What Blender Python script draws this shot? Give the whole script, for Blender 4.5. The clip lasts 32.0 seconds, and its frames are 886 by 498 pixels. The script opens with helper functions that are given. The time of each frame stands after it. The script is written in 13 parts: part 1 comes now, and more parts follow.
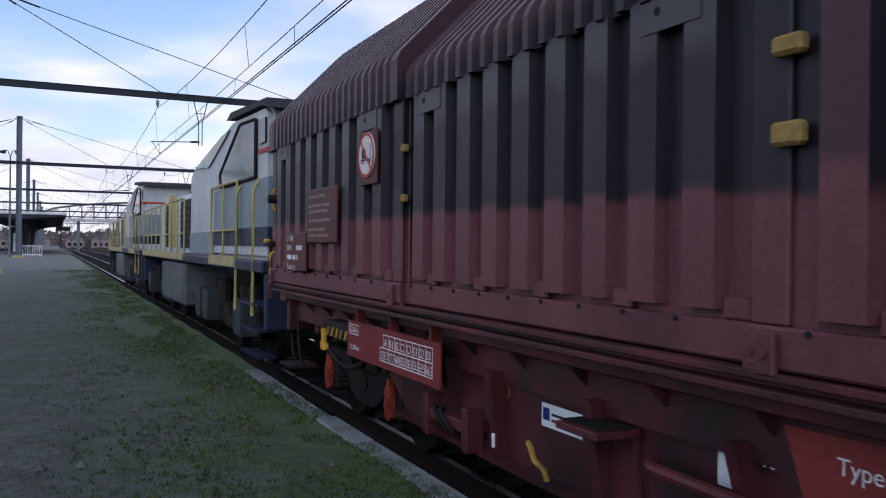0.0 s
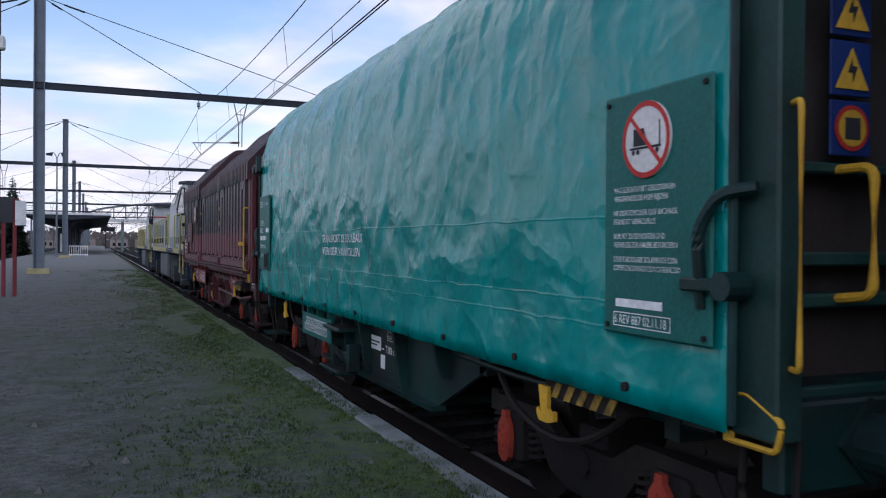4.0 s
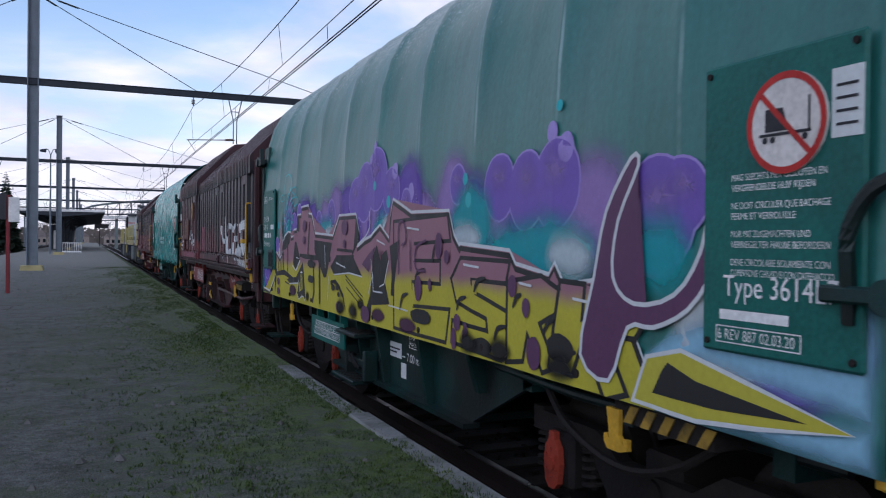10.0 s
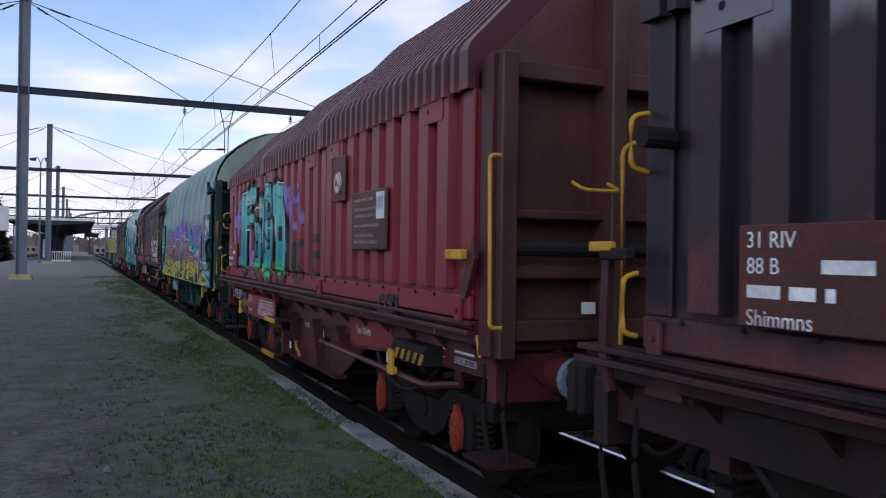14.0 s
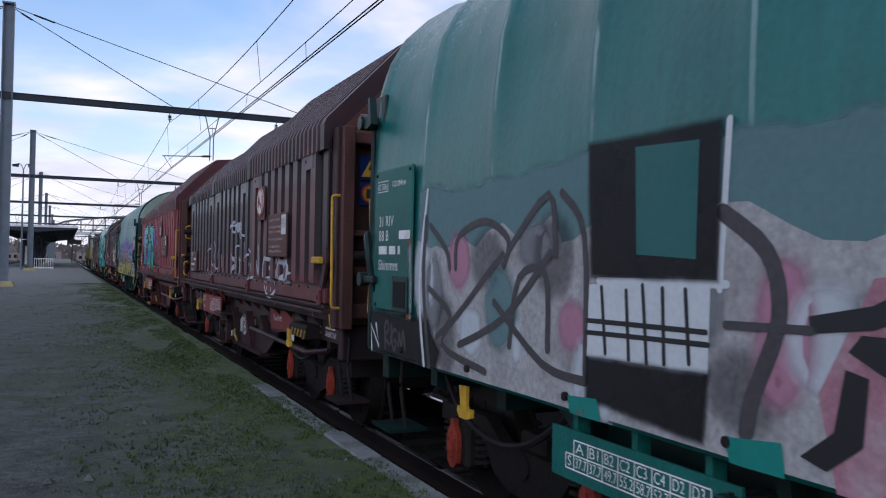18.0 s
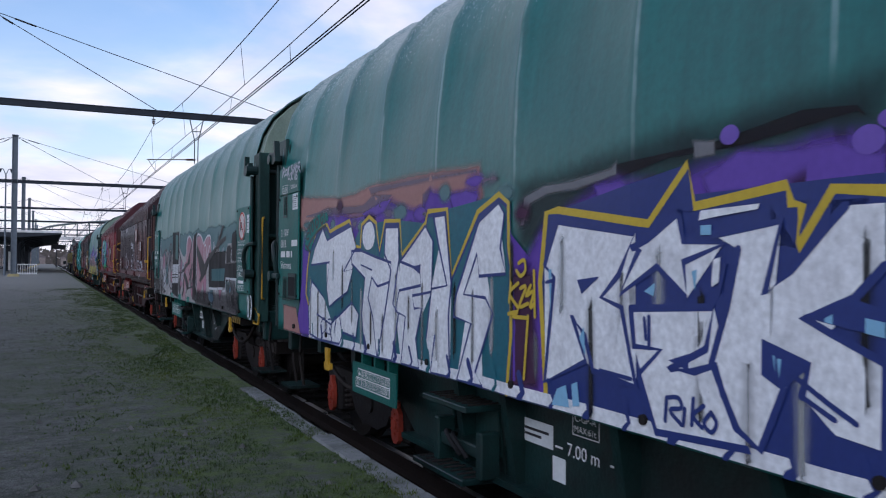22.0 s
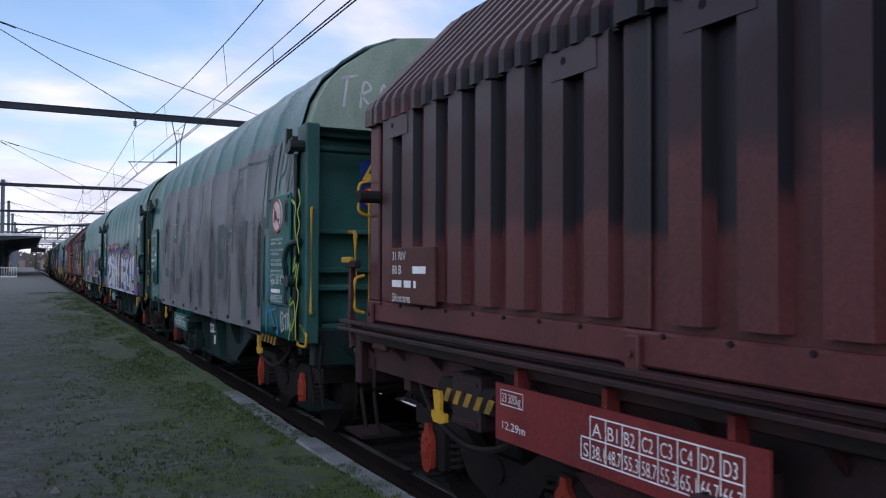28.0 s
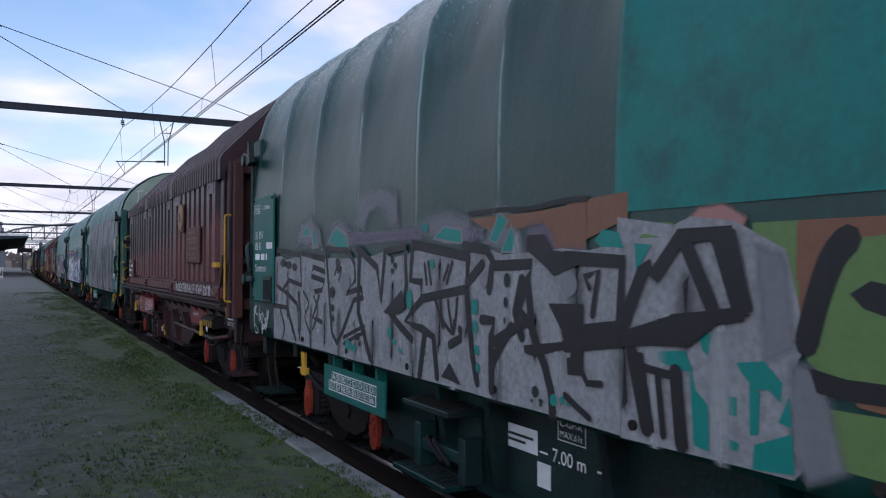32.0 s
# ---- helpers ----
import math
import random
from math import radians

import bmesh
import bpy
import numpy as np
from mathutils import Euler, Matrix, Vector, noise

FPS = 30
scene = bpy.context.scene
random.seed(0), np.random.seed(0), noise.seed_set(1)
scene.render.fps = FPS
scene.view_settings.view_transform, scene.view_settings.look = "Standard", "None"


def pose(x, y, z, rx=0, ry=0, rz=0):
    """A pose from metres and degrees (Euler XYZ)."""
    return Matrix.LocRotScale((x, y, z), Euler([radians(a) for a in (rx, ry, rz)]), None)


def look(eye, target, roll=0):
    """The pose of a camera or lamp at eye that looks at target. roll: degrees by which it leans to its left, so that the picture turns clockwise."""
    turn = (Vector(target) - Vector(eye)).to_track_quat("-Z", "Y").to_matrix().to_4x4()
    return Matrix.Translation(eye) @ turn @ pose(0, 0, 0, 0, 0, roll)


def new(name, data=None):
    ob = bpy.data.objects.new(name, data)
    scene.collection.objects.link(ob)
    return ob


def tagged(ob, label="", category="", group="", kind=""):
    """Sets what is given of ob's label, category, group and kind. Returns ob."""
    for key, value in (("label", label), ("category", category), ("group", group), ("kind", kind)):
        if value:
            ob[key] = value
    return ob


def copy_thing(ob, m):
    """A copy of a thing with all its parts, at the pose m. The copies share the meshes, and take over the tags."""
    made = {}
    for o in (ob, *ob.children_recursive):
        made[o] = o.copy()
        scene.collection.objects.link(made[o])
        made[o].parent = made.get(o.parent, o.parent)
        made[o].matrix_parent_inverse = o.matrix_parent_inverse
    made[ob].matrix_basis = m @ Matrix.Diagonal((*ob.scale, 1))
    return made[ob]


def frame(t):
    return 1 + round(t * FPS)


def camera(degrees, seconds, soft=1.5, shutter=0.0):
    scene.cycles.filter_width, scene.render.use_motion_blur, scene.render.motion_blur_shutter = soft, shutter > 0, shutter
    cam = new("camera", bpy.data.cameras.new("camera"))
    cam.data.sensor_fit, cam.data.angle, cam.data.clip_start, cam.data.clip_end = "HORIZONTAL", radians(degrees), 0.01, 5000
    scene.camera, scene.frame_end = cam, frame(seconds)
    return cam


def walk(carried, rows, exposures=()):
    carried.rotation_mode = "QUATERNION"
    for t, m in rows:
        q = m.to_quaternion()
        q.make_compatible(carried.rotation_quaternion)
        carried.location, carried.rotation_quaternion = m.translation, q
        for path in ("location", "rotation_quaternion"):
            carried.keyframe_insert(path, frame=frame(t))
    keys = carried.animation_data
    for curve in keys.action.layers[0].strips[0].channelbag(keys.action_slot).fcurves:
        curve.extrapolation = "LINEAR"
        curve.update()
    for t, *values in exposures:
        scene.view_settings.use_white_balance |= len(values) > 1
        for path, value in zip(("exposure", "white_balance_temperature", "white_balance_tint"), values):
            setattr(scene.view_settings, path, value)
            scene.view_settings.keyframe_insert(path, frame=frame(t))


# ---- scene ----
cam = camera(56.8, 32.0, 1.1, 0.1)
EYE = (0.0, 0.0, 1.88)
PATH = [  # seconds, yaw, pitch, roll
    (0, -25.48, -0.17, -0.63), (0.5, -24.48, -0.13, -0.41), (1, -23.92, -0.03, -0.33), (1.5, -23.59, 0.01, -0.32),
    (2, -23.29, -0.05, -0.26), (2.5, -23.06, -0.13, -0.27), (4.5, -22.81, -0.33, -0.40), (5, -22.81, -0.39, -0.30),
    (5.5, -22.82, -0.42, -0.35), (6, -22.79, -0.46, -0.44), (6.5, -22.73, -0.51, -0.41), (7, -22.72, -0.57, -0.40),
    (7.5, -22.74, -0.60, -0.42), (8, -22.81, -0.63, -0.38), (8.5, -22.86, -0.65, -0.31), (9, -22.94, -0.58, -0.45),
    (9.5, -23.08, -0.49, -0.55), (10, -23.22, -0.41, -0.62), (10.5, -23.33, -0.36, -0.61), (11, -23.41, -0.32, -0.60),
    (11.5, -23.49, -0.24, -0.67), (12, -23.57, -0.10, -0.76), (12.5, -23.62, -0.01, -0.72), (13, -23.68, 0.06, -0.75),
    (13.5, -23.75, 0.19, -0.77), (15.5, -24.08, 0.51, -0.96), (16, -24.14, 0.53, -0.95), (16.5, -24.27, 0.64, -0.97),
    (17, -24.46, 0.72, -0.97), (17.5, -24.65, 0.81, -1.03), (18, -24.84, 0.90, -1.00), (18.5, -24.93, 0.97, -0.86),
    (19, -25.01, 1.03, -0.81), (19.5, -25.11, 1.03, -0.73), (20, -25.27, 1.03, -0.63), (20.5, -25.45, 1.07, -0.58),
    (21, -25.60, 1.10, -0.59), (21.5, -25.69, 1.02, -0.45), (22, -25.75, 0.98, -0.35), (22.5, -25.85, 0.95, -0.38),
    (23, -25.95, 0.96, -0.42), (23.5, -26.04, 0.99, -0.36), (24, -26.17, 1.03, -0.35), (24.5, -26.29, 1.10, -0.32),
    (26.5, -26.55, 1.15, -0.52), (27, -26.67, 1.12, -0.39), (27.5, -26.75, 1.13, -0.33), (28, -26.89, 1.18, -0.27),
    (28.5, -27.07, 1.24, -0.27), (29, -27.23, 1.22, -0.23), (29.5, -27.35, 1.16, -0.22), (30, -27.44, 1.15, -0.18),
    (30.5, -27.51, 1.18, -0.23), (31, -27.56, 1.17, -0.26), (31.5, -27.56, 1.16, -0.23), (32, -27.64, 1.15, -0.19),
]
walk(cam, [(t, pose(*EYE, 90 + p, r, y)) for t, y, p, r in PATH], [(0, 0.2, 5500, 10), (32, 0.2, 5500, 10)])

# ---- sky and light ----
SUN_EL, SUN_AZ = radians(30), radians(222)
world = bpy.data.worlds.new("world")
scene.world = world
world.use_nodes = True
wn, wl = world.node_tree.nodes, world.node_tree.links
wn.clear()


def wnode(kind, **kw):
    n = wn.new(kind)
    for k, v in kw.items():
        n.inputs[k].default_value = v
    return n


sky = wn.new("ShaderNodeTexSky")
sky.sky_type, sky.sun_disc, sky.sun_elevation, sky.sun_rotation = "NISHITA", False, SUN_EL, SUN_AZ
sky.air_density, sky.dust_density, sky.ozone_density = 1.0, 0.6, 1.5
co = wn.new("ShaderNodeTexCoord")
sep = wn.new("ShaderNodeSeparateXYZ")
wl.new(co.outputs["Generated"], sep.inputs[0])
# clouds lie on a flat layer: the direction is divided by its height
up = wn.new("ShaderNodeMath")
up.operation = "MAXIMUM"
up.inputs[1].default_value = 0.02
wl.new(sep.outputs["Z"], up.inputs[0])
lift = wn.new("ShaderNodeMath")
lift.operation = "ADD"
lift.inputs[1].default_value = 0.16
wl.new(up.outputs[0], lift.inputs[0])
flat = wn.new("ShaderNodeVectorMath")
flat.operation = "DIVIDE"
comb = wn.new("ShaderNodeCombineXYZ")
for k in "XYZ":
    wl.new(lift.outputs[0], comb.inputs[k])
wl.new(co.outputs["Generated"], flat.inputs[0])
wl.new(comb.outputs[0], flat.inputs[1])
cl = wnode("ShaderNodeTexNoise", Scale=1.15, Detail=7.0, Roughness=0.52, Distortion=0.25)
wl.new(flat.outputs[0], cl.inputs["Vector"])
ramp = wn.new("ShaderNodeMapRange")
ramp.interpolation_type = "SMOOTHSTEP"
ramp.inputs["From Min"].default_value, ramp.inputs["From Max"].default_value = 0.36, 0.68
wl.new(cl.outputs["Fac"], ramp.inputs["Value"])
# more cloud and haze towards the horizon
low = wn.new("ShaderNodeMapRange")
low.inputs["From Min"].default_value, low.inputs["From Max"].default_value = 0.34, 0.02
wl.new(sep.outputs["Z"], low.inputs["Value"])
mx = wn.new("ShaderNodeMath")
mx.operation = "MULTIPLY_ADD"
mx.use_clamp = True
mx.inputs[1].default_value = 0.7
wl.new(low.outputs[0], mx.inputs[0])
wl.new(ramp.outputs[0], mx.inputs[2])
cl2 = wnode("ShaderNodeTexNoise", Scale=2.3, Detail=5.0, Roughness=0.5)
wl.new(flat.outputs[0], cl2.inputs["Vector"])
ccol = wn.new("ShaderNodeValToRGB")
ccol.color_ramp.elements[0].position, ccol.color_ramp.elements[0].color = 0.38, (5.5, 5.0, 5.15, 1)
ccol.color_ramp.elements[1].position, ccol.color_ramp.elements[1].color = 0.62, (7.2, 6.35, 6.05, 1)
wl.new(cl2.outputs["Fac"], ccol.inputs["Fac"])
mix = wn.new("ShaderNodeMix")
mix.data_type = "RGBA"
wl.new(mx.outputs[0], mix.inputs["Factor"])
wl.new(sky.outputs[0], mix.inputs["A"])
wl.new(ccol.outputs[0], mix.inputs["B"])
bg = wnode("ShaderNodeBackground", Strength=0.136)
wl.new(mix.outputs["Result"], bg.inputs["Color"])
wout = wn.new("ShaderNodeOutputWorld")
wl.new(bg.outputs[0], wout.inputs[0])

sun = new("sun", bpy.data.lights.new("sun", "SUN"))
sun.data.energy, sun.data.angle, sun.data.color = 0.6, radians(40), (1.0, 0.97, 0.95)
sun.matrix_world = look((0, 0, 0), (-math.sin(SUN_AZ) * math.cos(SUN_EL), -math.cos(SUN_AZ) * math.cos(SUN_EL), -math.sin(SUN_EL)))
scene.view_settings.exposure = 0.0

# ---- materials ----
def surface(name, col, rough=0.6, metal=0.0, var=0.25, scale=3.0, fine=40.0, bump=0.15, dirt=None, dirt_amount=0.4, dirt_scale=1.3, streak=1.0, spec=0.2, cover=0.0):
    """Colour with broad stains of a second colour, fine grain and relief. Returns material, tree, the colour socket and the shader."""
    m = bpy.data.materials.new(name)
    m.use_nodes = True
    nt = m.node_tree
    bs = nt.nodes["Principled BSDF"]
    bs.inputs["Roughness"].default_value, bs.inputs["Metallic"].default_value = rough, metal
    bs.inputs["Specular IOR Level"].default_value = spec
    tc = nt.nodes.new("ShaderNodeTexCoord")
    mp = nt.nodes.new("ShaderNodeMapping")
    mp.inputs["Scale"].default_value = (1, 1, streak)
    nt.links.new(tc.outputs["Object"], mp.inputs["Vector"])
    oi = nt.nodes.new("ShaderNodeObjectInfo")
    shift = nt.nodes.new("ShaderNodeMath")
    shift.operation = "MULTIPLY"
    shift.inputs[1].default_value = 40.0
    nt.links.new(oi.outputs["Random"], shift.inputs[0])
    nt.links.new(shift.outputs[0], mp.inputs["Location"])
    big = nt.nodes.new("ShaderNodeTexNoise")
    big.inputs["Scale"].default_value, big.inputs["Detail"].default_value, big.inputs["Roughness"].default_value = dirt_scale, 6, 0.62
    nt.links.new(mp.outputs[0], big.inputs["Vector"])
    st = nt.nodes.new("ShaderNodeMapRange")
    st.inputs["From Min"].default_value, st.inputs["From Max"].default_value = 0.45 - cover, 0.72 - cover
    st.inputs["To Max"].default_value = dirt_amount
    nt.links.new(big.outputs["Fac"], st.inputs["Value"])
    sm = nt.nodes.new("ShaderNodeTexNoise")
    sm.inputs["Scale"].default_value, sm.inputs["Detail"].default_value = fine, 4
    nt.links.new(tc.outputs["Object"], sm.inputs["Vector"])
    mid = nt.nodes.new("ShaderNodeTexNoise")
    mid.inputs["Scale"].default_value, mid.inputs["Detail"].default_value = scale, 5
    nt.links.new(mp.outputs[0], mid.inputs["Vector"])
    mixd = nt.nodes.new("ShaderNodeMix")
    mixd.data_type = "RGBA"
    mixd.inputs["A"].default_value = (*col, 1)
    mixd.inputs["B"].default_value = (*(dirt or [c * 0.4 for c in col]), 1)
    nt.links.new(st.outputs[0], mixd.inputs["Factor"])
    val = nt.nodes.new("ShaderNodeMath")
    val.operation = "ADD"
    nt.links.new(mid.outputs["Fac"], val.inputs[0])
    nt.links.new(sm.outputs["Fac"], val.inputs[1])
    rng = nt.nodes.new("ShaderNodeMapRange")
    rng.inputs["From Min"].default_value, rng.inputs["From Max"].default_value = 0.6, 1.4
    rng.inputs["To Min"].default_value, rng.inputs["To Max"].default_value = 1 - var, 1 + var
    nt.links.new(val.outputs[0], rng.inputs["Value"])
    hsv = nt.nodes.new("ShaderNodeHueSaturation")
    nt.links.new(rng.outputs[0], hsv.inputs["Value"])
    nt.links.new(mixd.outputs["Result"], hsv.inputs["Color"])
    nt.links.new(hsv.outputs[0], bs.inputs["Base Color"])
    rr = nt.nodes.new("ShaderNodeMapRange")
    rr.inputs["To Min"].default_value, rr.inputs["To Max"].default_value = max(0.02, rough - 0.12), min(1, rough + 0.15)
    nt.links.new(mid.outputs["Fac"], rr.inputs["Value"])
    nt.links.new(rr.outputs[0], bs.inputs["Roughness"])
    if bump:
        bp = nt.nodes.new("ShaderNodeBump")
        bp.inputs["Strength"].default_value, bp.inputs["Distance"].default_value = bump, 0.02
        nt.links.new(val.outputs[0], bp.inputs["Height"])
        nt.links.new(bp.outputs[0], bs.inputs["Normal"])
    m["base"] = 1
    return m


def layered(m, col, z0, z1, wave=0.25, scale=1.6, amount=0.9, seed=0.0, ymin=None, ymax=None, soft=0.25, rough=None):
    """Lays a second colour over a material, as a coat, dirt or painted light, between the heights z0 and z1 of the
    thing, with an uneven border.
    """
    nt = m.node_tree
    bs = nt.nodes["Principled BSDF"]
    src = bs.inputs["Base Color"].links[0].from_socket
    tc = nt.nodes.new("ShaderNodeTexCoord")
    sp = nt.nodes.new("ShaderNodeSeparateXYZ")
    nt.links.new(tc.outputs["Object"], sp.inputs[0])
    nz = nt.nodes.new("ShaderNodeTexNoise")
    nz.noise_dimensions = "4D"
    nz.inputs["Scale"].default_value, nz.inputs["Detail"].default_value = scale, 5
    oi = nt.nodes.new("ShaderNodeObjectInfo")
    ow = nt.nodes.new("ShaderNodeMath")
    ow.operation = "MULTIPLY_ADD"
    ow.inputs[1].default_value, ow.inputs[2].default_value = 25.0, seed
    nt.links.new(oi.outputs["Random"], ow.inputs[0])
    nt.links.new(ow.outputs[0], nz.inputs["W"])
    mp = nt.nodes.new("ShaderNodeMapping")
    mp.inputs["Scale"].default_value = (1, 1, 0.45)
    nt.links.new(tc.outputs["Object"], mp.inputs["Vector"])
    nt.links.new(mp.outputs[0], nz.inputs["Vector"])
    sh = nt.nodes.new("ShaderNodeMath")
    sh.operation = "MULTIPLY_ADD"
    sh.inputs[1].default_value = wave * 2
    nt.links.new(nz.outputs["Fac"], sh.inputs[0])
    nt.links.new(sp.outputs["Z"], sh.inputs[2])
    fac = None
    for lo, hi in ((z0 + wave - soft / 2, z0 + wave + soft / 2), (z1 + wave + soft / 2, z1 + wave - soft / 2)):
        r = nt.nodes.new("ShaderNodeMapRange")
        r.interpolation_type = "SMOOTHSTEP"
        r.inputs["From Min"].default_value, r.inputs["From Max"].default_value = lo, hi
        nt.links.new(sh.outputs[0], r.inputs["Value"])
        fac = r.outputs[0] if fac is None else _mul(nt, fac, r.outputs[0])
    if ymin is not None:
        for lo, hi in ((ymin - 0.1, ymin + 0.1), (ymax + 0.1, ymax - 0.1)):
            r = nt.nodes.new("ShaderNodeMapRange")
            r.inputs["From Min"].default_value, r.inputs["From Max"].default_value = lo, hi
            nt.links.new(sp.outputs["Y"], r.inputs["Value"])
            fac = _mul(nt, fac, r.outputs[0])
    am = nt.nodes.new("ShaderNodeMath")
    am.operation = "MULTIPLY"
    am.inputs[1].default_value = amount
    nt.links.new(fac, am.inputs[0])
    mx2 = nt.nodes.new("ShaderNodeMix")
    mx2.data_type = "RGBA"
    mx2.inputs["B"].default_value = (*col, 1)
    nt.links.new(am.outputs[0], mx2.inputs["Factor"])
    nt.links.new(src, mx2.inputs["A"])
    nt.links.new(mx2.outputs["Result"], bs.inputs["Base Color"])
    return m


def _mul(nt, a, b):
    n = nt.nodes.new("ShaderNodeMath")
    n.operation = "MULTIPLY"
    nt.links.new(a, n.inputs[0])
    nt.links.new(b, n.inputs[1])
    return n.outputs[0]


M = {}
# soot on the hoods, and the shade painted into their recesses and rib flanks
SOOT_SHADE = (0.013, 0.012, 0.017)
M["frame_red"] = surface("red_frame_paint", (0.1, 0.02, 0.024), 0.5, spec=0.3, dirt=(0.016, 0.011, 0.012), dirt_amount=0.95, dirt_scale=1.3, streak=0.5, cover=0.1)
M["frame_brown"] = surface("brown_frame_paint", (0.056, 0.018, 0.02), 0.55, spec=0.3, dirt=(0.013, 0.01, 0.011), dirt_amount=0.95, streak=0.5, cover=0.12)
M["end_pale"] = surface("pale_crown_paint", (0.24, 0.3, 0.24), 0.45, spec=0.4, dirt=(0.1, 0.15, 0.12), dirt_amount=0.8, dirt_scale=1.2, streak=0.5)
M["cloth"] = surface("pale_blue_buffer_collar", (0.17, 0.21, 0.26), 0.7, dirt=(0.08, 0.09, 0.1), dirt_amount=0.7)
M["end_green"] = surface("pale_green_end_paint", (0.017, 0.05, 0.044), 0.5, spec=0.3, dirt=(0.007, 0.014, 0.013), dirt_amount=0.9, dirt_scale=1.4, streak=0.5)
M["end_brown"] = surface("rusty_brown_end_paint", (0.085, 0.034, 0.028), 0.5, spec=0.35, dirt=(0.02, 0.012, 0.011), dirt_amount=0.85, dirt_scale=1.3, streak=0.5)
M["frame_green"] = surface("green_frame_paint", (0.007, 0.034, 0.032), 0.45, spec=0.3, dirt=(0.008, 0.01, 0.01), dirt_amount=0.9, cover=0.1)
M["end_grime"] = surface("grimy_black_end_paint", (0.05, 0.042, 0.042), 0.55, spec=0.25, dirt=(0.03, 0.022, 0.02), dirt_amount=0.8, dirt_scale=2.0, streak=0.5)
M["end_teal"] = surface("washed_teal_end_paint", (0.03, 0.095, 0.083), 0.45, spec=0.35, dirt=(0.012, 0.04, 0.036), dirt_amount=0.7, dirt_scale=1.4, streak=0.5)
M["end_olive"] = surface("weathered_olive_end_paint", (0.085, 0.095, 0.075), 0.5, spec=0.3, dirt=(0.03, 0.032, 0.026), dirt_amount=0.8, dirt_scale=1.4, streak=0.5)
M["panel_green"] = surface("green_plate_paint", (0.016, 0.11, 0.094), 0.45, dirt=(0.02, 0.06, 0.055), dirt_amount=0.5)
M["panel_red"] = surface("red_plate_paint", (0.17, 0.03, 0.03), 0.5, dirt=(0.06, 0.02, 0.02), dirt_amount=0.6)
M["plate_brown"] = surface("brown_plate_paint", (0.09, 0.035, 0.03), 0.55, dirt=(0.03, 0.02, 0.018), dirt_amount=0.6)
M["black"] = surface("brake_dust_black", (0.014, 0.012, 0.012), 0.75, dirt=(0.03, 0.022, 0.018), dirt_amount=0.6, bump=0.3)
M["dark"] = surface("dark_void_steel", (0.012, 0.012, 0.014), 0.8)
M["wheel"] = surface("wheel_steel", (0.03, 0.026, 0.024), 0.6, 0.4, dirt=(0.02, 0.014, 0.012))
M["rust"] = surface("rusty_steel", (0.02, 0.013, 0.011), 0.8, dirt=(0.011, 0.008, 0.007))
M["orange"] = surface("orange_axle_cover", (0.3, 0.046, 0.027), 0.55, dirt=(0.08, 0.02, 0.016), dirt_amount=0.7, dirt_scale=6)
M["yellow"] = surface("yellow_paint", (0.5, 0.29, 0.025), 0.5, dirt=(0.16, 0.1, 0.02), dirt_amount=0.5, dirt_scale=5)
M["hazard"] = surface("worn_hazard_yellow", (0.3, 0.19, 0.03), 0.55, dirt=(0.03, 0.026, 0.02), dirt_amount=0.9, dirt_scale=7, bump=0)
M["white"] = surface("white_marking", (0.72, 0.72, 0.72), 0.6, dirt=(0.4, 0.38, 0.37), dirt_amount=0.6, dirt_scale=4, bump=0)
M["paper"] = surface("paper_label", (0.6, 0.62, 0.63), 0.7, bump=0, var=0.1)
M["signred"] = surface("sign_red", (0.42, 0.03, 0.025), 0.5, bump=0)
M["signblue"] = surface("sign_blue", (0.012, 0.03, 0.14), 0.45, bump=0)
M["signyellow"] = surface("sign_yellow", (0.55, 0.33, 0.03), 0.5, bump=0)
M["signwhite"] = surface("sign_white", (0.6, 0.57, 0.55), 0.5, dirt=(0.35, 0.3, 0.27), dirt_amount=0.6, bump=0)
M["signcream"] = surface("sign_faded", (0.3, 0.2, 0.11), 0.6, dirt=(0.2, 0.12, 0.07), bump=0)
M["railhead"] = surface("rail_head_steel", (0.5, 0.5, 0.52), 0.28, 1.0, var=0.1, bump=0.02)
M["pole"] = surface("galvanised_mast", (0.16, 0.185, 0.215), 0.55, 0.2, dirt=(0.1, 0.11, 0.125))
M["beam"] = surface("portal_beam_steel", (0.035, 0.04, 0.052), 0.55, 0.3)
M["wire"] = surface("wire_copper", (0.03, 0.032, 0.036), 0.7, 0.0, bump=0, spec=0.1)
M["insulator"] = surface("insulator_ceramic", (0.06, 0.03, 0.022), 0.25)

# ---- mesh tools ----
def box(bm, x0, x1, y0, y1, z0, z1, bev=0.0):
    vs = [bm.verts.new((x, y, z)) for x in (x0, x1) for y in (y0, y1) for z in (z0, z1)]
    fs = [bm.faces.new([vs[i] for i in f]) for f in ((0, 1, 3, 2), (4, 6, 7, 5), (0, 4, 5, 1), (2, 3, 7, 6), (0, 2, 6, 4), (1, 5, 7, 3))]
    if bev:
        bmesh.ops.bevel(bm, geom=list({e for f in fs for e in f.edges}), offset=bev, segments=1, affect="EDGES")
    return bm


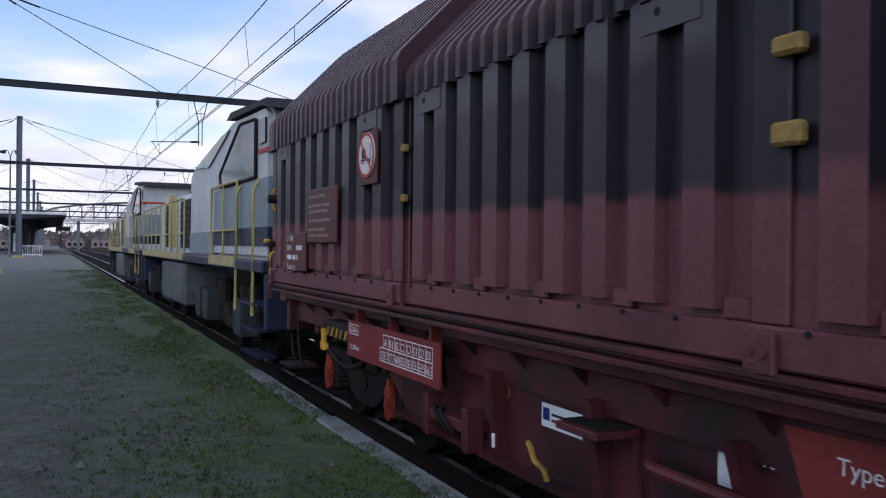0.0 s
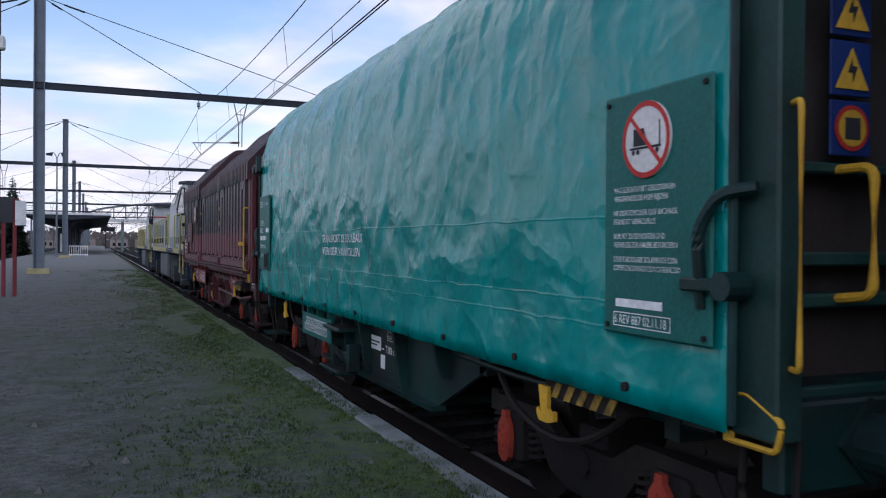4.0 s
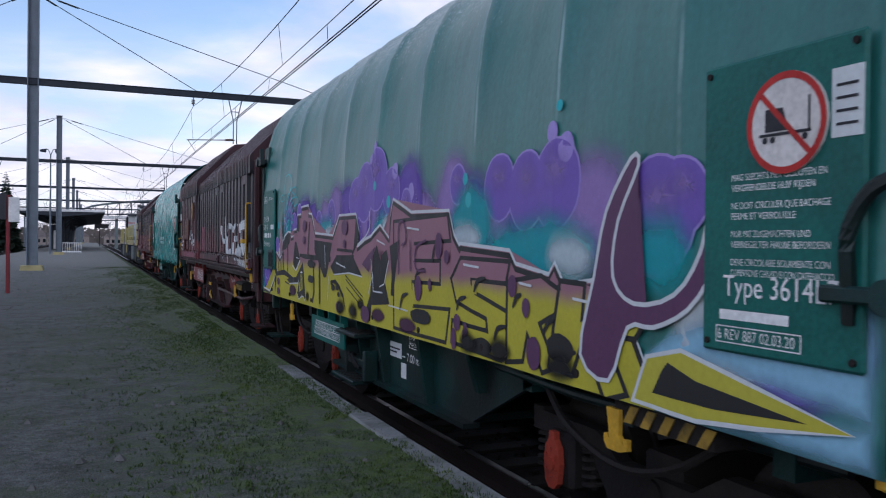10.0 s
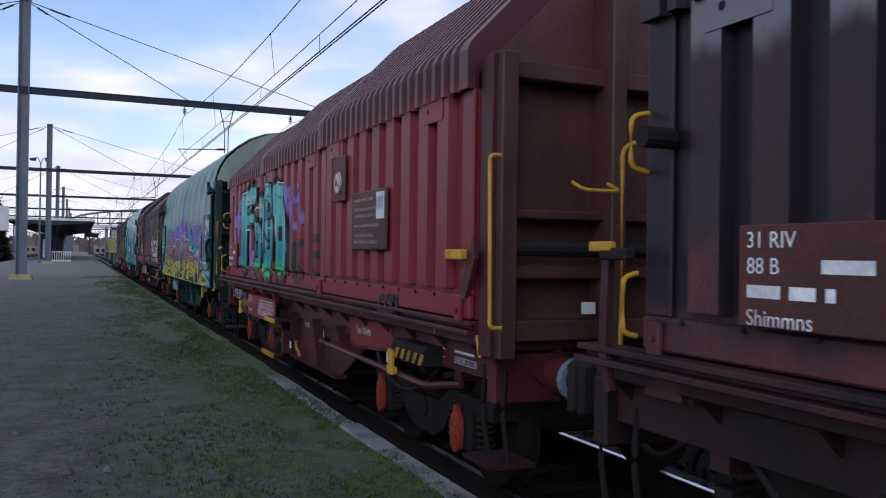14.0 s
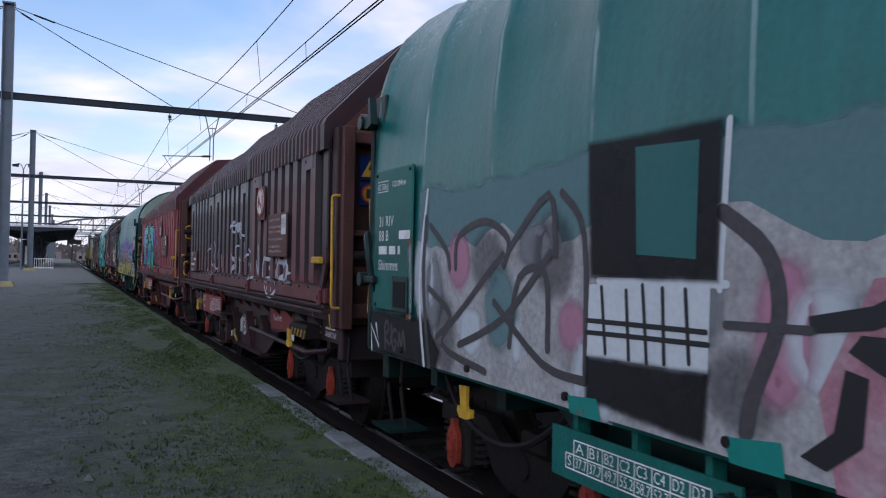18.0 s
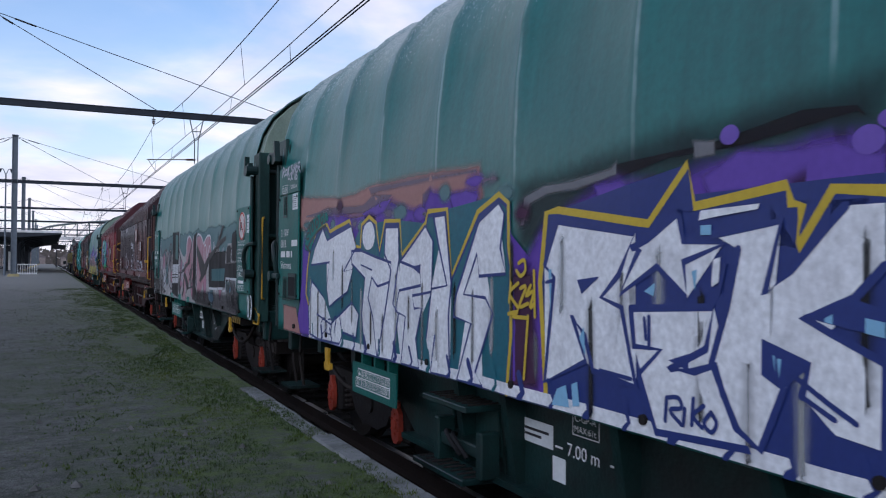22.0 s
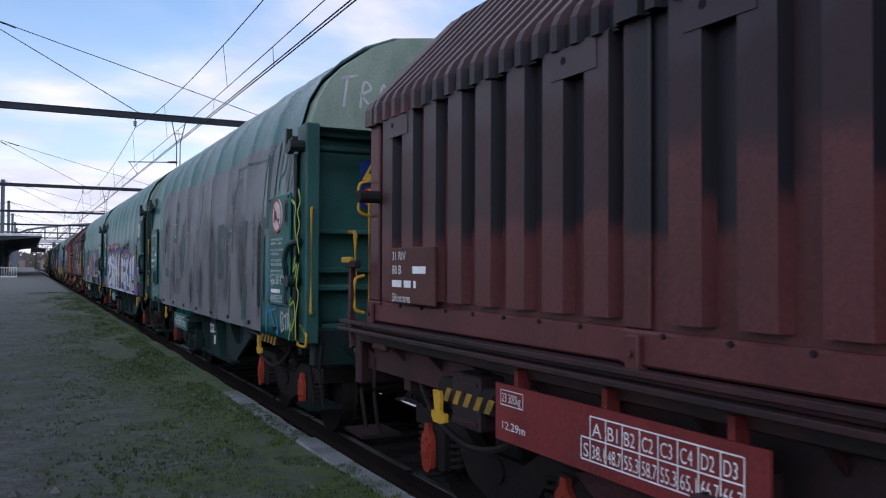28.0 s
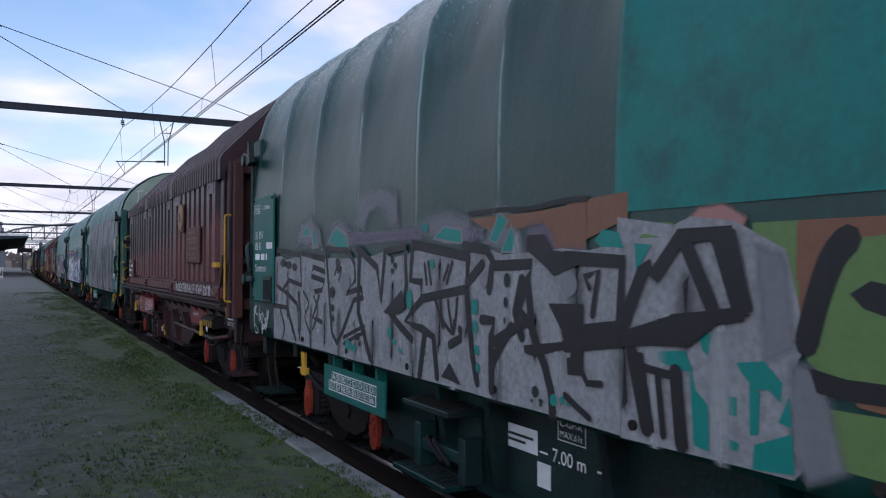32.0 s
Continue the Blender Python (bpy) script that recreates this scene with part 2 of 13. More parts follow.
def prism(bm, pts, a, b, axis="y"):
    """A polygon of two coordinates, drawn out from a to b along an axis: y (points are x, z), x (points are y, z) or z (points are x, y)."""
    def v(p, h):
        return (p[0], h, p[1]) if axis == "y" else (h, p[0], p[1]) if axis == "x" else (p[0], p[1], h)
    A_, B_ = [bm.verts.new(v(p, a)) for p in pts], [bm.verts.new(v(p, b)) for p in pts]
    n = len(pts)
    fs = [bm.faces.new(A_), bm.faces.new(B_[::-1])]
    fs += [bm.faces.new((A_[i], B_[i], B_[(i + 1) % n], A_[(i + 1) % n])) for i in range(n)]
    bmesh.ops.recalc_face_normals(bm, faces=fs)
    return bm


def rod(bm, p, q, r, n=8, r2=None):
    p, q = Vector(p), Vector(q)
    d = q - p
    m = Matrix.Translation((p + q) / 2) @ d.to_track_quat("Z", "Y").to_matrix().to_4x4()
    bmesh.ops.create_cone(bm, cap_ends=True, segments=n, radius1=r, radius2=r if r2 is None else r2, depth=d.length, matrix=m)
    return bm


def tube(bm, pts, r, n=8):
    """A bent bar along points."""
    pts = [Vector(p) for p in pts]
    rings = []
    for i, p in enumerate(pts):
        d = (pts[min(i + 1, len(pts) - 1)] - pts[max(i - 1, 0)]).normalized()
        q = d.to_track_quat("Z", "Y")
        rings.append([bm.verts.new(p + q @ Vector((r * math.cos(2 * math.pi * k / n), r * math.sin(2 * math.pi * k / n), 0))) for k in range(n)])
    for a, b in zip(rings, rings[1:]):
        for k in range(n):
            bm.faces.new((a[k], a[(k + 1) % n], b[(k + 1) % n], b[k]))
    bm.faces.new(rings[0][::-1])
    bm.faces.new(rings[-1])
    return bm


def bend(pts, r=0.05, k=4):
    """Rounds the corners of a run of points."""
    pts = [Vector(p) for p in pts]
    out = [pts[0]]
    for a, b, c in zip(pts, pts[1:], pts[2:]):
        u, w = (a - b), (c - b)
        rr = min(r, u.length * 0.45, w.length * 0.45)
        s, e = b + u.normalized() * rr, b + w.normalized() * rr
        out += [s.lerp(b, t / k).lerp(b.lerp(e, t / k), t / k) for t in range(k + 1)]
    return out + [pts[-1]]


def mesh_of(name, bm, mats, smooth=False):
    me = bpy.data.meshes.new(name)
    bm.to_mesh(me)
    bm.free()
    for m in mats if isinstance(mats, (list, tuple)) else [mats]:
        me.materials.append(m)
    if smooth:
        for p in me.polygons:
            p.use_smooth = True
    return me


def part(name, bm, material, parent, label="", smooth=False):
    """One mesh object under a thing or a part. bm may be a mesh that other parts share."""
    me = bm if isinstance(bm, bpy.types.Mesh) else mesh_of(name, bm, material, smooth)
    ob = new(name, me)
    ob.parent = parent
    if label:
        ob["label"] = label
    return ob


def thing(name, label, category, group="", m=None, data=None, kind=""):
    ob = tagged(new(name, data), label, category, group, kind)
    if m is not None:
        ob.matrix_basis = m
    return ob


SHARED = {}


def shared(key, make, material, smooth=False):
    if key not in SHARED:
        SHARED[key] = mesh_of(key, make(bmesh.new()), material, smooth)
    return SHARED[key]

# ---- the railway: ground, platform, tracks ----
XC, RAIL_H, PLAT_Z, EDGE_X = 3.92, 0.172, 0.66, 1.83
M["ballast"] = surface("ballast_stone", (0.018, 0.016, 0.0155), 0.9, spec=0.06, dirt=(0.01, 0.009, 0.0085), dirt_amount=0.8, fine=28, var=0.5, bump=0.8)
M["field"] = surface("far_ground", (0.075, 0.075, 0.055), 0.95, dirt=(0.04, 0.055, 0.025), dirt_amount=0.8, dirt_scale=0.05, scale=0.3)
M["concrete"] = surface("edge_concrete", (0.17, 0.175, 0.175), 0.85, spec=0.1, dirt=(0.03, 0.034, 0.022), dirt_amount=1.0, dirt_scale=2.6, bump=0.4)
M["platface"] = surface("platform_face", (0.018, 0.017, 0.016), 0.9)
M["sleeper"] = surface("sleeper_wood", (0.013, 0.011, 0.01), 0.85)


def platform_material():
    """Trodden grey-brown gravel with moss and short grass, thicker along the edge, and pale pebbles."""
    m = surface("platform_gravel", (0.078, 0.082, 0.08), 0.8, dirt=(0.02, 0.022, 0.018), dirt_amount=0.95, dirt_scale=3.2, fine=75, scale=16, var=1.0, bump=1.0, spec=0.32)
    nt = m.node_tree
    bs = nt.nodes["Principled BSDF"]
    tc = nt.nodes.new("ShaderNodeTexCoord")
    sp = nt.nodes.new("ShaderNodeSeparateXYZ")
    nt.links.new(tc.outputs["Object"], sp.inputs[0])
    src = bs.inputs["Base Color"].links[0].from_socket
    for scale, detail, lo, hi, x0, x1, col, w in ((0.55, 6, 0.26, 0.8, -3.2, 1.5, (0.036, 0.052, 0.02), 0.6), (2.6, 8, 0.34, 0.72, -2.0, 1.6, (0.034, 0.054, 0.014), 0.65), (9.0, 6, 0.42, 0.66, -0.9, 1.6, (0.062, 0.098, 0.012), 0.6)):
        nz = nt.nodes.new("ShaderNodeTexNoise")
        nz.inputs["Scale"].default_value, nz.inputs["Detail"].default_value = scale, detail
        nt.links.new(tc.outputs["Object"], nz.inputs["Vector"])
        near = nt.nodes.new("ShaderNodeMapRange")
        near.inputs["From Min"].default_value, near.inputs["From Max"].default_value = x0, x1
        near.inputs["To Min"].default_value, near.inputs["To Max"].default_value = -0.16, 0.13
        nt.links.new(sp.outputs["X"], near.inputs["Value"])
        ad = nt.nodes.new("ShaderNodeMath")
        nt.links.new(nz.outputs["Fac"], ad.inputs[0])
        nt.links.new(near.outputs[0], ad.inputs[1])
        th = nt.nodes.new("ShaderNodeMapRange")
        th.interpolation_type = "SMOOTHSTEP"
        th.inputs["From Min"].default_value, th.inputs["From Max"].default_value, th.inputs["To Max"].default_value = lo + 0.06, hi + 0.06, w
        nt.links.new(ad.outputs[0], th.inputs["Value"])
        mx3 = nt.nodes.new("ShaderNodeMix")
        mx3.data_type = "RGBA"
        mx3.inputs["B"].default_value = (*col, 1)
        nt.links.new(th.outputs[0], mx3.inputs["Factor"])
        nt.links.new(src, mx3.inputs["A"])
        src = mx3.outputs["Result"]
    # paler towards the station: trodden paving, with distant sheen put into the colour
    far = nt.nodes.new("ShaderNodeMapRange")
    far.inputs["From Min"].default_value, far.inputs["From Max"].default_value, far.inputs["To Max"].default_value = 12.0, 50.0, 0.8
    nt.links.new(sp.outputs["Y"], far.inputs["Value"])
    mx5 = nt.nodes.new("ShaderNodeMix")
    mx5.data_type = "RGBA"
    mx5.inputs["B"].default_value = (0.2, 0.2, 0.185, 1)
    nt.links.new(far.outputs[0], mx5.inputs["Factor"])
    nt.links.new(src, mx5.inputs["A"])
    nt.links.new(mx5.outputs["Result"], bs.inputs["Base Color"])
    return m


M["platform"] = platform_material()

bm = bmesh.new()
box(bm, -1500, 1500, -600, 2600, -1.2, -0.62)
thing("ground", "flat ballast and weedy ground of the station yard", "ground", data=mesh_of("ground", bm, M["field"]), kind="structure")


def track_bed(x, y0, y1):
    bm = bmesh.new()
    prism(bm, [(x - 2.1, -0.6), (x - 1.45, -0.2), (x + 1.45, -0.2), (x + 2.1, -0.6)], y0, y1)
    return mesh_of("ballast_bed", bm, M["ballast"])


def rail_mesh(y0, y1):
    bm = bmesh.new()
    h = RAIL_H
    pts = [(-0.075, -h), (0.075, -h), (0.075, -h + 0.015), (0.012, -h + 0.035), (0.012, -0.04), (0.035, -0.03), (0.035, -0.006), (0.028, 0), (-0.028, 0), (-0.035, -0.006), (-0.035, -0.03), (-0.012, -0.04), (-0.012, -h + 0.035), (-0.075, -h + 0.015)]
    prism(bm, pts, y0, y1)
    me = mesh_of("rail", bm, [M["rust"], M["railhead"]])
    for p in me.polygons:
        if p.center.z > -0.004:
            p.material_index = 1
    return me


TRACKS = [XC, XC + 4.4, XC + 8.8, XC + 14.0, -8.2, -12.6]
for i, x in enumerate(TRACKS):
    tb = thing("track_bed", "dark stone ballast bed under a railway track", "track", "railway tracks", data=track_bed(x, -40, 420), kind="structure")
    for sx in (-0.7525, 0.7525):
        r_ = thing("rail", "steel rail with a polished head on dark sleepers", "rail", "rails", data=rail_mesh(-40, 420), m=pose(x + sx, 0, 0), kind="structure")

# sleepers of the train's own track, and of the next ones as joined rows
sl = bmesh.new()
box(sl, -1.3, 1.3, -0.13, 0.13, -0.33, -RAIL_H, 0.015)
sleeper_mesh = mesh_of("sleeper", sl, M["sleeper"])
for k in range(110):
    ob = thing("sleeper", "", "", m=pose(XC, -4 + k * 0.6, 0), data=sleeper_mesh)
    ob.parent = bpy.data.objects["track_bed"]
far_rows = bmesh.new()
for x in TRACKS:
    for k in range(110 if x == XC else 0, 330):
        box(far_rows, x - 1.3, x + 1.3, -4 + k * 0.6 - 0.13, -4 + k * 0.6 + 0.13, -0.33, -RAIL_H)
thing("sleepers", "rows of dark sleepers under the farther tracks", "sleepers", data=mesh_of("sleepers", far_rows, M["sleeper"]), kind="stuff")

# ballast stones round the near rail, uneven
random.seed(11)
st = bmesh.new()
for k in range(2600):
    x, y = random.uniform(2.2, 5.7), random.uniform(1.0, 26) ** 1.0
    r = random.uniform(0.02, 0.045)
    if abs(abs(x - XC) - 0.7525) < 0.09:
        continue
    m_ = Matrix.Translation((x, y, -0.2 + r * 0.2)) @ Euler((random.random() * 6, random.random() * 6, random.random() * 6)).to_matrix().to_4x4() @ Matrix.Diagonal((r, r * random.uniform(0.6, 1), r * random.uniform(0.5, 0.9), 1))
    bmesh.ops.create_icosphere(st, subdivisions=1, radius=1, matrix=m_) if k % 3 == 0 else bmesh.ops.create_cube(st, size=1.5, matrix=m_)
thing("ballast_stones", "loose dark ballast stones between the rails", "ballast", data=mesh_of("ballast_stones", st, M["ballast"]), kind="stuff")

# platform: one slab, its top gently uneven
pl = bmesh.new()
nx, ny = 34, 200
grid = []
for j in range(ny + 1):
    y = -6 + (j / ny) ** 2.2 * 330
    grid.append([pl.verts.new((-6.0 + (EDGE_X - 0.158 + 6.0) * i / nx, y, PLAT_Z + 0.012 * noise.noise((i * 0.9, y * 1.4, 3)) + 0.01 * noise.noise((i * 0.3, y * 0.3, 7)))) for i in range(nx + 1)])
for a, b in zip(grid, grid[1:]):
    for i in range(nx):
        pl.faces.new((a[i], a[i + 1], b[i + 1], b[i]))
box(pl, -6.0, EDGE_X - 0.17, -6, 324, -0.6, PLAT_Z - 0.03)
platform = thing("platform", "trodden grey gravel platform with moss and grass", "platform", data=mesh_of("platform", pl, M["platform"], False), kind="structure")
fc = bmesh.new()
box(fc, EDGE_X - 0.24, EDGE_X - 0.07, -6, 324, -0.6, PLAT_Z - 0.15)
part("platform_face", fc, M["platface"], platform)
# edge stones, about 0.8 m long with open joints
random.seed(5)
y, k = -3.2, 0
while y < 200:
    ln = 0.795 if y < 90 else 7.95
    dz, dx = random.uniform(-0.008, 0.008), random.uniform(-0.014, 0.014)
    bare = y + random.uniform(-1.2, 1.2) < 7.4
    ob = part("edge_stone", shared("edge_stone_%d%d" % (ln > 1, bare), lambda b, q=ln: box(b, EDGE_X - 0.16, EDGE_X, 0.008, q - 0.008, PLAT_Z - 0.15, PLAT_Z + 0.008, 0.012), M["concrete"] if bare else M["platform"]), None, platform, "" if bare else "overgrown edge stone")
    ob.location = (dx, y, dz)
    ob.rotation_euler = (0, 0, random.uniform(-0.008, 0.008))
    y += ln + (0.0 if ln > 1 else 0.003)

# short grass, moss clumps and pebbles on the platform
M["grass"] = surface("grass_blade", (0.034, 0.058, 0.012), 0.7, dirt=(0.1, 0.12, 0.016), dirt_amount=0.7, dirt_scale=1.1, var=0.4, bump=0)
M["pebble"] = surface("pebble", (0.11, 0.108, 0.105), 0.85, var=0.4, dirt=(0.07, 0.065, 0.06), dirt_amount=0.7, dirt_scale=9)
rg = random.Random(17)
gv, gf = [], []
count = 0
while count < 26000:
    x = 1.78 - abs(rg.gauss(0, 0.7)) if rg.random() < 0.72 else rg.uniform(-5, 1.6)
    y = 1.5 + 38 * rg.random() ** 1.7
    if x < -5 or noise.noise((x * 1.3, y * 0.5, 2.0)) + 0.5 * noise.noise((x * 4, y * 2.5, 9.0)) < -0.3 + 0.3 * max(0.0, 0.9 - x) * rg.random():
        continue
    count += 1
    for q in range(4):
        a, ln = rg.random() * 6.28, rg.uniform(0.006, 0.024)
        dx, dy = math.cos(a), math.sin(a)
        bx, by = x + rg.uniform(-0.02, 0.02), y + rg.uniform(-0.02, 0.02)
        n0 = len(gv)
        gv += [(bx - dy * 0.004, by + dx * 0.004, PLAT_Z - 0.004), (bx + dy * 0.004, by - dx * 0.004, PLAT_Z - 0.004), (bx + dx * ln * 0.9, by + dy * ln * 0.9, PLAT_Z + ln)]
        gf.append((n0, n0 + 1, n0 + 2))
gm = bpy.data.meshes.new("platform_grass")
gm.from_pydata(gv, [], gf)
gm.materials.append(M["grass"])
thing("platform_grass", "short moss and grass tufts along the platform edge", "grass", data=gm, kind="stuff")
pv, pf = [], []
for k in range(9000):
    x, y = rg.uniform(-5, 1.6), 1.2 + 22 * rg.random() ** 2.0
    r = rg.uniform(0.005, 0.014) if k % 40 else rg.uniform(0.02, 0.04)
    n0 = len(pv)
    c = [(1, 0, 0), (0, 1, 0), (-1, 0, 0), (0, -1, 0), (0, 0, 0.9)]
    a = rg.random() * 6.28
    for dx, dy, dz in c:
        e = rg.uniform(0.7, 1.25) * r
        pv.append((x + (dx * math.cos(a) - dy * math.sin(a)) * e, y + (dx * math.sin(a) + dy * math.cos(a)) * e, PLAT_Z - 0.002 + dz * e))
    pf += [(n0, n0 + 1, n0 + 4), (n0 + 1, n0 + 2, n0 + 4), (n0 + 2, n0 + 3, n0 + 4), (n0 + 3, n0, n0 + 4)]
pm = bpy.data.meshes.new("platform_pebbles")
pm.from_pydata(pv, [], pf)
pm.materials.append(M["pebble"])
thing("platform_pebbles", "pale pebbles scattered over the platform gravel", "gravel", data=pm, kind="stuff")

# ---- the train ----
def bogie(parent, y, n):
    """A two-axle bogie with cast side frames, axle boxes with orange covers, and coil springs."""
    bg_ = bmesh.new()
    for sx in (-1, 1):
        x0, x1 = (sx * 1.06, sx * 0.96) if sx < 0 else (0.96, 1.06)
        pts = [(-1.28, 0.62), (-1.2, 0.74), (-0.55, 0.74), (-0.32, 0.60), (0.32, 0.60), (0.55, 0.74), (1.2, 0.74), (1.28, 0.62), (1.15, 0.60), (0.62, 0.60), (0.42, 0.36), (0.2, 0.28), (-0.2, 0.28), (-0.42, 0.36), (-0.62, 0.60), (-1.15, 0.60)]
        prism(bg_, pts, x0, x1, "x")
    box(bg_, -1.0, 1.0, -0.16, 0.16, 0.5, 0.72, 0.02)
    box(bg_, -1.05, 1.05, -1.34, -1.22, 0.6, 0.76)
    box(bg_, -1.05, 1.05, 1.22, 1.34, 0.6, 0.76)
    for sx in (-1, 1):
        rod(bg_, (sx * 1.08, 0, 0.5), (sx * 0.9, 0, 0.5), 0.09, 10)
    b = part("bogie", bg_, M["black"], parent) if n not in SHARED else part("bogie", SHARED[n], None, parent)
    SHARED.setdefault(n, b.data)
    b.location = (0, y, 0)
    for ay in (-0.9, 0.9):
        def axle(w):
            for sx in (-1, 1):
                rod(w, (sx * 0.83, 0, 0), (sx * 0.69, 0, 0), 0.455, 28)
                rod(w, (sx * 0.69, 0, 0), (sx * 0.665, 0, 0), 0.49, 28)
                rod(w, (sx * 0.845, 0, 0), (sx * 0.83, 0, 0), 0.2, 16)
                for q in range(6):
                    a = q * math.pi / 3
                    rod(w, (sx * 0.84, 0.3 * math.cos(a), 0.3 * math.sin(a)), (sx * 0.82, 0.3 * math.cos(a), 0.3 * math.sin(a)), 0.035, 6)
            rod(w, (-0.95, 0, 0), (0.95, 0, 0), 0.08, 10)
            return w
        ws = part("wheelset", shared("wheelset_mesh", axle, M["wheel"]), None, b)
        ws.location = (0, ay, 0.46)
        WHEELS.append(ws)
        for sx in (-1, 1):
            ab = part("axle_box", shared("axle_box_mesh", lambda w: box(w, -0.1, 0.1, -0.16, 0.16, -0.16, 0.2, 0.03), M["black"]), None, b)
            ab.location = (sx * 1.02, ay, 0.46)

            def cover(w):
                prism(w, [(-0.075, -0.13), (-0.095, 0.0), (-0.08, 0.1), (-0.035, 0.15), (-0.03, 0.2), (0.03, 0.2), (0.035, 0.15), (0.08, 0.1), (0.095, 0.0), (0.075, -0.13), (0.03, -0.17), (-0.03, -0.17)], -0.02, 0.02, "x")
                for q in range(6):
                    a = q * math.pi / 3 + 0.5
                    rod(w, (0.02, 0.068 * math.cos(a), 0.085 * math.sin(a)), (-0.034, 0.068 * math.cos(a), 0.085 * math.sin(a)), 0.012, 6)
                rod(w, (0, 0, -0.01), (-0.035, 0, -0.01), 0.045, 12)
                return w
            cv = part("axle_cover", shared("axle_cover_mesh", cover, M["orange"]), None, b)
            cv.matrix_basis = pose(sx * 1.15, ay, 0.47, 0, 0, 0 if sx < 0 else 180)
            for dy in (-0.27, 0.27):
                def spring(w):
                    turns = [(0.068 * math.cos(a * 0.7), 0.068 * math.sin(a * 0.7), a * 0.0058) for a in range(46)]
                    tube(w, turns, 0.016, 5)
                    rod(w, (0, 0, -0.01), (0, 0, 0.28), 0.03, 6)
                    return w
                sp_ = part("spring", shared("spring_mesh", spring, M["black"]), None, b)
                sp_.location = (sx * 1.02, ay + dy, 0.36)
    return b


WHEELS = []


def buffers(th, paint):
    for sy in (-1, 1):
        bb = bmesh.new()
        box(bb, -1.36, 1.36, sy * 5.32, sy * 5.44, 0.86, 1.24, 0.015)
        part("buffer_beam", bb, paint, th)
        for sx in (-1, 1):
            b_ = bmesh.new()
            rod(b_, (sx * 0.875, sy * 5.42, 1.05), (sx * 0.875, sy * 5.72, 1.05), 0.13, 16)
            rod(b_, (sx * 0.875, sy * 5.44, 1.05), (sx * 0.875, sy * 5.47, 1.05), 0.19, 4)
            bo = part("buffer", b_, paint, th)
            c_ = bmesh.new()
            rod(c_, (sx * 0.875, sy * 5.70, 1.05), (sx * 0.875, sy * 5.93, 1.05), 0.105, 16)
            part("plunger", c_, M["black"], bo)
            c_ = bmesh.new()
            rod(c_, (sx * 0.875, sy * 5.68, 1.05), (sx * 0.875, sy * 5.73, 1.05), 0.145, 16)
            part("collar", c_, M["cloth"], bo, "pale cloth collar")
            d_ = bmesh.new()
            box(d_, sx * 0.875 - 0.24, sx * 0.875 + 0.24, sy * 5.93, sy * 6.0, 0.88, 1.22, 0.03)
            part("buffer_head", d_, M["black"], bo, "greasy dark buffer head")
        h_ = bmesh.new()
        tube(h_, bend([(-0.05, sy * 5.44, 1.02), (-0.05, sy * 5.75, 0.98), (0.0, sy * 5.85, 0.8), (0.05, sy * 5.8, 0.62)], 0.1), 0.035, 6)
        part("coupling", h_, M["black"], th)
        for sx in (-0.45, 0.45):
            h_ = bmesh.new()
            tube(h_, bend([(sx, sy * 5.44, 0.9), (sx, sy * 5.65, 0.7), (sx * 0.7, sy * 5.85, 0.5), (sx * 0.4, sy * 5.95, 0.62)], 0.15), 0.025, 6)
            part("brake_hose", h_, M["black"], th)


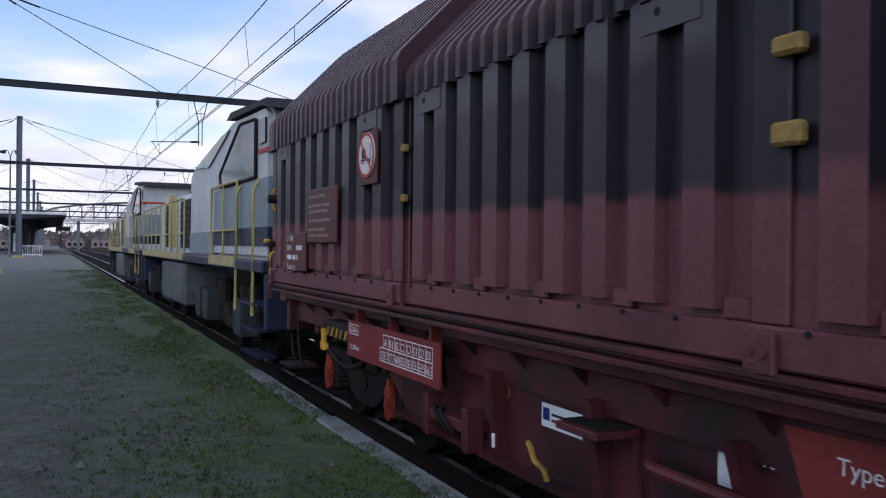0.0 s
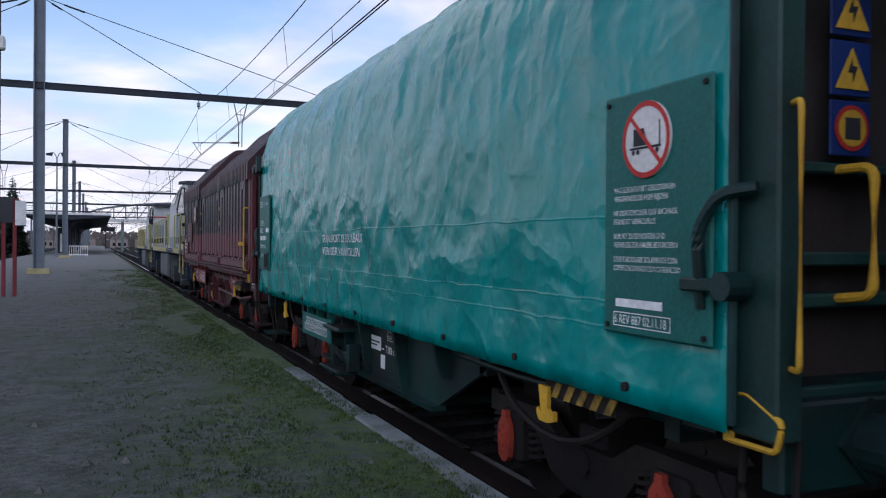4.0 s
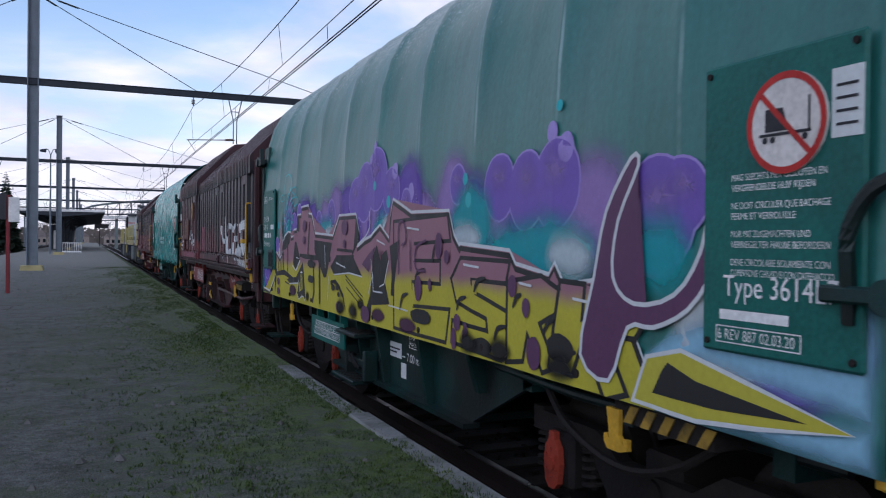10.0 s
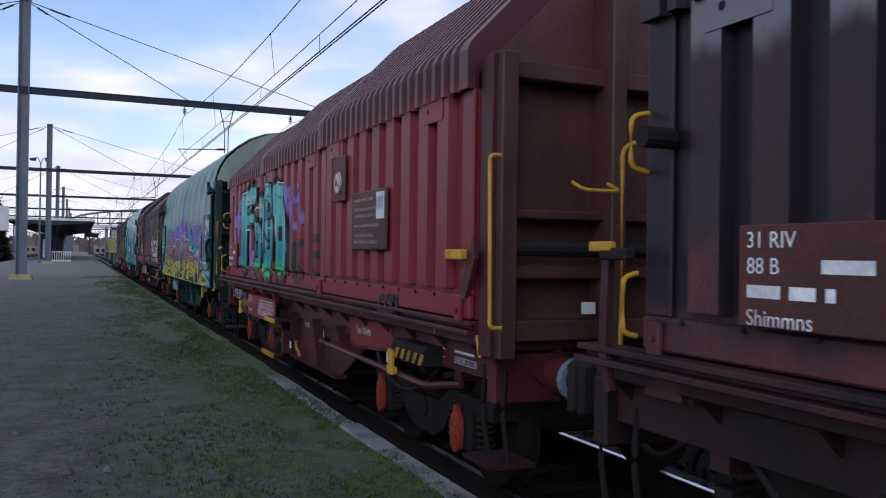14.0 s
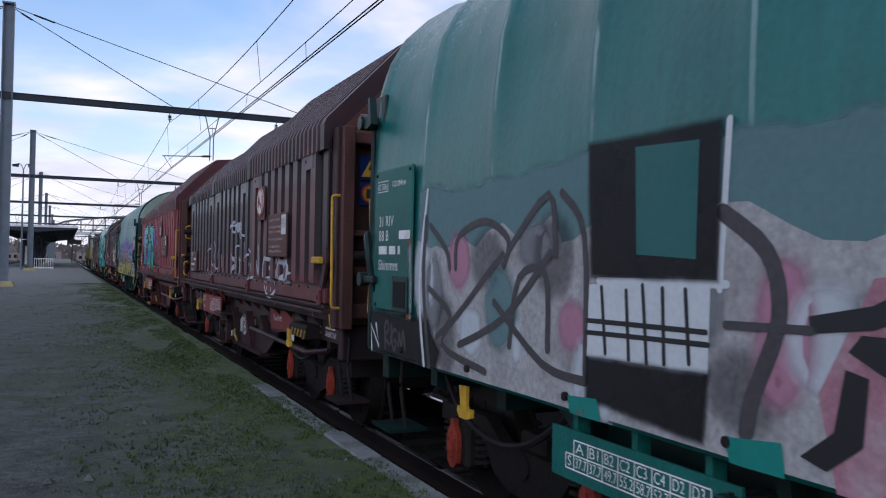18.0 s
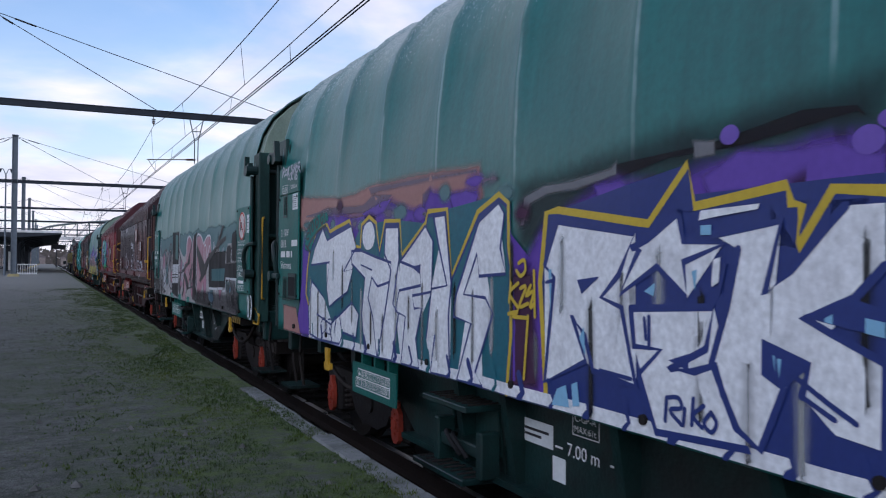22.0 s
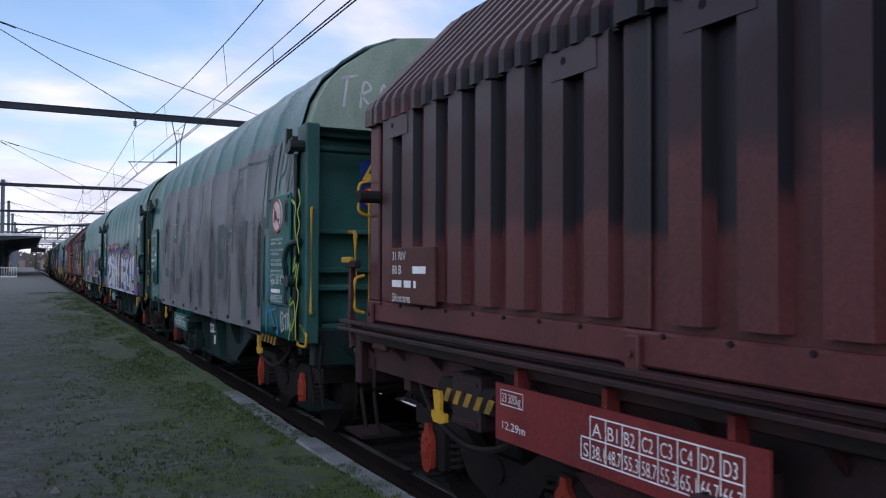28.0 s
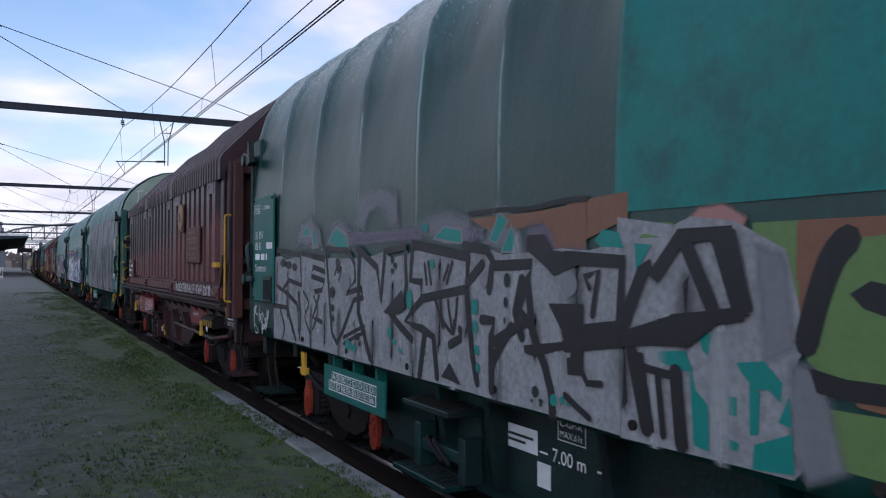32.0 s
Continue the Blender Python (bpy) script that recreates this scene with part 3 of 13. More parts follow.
def underframe(th, paint, plate, plate_y, red, edge=False, steps=((0.88, 0.93, 0.66), (0.98, 0.46, 0.78))):
    """Sills, centre trough with brackets, load table plate, steps and brake gear on both sides."""
    f = bmesh.new()
    box(f, -1.24, 1.24, -5.3, 5.3, 1.14, 1.30)
    part("floor_frame", f, paint, th)
    for sx in (-1, 1):
        f = bmesh.new()
        a, b = sorted((sx * 1.40, sx * 1.24))
        box(f, a, b, -5.36, 5.36, 1.24 if red else 1.08, 1.32, 0.01)
        part("side_sill", f, paint, th)
        if red:
            # the web stands back below the flange, with gussets between them
            f = bmesh.new()
            prism(f, [(5.36, 1.24), (5.36, 1.0), (-1.9, 1.0), (-2.1, 0.88), (-3.5, 0.98), (-5.36, 1.0), (-5.36, 1.24)], *sorted((sx * 1.285, sx * 1.245)), "x")
            part("sill_web", f, paint, th)
            for q in range(17):
                gy = 5.2 - q * 0.645
                f = bmesh.new()
                prism(f, [(sx * 1.285, 1.24), (sx * 1.395, 1.24), (sx * 1.285, 1.13)], gy - 0.012, gy + 0.012)
                part("gusset", f, paint, th)
    for y in (-4.6, -3.5, -2.4, 2.4, 3.5, 4.6):
        f = bmesh.new()
        box(f, -1.24, 1.24, y - 0.06, y + 0.06, 0.9, 1.14)
        part("cross_member", f, paint, th)
    for sx in (-1, 1):
        tr = bmesh.new()
        prism(tr, [(2.9, 1.08), (2.0, 0.52), (-1.55, 0.52), (-2.75, 1.08)], sx * 1.22 - 0.02, sx * 1.22 + 0.02, "x")
        a, b = sorted((sx * 1.2, sx * 1.34))
        box(tr, a, b, -1.6, 2.05, 0.48, 0.52)
        part("trough_side", tr, paint, th)
        for y in (2.35, 1.0, 0.35, -0.75, -1.75):
            k_ = bmesh.new()
            a_, b_ = sx * 1.24, sx * 1.39
            z0 = 0.52 if -1.6 < y < 2.0 else 0.78
            prism(k_, [(a_, 1.08), (b_, 1.08), (sx * 1.30, z0), (a_, z0)], y - 0.035, y + 0.035)
            part("bracket", k_, paint, th)
    fl = bmesh.new()
    box(fl, -1.2, 1.2, -1.5, 2.0, 0.50, 0.56)
    part("trough_floor", fl, paint, th)
    # load table plate, hung in front of the leading bogie
    y1, y0 = plate_y
    z0, z1 = (0.88, 1.205) if red else (0.745, 1.01)
    pb = bmesh.new()
    box(pb, -1.475, -1.46, y0, y1, z0, z1)
    lp = part("load_table_plate", pb, plate, th)
    for y in (y0 + 0.2, (y0 + y1) / 2, y1 - 0.2):
        rb = bmesh.new()
        box(rb, -1.46, -1.38, y - 0.02, y + 0.02, z1 - 0.12, 1.3)
        part("hanger", rb, plate, lp)
    # brake lever in a hook on both ends
    for y, haz in ((3.62, red), (-3.7, True)):
        l_ = bmesh.new()
        prism(l_, [(y + 0.05, 1.05), (y - 0.06, 1.05), (y - 0.055, 0.92), (y - 0.1, 0.875), (y - 0.1, 0.91), (y - 0.13, 0.91), (y - 0.13, 0.855), (y - 0.06, 0.835), (y + 0.04, 0.835), (y + 0.07, 0.87), (y + 0.07, 0.91), (y + 0.045, 0.91), (y + 0.02, 0.885)], -1.475, -1.45, "x")
        part("brake_changeover_lever", l_, M["yellow"], th, "yellow brake lever")
        if haz:
            hb = bmesh.new()
            prism(hb, [(-1.25, 0.99), (-1.45, 0.99), (-1.46, 1.1), (-1.42, 1.14), (-1.25, 1.14)], y - 0.72, y)
            hz = part("lever_guard", hb, M["black"], th)
            for q in range(5):
                s_ = bmesh.new()
                yy = y - 0.1 - q * 0.135
                prism(s_, [(yy + 0.02, 0.995), (yy - 0.045, 0.995), (yy - 0.105, 1.085), (yy - 0.04, 1.085)], -1.464, -1.4585, "x")
                part("hazard_stripe", s_, M["hazard"], hz)
    # steps below the sill
    for y, z, w in steps:
        s_ = bmesh.new()
        box(s_, -1.54, -1.26, y - w / 2, y + w / 2, z, z + 0.04, 0.006)
        so = part("step", s_, paint, th)
        if edge:
            s_ = bmesh.new()
            box(s_, -1.55, -1.54, y - w / 2, y + w / 2, z - 0.02, z + 0.042, 0.003)
            part("step_edge", s_, M["yellow"], so, "yellow step edge")
        for q in range(8):
            g_ = bmesh.new()
            yy = y - w / 2 + (q + 0.5) * w / 8
            box(g_, -1.5, -1.28, yy - 0.008, yy + 0.008, z + 0.04, z + 0.05)
            part("tread_bar", g_, M["black"], so)
        if z > 0.6:
            for yy in (y - w / 2, y + w / 2):
                g_ = bmesh.new()
                tube(g_, [(-1.3, yy, z), (-1.24, yy, 0.5)], 0.015, 5)
                part("step_stay", g_, paint, so)
    for sy in (-1, 1):
        # end step and its hanger
        s_ = bmesh.new()
        box(s_, -1.42, -1.08, sy * 5.3 - 0.22, sy * 5.3 + 0.22, 0.44, 0.47)
        so = part("end_step", s_, paint if not red else M["frame_brown"], th)
        for dy in (-0.15, 0.15):
            g_ = bmesh.new()
            tube(g_, bend([(-1.25, sy * 5.3 + dy, 0.47), (-1.3, sy * 5.3 + dy, 0.8), (-1.28, sy * 5.3 + dy, 1.1)], 0.1), 0.018, 6)
            part("step_stay", g_, M["black"], so)
        if sy < 0:
            for yy, m_ in ((-5.25, M["yellow"]),):
                g_ = bmesh.new()
                if red:
                    # a flat bar, bent over at its top
                    prism(g_, [(-5.45, 1.33), (-5.43, 1.35), (-5.37, 1.35), (-5.37, 1.335), (-5.42, 1.33), (-5.475, 1.19), (-5.515, 1.2)], -1.5, -1.46, "x")
                    part("shunter_handle", g_, m_, th, "yellow bent flat bar")
                    continue
                box(g_, -1.47, -1.455, yy - 0.03, yy + 0.03, 1.06, 1.29, 0.004)
                tube(g_, bend([(-1.46, yy, 1.07), (-1.46, yy - 0.26, 1.07), (-1.46, yy - 0.29, 1.19), (-1.46, yy - 0.1, 1.28), (-1.46, yy, 1.26)], 0.03), 0.014, 6)
                part("shunter_handle", g_, m_, th, "yellow shunter's handle")
    # brake pipe and valves along the near side
    g_ = bmesh.new()
    tube(g_, bend([(-1.3, -1.2, 0.87), (-1.42, -1.28, 0.87), (-1.43, -4.4, 0.84), (-1.3, -4.8, 0.9)], 0.1) if red else bend([(-1.2, -1.2, 1.0), (-1.25, -3.0, 0.98), (-1.2, -4.9, 1.0)], 0.1), 0.03 if red else 0.025, 8)
    part("brake_pipe", g_, paint, th)
    for y in (1.05, 0.95):
        g_ = bmesh.new()
        tube(g_, bend([(-1.4, y, 0.72), (-1.46, y - 0.05, 0.74), (-1.46, y - 0.14, 0.68), (-1.42, y - 0.2, 0.6)], 0.04), 0.016, 6)
        part("release_handle", g_, M["dark"], th)
    vb = bmesh.new()
    box(vb, -1.42, -1.2, 0.55, 1.2, 0.62, 0.70, 0.01)
    box(vb, -1.44, -1.3, 0.52, 0.6, 0.5, 0.8, 0.01)
    box(vb, -1.44, -1.3, 1.15, 1.23, 0.5, 0.8, 0.01)
    part("valve_bracket", vb, paint, th)
    tk = bmesh.new()
    rod(tk, (0.35, -1.2, 0.72), (0.35, 0.9, 0.72), 0.2, 16)
    rod(tk, (-0.5, -2.4, 0.85), (-0.5, -1.9, 0.85), 0.18, 14)
    part("air_tank", tk, M["black"], th)
    for y in (-3.5, 3.5):
        bogie(th, y, "bogie_mesh")
        g_ = bmesh.new()
        tube(g_, curve3([(-1.2, y + 0.95, 1.0), (-1.24, y + 0.6, 0.78), (-1.24, y + 0.1, 0.66), (-1.23, y - 0.35, 0.74), (-1.2, y - 0.75, 0.98)]), 0.024, 6)
        part("brake_hose", g_, M["black"], th)
    # pull chain with a bright tag, and a valve handle on its bracket
    if red:
        g_ = bmesh.new()
        tube(g_, curve3([(-1.4, 0.2, 1.1), (-1.41, 0.22, 0.98), (-1.41, 0.2, 0.8), (-1.405, 0.21, 0.7)]), 0.006, 5)
        ch_ = part("pull_chain", g_, M["rust"], th)
        g_ = bmesh.new()
        box(g_, -1.415, -1.4, 0.19, 0.22, 0.62, 0.71, 0.004)
        part("chain_tag", g_, M["paper"], ch_, "white chain tag")
        g_ = bmesh.new()
        tube(g_, bend([(-1.45, -0.28, 0.76), (-1.47, -0.34, 0.75), (-1.47, -0.38, 0.68), (-1.47, -0.48, 0.66), (-1.46, -0.5, 0.6)], 0.03), 0.018, 6)
        part("valve_handle", g_, M["hazard"], th, "yellow valve handle")


def curve3(pts, k=5):
    """A smooth run through points in space."""
    P = [Vector(p) for p in pts]
    P = [P[0]] + P + [P[-1]]
    out = []
    for a, b, c, d in zip(P, P[1:], P[2:], P[3:]):
        for i in range(k):
            t = i / k
            out.append(0.5 * ((2 * b) + (c - a) * t + (2 * a - 5 * b + 4 * c - d) * t * t + (3 * b - a - 3 * c + d) * t ** 3))
    return out + [P[-1]]


def handrail(th, pts, material=None, r=0.0135, name="handrail", label=""):
    g_ = bmesh.new()
    tube(g_, bend(pts, 0.06), r, 8)
    return part(name, g_, material or M["yellow"], th, label)


def roof_line(w, zs):
    """Half of a hood's roof, from the eave inwards: an upright eave, a slope of 45 degrees, a flat crown."""
    return [(w, 2.99), (w, zs - 0.04), (w - 0.02, zs), (0.70, zs + w - 0.69), (0.64, zs + w - 0.65), (0.3, zs + w - 0.62), (0.0, zs + w - 0.61)]


RIB_P = 0.36


def hood_ribs(y0, y1):
    n = max(1, int((y0 - y1 - 0.5) / RIB_P))
    p = (y0 - y1 - 0.5) / n
    return [y0 - 0.25 - p * (i + 0.5) for i in range(n)]


def hood(th, y0, y1, w, paint, rib_paint, flank_paint, zs, band, feet):
    """One telescopic steel hood from y0 back to y1: ribbed sides, finely ribbed roof, end posts and a bottom rail."""
    hd = None
    for sx in (-1, 1):
        hb = bmesh.new()
        a, b = sorted((sx * w, sx * (w - 0.05)))
        box(hb, a, b, y1, y0, 1.44, 3.1)
        hs_ = part("hood", hb, paint, th) if hd is None else part("hood_side", hb, paint, hd)
        hd = hd or hs_
        # bottom rail, small feet below some ribs, end posts
        a, b = sorted((sx * (w + 0.05), sx * w))
        rb_ = bmesh.new()
        box(rb_, a, b, y1, y0, 1.44, 1.6, 0.012)
        part("bottom_rail", rb_, paint, hd)
        for c in hood_ribs(y0, y1)[::2] if feet else ():
            a, b = sorted((sx * (w + 0.045), sx * w))
            ft = bmesh.new()
            box(ft, a, b, c - 0.26, c - 0.12, 1.6, 1.69, 0.012)
            part("rib_foot", ft, paint, hd)
        for yy, wd in ((y0 - 0.09, 0.18), (y1 + 0.09, 0.18)):
            a, b = sorted((sx * (w + 0.03), sx * w))
            ep_ = bmesh.new()
            box(ep_, a, b, yy - wd / 2, yy + wd / 2, 1.6, 3.1, 0.01)
            part("hood_post", ep_, paint, hd)

    def rib(b):
        pr = [(0.112, 0.0), (0.094, 0.066), (-0.094, 0.066), (-0.112, 0.0)]
        lo = [b.verts.new((-h, yy, 1.64)) for yy, h in pr]
        hi = [b.verts.new((-h, yy, 3.0)) for yy, h in pr]
        top = [b.verts.new((0.0, yy, 3.05)) for yy, h in pr]
        for q in range(3):
            for fc in (b.faces.new((lo[q], hi[q], hi[q + 1], lo[q + 1])), b.faces.new((hi[q], top[q], top[q + 1], hi[q + 1]))):
                fc.material_index = 0 if q == 1 else 1
        b.faces.new(lo)
        return b
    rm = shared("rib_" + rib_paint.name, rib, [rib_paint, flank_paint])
    for sx in (-1, 1):
        for c in hood_ribs(y0, y1):
            r_ = part("rib", rm, None, hd)
            r_.matrix_basis = pose(sx * w, c, 0, 0, 0, 0 if sx < 0 else 180)
    # roof sheet with fine ribs
    rb = bmesh.new()
    ys, hs = [], []
    n = int((y0 - y1 - 2 * band - 0.02) / 0.165)
    p = (y0 - y1 - 2 * band - 0.02) / n
    ys += [y0, y0 - band]
    hs += [0.035, 0.035]
    ys.append(y0 - band - 0.01)
    hs.append(0.0)
    for i in range(n):
        c = y0 - band - 0.01 - p * (i + 0.5)
        ys += [c + 0.045, c + 0.03, c - 0.03, c - 0.045]
        hs += [0.0, 0.045, 0.045, 0.0]
    ys += [y1 + band + 0.01, y1 + band, y1]
    hs += [0.0, 0.035, 0.035]
    half = roof_line(w + 0.045, zs)
    full = [(-x, z) for x, z in half] + [(x, z) for x, z in half[-2::-1]]
    nor = []
    for i in range(len(full)):
        a, b = full[max(i - 1, 0)], full[min(i + 1, len(full) - 1)]
        d = Vector((b[0] - a[0], b[1] - a[1])).normalized()
        nor.append((-d.y, d.x))
    rings = [[rb.verts.new((x + nx_ * h, yy, z + nz_ * h)) for (x, z), (nx_, nz_) in zip(full, nor)] for yy, h in zip(ys, hs)]
    for a, b in zip(rings, rings[1:]):
        for k in range(len(full) - 1):
            rb.faces.new((a[k], a[k + 1], b[k + 1], b[k]))
    for ring in (rings[0], rings[-1]):
        rb.faces.new(ring)
    bmesh.ops.recalc_face_normals(rb, faces=rb.faces)
    part("hood_roof", rb, paint, hd)
    # eye plates that bridge a recess below the eave, near both ends
    rows_ = hood_ribs(y0, y1)
    for c in ((rows_[0] + rows_[1]) / 2, (rows_[-1] + rows_[-2]) / 2):
        ey = bmesh.new()
        box(ey, -w - 0.072, -w - 0.06, c - 0.19, c + 0.19, 2.84, 2.99)
        ep = part("eye_plate", ey, rib_paint, hd)
        ey = bmesh.new()
        rod(ey, (-w - 0.0745, c + 0.08, 2.93), (-w - 0.0725, c + 0.08, 2.93), 0.021, 10)
        part("eye_hole", ey, M["dark"], ep)
    for c in rows_:
        # small rivet heads along the lower rail
        rv = part("rivet", shared("rivet_mesh", lambda q: rod(q, (-0.012, 0, 0), (0, 0, 0), 0.013, 6), M["black"]), None, hd)
        rv.location = (-w - 0.05, c + 0.14, 1.585)
    for yy in (y0 - 0.12, y1 + 0.12):
        lk = bmesh.new()
        box(lk, -w - 0.085, -w - 0.05, yy - 0.045, yy + 0.045, 1.42, 1.58, 0.008)
        rod(lk, (-w - 0.1, yy, 1.5), (-w - 0.08, yy, 1.5), 0.02, 8)
        part("hood_latch", lk, paint, hd)
    return hd


def end_wall_red(th, sy, y, w, paint):
    e_ = bmesh.new()
    prism(e_, [(-w + 0.05, 1.2), (-w + 0.05, 3.2), (-0.64, 3.98), (0, 4.0), (0.64, 3.98), (w - 0.05, 3.2), (w - 0.05, 1.2)], y - sy * 0.30, y - sy * 0.26)
    ew = part("end_wall", e_, paint, th)
    for x in (-w + 0.06, -0.55, 0.55, w - 0.06):
        p_ = bmesh.new()
        box(p_, x - 0.06, x + 0.06, *sorted((y - sy * 0.26, y)), 1.2, 3.2 if abs(x) > 1 else 3.8, 0.01)
        part("end_post", p_, paint, ew)
    for z, d in ((3.05, 0.12), (2.12, 0.06), (1.72, 0.1), (1.3, 0.14)):
        p_ = bmesh.new()
        box(p_, -w + 0.12, w - 0.12, *sorted((y - sy * 0.26, y - sy * 0.1)), z, z + d, 0.01)
        part("end_beam", p_, paint, ew)
    rr_ = bmesh.new()
    rod(rr_, (-w + 0.1, y - sy * 0.06, 1.92), (w - 0.1, y - sy * 0.06, 1.92), 0.05, 10)
    part("locking_shaft", rr_, M["black"], ew)
    wp = bmesh.new()
    box(wp, -0.78, -0.68, *sorted((y - sy * 0.10, y - sy * 0.08)), 1.48, 1.56)
    part("label_plate", wp, M["paper"], ew)
    return ew


def red_wagon(label, c, kind, paints, frame, edge=False):
    """Flat coil wagon with three telescopic steel hoods. kind: long or short run of hoods."""
    th = thing("freight_wagon", label, "freight wagon", "wagons of the train", pose(XC, c, 0))
    if kind == "long":
        ends, ws = [(5.5, 1.45), (1.62, -2.12), (-1.98, -5.75)], [1.50, 1.445, 1.485]
    else:
        ends, ws = [(4.88, 1.45), (1.68, -1.8), (-1.62, -5.42)], [1.42, 1.46, 1.50]
    shoulders = (3.34, 3.22, 3.3) if kind == "long" else (3.16, 3.23, 3.29)
    hoods = [hood(th, a, b, x, *paints[q], zs, band, kind == "long") for q, ((a, b), x, zs, band) in enumerate(zip(ends, ws, shoulders, (0.14, 0.16, 0.14)))]
    for sx in (-1, 1):
        for z0, z1, d in ((1.34, 1.37, 0.14), (1.37, 1.40, 0.06), (1.40, 1.43, 0.12)):
            gr = bmesh.new()
            a, b = sorted((sx * 1.40, sx * (1.44 + d)))
            box(gr, a, b, -5.45, 5.3, z0, z1, 0.004)
            part("guide_rail", gr, frame, th)
    underframe(th, frame, M["panel_red"], (2.84, 0.86), True, edge, ((-0.87, 0.94, 0.36),) if kind == "long" else ((0.88, 0.93, 0.66), (0.98, 0.46, 0.78)))
    if kind == "short":
        eb = bmesh.new()
        box(eb, -1.46, -1.2, 3.06, 3.42, 0.86, 1.2, 0.012)
        eq = part("equipment_box", eb, frame, th)
        for z in (0.9, 1.14):
            eb = bmesh.new()
            box(eb, -1.468, -1.46, 3.08, 3.4, z, z + 0.02)
            part("box_rib", eb, frame, eq)
    buffers(th, frame)
    end_wall_red(th, -1, -5.78 if kind == "long" else -5.7, 1.46, M["end_brown"])
    end_wall_red(th, 1, 5.6 if kind == "long" else 4.95, 1.40, M["end_brown"])
    for z0 in (1.3,):
        cp = bmesh.new()
        a = -5.86 if kind == "long" else -5.62
        box(cp, -1.5, -1.42, a, a + 0.16, 1.2, 3.2, 0.012)
        part("corner_post", cp, frame, th)
    hy = -5.62 if kind == "long" else -5.8
    handrail(th, [(-1.52, hy, 2.5), (-1.6, hy, 2.5), (-1.6, hy - 0.03, 1.42), (-1.52, hy - 0.03, 1.42)], label="yellow handrail")
    handrail(th, [(-0.98, -5.78, 2.36), (-0.98, -5.92, 2.3), (-0.7, -5.92, 2.3), (-0.7, -5.78, 2.36)], r=0.013)
    lv = bmesh.new()
    box(lv, -1.62, -1.56, -5.42, -5.16, 1.84, 1.91, 0.01)
    part("locking_handle", lv, M["yellow"], th, "yellow locking handle")
    la = bmesh.new()
    prism(la, [(-5.3, 1.62), (-5.46, 1.9), (-5.52, 2.0), (-5.54, 1.85), (-5.4, 1.58)], -1.57, -1.54, "x")
    part("locking_arm", la, frame, th)
    yf = 5.36 if kind == "long" else 4.86
    lv = bmesh.new()
    box(lv, -1.6, -1.54, yf - 0.02, yf + 0.2, 1.86, 1.92, 0.01)
    fl_ = part("locking_lever", lv, M["black"], th)
    lv = bmesh.new()
    box(lv, -1.605, -1.56, yf + 0.1, yf + 0.28, 1.9, 1.95, 0.008)
    part("lever_tip", lv, M["yellow"], fl_, "yellow lever tip")
    lv = bmesh.new()
    prism(lv, [(yf + 0.18, 1.9), (yf + 0.24, 1.9), (yf + 0.26, 1.4), (yf + 0.2, 1.2), (yf + 0.16, 1.22), (yf + 0.2, 1.42)], -1.55, -1.51, "x")
    part("lever_arm", lv, frame, fl_)
    handrail(th, [(-1.46, yf, 2.56), (-1.56, yf, 2.54), (-1.56, yf, 2.3), (-1.46, yf, 2.28)], r=0.013)
    handrail(th, [(-1.5, yf + 0.02, 1.8), (-1.58, yf + 0.02, 1.78), (-1.58, yf + 0.02, 1.52), (-1.5, yf + 0.02, 1.5)], r=0.013)
    handrail(th, [(-1.2, yf + 0.3, 2.5), (-1.3, yf + 0.42, 2.46), (-1.3, yf + 0.42, 1.32), (-1.2, yf + 0.3, 1.3)], label="yellow handrail")
    gl = bmesh.new()
    rod(gl, (-1.62, 4.7 if kind == "short" else 5.35, 2.42), (-1.45, 4.7 if kind == "short" else 5.35, 2.42), 0.05, 10)
    part("hood_roller", gl, M["black"], th)
    return th, hoods


ARCH = [(-1.52, 1.11), (-1.52, 2.0), (-1.515, 2.6), (-1.50, 2.95), (-1.46, 3.32), (-1.385, 3.58), (-1.25, 3.81), (-1.04, 4.01), (-0.78, 4.19), (-0.45, 4.32), (0.0, 4.38)]
ARCH = ARCH + [(-x, z) for x, z in ARCH[-2::-1]]
HOOPS = 10


def tarp_side(y, z, sag=1.0, seed=0.0, wrinkle=0.0):
    """How far the cover stands off the hoops at a place on its near side (negative: it sags inwards)."""
    ph = (y + 5.3) / (10.6 / HOOPS)
    top = min(1.0, max(0.0, (z - 2.35) / 0.95))
    top = top * top * (3 - 2 * top)
    hang = abs(math.sin(math.pi * ph)) ** 0.62
    d = -sag * (0.010 + 0.075 * top * (0.75 + 0.5 * noise.noise((math.floor(ph) * 3.1, seed, 4.0)))) * hang
    d += sag * 0.014 * top * (0.3 - abs(noise.noise((y * 5.5 + z * 3.0, z * 1.1, seed + 2)))) * hang
    d += 0.012 * noise.noise((y * 1.1, z * 0.7, seed)) + wrinkle * 0.03 * (0.3 - abs(noise.noise((y * 2.2 + z * 1.3, z * 1.6 - y * 0.5, seed + 3)))) + wrinkle * 0.016 * (0.3 - abs(noise.noise((y * 6 - z * 2, z * 4.5, seed + 5)))) + wrinkle * 0.012 * (0.3 - abs(noise.noise((y * 1.5 + z * 5, z * 3 + y, seed + 8))))
    return d


def arch_x(z):
    """The near side's line of the arch at the height z, up to the shoulder."""
    for (x0, z0), (x1, z1) in zip(ARCH, ARCH[1:]):
        if z0 <= z <= z1:
            return x0 + (x1 - x0) * (z - z0) / (z1 - z0)
    return ARCH[0][0]


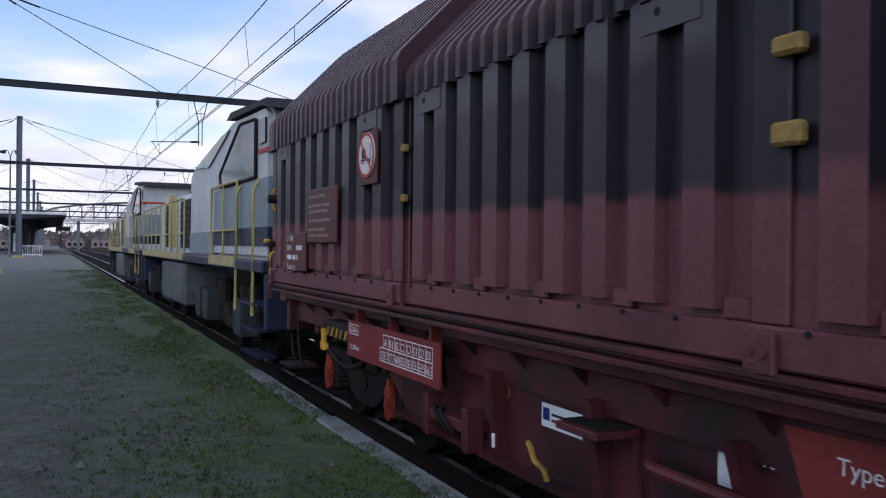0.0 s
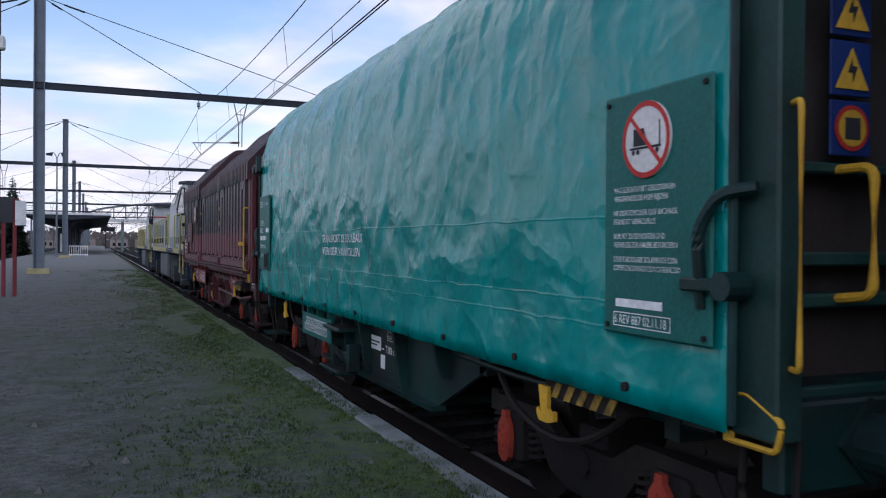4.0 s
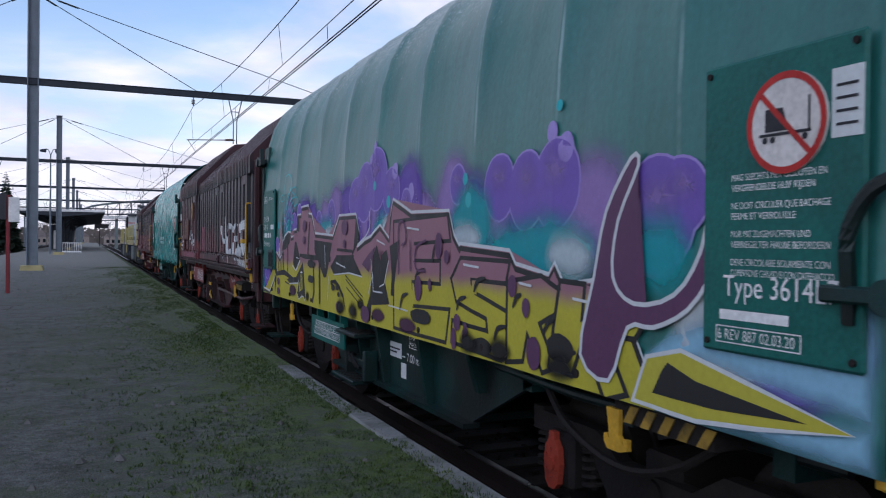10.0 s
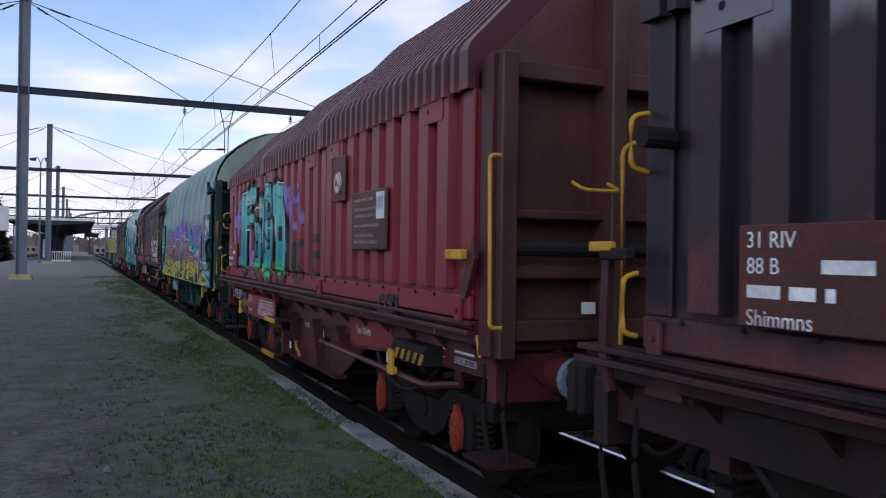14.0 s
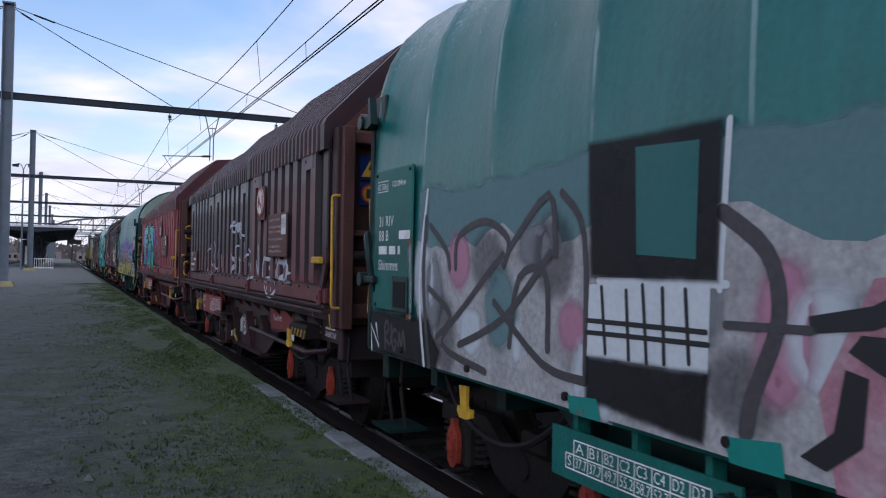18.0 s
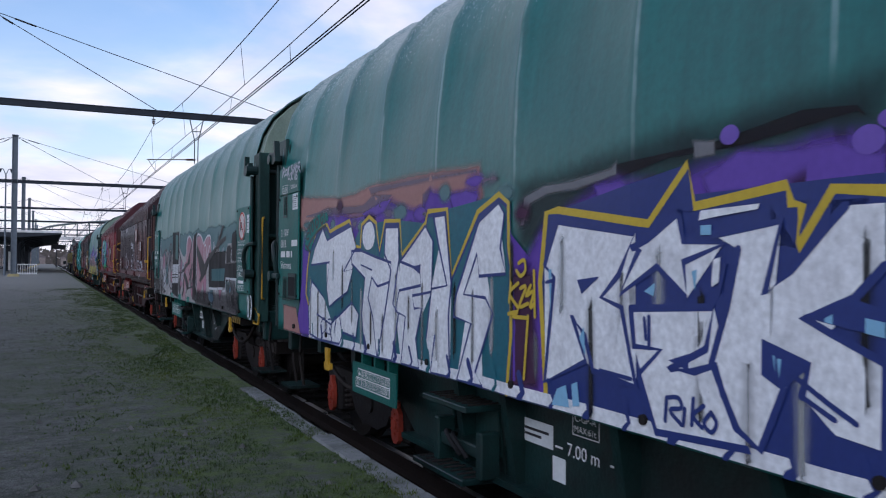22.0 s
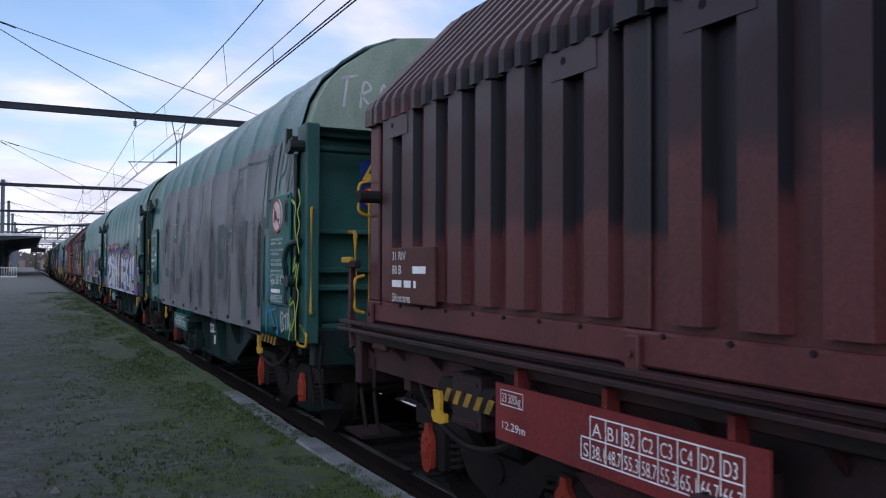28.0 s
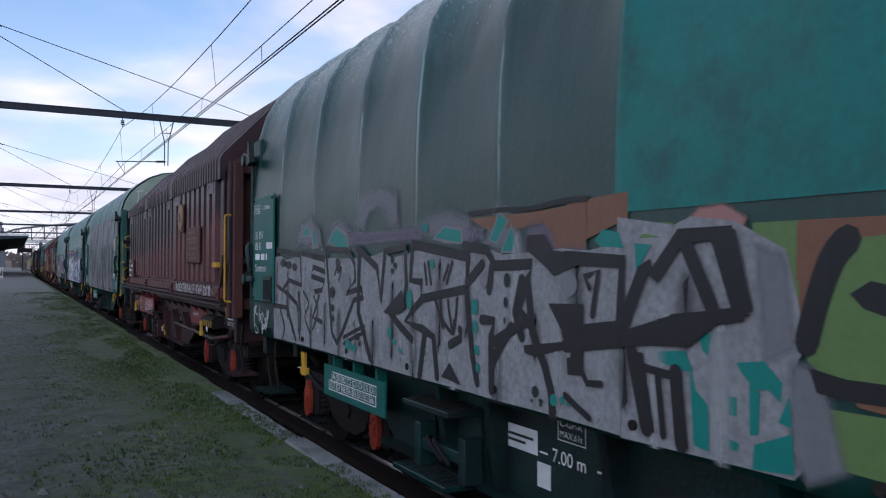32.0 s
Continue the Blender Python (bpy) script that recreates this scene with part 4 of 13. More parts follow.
def green_wagon(label, c, cover, frame, seed, wrinkle=0.0, sag=1.0, plate_y=(2.5, 1.12)):
    """Flat coil wagon with a sliding tarpaulin on hoops between two steel end walls."""
    th = thing("tarpaulin_wagon", label, "freight wagon", "wagons of the train", pose(XC, c, 0))
    tb = bmesh.new()
    prof = []
    for a, b in zip(ARCH, ARCH[1:]):
        n = max(1, int(math.dist(a, b) / (0.09 if wrinkle else 0.12)))
        prof += [(a[0] + (b[0] - a[0]) * i / n, a[1] + (b[1] - a[1]) * i / n) for i in range(n)]
    prof.append(ARCH[-1])
    nor = []
    for i in range(len(prof)):
        a, b = prof[max(i - 1, 0)], prof[min(i + 1, len(prof) - 1)]
        d = Vector((b[0] - a[0], b[1] - a[1])).normalized()
        nor.append((-d.y, d.x))
    ny = 260 if wrinkle else 160
    rings = []
    for j in range(ny + 1):
        y = 5.3 - 10.6 * j / ny
        row = []
        for (x, z), (nx_, nz_) in zip(prof, nor):
            d = tarp_side(y, z, sag, seed, wrinkle)
            row.append(tb.verts.new((x + nx_ * d, y, z + nz_ * d)))
        rings.append(row)
    for a, b in zip(rings, rings[1:]):
        for k in range(len(prof) - 1):
            tb.faces.new((a[k], b[k], b[k + 1], a[k + 1]))
    bmesh.ops.recalc_face_normals(tb, faces=tb.faces)
    cv = part("tarpaulin", tb, cover, th, smooth=True)
    so = cv.modifiers.new("thickness", "SOLIDIFY")
    so.thickness, so.offset = 0.006, -1
    # rubber straps and rings along the lower hem
    for k in range(9):
        y = 4.6 - k * 1.15
        e_ = bmesh.new()
        rod(e_, (-1.54, y, 1.19), (-1.50, y, 1.19), 0.024, 10)
        part("hem_ring", e_, M["black"], cv)
    for sy in (-1, 1):
        e_ = bmesh.new()
        prism(e_, [(-1.44, 1.1), (-1.44, 3.2), (-1.3, 3.62), (-1.0, 3.95), (-0.6, 4.2), (0, 4.3), (0.6, 4.2), (1.0, 3.95), (1.3, 3.62), (1.44, 3.2), (1.44, 1.1)], sy * 5.14, sy * 5.20)
        ew = part("end_wall", e_, M["end_green"], th)
        # projecting crown of the end wall
        q_ = bmesh.new()
        prism(q_, [(x * 0.975, z - 0.05) for x, z in ARCH if z > 3.3], *sorted((sy * 5.2, sy * 5.5)))
        part("end_crown", q_, M["end_pale"], ew)
        for x in (-1.40, -0.42, 0.42, 1.40):
            p_ = bmesh.new()
            box(p_, x - 0.07, x + 0.07, *sorted((sy * 5.2, sy * 5.52)), 1.1, 3.3, 0.012)
            part("end_post", p_, M["end_green"], ew)
        for z, d in ((3.2, 0.1), (2.2, 0.05), (1.8, 0.06), (1.62, 0.06), (1.12, 0.16)):
            p_ = bmesh.new()
            box(p_, -1.33, 1.33, *sorted((sy * 5.2, sy * 5.34)), z, z + d, 0.01)
            part("end_beam", p_, M["end_green"], ew)
        s_ = bmesh.new()
        rod(s_, (-1.5, sy * 5.42, 3.06), (1.5, sy * 5.42, 3.06), 0.035, 10)
        part("locking_shaft", s_, frame, ew)
        # lock hook at the top corner of the cover and the claw below
        k_ = bmesh.new()
        prism(k_, [(sy * 5.18, 3.03), (sy * 5.3, 3.0), (sy * 5.46, 3.08), (sy * 5.46, 3.16), (sy * 5.34, 3.12), (sy * 5.26, 3.1), (sy * 5.27, 3.26), (sy * 5.23, 3.27), (sy * 5.2, 3.12)], -1.60, -1.54, "x")
        rod(k_, (-1.62, sy * 5.42, 3.07), (-1.4, sy * 5.42, 3.07), 0.06, 10)
        part("lock_hook", k_, frame, ew)
        k_ = bmesh.new()
        tube(k_, bend([(-1.55, sy * 5.18, 1.62), (-1.6, sy * 5.2, 1.95), (-1.58, sy * 5.3, 2.1), (-1.5, sy * 5.44, 2.12)], 0.12), 0.028, 7)
        part("locking_arm", k_, frame, ew)
        k_ = bmesh.new()
        rod(k_, (-1.62, sy * 5.36, 1.72), (-1.5, sy * 5.36, 1.72), 0.06, 12)
        box(k_, -1.6, -1.55, *sorted((sy * 5.08, sy * 5.36)), 1.69, 1.75, 0.01)
        part("locking_lever", k_, frame, ew)
        ed = bmesh.new()
        rod(ed, (-1.52, sy * 5.33, 1.15), (-1.52, sy * 5.33, 3.0), 0.022, 8)
        part("edge_bar", ed, frame, ew)
    # end plates that carry the lettering
    pl_ = bmesh.new()
    box(pl_, -1.555, -1.53, 4.36, 5.15, 1.48, 2.62, 0.012)
    fp = part("number_plate_panel", pl_, M["panel_green"], th)
    wd = bmesh.new()
    box(wd, -1.568, -1.555, 4.4, 4.72, 1.48, 1.76, 0.01)
    wf = part("inspection_frame", wd, M["frame_green"], fp)
    wd = bmesh.new()
    box(wd, -1.572, -1.567, 4.44, 4.68, 1.52, 1.72)
    part("inspection_mesh", wd, M["dark"], wf)
    pl_ = bmesh.new()
    box(pl_, -1.555, -1.53, -5.24, -4.45, 1.45, 2.62, 0.012)
    rp = part("type_panel", pl_, M["panel_green"], th)
    underframe(th, frame, M["panel_green"], plate_y, False)
    buffers(th, frame)
    for sy in (-1, 1):
        handrail(th, [(-1.4, sy * 5.52, 2.45), (-1.44, sy * 5.6, 2.45), (-1.44, sy * 5.6, 1.4), (-1.4, sy * 5.52, 1.4)], label="yellow handrail")
        handrail(th, [(-0.95, sy * 5.3, 2.22), (-0.95, sy * 5.52, 2.22), (-0.95, sy * 5.52, 1.68), (-0.95, sy * 5.34, 1.66)], r=0.022)
    return th, cv


def hoop_wear(m):
    """Pale rubbed lines where the cover lies on its hoops, and faint runs below them."""
    nt = m.node_tree
    bs = nt.nodes["Principled BSDF"]
    src = bs.inputs["Base Color"].links[0].from_socket
    tc = nt.nodes.new("ShaderNodeTexCoord")
    sp = nt.nodes.new("ShaderNodeSeparateXYZ")
    nt.links.new(tc.outputs["Object"], sp.inputs[0])
    nz = nt.nodes.new("ShaderNodeTexNoise")
    nz.inputs["Scale"].default_value, nz.inputs["Detail"].default_value = 3.0, 5
    nt.links.new(tc.outputs["Object"], nz.inputs["Vector"])
    wob = nt.nodes.new("ShaderNodeMath")
    wob.operation = "MULTIPLY_ADD"
    wob.inputs[1].default_value = 0.03
    nt.links.new(nz.outputs["Fac"], wob.inputs[0])
    nt.links.new(sp.outputs["Y"], wob.inputs[2])
    ping = nt.nodes.new("ShaderNodeMath")
    ping.operation = "PINGPONG"
    ping.inputs[1].default_value = 10.6 / HOOPS / 2
    sh = nt.nodes.new("ShaderNodeMath")
    sh.operation = "ADD"
    sh.inputs[1].default_value = 5.3 - 0.015 + 10 * 10.6 / HOOPS
    nt.links.new(wob.outputs[0], sh.inputs[0])
    nt.links.new(sh.outputs[0], ping.inputs[0])
    ln = nt.nodes.new("ShaderNodeMapRange")
    ln.interpolation_type = "SMOOTHSTEP"
    ln.inputs["From Min"].default_value, ln.inputs["From Max"].default_value, ln.inputs["To Min"].default_value, ln.inputs["To Max"].default_value = 0.007, 0.02, 1.0, 0.0
    nt.links.new(ping.outputs[0], ln.inputs["Value"])
    br = nt.nodes.new("ShaderNodeMapRange")
    br.inputs["From Min"].default_value, br.inputs["From Max"].default_value, br.inputs["To Max"].default_value = 0.36, 0.6, 0.8
    nt.links.new(nz.outputs["Fac"], br.inputs["Value"])
    mx4 = nt.nodes.new("ShaderNodeMix")
    mx4.data_type = "RGBA"
    mx4.inputs["B"].default_value = (0.24, 0.36, 0.36, 1)
    hi = nt.nodes.new("ShaderNodeMapRange")
    hi.inputs["From Min"].default_value, hi.inputs["From Max"].default_value, hi.inputs["To Min"].default_value = 2.0, 2.9, 0.1
    nt.links.new(sp.outputs["Z"], hi.inputs["Value"])
    nt.links.new(_mul(nt, _mul(nt, ln.outputs[0], br.outputs[0]), hi.outputs[0]), mx4.inputs["Factor"])
    nt.links.new(src, mx4.inputs["A"])
    # faint upright runs of rain and dust
    mp = nt.nodes.new("ShaderNodeMapping")
    mp.inputs["Scale"].default_value = (0.2, 5.0, 0.35)
    nt.links.new(tc.outputs["Object"], mp.inputs["Vector"])
    n2 = nt.nodes.new("ShaderNodeTexNoise")
    n2.inputs["Scale"].default_value, n2.inputs["Detail"].default_value, n2.inputs["Roughness"].default_value = 2.0, 8, 0.65
    nt.links.new(mp.outputs[0], n2.inputs["Vector"])
    r2 = nt.nodes.new("ShaderNodeMapRange")
    r2.inputs["From Min"].default_value, r2.inputs["From Max"].default_value, r2.inputs["To Min"].default_value, r2.inputs["To Max"].default_value = 0.35, 0.7, 0.88, 1.14
    nt.links.new(n2.outputs["Fac"], r2.inputs["Value"])
    hv = nt.nodes.new("ShaderNodeHueSaturation")
    nt.links.new(r2.outputs[0], hv.inputs["Value"])
    nt.links.new(mx4.outputs["Result"], hv.inputs["Color"])
    nt.links.new(hv.outputs[0], bs.inputs["Base Color"])


def tarp_paint(name, col, dirt, amount, rough=0.36, sheen_and_wear=True):
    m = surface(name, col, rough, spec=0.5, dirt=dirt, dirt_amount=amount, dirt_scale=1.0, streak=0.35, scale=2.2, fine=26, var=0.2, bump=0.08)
    if sheen_and_wear:
        # sky sheen and sparkle of the upper cover, put into the colour as pale layers
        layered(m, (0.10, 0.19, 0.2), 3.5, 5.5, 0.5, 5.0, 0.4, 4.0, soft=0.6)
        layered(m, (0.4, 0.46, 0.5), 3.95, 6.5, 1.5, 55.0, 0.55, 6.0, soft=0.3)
        hoop_wear(m)
    return m


def hood_paint(name, col, dirt, amount, soot=None, seed=0.0, rough=0.44, spec=0.28):
    """Old red paint with dark bands of soot and painted shade, each (from, to, wave, scale, amount, softness), and a
    darker crown.
    """
    m = surface(name, col, rough, spec=spec, dirt=dirt, dirt_amount=amount, dirt_scale=1.6, streak=0.3, scale=2.5, var=0.28, bump=0.08)
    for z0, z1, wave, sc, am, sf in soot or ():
        layered(m, SOOT_SHADE, z0, min(z1, 3.12), wave, sc, am, seed, soft=sf)
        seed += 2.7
    layered(m, (0.024, 0.017, 0.022), 3.02, 6, 0.06, 3, 0.72, seed, soft=0.2)
    return m


def hood_pair(name, col, dirt, amount, soot=None, rib_soot=None, seed=0.0, pale_top=0.5, flank_dark=None):
    """The paint of a hood's recessed walls, soot with shade painted in, of its ribs, which rain and wind keep cleaner,
    paler at the top, and of the ribs' flanks, dark like the walls.
    """
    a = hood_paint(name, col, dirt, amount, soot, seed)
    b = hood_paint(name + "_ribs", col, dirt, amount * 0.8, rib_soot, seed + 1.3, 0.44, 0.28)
    if pale_top:
        # rib tops turn pale grey, with an uneven lower border
        layered(b, (0.2, 0.195, 0.215), 2.74, 3.2, 0.16, 5.0, pale_top, seed + 6, soft=0.16)
    # flank colour holds the ribs' shade along with soot
    c = hood_paint(name + "_flanks", col, dirt, amount, flank_dark, seed + 0.7) if flank_dark else a
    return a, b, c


def centre(k):
    return -55 - 12.04 * (k - 6) - {9: 0.11, 10: 0.125, 11: 0.25, 12: 0.25, 13: 0.25}.get(k, 0)


WAGONS = {}
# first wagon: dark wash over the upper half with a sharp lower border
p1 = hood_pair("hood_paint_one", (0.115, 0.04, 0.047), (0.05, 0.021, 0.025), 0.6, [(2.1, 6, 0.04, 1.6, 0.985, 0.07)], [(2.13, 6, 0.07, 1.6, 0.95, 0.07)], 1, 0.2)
p1c = hood_pair("hood_paint_one_rear", (0.115, 0.04, 0.047), (0.05, 0.021, 0.025), 0.6, None, [(2.2, 6, 0.2, 1.2, 0.6, 0.12)], 3, 0.2, flank_dark=[(2.06, 6, 0.12, 1.8, 0.97, 0.12)])
layered(p1c[0], SOOT_SHADE, 2.08, 3.12, 0.05, 1.6, 0.985, 4, -5.05, -1.9, 0.08)
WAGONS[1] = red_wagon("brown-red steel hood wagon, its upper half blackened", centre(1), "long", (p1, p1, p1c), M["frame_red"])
def creases(m):
    """Crumpled folds in a stiff new cover, and the level lines where it lay packed."""
    nt = m.node_tree
    bs = nt.nodes["Principled BSDF"]
    tc = nt.nodes.new("ShaderNodeTexCoord")
    wob = nt.nodes.new("ShaderNodeTexNoise")
    wob.inputs["Scale"].default_value, wob.inputs["Detail"].default_value = 1.6, 3
    nt.links.new(tc.outputs["Object"], wob.inputs["Vector"])
    va = nt.nodes.new("ShaderNodeVectorMath")
    va.operation = "MULTIPLY_ADD"
    va.inputs[1].default_value = (0.5, 0.9, 0.9)
    nt.links.new(wob.outputs["Color"], va.inputs[0])
    nt.links.new(tc.outputs["Object"], va.inputs[2])
    height = None
    for sc, stretch, turn, weight in ((1.1, (0.2, 0.8, 1.5), 0.3, 1.0), (2.6, (0.2, 0.7, 1.3), -0.5, 0.45), (5.5, (0.2, 1.2, 0.7), 0.9, 0.2)):
        mp = nt.nodes.new("ShaderNodeMapping")
        mp.inputs["Rotation"].default_value = (turn, 0, 0)
        mp.inputs["Scale"].default_value = stretch
        nt.links.new(va.outputs[0], mp.inputs["Vector"])
        vo = nt.nodes.new("ShaderNodeTexVoronoi")
        vo.inputs["Scale"].default_value = sc
        nt.links.new(mp.outputs[0], vo.inputs["Vector"])
        mu = nt.nodes.new("ShaderNodeMath")
        mu.operation = "MULTIPLY_ADD"
        mu.inputs[1].default_value = weight
        nt.links.new(vo.outputs["Distance"], mu.inputs[0])
        if height is not None:
            nt.links.new(height, mu.inputs[2])
        else:
            mu.inputs[2].default_value = 0.0
        height = mu.outputs[0]
    sp = nt.nodes.new("ShaderNodeSeparateXYZ")
    nt.links.new(tc.outputs["Object"], sp.inputs[0])
    for level, sc, amp, w_ in ((1.47, 2.5, 0.05, 0.01), (1.6, 1.8, 0.06, 0.009), (2.03, 1.4, 0.05, 0.009)):
        nz = nt.nodes.new("ShaderNodeTexNoise")
        nz.noise_dimensions = "1D"
        nz.inputs["Scale"].default_value, nz.inputs["Detail"].default_value = sc, 5
        nt.links.new(sp.outputs["Y"], nz.inputs["W"])
        ma = nt.nodes.new("ShaderNodeMath")
        ma.operation = "MULTIPLY_ADD"
        ma.inputs[1].default_value = amp
        nt.links.new(nz.outputs["Fac"], ma.inputs[0])
        nt.links.new(sp.outputs["Z"], ma.inputs[2])
        sb = nt.nodes.new("ShaderNodeMath")
        sb.operation = "SUBTRACT"
        sb.inputs[1].default_value = level + amp / 2
        nt.links.new(ma.outputs[0], sb.inputs[0])
        ab = nt.nodes.new("ShaderNodeMath")
        ab.operation = "ABSOLUTE"
        nt.links.new(sb.outputs[0], ab.inputs[0])
        mr = nt.nodes.new("ShaderNodeMapRange")
        mr.inputs["From Max"].default_value, mr.inputs["To Min"].default_value, mr.inputs["To Max"].default_value = w_, 0.05, 0.0
        nt.links.new(ab.outputs[0], mr.inputs["Value"])
        ad = nt.nodes.new("ShaderNodeMath")
        nt.links.new(height, ad.inputs[0])
        nt.links.new(mr.outputs[0], ad.inputs[1])
        height = ad.outputs[0]
    bp = nt.nodes.new("ShaderNodeBump")
    bp.inputs["Strength"].default_value, bp.inputs["Distance"].default_value = 0.36, 0.1
    nt.links.new(height, bp.inputs["Height"])
    nt.links.new(bp.outputs[0], bs.inputs["Normal"])
    return m


t2 = tarp_paint("bright_teal_cover", (0.008, 0.215, 0.2), (0.01, 0.16, 0.15), 0.4, 0.24, False)
creases(t2)
WAGONS[2] = green_wagon("new bright teal tarpaulin wagon with wrinkled cover", centre(2), t2, M["frame_green"], 2.0, 1.0, 0.4)
for ew in [c for c in WAGONS[2][0].children if c.name.startswith("end_wall")]:
    # grimy ends of the newly covered wagon
    ew.data.materials[0] = M["end_grime"]
    for c in ew.children:
        if c.name.startswith("end_crown"):
            c.data.materials[0] = M["end_grime"]
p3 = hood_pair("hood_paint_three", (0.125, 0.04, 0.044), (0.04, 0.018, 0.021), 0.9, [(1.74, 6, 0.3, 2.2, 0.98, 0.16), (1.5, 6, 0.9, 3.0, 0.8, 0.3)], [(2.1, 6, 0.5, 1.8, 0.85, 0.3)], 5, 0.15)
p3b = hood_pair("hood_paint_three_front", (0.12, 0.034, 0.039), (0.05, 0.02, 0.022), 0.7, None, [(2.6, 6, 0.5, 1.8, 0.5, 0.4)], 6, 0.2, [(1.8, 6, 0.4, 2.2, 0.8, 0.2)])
layered(p3b[0], SOOT_SHADE, 1.85, 3.12, 0.35, 2.2, 0.97, 6, 1.2, 4.75, 0.16)
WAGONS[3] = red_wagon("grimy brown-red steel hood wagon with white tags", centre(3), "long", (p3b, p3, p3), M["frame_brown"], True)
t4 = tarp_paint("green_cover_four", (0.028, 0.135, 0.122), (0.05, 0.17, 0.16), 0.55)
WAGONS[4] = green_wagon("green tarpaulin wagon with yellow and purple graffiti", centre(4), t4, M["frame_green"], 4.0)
p5 = hood_pair("hood_paint_five", (0.19, 0.024, 0.034), (0.11, 0.019, 0.026), 0.5, None, None, 9, 0.0)
WAGONS[5] = red_wagon("bright red steel hood wagon with turquoise graffiti", centre(5), "short", (p5, p5, p5), M["frame_red"], True)
p6 = hood_pair("hood_paint_six", (0.12, 0.038, 0.042), (0.04, 0.02, 0.023), 0.9, [(1.6, 6, 0.3, 2.4, 0.97, 0.2)], [(1.98, 6, 0.4, 2.0, 0.78, 0.14)], 13, 0.85)
p6b = hood_pair("hood_paint_six_rear", (0.12, 0.036, 0.037), (0.05, 0.02, 0.021), 0.8, [(1.66, 6, 0.6, 2.4, 0.88, 0.3)], [(2.66, 6, 0.5, 1.6, 0.5, 0.4)], 15, 0.3)
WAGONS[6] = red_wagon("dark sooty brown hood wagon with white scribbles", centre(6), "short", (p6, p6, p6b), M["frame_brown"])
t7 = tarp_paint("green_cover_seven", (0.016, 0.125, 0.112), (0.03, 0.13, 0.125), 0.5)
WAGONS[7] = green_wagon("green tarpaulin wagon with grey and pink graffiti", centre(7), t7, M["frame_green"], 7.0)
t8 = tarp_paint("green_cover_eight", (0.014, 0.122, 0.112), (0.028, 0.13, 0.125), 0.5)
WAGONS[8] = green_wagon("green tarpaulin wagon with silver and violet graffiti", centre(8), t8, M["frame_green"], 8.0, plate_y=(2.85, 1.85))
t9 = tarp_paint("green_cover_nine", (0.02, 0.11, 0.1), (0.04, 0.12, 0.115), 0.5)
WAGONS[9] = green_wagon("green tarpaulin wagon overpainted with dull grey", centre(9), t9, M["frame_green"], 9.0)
p10 = hood_pair("hood_paint_ten", (0.094, 0.03, 0.03), (0.045, 0.019, 0.02), 0.7, None, None, 21, 0.35, flank_dark=[(2.06, 6, 0.12, 1.8, 0.97, 0.12)])
p10b = hood_pair("hood_paint_ten_middle", (0.094, 0.03, 0.03), (0.045, 0.019, 0.02), 0.7, None, None, 24, 0.35, flank_dark=[(2.16, 6, 0.12, 1.8, 0.97, 0.12)])
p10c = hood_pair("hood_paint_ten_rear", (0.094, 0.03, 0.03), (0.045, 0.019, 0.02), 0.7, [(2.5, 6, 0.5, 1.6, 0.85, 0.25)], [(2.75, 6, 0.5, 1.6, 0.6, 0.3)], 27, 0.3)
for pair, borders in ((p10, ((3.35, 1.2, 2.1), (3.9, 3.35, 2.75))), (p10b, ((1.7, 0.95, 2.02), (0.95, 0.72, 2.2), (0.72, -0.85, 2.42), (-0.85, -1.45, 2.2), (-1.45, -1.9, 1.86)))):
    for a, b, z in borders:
        layered(pair[0], SOOT_SHADE, z, 3.12, 0.06, 3.0, 0.985, a, b, a, 0.1)
layered(p10[1], SOOT_SHADE, 2.14, 3.12, 0.12, 2.0, 0.6, 3.0, soft=0.12)
layered(p10b[1], SOOT_SHADE, 2.4, 3.12, 0.3, 1.2, 0.75, 5.0, soft=0.14)
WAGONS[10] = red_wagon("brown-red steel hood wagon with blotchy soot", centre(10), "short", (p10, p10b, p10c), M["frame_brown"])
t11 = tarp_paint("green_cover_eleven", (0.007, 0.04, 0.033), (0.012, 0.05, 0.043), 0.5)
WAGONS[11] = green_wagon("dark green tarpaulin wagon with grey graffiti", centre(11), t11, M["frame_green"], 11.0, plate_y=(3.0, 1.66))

# ---- the two diesel locomotives ----
M["loco_grey"] = surface("loco_light_grey", (0.46, 0.48, 0.49), 0.45, dirt=(0.3, 0.3, 0.29), dirt_amount=0.5)
M["loco_mid"] = surface("loco_blue_grey", (0.2, 0.25, 0.28), 0.45, dirt=(0.12, 0.14, 0.15), dirt_amount=0.5)
M["loco_dark"] = surface("loco_dark_blue", (0.02, 0.028, 0.05), 0.45)
M["loco_tank"] = surface("loco_tank_grey", (0.1, 0.115, 0.12), 0.5, dirt=(0.03, 0.03, 0.03), dirt_amount=0.8)
M["loco_roof"] = surface("loco_roof", (0.035, 0.037, 0.042), 0.7)
M["loco_box"] = surface("loco_underfloor_grey", (0.035, 0.04, 0.043), 0.6, dirt=(0.025, 0.022, 0.02), dirt_amount=0.8)
M["ochre"] = surface("loco_ochre", (0.4, 0.34, 0.17), 0.6, dirt=(0.2, 0.17, 0.09), dirt_amount=0.6)
M["loco_yellow"] = surface("faded_yellow_rail_paint", (0.4, 0.34, 0.12), 0.5, dirt=(0.22, 0.19, 0.1), dirt_amount=0.6)
M["window"] = surface("dark_glazing", (0.012, 0.016, 0.02), 0.06, var=0.05, bump=0, spec=0.25)


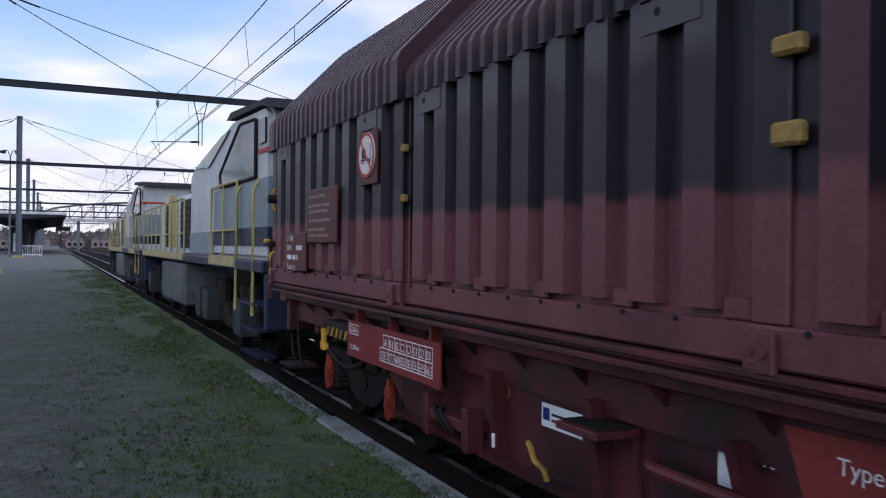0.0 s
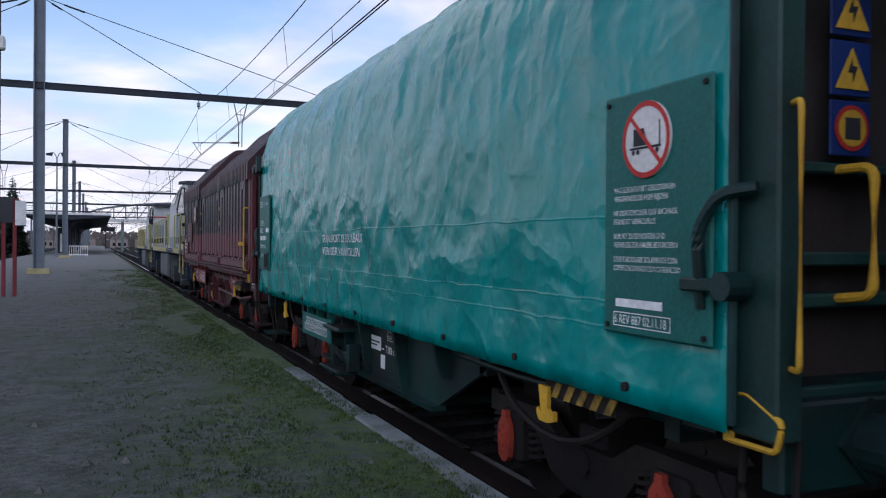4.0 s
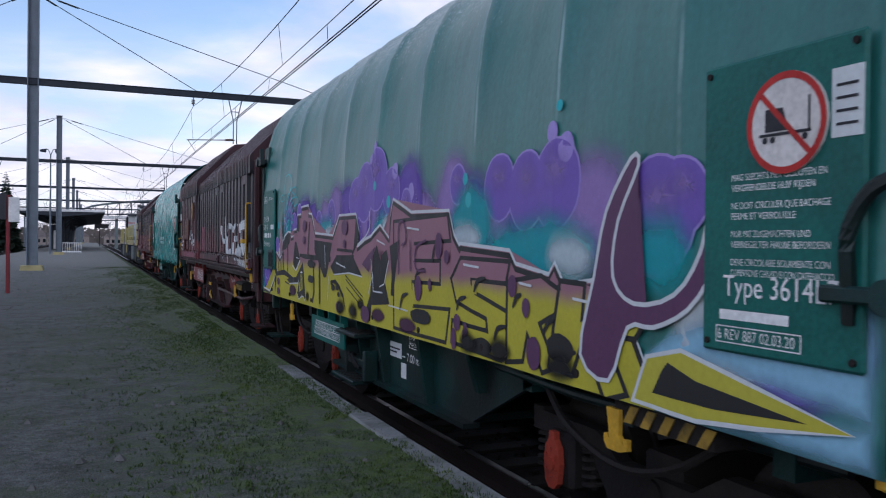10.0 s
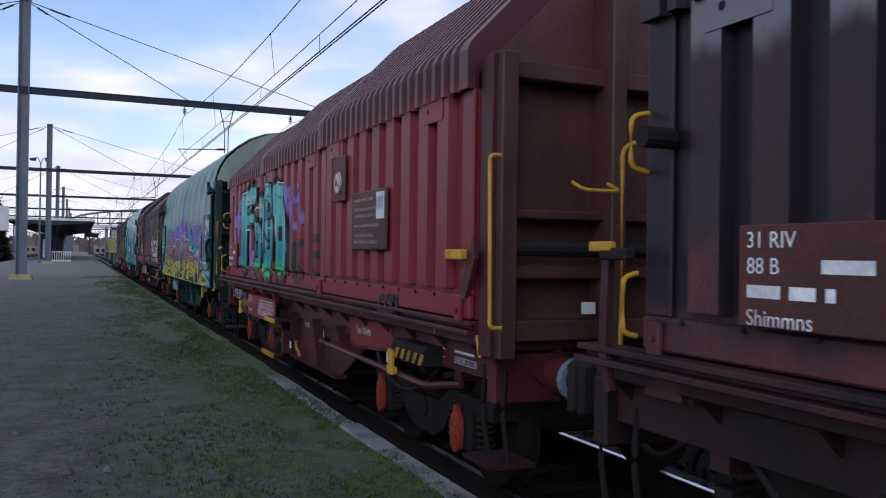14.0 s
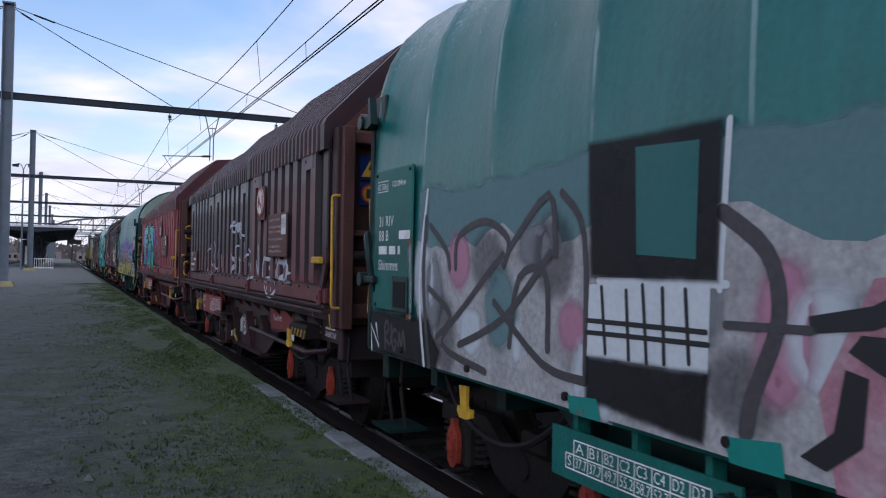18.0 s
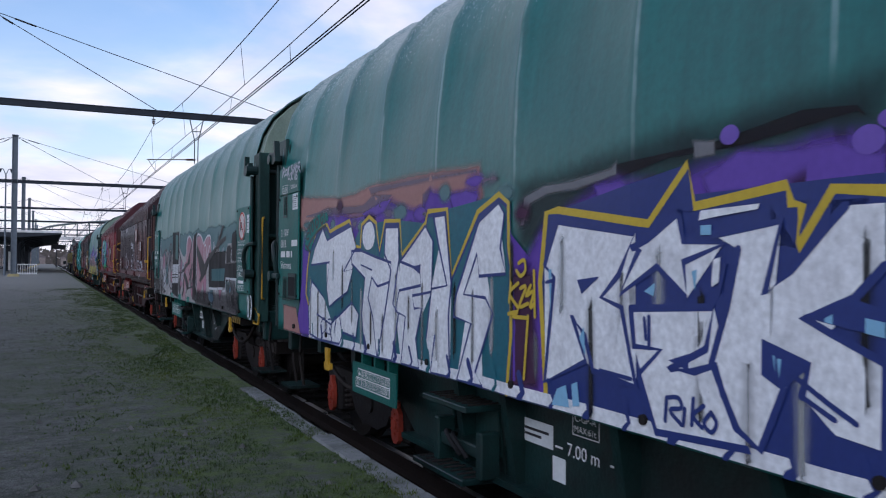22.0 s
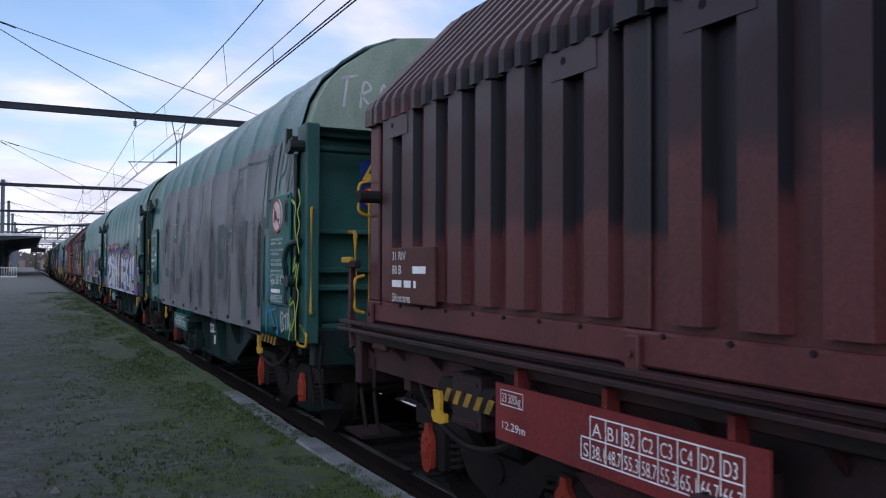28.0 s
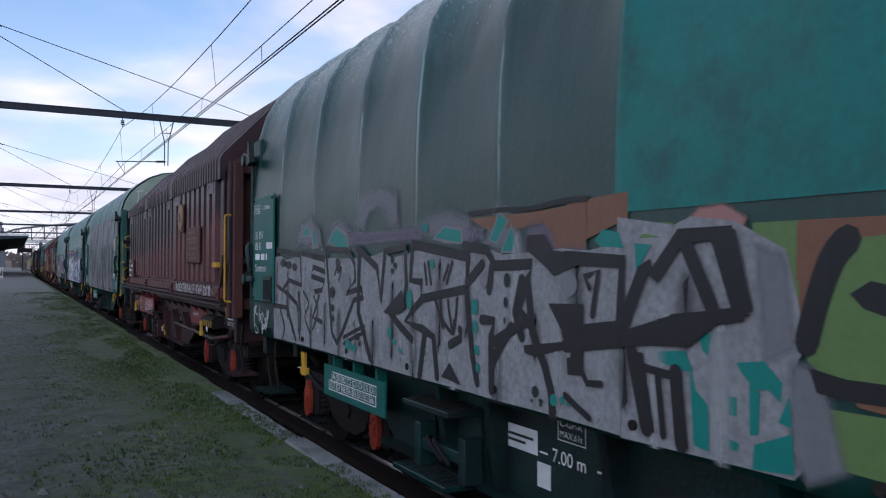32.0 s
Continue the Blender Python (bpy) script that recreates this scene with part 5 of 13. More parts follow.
def loco(label, c):
    th = thing("locomotive", label, "locomotive", "locomotives", pose(XC, c, 0))
    fp = bmesh.new()
    box(fp, -1.45, 1.45, 0.35, 16.1, 1.5, 1.66, 0.02)
    for y in (0.32, 16.0):
        box(fp, -1.4, 1.4, y, y + 0.14, 0.75, 1.5, 0.02)
    part("footplate", fp, M["loco_dark"], th)
    # cab: upright rear, sloping front
    side = [(0.4, 1.66), (0.4, 3.66), (0.6, 3.78), (2.8, 3.86), (6.8, 3.4), (7.15, 3.26), (7.15, 1.66)]
    cb = bmesh.new()
    prism(cb, side, -1.36, 1.36, "x")
    bmesh.ops.bevel(cb, geom=[e for e in cb.edges if abs(e.verts[0].co.x - e.verts[1].co.x) < 0.01], offset=0.07, segments=2, affect="EDGES")
    cab = part("cab", cb, M["loco_grey"], th)
    rf = bmesh.new()
    prism(rf, [(0.2, 3.66), (0.3, 3.8), (2.7, 3.94), (3.05, 3.86), (2.6, 3.83), (0.6, 3.74)], -1.42, 1.42, "x")
    part("roof", rf, M["loco_roof"], cab)
    bd = bmesh.new()
    box(bd, -1.375, 1.375, 0.39, 4.4, 1.86, 2.12)
    part("lower_band", bd, M["loco_dark"], cab, "dark blue band")
    bd = bmesh.new()
    box(bd, -1.37, 1.37, 0.39, 4.4, 2.12, 2.78)
    part("middle_band", bd, M["loco_mid"], cab, "blue-grey band")
    bd = bmesh.new()
    box(bd, -1.37, 1.37, 4.4, 7.16, 1.7, 2.1)
    part("middle_band", bd, M["loco_mid"], cab, "blue-grey band")
    bd = bmesh.new()
    box(bd, -1.372, 1.372, 0.39, 0.98, 3.12, 3.18)
    part("stripe", bd, M["signred"], cab, "thin red stripe")
    for sx in (-1, 1):
        w = bmesh.new()
        prism(w, [(1.08, 2.84), (1.08, 3.6), (2.1, 3.66), (3.7, 3.04), (3.6, 2.84)], sx * 1.38 - 0.012, sx * 1.38 + 0.012, "x")
        wn_ = part("cab_window", w, M["window"], cab)
        fr_ = bmesh.new()
        tube(fr_, bend([(sx * 1.39, 1.06, 2.82), (sx * 1.39, 1.06, 3.62), (sx * 1.39, 2.12, 3.68), (sx * 1.39, 3.74, 3.04), (sx * 1.39, 3.62, 2.82), (sx * 1.39, 1.06, 2.82)], 0.05), 0.025, 5)
        part("window_seal", fr_, M["black"], wn_)
        w = bmesh.new()
        box(w, sx * 1.38 - 0.012, sx * 1.38 + 0.012, 0.5, 0.86, 3.24, 3.58, 0.008)
        part("cab_window", w, M["window"], cab)
        w = bmesh.new()
        prism(w, [(6.4, 3.36), (3.6, 3.68), (2.95, 3.7), (4.9, 3.26)], sx * 1.38 - 0.012, sx * 1.38 + 0.012, "x")
        part("quarter_light", w, M["window"], cab)
    for x0, x1 in ((-1.15, -0.1), (0.1, 1.15)):
        w = bmesh.new()
        a, b = Vector((0, 3.1, 3.85)), Vector((0, 6.4, 3.47))
        q = [bmesh_v for bmesh_v in ((x0, a.y, a.z), (x1, a.y, a.z), (x1, b.y, b.z), (x0, b.y, b.z))]
        vs = [w.verts.new((x, y + 0.02, z + 0.02)) for x, y, z in q] + [w.verts.new((x, y, z - 0.03)) for x, y, z in q]
        for f_ in ((0, 1, 2, 3), (7, 6, 5, 4), (0, 4, 5, 1), (1, 5, 6, 2), (2, 6, 7, 3), (3, 7, 4, 0)):
            w.faces.new([vs[i] for i in f_])
        part("windscreen", w, M["window"], cab)
    # long hood with doors, louvres and one yellow section
    hb = bmesh.new()
    prism(hb, [(-0.98, 1.66), (-0.98, 2.98), (-0.85, 3.12), (0.85, 3.12), (0.98, 2.98), (0.98, 1.66)], 7.1, 15.5)
    hd = part("engine_hood", hb, M["loco_grey"], th)
    y = 7.3
    for k in range(10):
        mt = M["loco_yellow"] if k in (6, 7) else M["loco_roof"] if k in (2, 3, 4, 8) else M["loco_grey"]
        for sx in (-1, 1):
            d_ = bmesh.new()
            box(d_, *sorted((sx * 0.985, sx * 1.005)), y, y + 0.72, 1.78, 2.95 if k not in (6, 7) else 3.2, 0.01)
            dr = part("hood_door", d_, mt, hd)
            if k in (2, 3, 4, 8):
                for q in range(6):
                    s_ = bmesh.new()
                    box(s_, *sorted((sx * 1.005, sx * 1.02)), y + 0.06, y + 0.66, 1.9 + q * 0.16, 1.96 + q * 0.16)
                    part("louvre", s_, M["black"], dr)
        y += 0.8
    for yy, w_, h_ in ((7.5, 0.5, 0.22), (9.2, 0.8, 0.15), (12.6, 0.6, 0.25)):
        e_ = bmesh.new()
        box(e_, -0.5, 0.5, yy, yy + w_, 3.12, 3.12 + h_, 0.03)
        part("roof_unit", e_, M["loco_roof"], hd)
    # side rails
    for sx in (-1, 1):
        for ya, yb in ((7.6, 16.0), (2.15, 4.35)):
            rl = bmesh.new()
            tube(rl, bend([(sx * 1.42, ya, 1.66), (sx * 1.42, ya, 2.84), (sx * 1.42, yb, 2.84), (sx * 1.42, yb, 1.66)], 0.08), 0.02, 6)
            rr = part("side_railing", rl, M["loco_yellow"], th, "yellow side railing")
            m_ = bmesh.new()
            tube(m_, [(sx * 1.42, ya, 2.1), (sx * 1.42, yb, 2.1)], 0.018, 6)
            part("rail_bar", m_, M["loco_yellow"], rr)
            n = int((yb - ya) / 0.95)
            for k in range(1, n):
                p_ = bmesh.new()
                yy = ya + (yb - ya) * k / n
                rod(p_, (sx * 1.42, yy, 1.66), (sx * 1.42, yy, 2.84), 0.018, 6)
                part("rail_post", p_, M["loco_yellow"], rr)
            kb = bmesh.new()
            box(kb, *sorted((sx * 1.45, sx * 1.47)), ya, yb, 1.54, 1.7)
            part("kick_board", kb, M["ochre"], rr, "ochre edge board")
        for yy in (0.95, 2.1):
            rl = bmesh.new()
            tube(rl, bend([(sx * 1.44, yy, 0.9), (sx * 1.44, yy, 2.65), (sx * 1.3, yy, 2.84)], 0.08), 0.026, 6)
            part("step_rail", rl, M["loco_yellow"], th)
        for z in (0.35, 0.7, 1.05):
            s_ = bmesh.new()
            box(s_, *sorted((sx * 1.46, sx * 1.2)), 0.55, 1.65, z, z + 0.03)
            part("step", s_, M["loco_dark"], th)
        # tank and boxes under the floor
        tk = bmesh.new()
        box(tk, *sorted((sx * 1.40, sx * 0.5)), 7.7, 11.6, 0.55, 1.46, 0.05)
        part("fuel_tank", tk, M["loco_tank"], th, "grey fuel tank")
        for yy in (2.0, 4.9, 5.7, 10.2, 11.0, 14.4):
            tk = bmesh.new()
            prism(tk, [(yy, 0.5), (yy + 0.5, 0.5), (yy + 0.6, 0.75), (yy + 0.6, 1.05), (yy, 1.05)], *sorted((sx * 1.38, sx * 1.1)), "x")
            part("sand_box", tk, M["loco_box"], th)
    for y in (3.6, 12.8):
        bf = bmesh.new()
        for sx in (-1, 1):
            prism(bf, [(-1.9, 0.6), (-1.8, 0.85), (-0.7, 0.85), (-0.4, 0.65), (0.4, 0.65), (0.7, 0.85), (1.8, 0.85), (1.9, 0.6), (0.6, 0.45), (-0.6, 0.45)], *sorted((sx * 1.15, sx * 1.0)), "x")
            for dy in (-1.5, -0.9, 0.9, 1.5):
                rod(bf, (sx * 1.15, dy, 0.85), (sx * 1.15, dy, 1.25), 0.1, 8)
        b = part("bogie", bf, M["black"], th)
        b.location = (0, y, 0)
        for dy in (-1.2, 1.2):
            ws = part("wheelset", SHARED["wheelset_mesh"], None, b)
            ws.location = (0, dy, 0.46)
            WHEELS.append(ws)
    for y, sy in ((0.33, -1), (16.13, 1)):
        for sx in (-1, 1):
            b_ = bmesh.new()
            rod(b_, (sx * 0.875, y, 1.05), (sx * 0.875, y + sy * 0.3, 1.05), 0.12, 14)
            rod(b_, (sx * 0.875, y + sy * 0.28, 1.05), (sx * 0.875, y + sy * 0.33, 1.05), 0.23, 16)
            part("buffer", b_, M["black"], th)
    return th


LOCO_C = centre(1) + 6.02
LOCOS = [(loco("grey and yellow diesel locomotive coupled to the wagons", LOCO_C), LOCO_C), (loco("grey and yellow diesel locomotive at the head", LOCO_C + 16.5), LOCO_C + 16.5)]

# ---- lettering, signs and graffiti on the wagons ----
def paint(name, col, rough=0.5, var=0.12, dirt=None, amount=0.35):
    M[name] = surface(name, col, rough, var=var, dirt=dirt or [c * 0.6 for c in col], dirt_amount=amount, dirt_scale=3.0, fine=30, bump=0.05, spec=0.45)


for nm_, col_ in (("spray_black", (0.012, 0.012, 0.014)), ("spray_white", (0.54, 0.56, 0.58)), ("spray_grey", (0.17, 0.17, 0.18)), ("spray_yellow", (0.42, 0.38, 0.035)), ("spray_mauve", (0.26, 0.13, 0.17)), ("spray_plum", (0.09, 0.03, 0.085)), ("spray_purple", (0.14, 0.075, 0.38)), ("spray_lilac", (0.3, 0.22, 0.55)), ("spray_cyan", (0.03, 0.38, 0.42)), ("spray_navy", (0.015, 0.03, 0.16)), ("spray_pink", (0.42, 0.2, 0.28)), ("spray_orange", (0.17, 0.08, 0.045)), ("spray_green", (0.11, 0.18, 0.055)), ("spray_teal", (0.012, 0.105, 0.1)), ("spray_sky", (0.22, 0.42, 0.6)), ("spray_gold", (0.5, 0.36, 0.02)), ("spray_overpaint", (0.135, 0.137, 0.148)), ("spray_magenta", (0.19, 0.045, 0.075)), ("spray_pale", (0.5, 0.49, 0.5))):
    paint(nm_, col_)


def flat_plate(x):
    return lambda y, z: x


def hood_face(kind):
    """The near face of a hood wagon's sides: hood by hood, with its ribs."""
    if kind == "long":
        ends, ws = [(5.5, 1.45), (1.62, -2.12), (-1.98, -5.75)], [1.50, 1.445, 1.485]
    else:
        ends, ws = [(4.88, 1.45), (1.68, -1.8), (-1.62, -5.42)], [1.42, 1.46, 1.50]
    cuts = []
    for (a, b), w in zip(ends, ws):
        for c in hood_ribs(a, b):
            cuts += [c + 0.112, c + 0.094, c - 0.094, c - 0.112]
        cuts += [a, b, a - 0.18, b + 0.18]

    def f(y, z):
        best = 1.40
        for (a, b), w in zip(ends, ws):
            if not (b - 1e-4 <= y <= a + 1e-4):
                continue
            x = w
            if z <= 1.6:
                x = w + 0.05
            elif y > a - 0.18 or y < b + 0.18:
                x = w + 0.03
            elif z > 3.05:
                x = w + 0.07
            else:
                for c in hood_ribs(a, b):
                    d = abs(y - c)
                    if d < 0.112 and 1.63 < z < 3.02:
                        x = w + 0.066 * min(1.0, (0.112 - d) / 0.018)
            best = max(best, x)
        return -best
    return f, sorted(set(round(c, 4) for c in cuts)), [1.6, 1.605, 1.64]


def tarp_face(seed, wrinkle=0.0, sg=1.0):
    return (lambda y, z: arch_x(z) - tarp_side(y, z, sg, seed, wrinkle) - 0.004), [5.3 - 10.6 * i / 80 for i in range(81)], [1.2 + 0.3 * i for i in range(9)], 1.113


HOODF = {"long": hood_face("long"), "short": hood_face("short")}


def lay(name, parent, bm, material, face, off, label=""):
    """Lays flat shapes, drawn in y and z, on the face of a wagon, off metres proud of it."""
    f, ys, zs = face[:3] if isinstance(face, tuple) else (face, [], [])
    if isinstance(face, tuple) and len(face) > 3:
        bmesh.ops.bisect_plane(bm, geom=bm.verts[:] + bm.edges[:] + bm.faces[:], plane_co=(0, 0, face[3]), plane_no=(0, 0, 1), clear_inner=True)
    y0, y1 = min(v.co.y for v in bm.verts), max(v.co.y for v in bm.verts)
    z0, z1 = min(v.co.z for v in bm.verts), max(v.co.z for v in bm.verts)
    for c in ys:
        if y0 < c < y1:
            bmesh.ops.bisect_plane(bm, geom=bm.verts[:] + bm.edges[:] + bm.faces[:], plane_co=(0, c, 0), plane_no=(0, 1, 0))
    for c in zs:
        if z0 < c < z1:
            bmesh.ops.bisect_plane(bm, geom=bm.verts[:] + bm.edges[:] + bm.faces[:], plane_co=(0, 0, c), plane_no=(0, 0, 1))
    for v in bm.verts:
        v.co.x = f(v.co.y, v.co.z) - off
    for p in bm.faces:
        p.normal_update()
        if p.normal.x > 0:
            p.normal_flip()
    return part(name, bm, material, parent, label)


def ring2(bm, c, ry, rz, n=24, inner=None):
    o = [bm.verts.new((0, c[0] + ry * math.cos(6.2832 * k / n), c[1] + rz * math.sin(6.2832 * k / n))) for k in range(n)]
    if inner is None:
        bm.faces.new(o)
        return bm
    i_ = [bm.verts.new((0, c[0] + ry * inner * math.cos(6.2832 * k / n), c[1] + rz * inner * math.sin(6.2832 * k / n))) for k in range(n)]
    for k in range(n):
        bm.faces.new((o[k], o[(k + 1) % n], i_[(k + 1) % n], i_[k]))
    return bm


def poly(bm, pts):
    f = bm.faces.new([bm.verts.new((0, y, z)) for y, z in pts])
    bmesh.ops.triangulate(bm, faces=[f])
    return bm


def stroke(bm, pts, w, taper=False):
    """A painted line of width w with round ends."""
    pts = [Vector((p[0], p[1])) for p in pts]
    L, R = [], []
    for i, p in enumerate(pts):
        a, b = pts[max(i - 1, 0)], pts[min(i + 1, len(pts) - 1)]
        d = (b - a)
        d = d.normalized() if d.length > 1e-6 else Vector((1, 0))
        n = Vector((-d.y, d.x)) * w / 2 * ((0.35 + 0.65 * math.sin(math.pi * min(1, (i + 0.6) / len(pts)))) if taper else 1)
        L.append(bm.verts.new((0, *(p + n))))
        R.append(bm.verts.new((0, *(p - n))))
    for i in range(len(pts) - 1):
        bm.faces.new((L[i], L[i + 1], R[i + 1], R[i]))
    if not taper:
        for p in (pts[0], pts[-1]):
            ring2(bm, p, w / 2 * 0.98, w / 2 * 0.98, 8)
    return bm


def curve2(pts, k=6):
    """A smooth run through points."""
    P = [Vector(p) for p in pts]
    P = [P[0]] + P + [P[-1]]
    out = []
    for a, b, c, d in zip(P, P[1:], P[2:], P[3:]):
        for i in range(k):
            t = i / k
            out.append(0.5 * ((2 * b) + (c - a) * t + (2 * a - 5 * b + 4 * c - d) * t * t + (3 * b - a - 3 * c + d) * t ** 3))
    return out + [P[-1]]


GLYPHS = {}


def glyphs(body, bold=0.0):
    key = (body, bold)
    if key not in GLYPHS:
        cu = bpy.data.curves.new("type", "FONT")
        cu.body, cu.size, cu.offset, cu.resolution_u = body, 1.0, bold, 5
        ob = bpy.data.objects.new("type", cu)
        me = bpy.data.meshes.new_from_object(ob)
        GLYPHS[key] = ([tuple(v.co) for v in me.vertices], [tuple(p.vertices) for p in me.polygons])
        bpy.data.objects.remove(ob)
        bpy.data.curves.remove(cu)
        bpy.data.meshes.remove(me)
    return GLYPHS[key]


def letters(bm, body, y, z, h, width=None, bold=0.0, slant=0.0, rise=0.0):
    """Type of cap height h whose left end stands at y (it runs towards lower y). width: stretches it to fit."""
    vs, fs = glyphs(body, bold)
    if not vs:
        return bm
    x0, x1 = min(v[0] for v in vs), max(v[0] for v in vs)
    k = h / 0.69
    kx = k * 1.0 if width is None else width / (x1 - x0)
    nv = [bm.verts.new((0, y - (v[0] - x0) * kx - slant * v[1] * k, z + v[1] * k + rise * (v[0] - x0) * kx)) for v in vs]
    for f in fs:
        try:
            bm.faces.new([nv[i] for i in f])
        except ValueError:
            pass
    return bm


def rect(bm, y0, y1, z0, z1):
    return poly(bm, [(y0, z0), (y1, z0), (y1, z1), (y0, z1)])


def frame2(bm, y0, y1, z0, z1, t):
    for q in ((y0, y1, z0, z0 + t), (y0, y1, z1 - t, z1), (y0, y0 + t, z0 + t, z1 - t), (y1 - t, y1, z0 + t, z1 - t)):
        rect(bm, *q)
    return bm


def mark(parent, name, material, draw, face, off=0.004, label=""):
    bm = bmesh.new()
    draw(bm)
    return lay(name, parent, bm, material, face, off, label)


def load_table(lp, y1, y0, z0, z1, x, weight, length_):
    """Load limit table, tare and length, painted on the plate."""
    f = flat_plate(x)
    h = z1 - z0
    plain = length_ is None
    ty1, ty0 = (y1 - 0.1 * (y1 - y0), y0 + 0.12 * (y1 - y0)) if plain else (y1 - 0.42 * (y1 - y0), y0 + 0.06 * (y1 - y0))

    def grid(b):
        n = 8
        cw = (ty1 - ty0) / (n + 0.6)
        for k in range(n + 1):
            rect(b, ty0 + k * cw - 0.004, ty0 + k * cw + 0.004, z0 + 0.06, z1 - 0.05)
        for z in (z0 + 0.06, (z0 + z1) / 2 + 0.005, z1 - 0.05):
            rect(b, ty0, ty0 + n * cw + (cw * 0.6 if z < z1 - 0.06 else 0), z - 0.004, z + 0.004)
        rect(b, ty1 - 0.004, ty1 + 0.004, z0 + 0.06, (z0 + z1) / 2)
        cols = ["A", "B1", "B2", "C2", "C3", "C4", "D2", "D3"]
        for k, (a, q) in enumerate(zip(cols, weight)):
            yy = ty0 + (n - k) * cw - 0.015
            letters(b, a, yy, (z0 + z1) / 2 + 0.02, h * 0.2, cw * 0.6)
            letters(b, q, yy, z0 + 0.075, h * 0.2, cw * 0.8)
        letters(b, "S", ty1 - 0.02, z0 + 0.075, h * 0.2)
    mark(lp, "load_table", M["white"], grid, f, 0.003, "white painted load table")

    if plain:
        return

    def tare(b):
        frame2(b, y1 - 0.3, y1 - 0.06, z1 - 0.12, z1 - 0.03, 0.006)
        letters(b, length_[1], y1 - 0.075, z1 - 0.1, 0.05, 0.2)
        letters(b, length_[0], y1 - 0.08, z0 + 0.07, 0.045, 0.24)
    mark(lp, "tare_mark", M["white"], tare, f, 0.003)


def number_block(parent, y, z, w, face, lines, h, step=1.62):
    """The wagon's lettering; its own number stands as plain bars."""
    def d(b):
        for k, ln in enumerate(lines):
            zz = z - k * h * step
            if ln.startswith("#"):
                yy = y
                for g in ln[1:].split("-"):
                    ww = float(g) * w
                    rect(b, yy - ww, yy, zz + h * 0.1, zz + h * 0.9)
                    yy -= ww + 0.07 * w
            else:
                letters(b, ln.split("|")[0], y, zz, h)
                if "|" in ln:
                    q = float(ln.split("|")[1]) * w
                    rect(b, y - w * 0.95, y - w * 0.95 + q, zz + h * 0.1, zz + h * 0.9)
    return mark(parent, "lettering", M["white"], d, face, 0.003, "white stencilled lettering")


def round_sign(parent, y, z, r, x, faded=False):
    f = flat_plate(x)
    d_ = bmesh.new()
    rod(d_, (x + 0.012, y, z), (x, y, z), r, 28)
    s = part("warning_disc", d_, M["signwhite"] if x > -1.58 else M["signcream"] if faded else M["signwhite"], parent, "round warning disc")
    if not faded:
        mark(s, "red_rim", M["signred"], lambda b: ring2(b, (y, z), r, r, 32, 0.86), f, 0.002)
        mark(s, "red_bar", M["signred"], lambda b: stroke(b, [(y + r * 0.62, z + r * 0.62), (y - r * 0.62, z - r * 0.62)], r * 0.12), f, 0.004)

    def car(b):
        poly(b, [(y + r * 0.5, z - r * 0.15), (y + r * 0.5, z + r * 0.3), (y + r * 0.05, z + r * 0.3), (y - r * 0.1, z - r * 0.15)])
        rect(b, y - r * 0.65, y + r * 0.65, z - r * 0.24, z - r * 0.18)
        rect(b, y - r * 0.62, y - r * 0.57, z - r * 0.2, z + r * 0.45)
        for q in (-0.5, -0.3, 0.3, 0.5):
            ring2(b, (y + q * r, z - r * 0.31), r * 0.07, r * 0.07, 8)
    mark(s, "wagon_symbol", M["board_dark_sign"], car, f, 0.003)
    return s


M["old_white"] = surface("worn_white_lettering", (0.5, 0.46, 0.46), 0.6, dirt=(0.2, 0.12, 0.12), dirt_amount=0.7, dirt_scale=12, bump=0)
M["board_dark_sign"] = surface("sign_black", (0.03, 0.03, 0.035), 0.6, bump=0)


def end_signs(th, yend, sy=-1, which=(0, 1, 2), dx=0.0, dz=0.0):
    """Warning signs on the end wall: two yellow triangles and a red ring on blue plates."""
    for k in which:
        z = 2.92 - 0.26 * k + dz
        b_ = bmesh.new()
        box(b_, -1.02 + dx, -0.78 + dx, *sorted((yend, yend + sy * 0.012)), z - 0.12, z + 0.12, 0.004)
        pl_ = part("warning_plate", b_, M["signblue"], th, "blue plate with a warning sign")
        b_ = bmesh.new()
        yy = yend + sy * 0.016
        if k < 2:
            prism(b_, [(-1.0 + dx, z - 0.09), (-0.8 + dx, z - 0.09), (-0.9 + dx, z + 0.09)], *sorted((yy, yy + sy * 0.003)))
            part("triangle", b_, M["signyellow"], pl_)
            b_ = bmesh.new()
            prism(b_, [(-0.93 + dx, z - 0.02), (-0.9 + dx, z + 0.05), (-0.9 + dx, z + 0.01), (-0.87 + dx, z + 0.01), (-0.9 + dx, z - 0.06), (-0.9 + dx, z - 0.02)], *sorted((yy + sy * 0.004, yy + sy * 0.006)))
            part("symbol", b_, M["board_dark_sign"], pl_)
        else:
            rod(b_, (-0.9 + dx, yy, z), (-0.9 + dx, yy + sy * 0.004, z), 0.1, 24)
            part("ring", b_, M["signred"], pl_)
            b_ = bmesh.new()
            rod(b_, (-0.9 + dx, yy, z), (-0.9 + dx, yy + sy * 0.007, z), 0.08, 24)
            part("disc", b_, M["signyellow"], pl_)
            b_ = bmesh.new()
            box(b_, -0.945 + dx, -0.855 + dx, *sorted((yy, yy + sy * 0.009)), z - 0.05, z + 0.045)
            part("symbol", b_, M["board_dark_sign"], pl_)


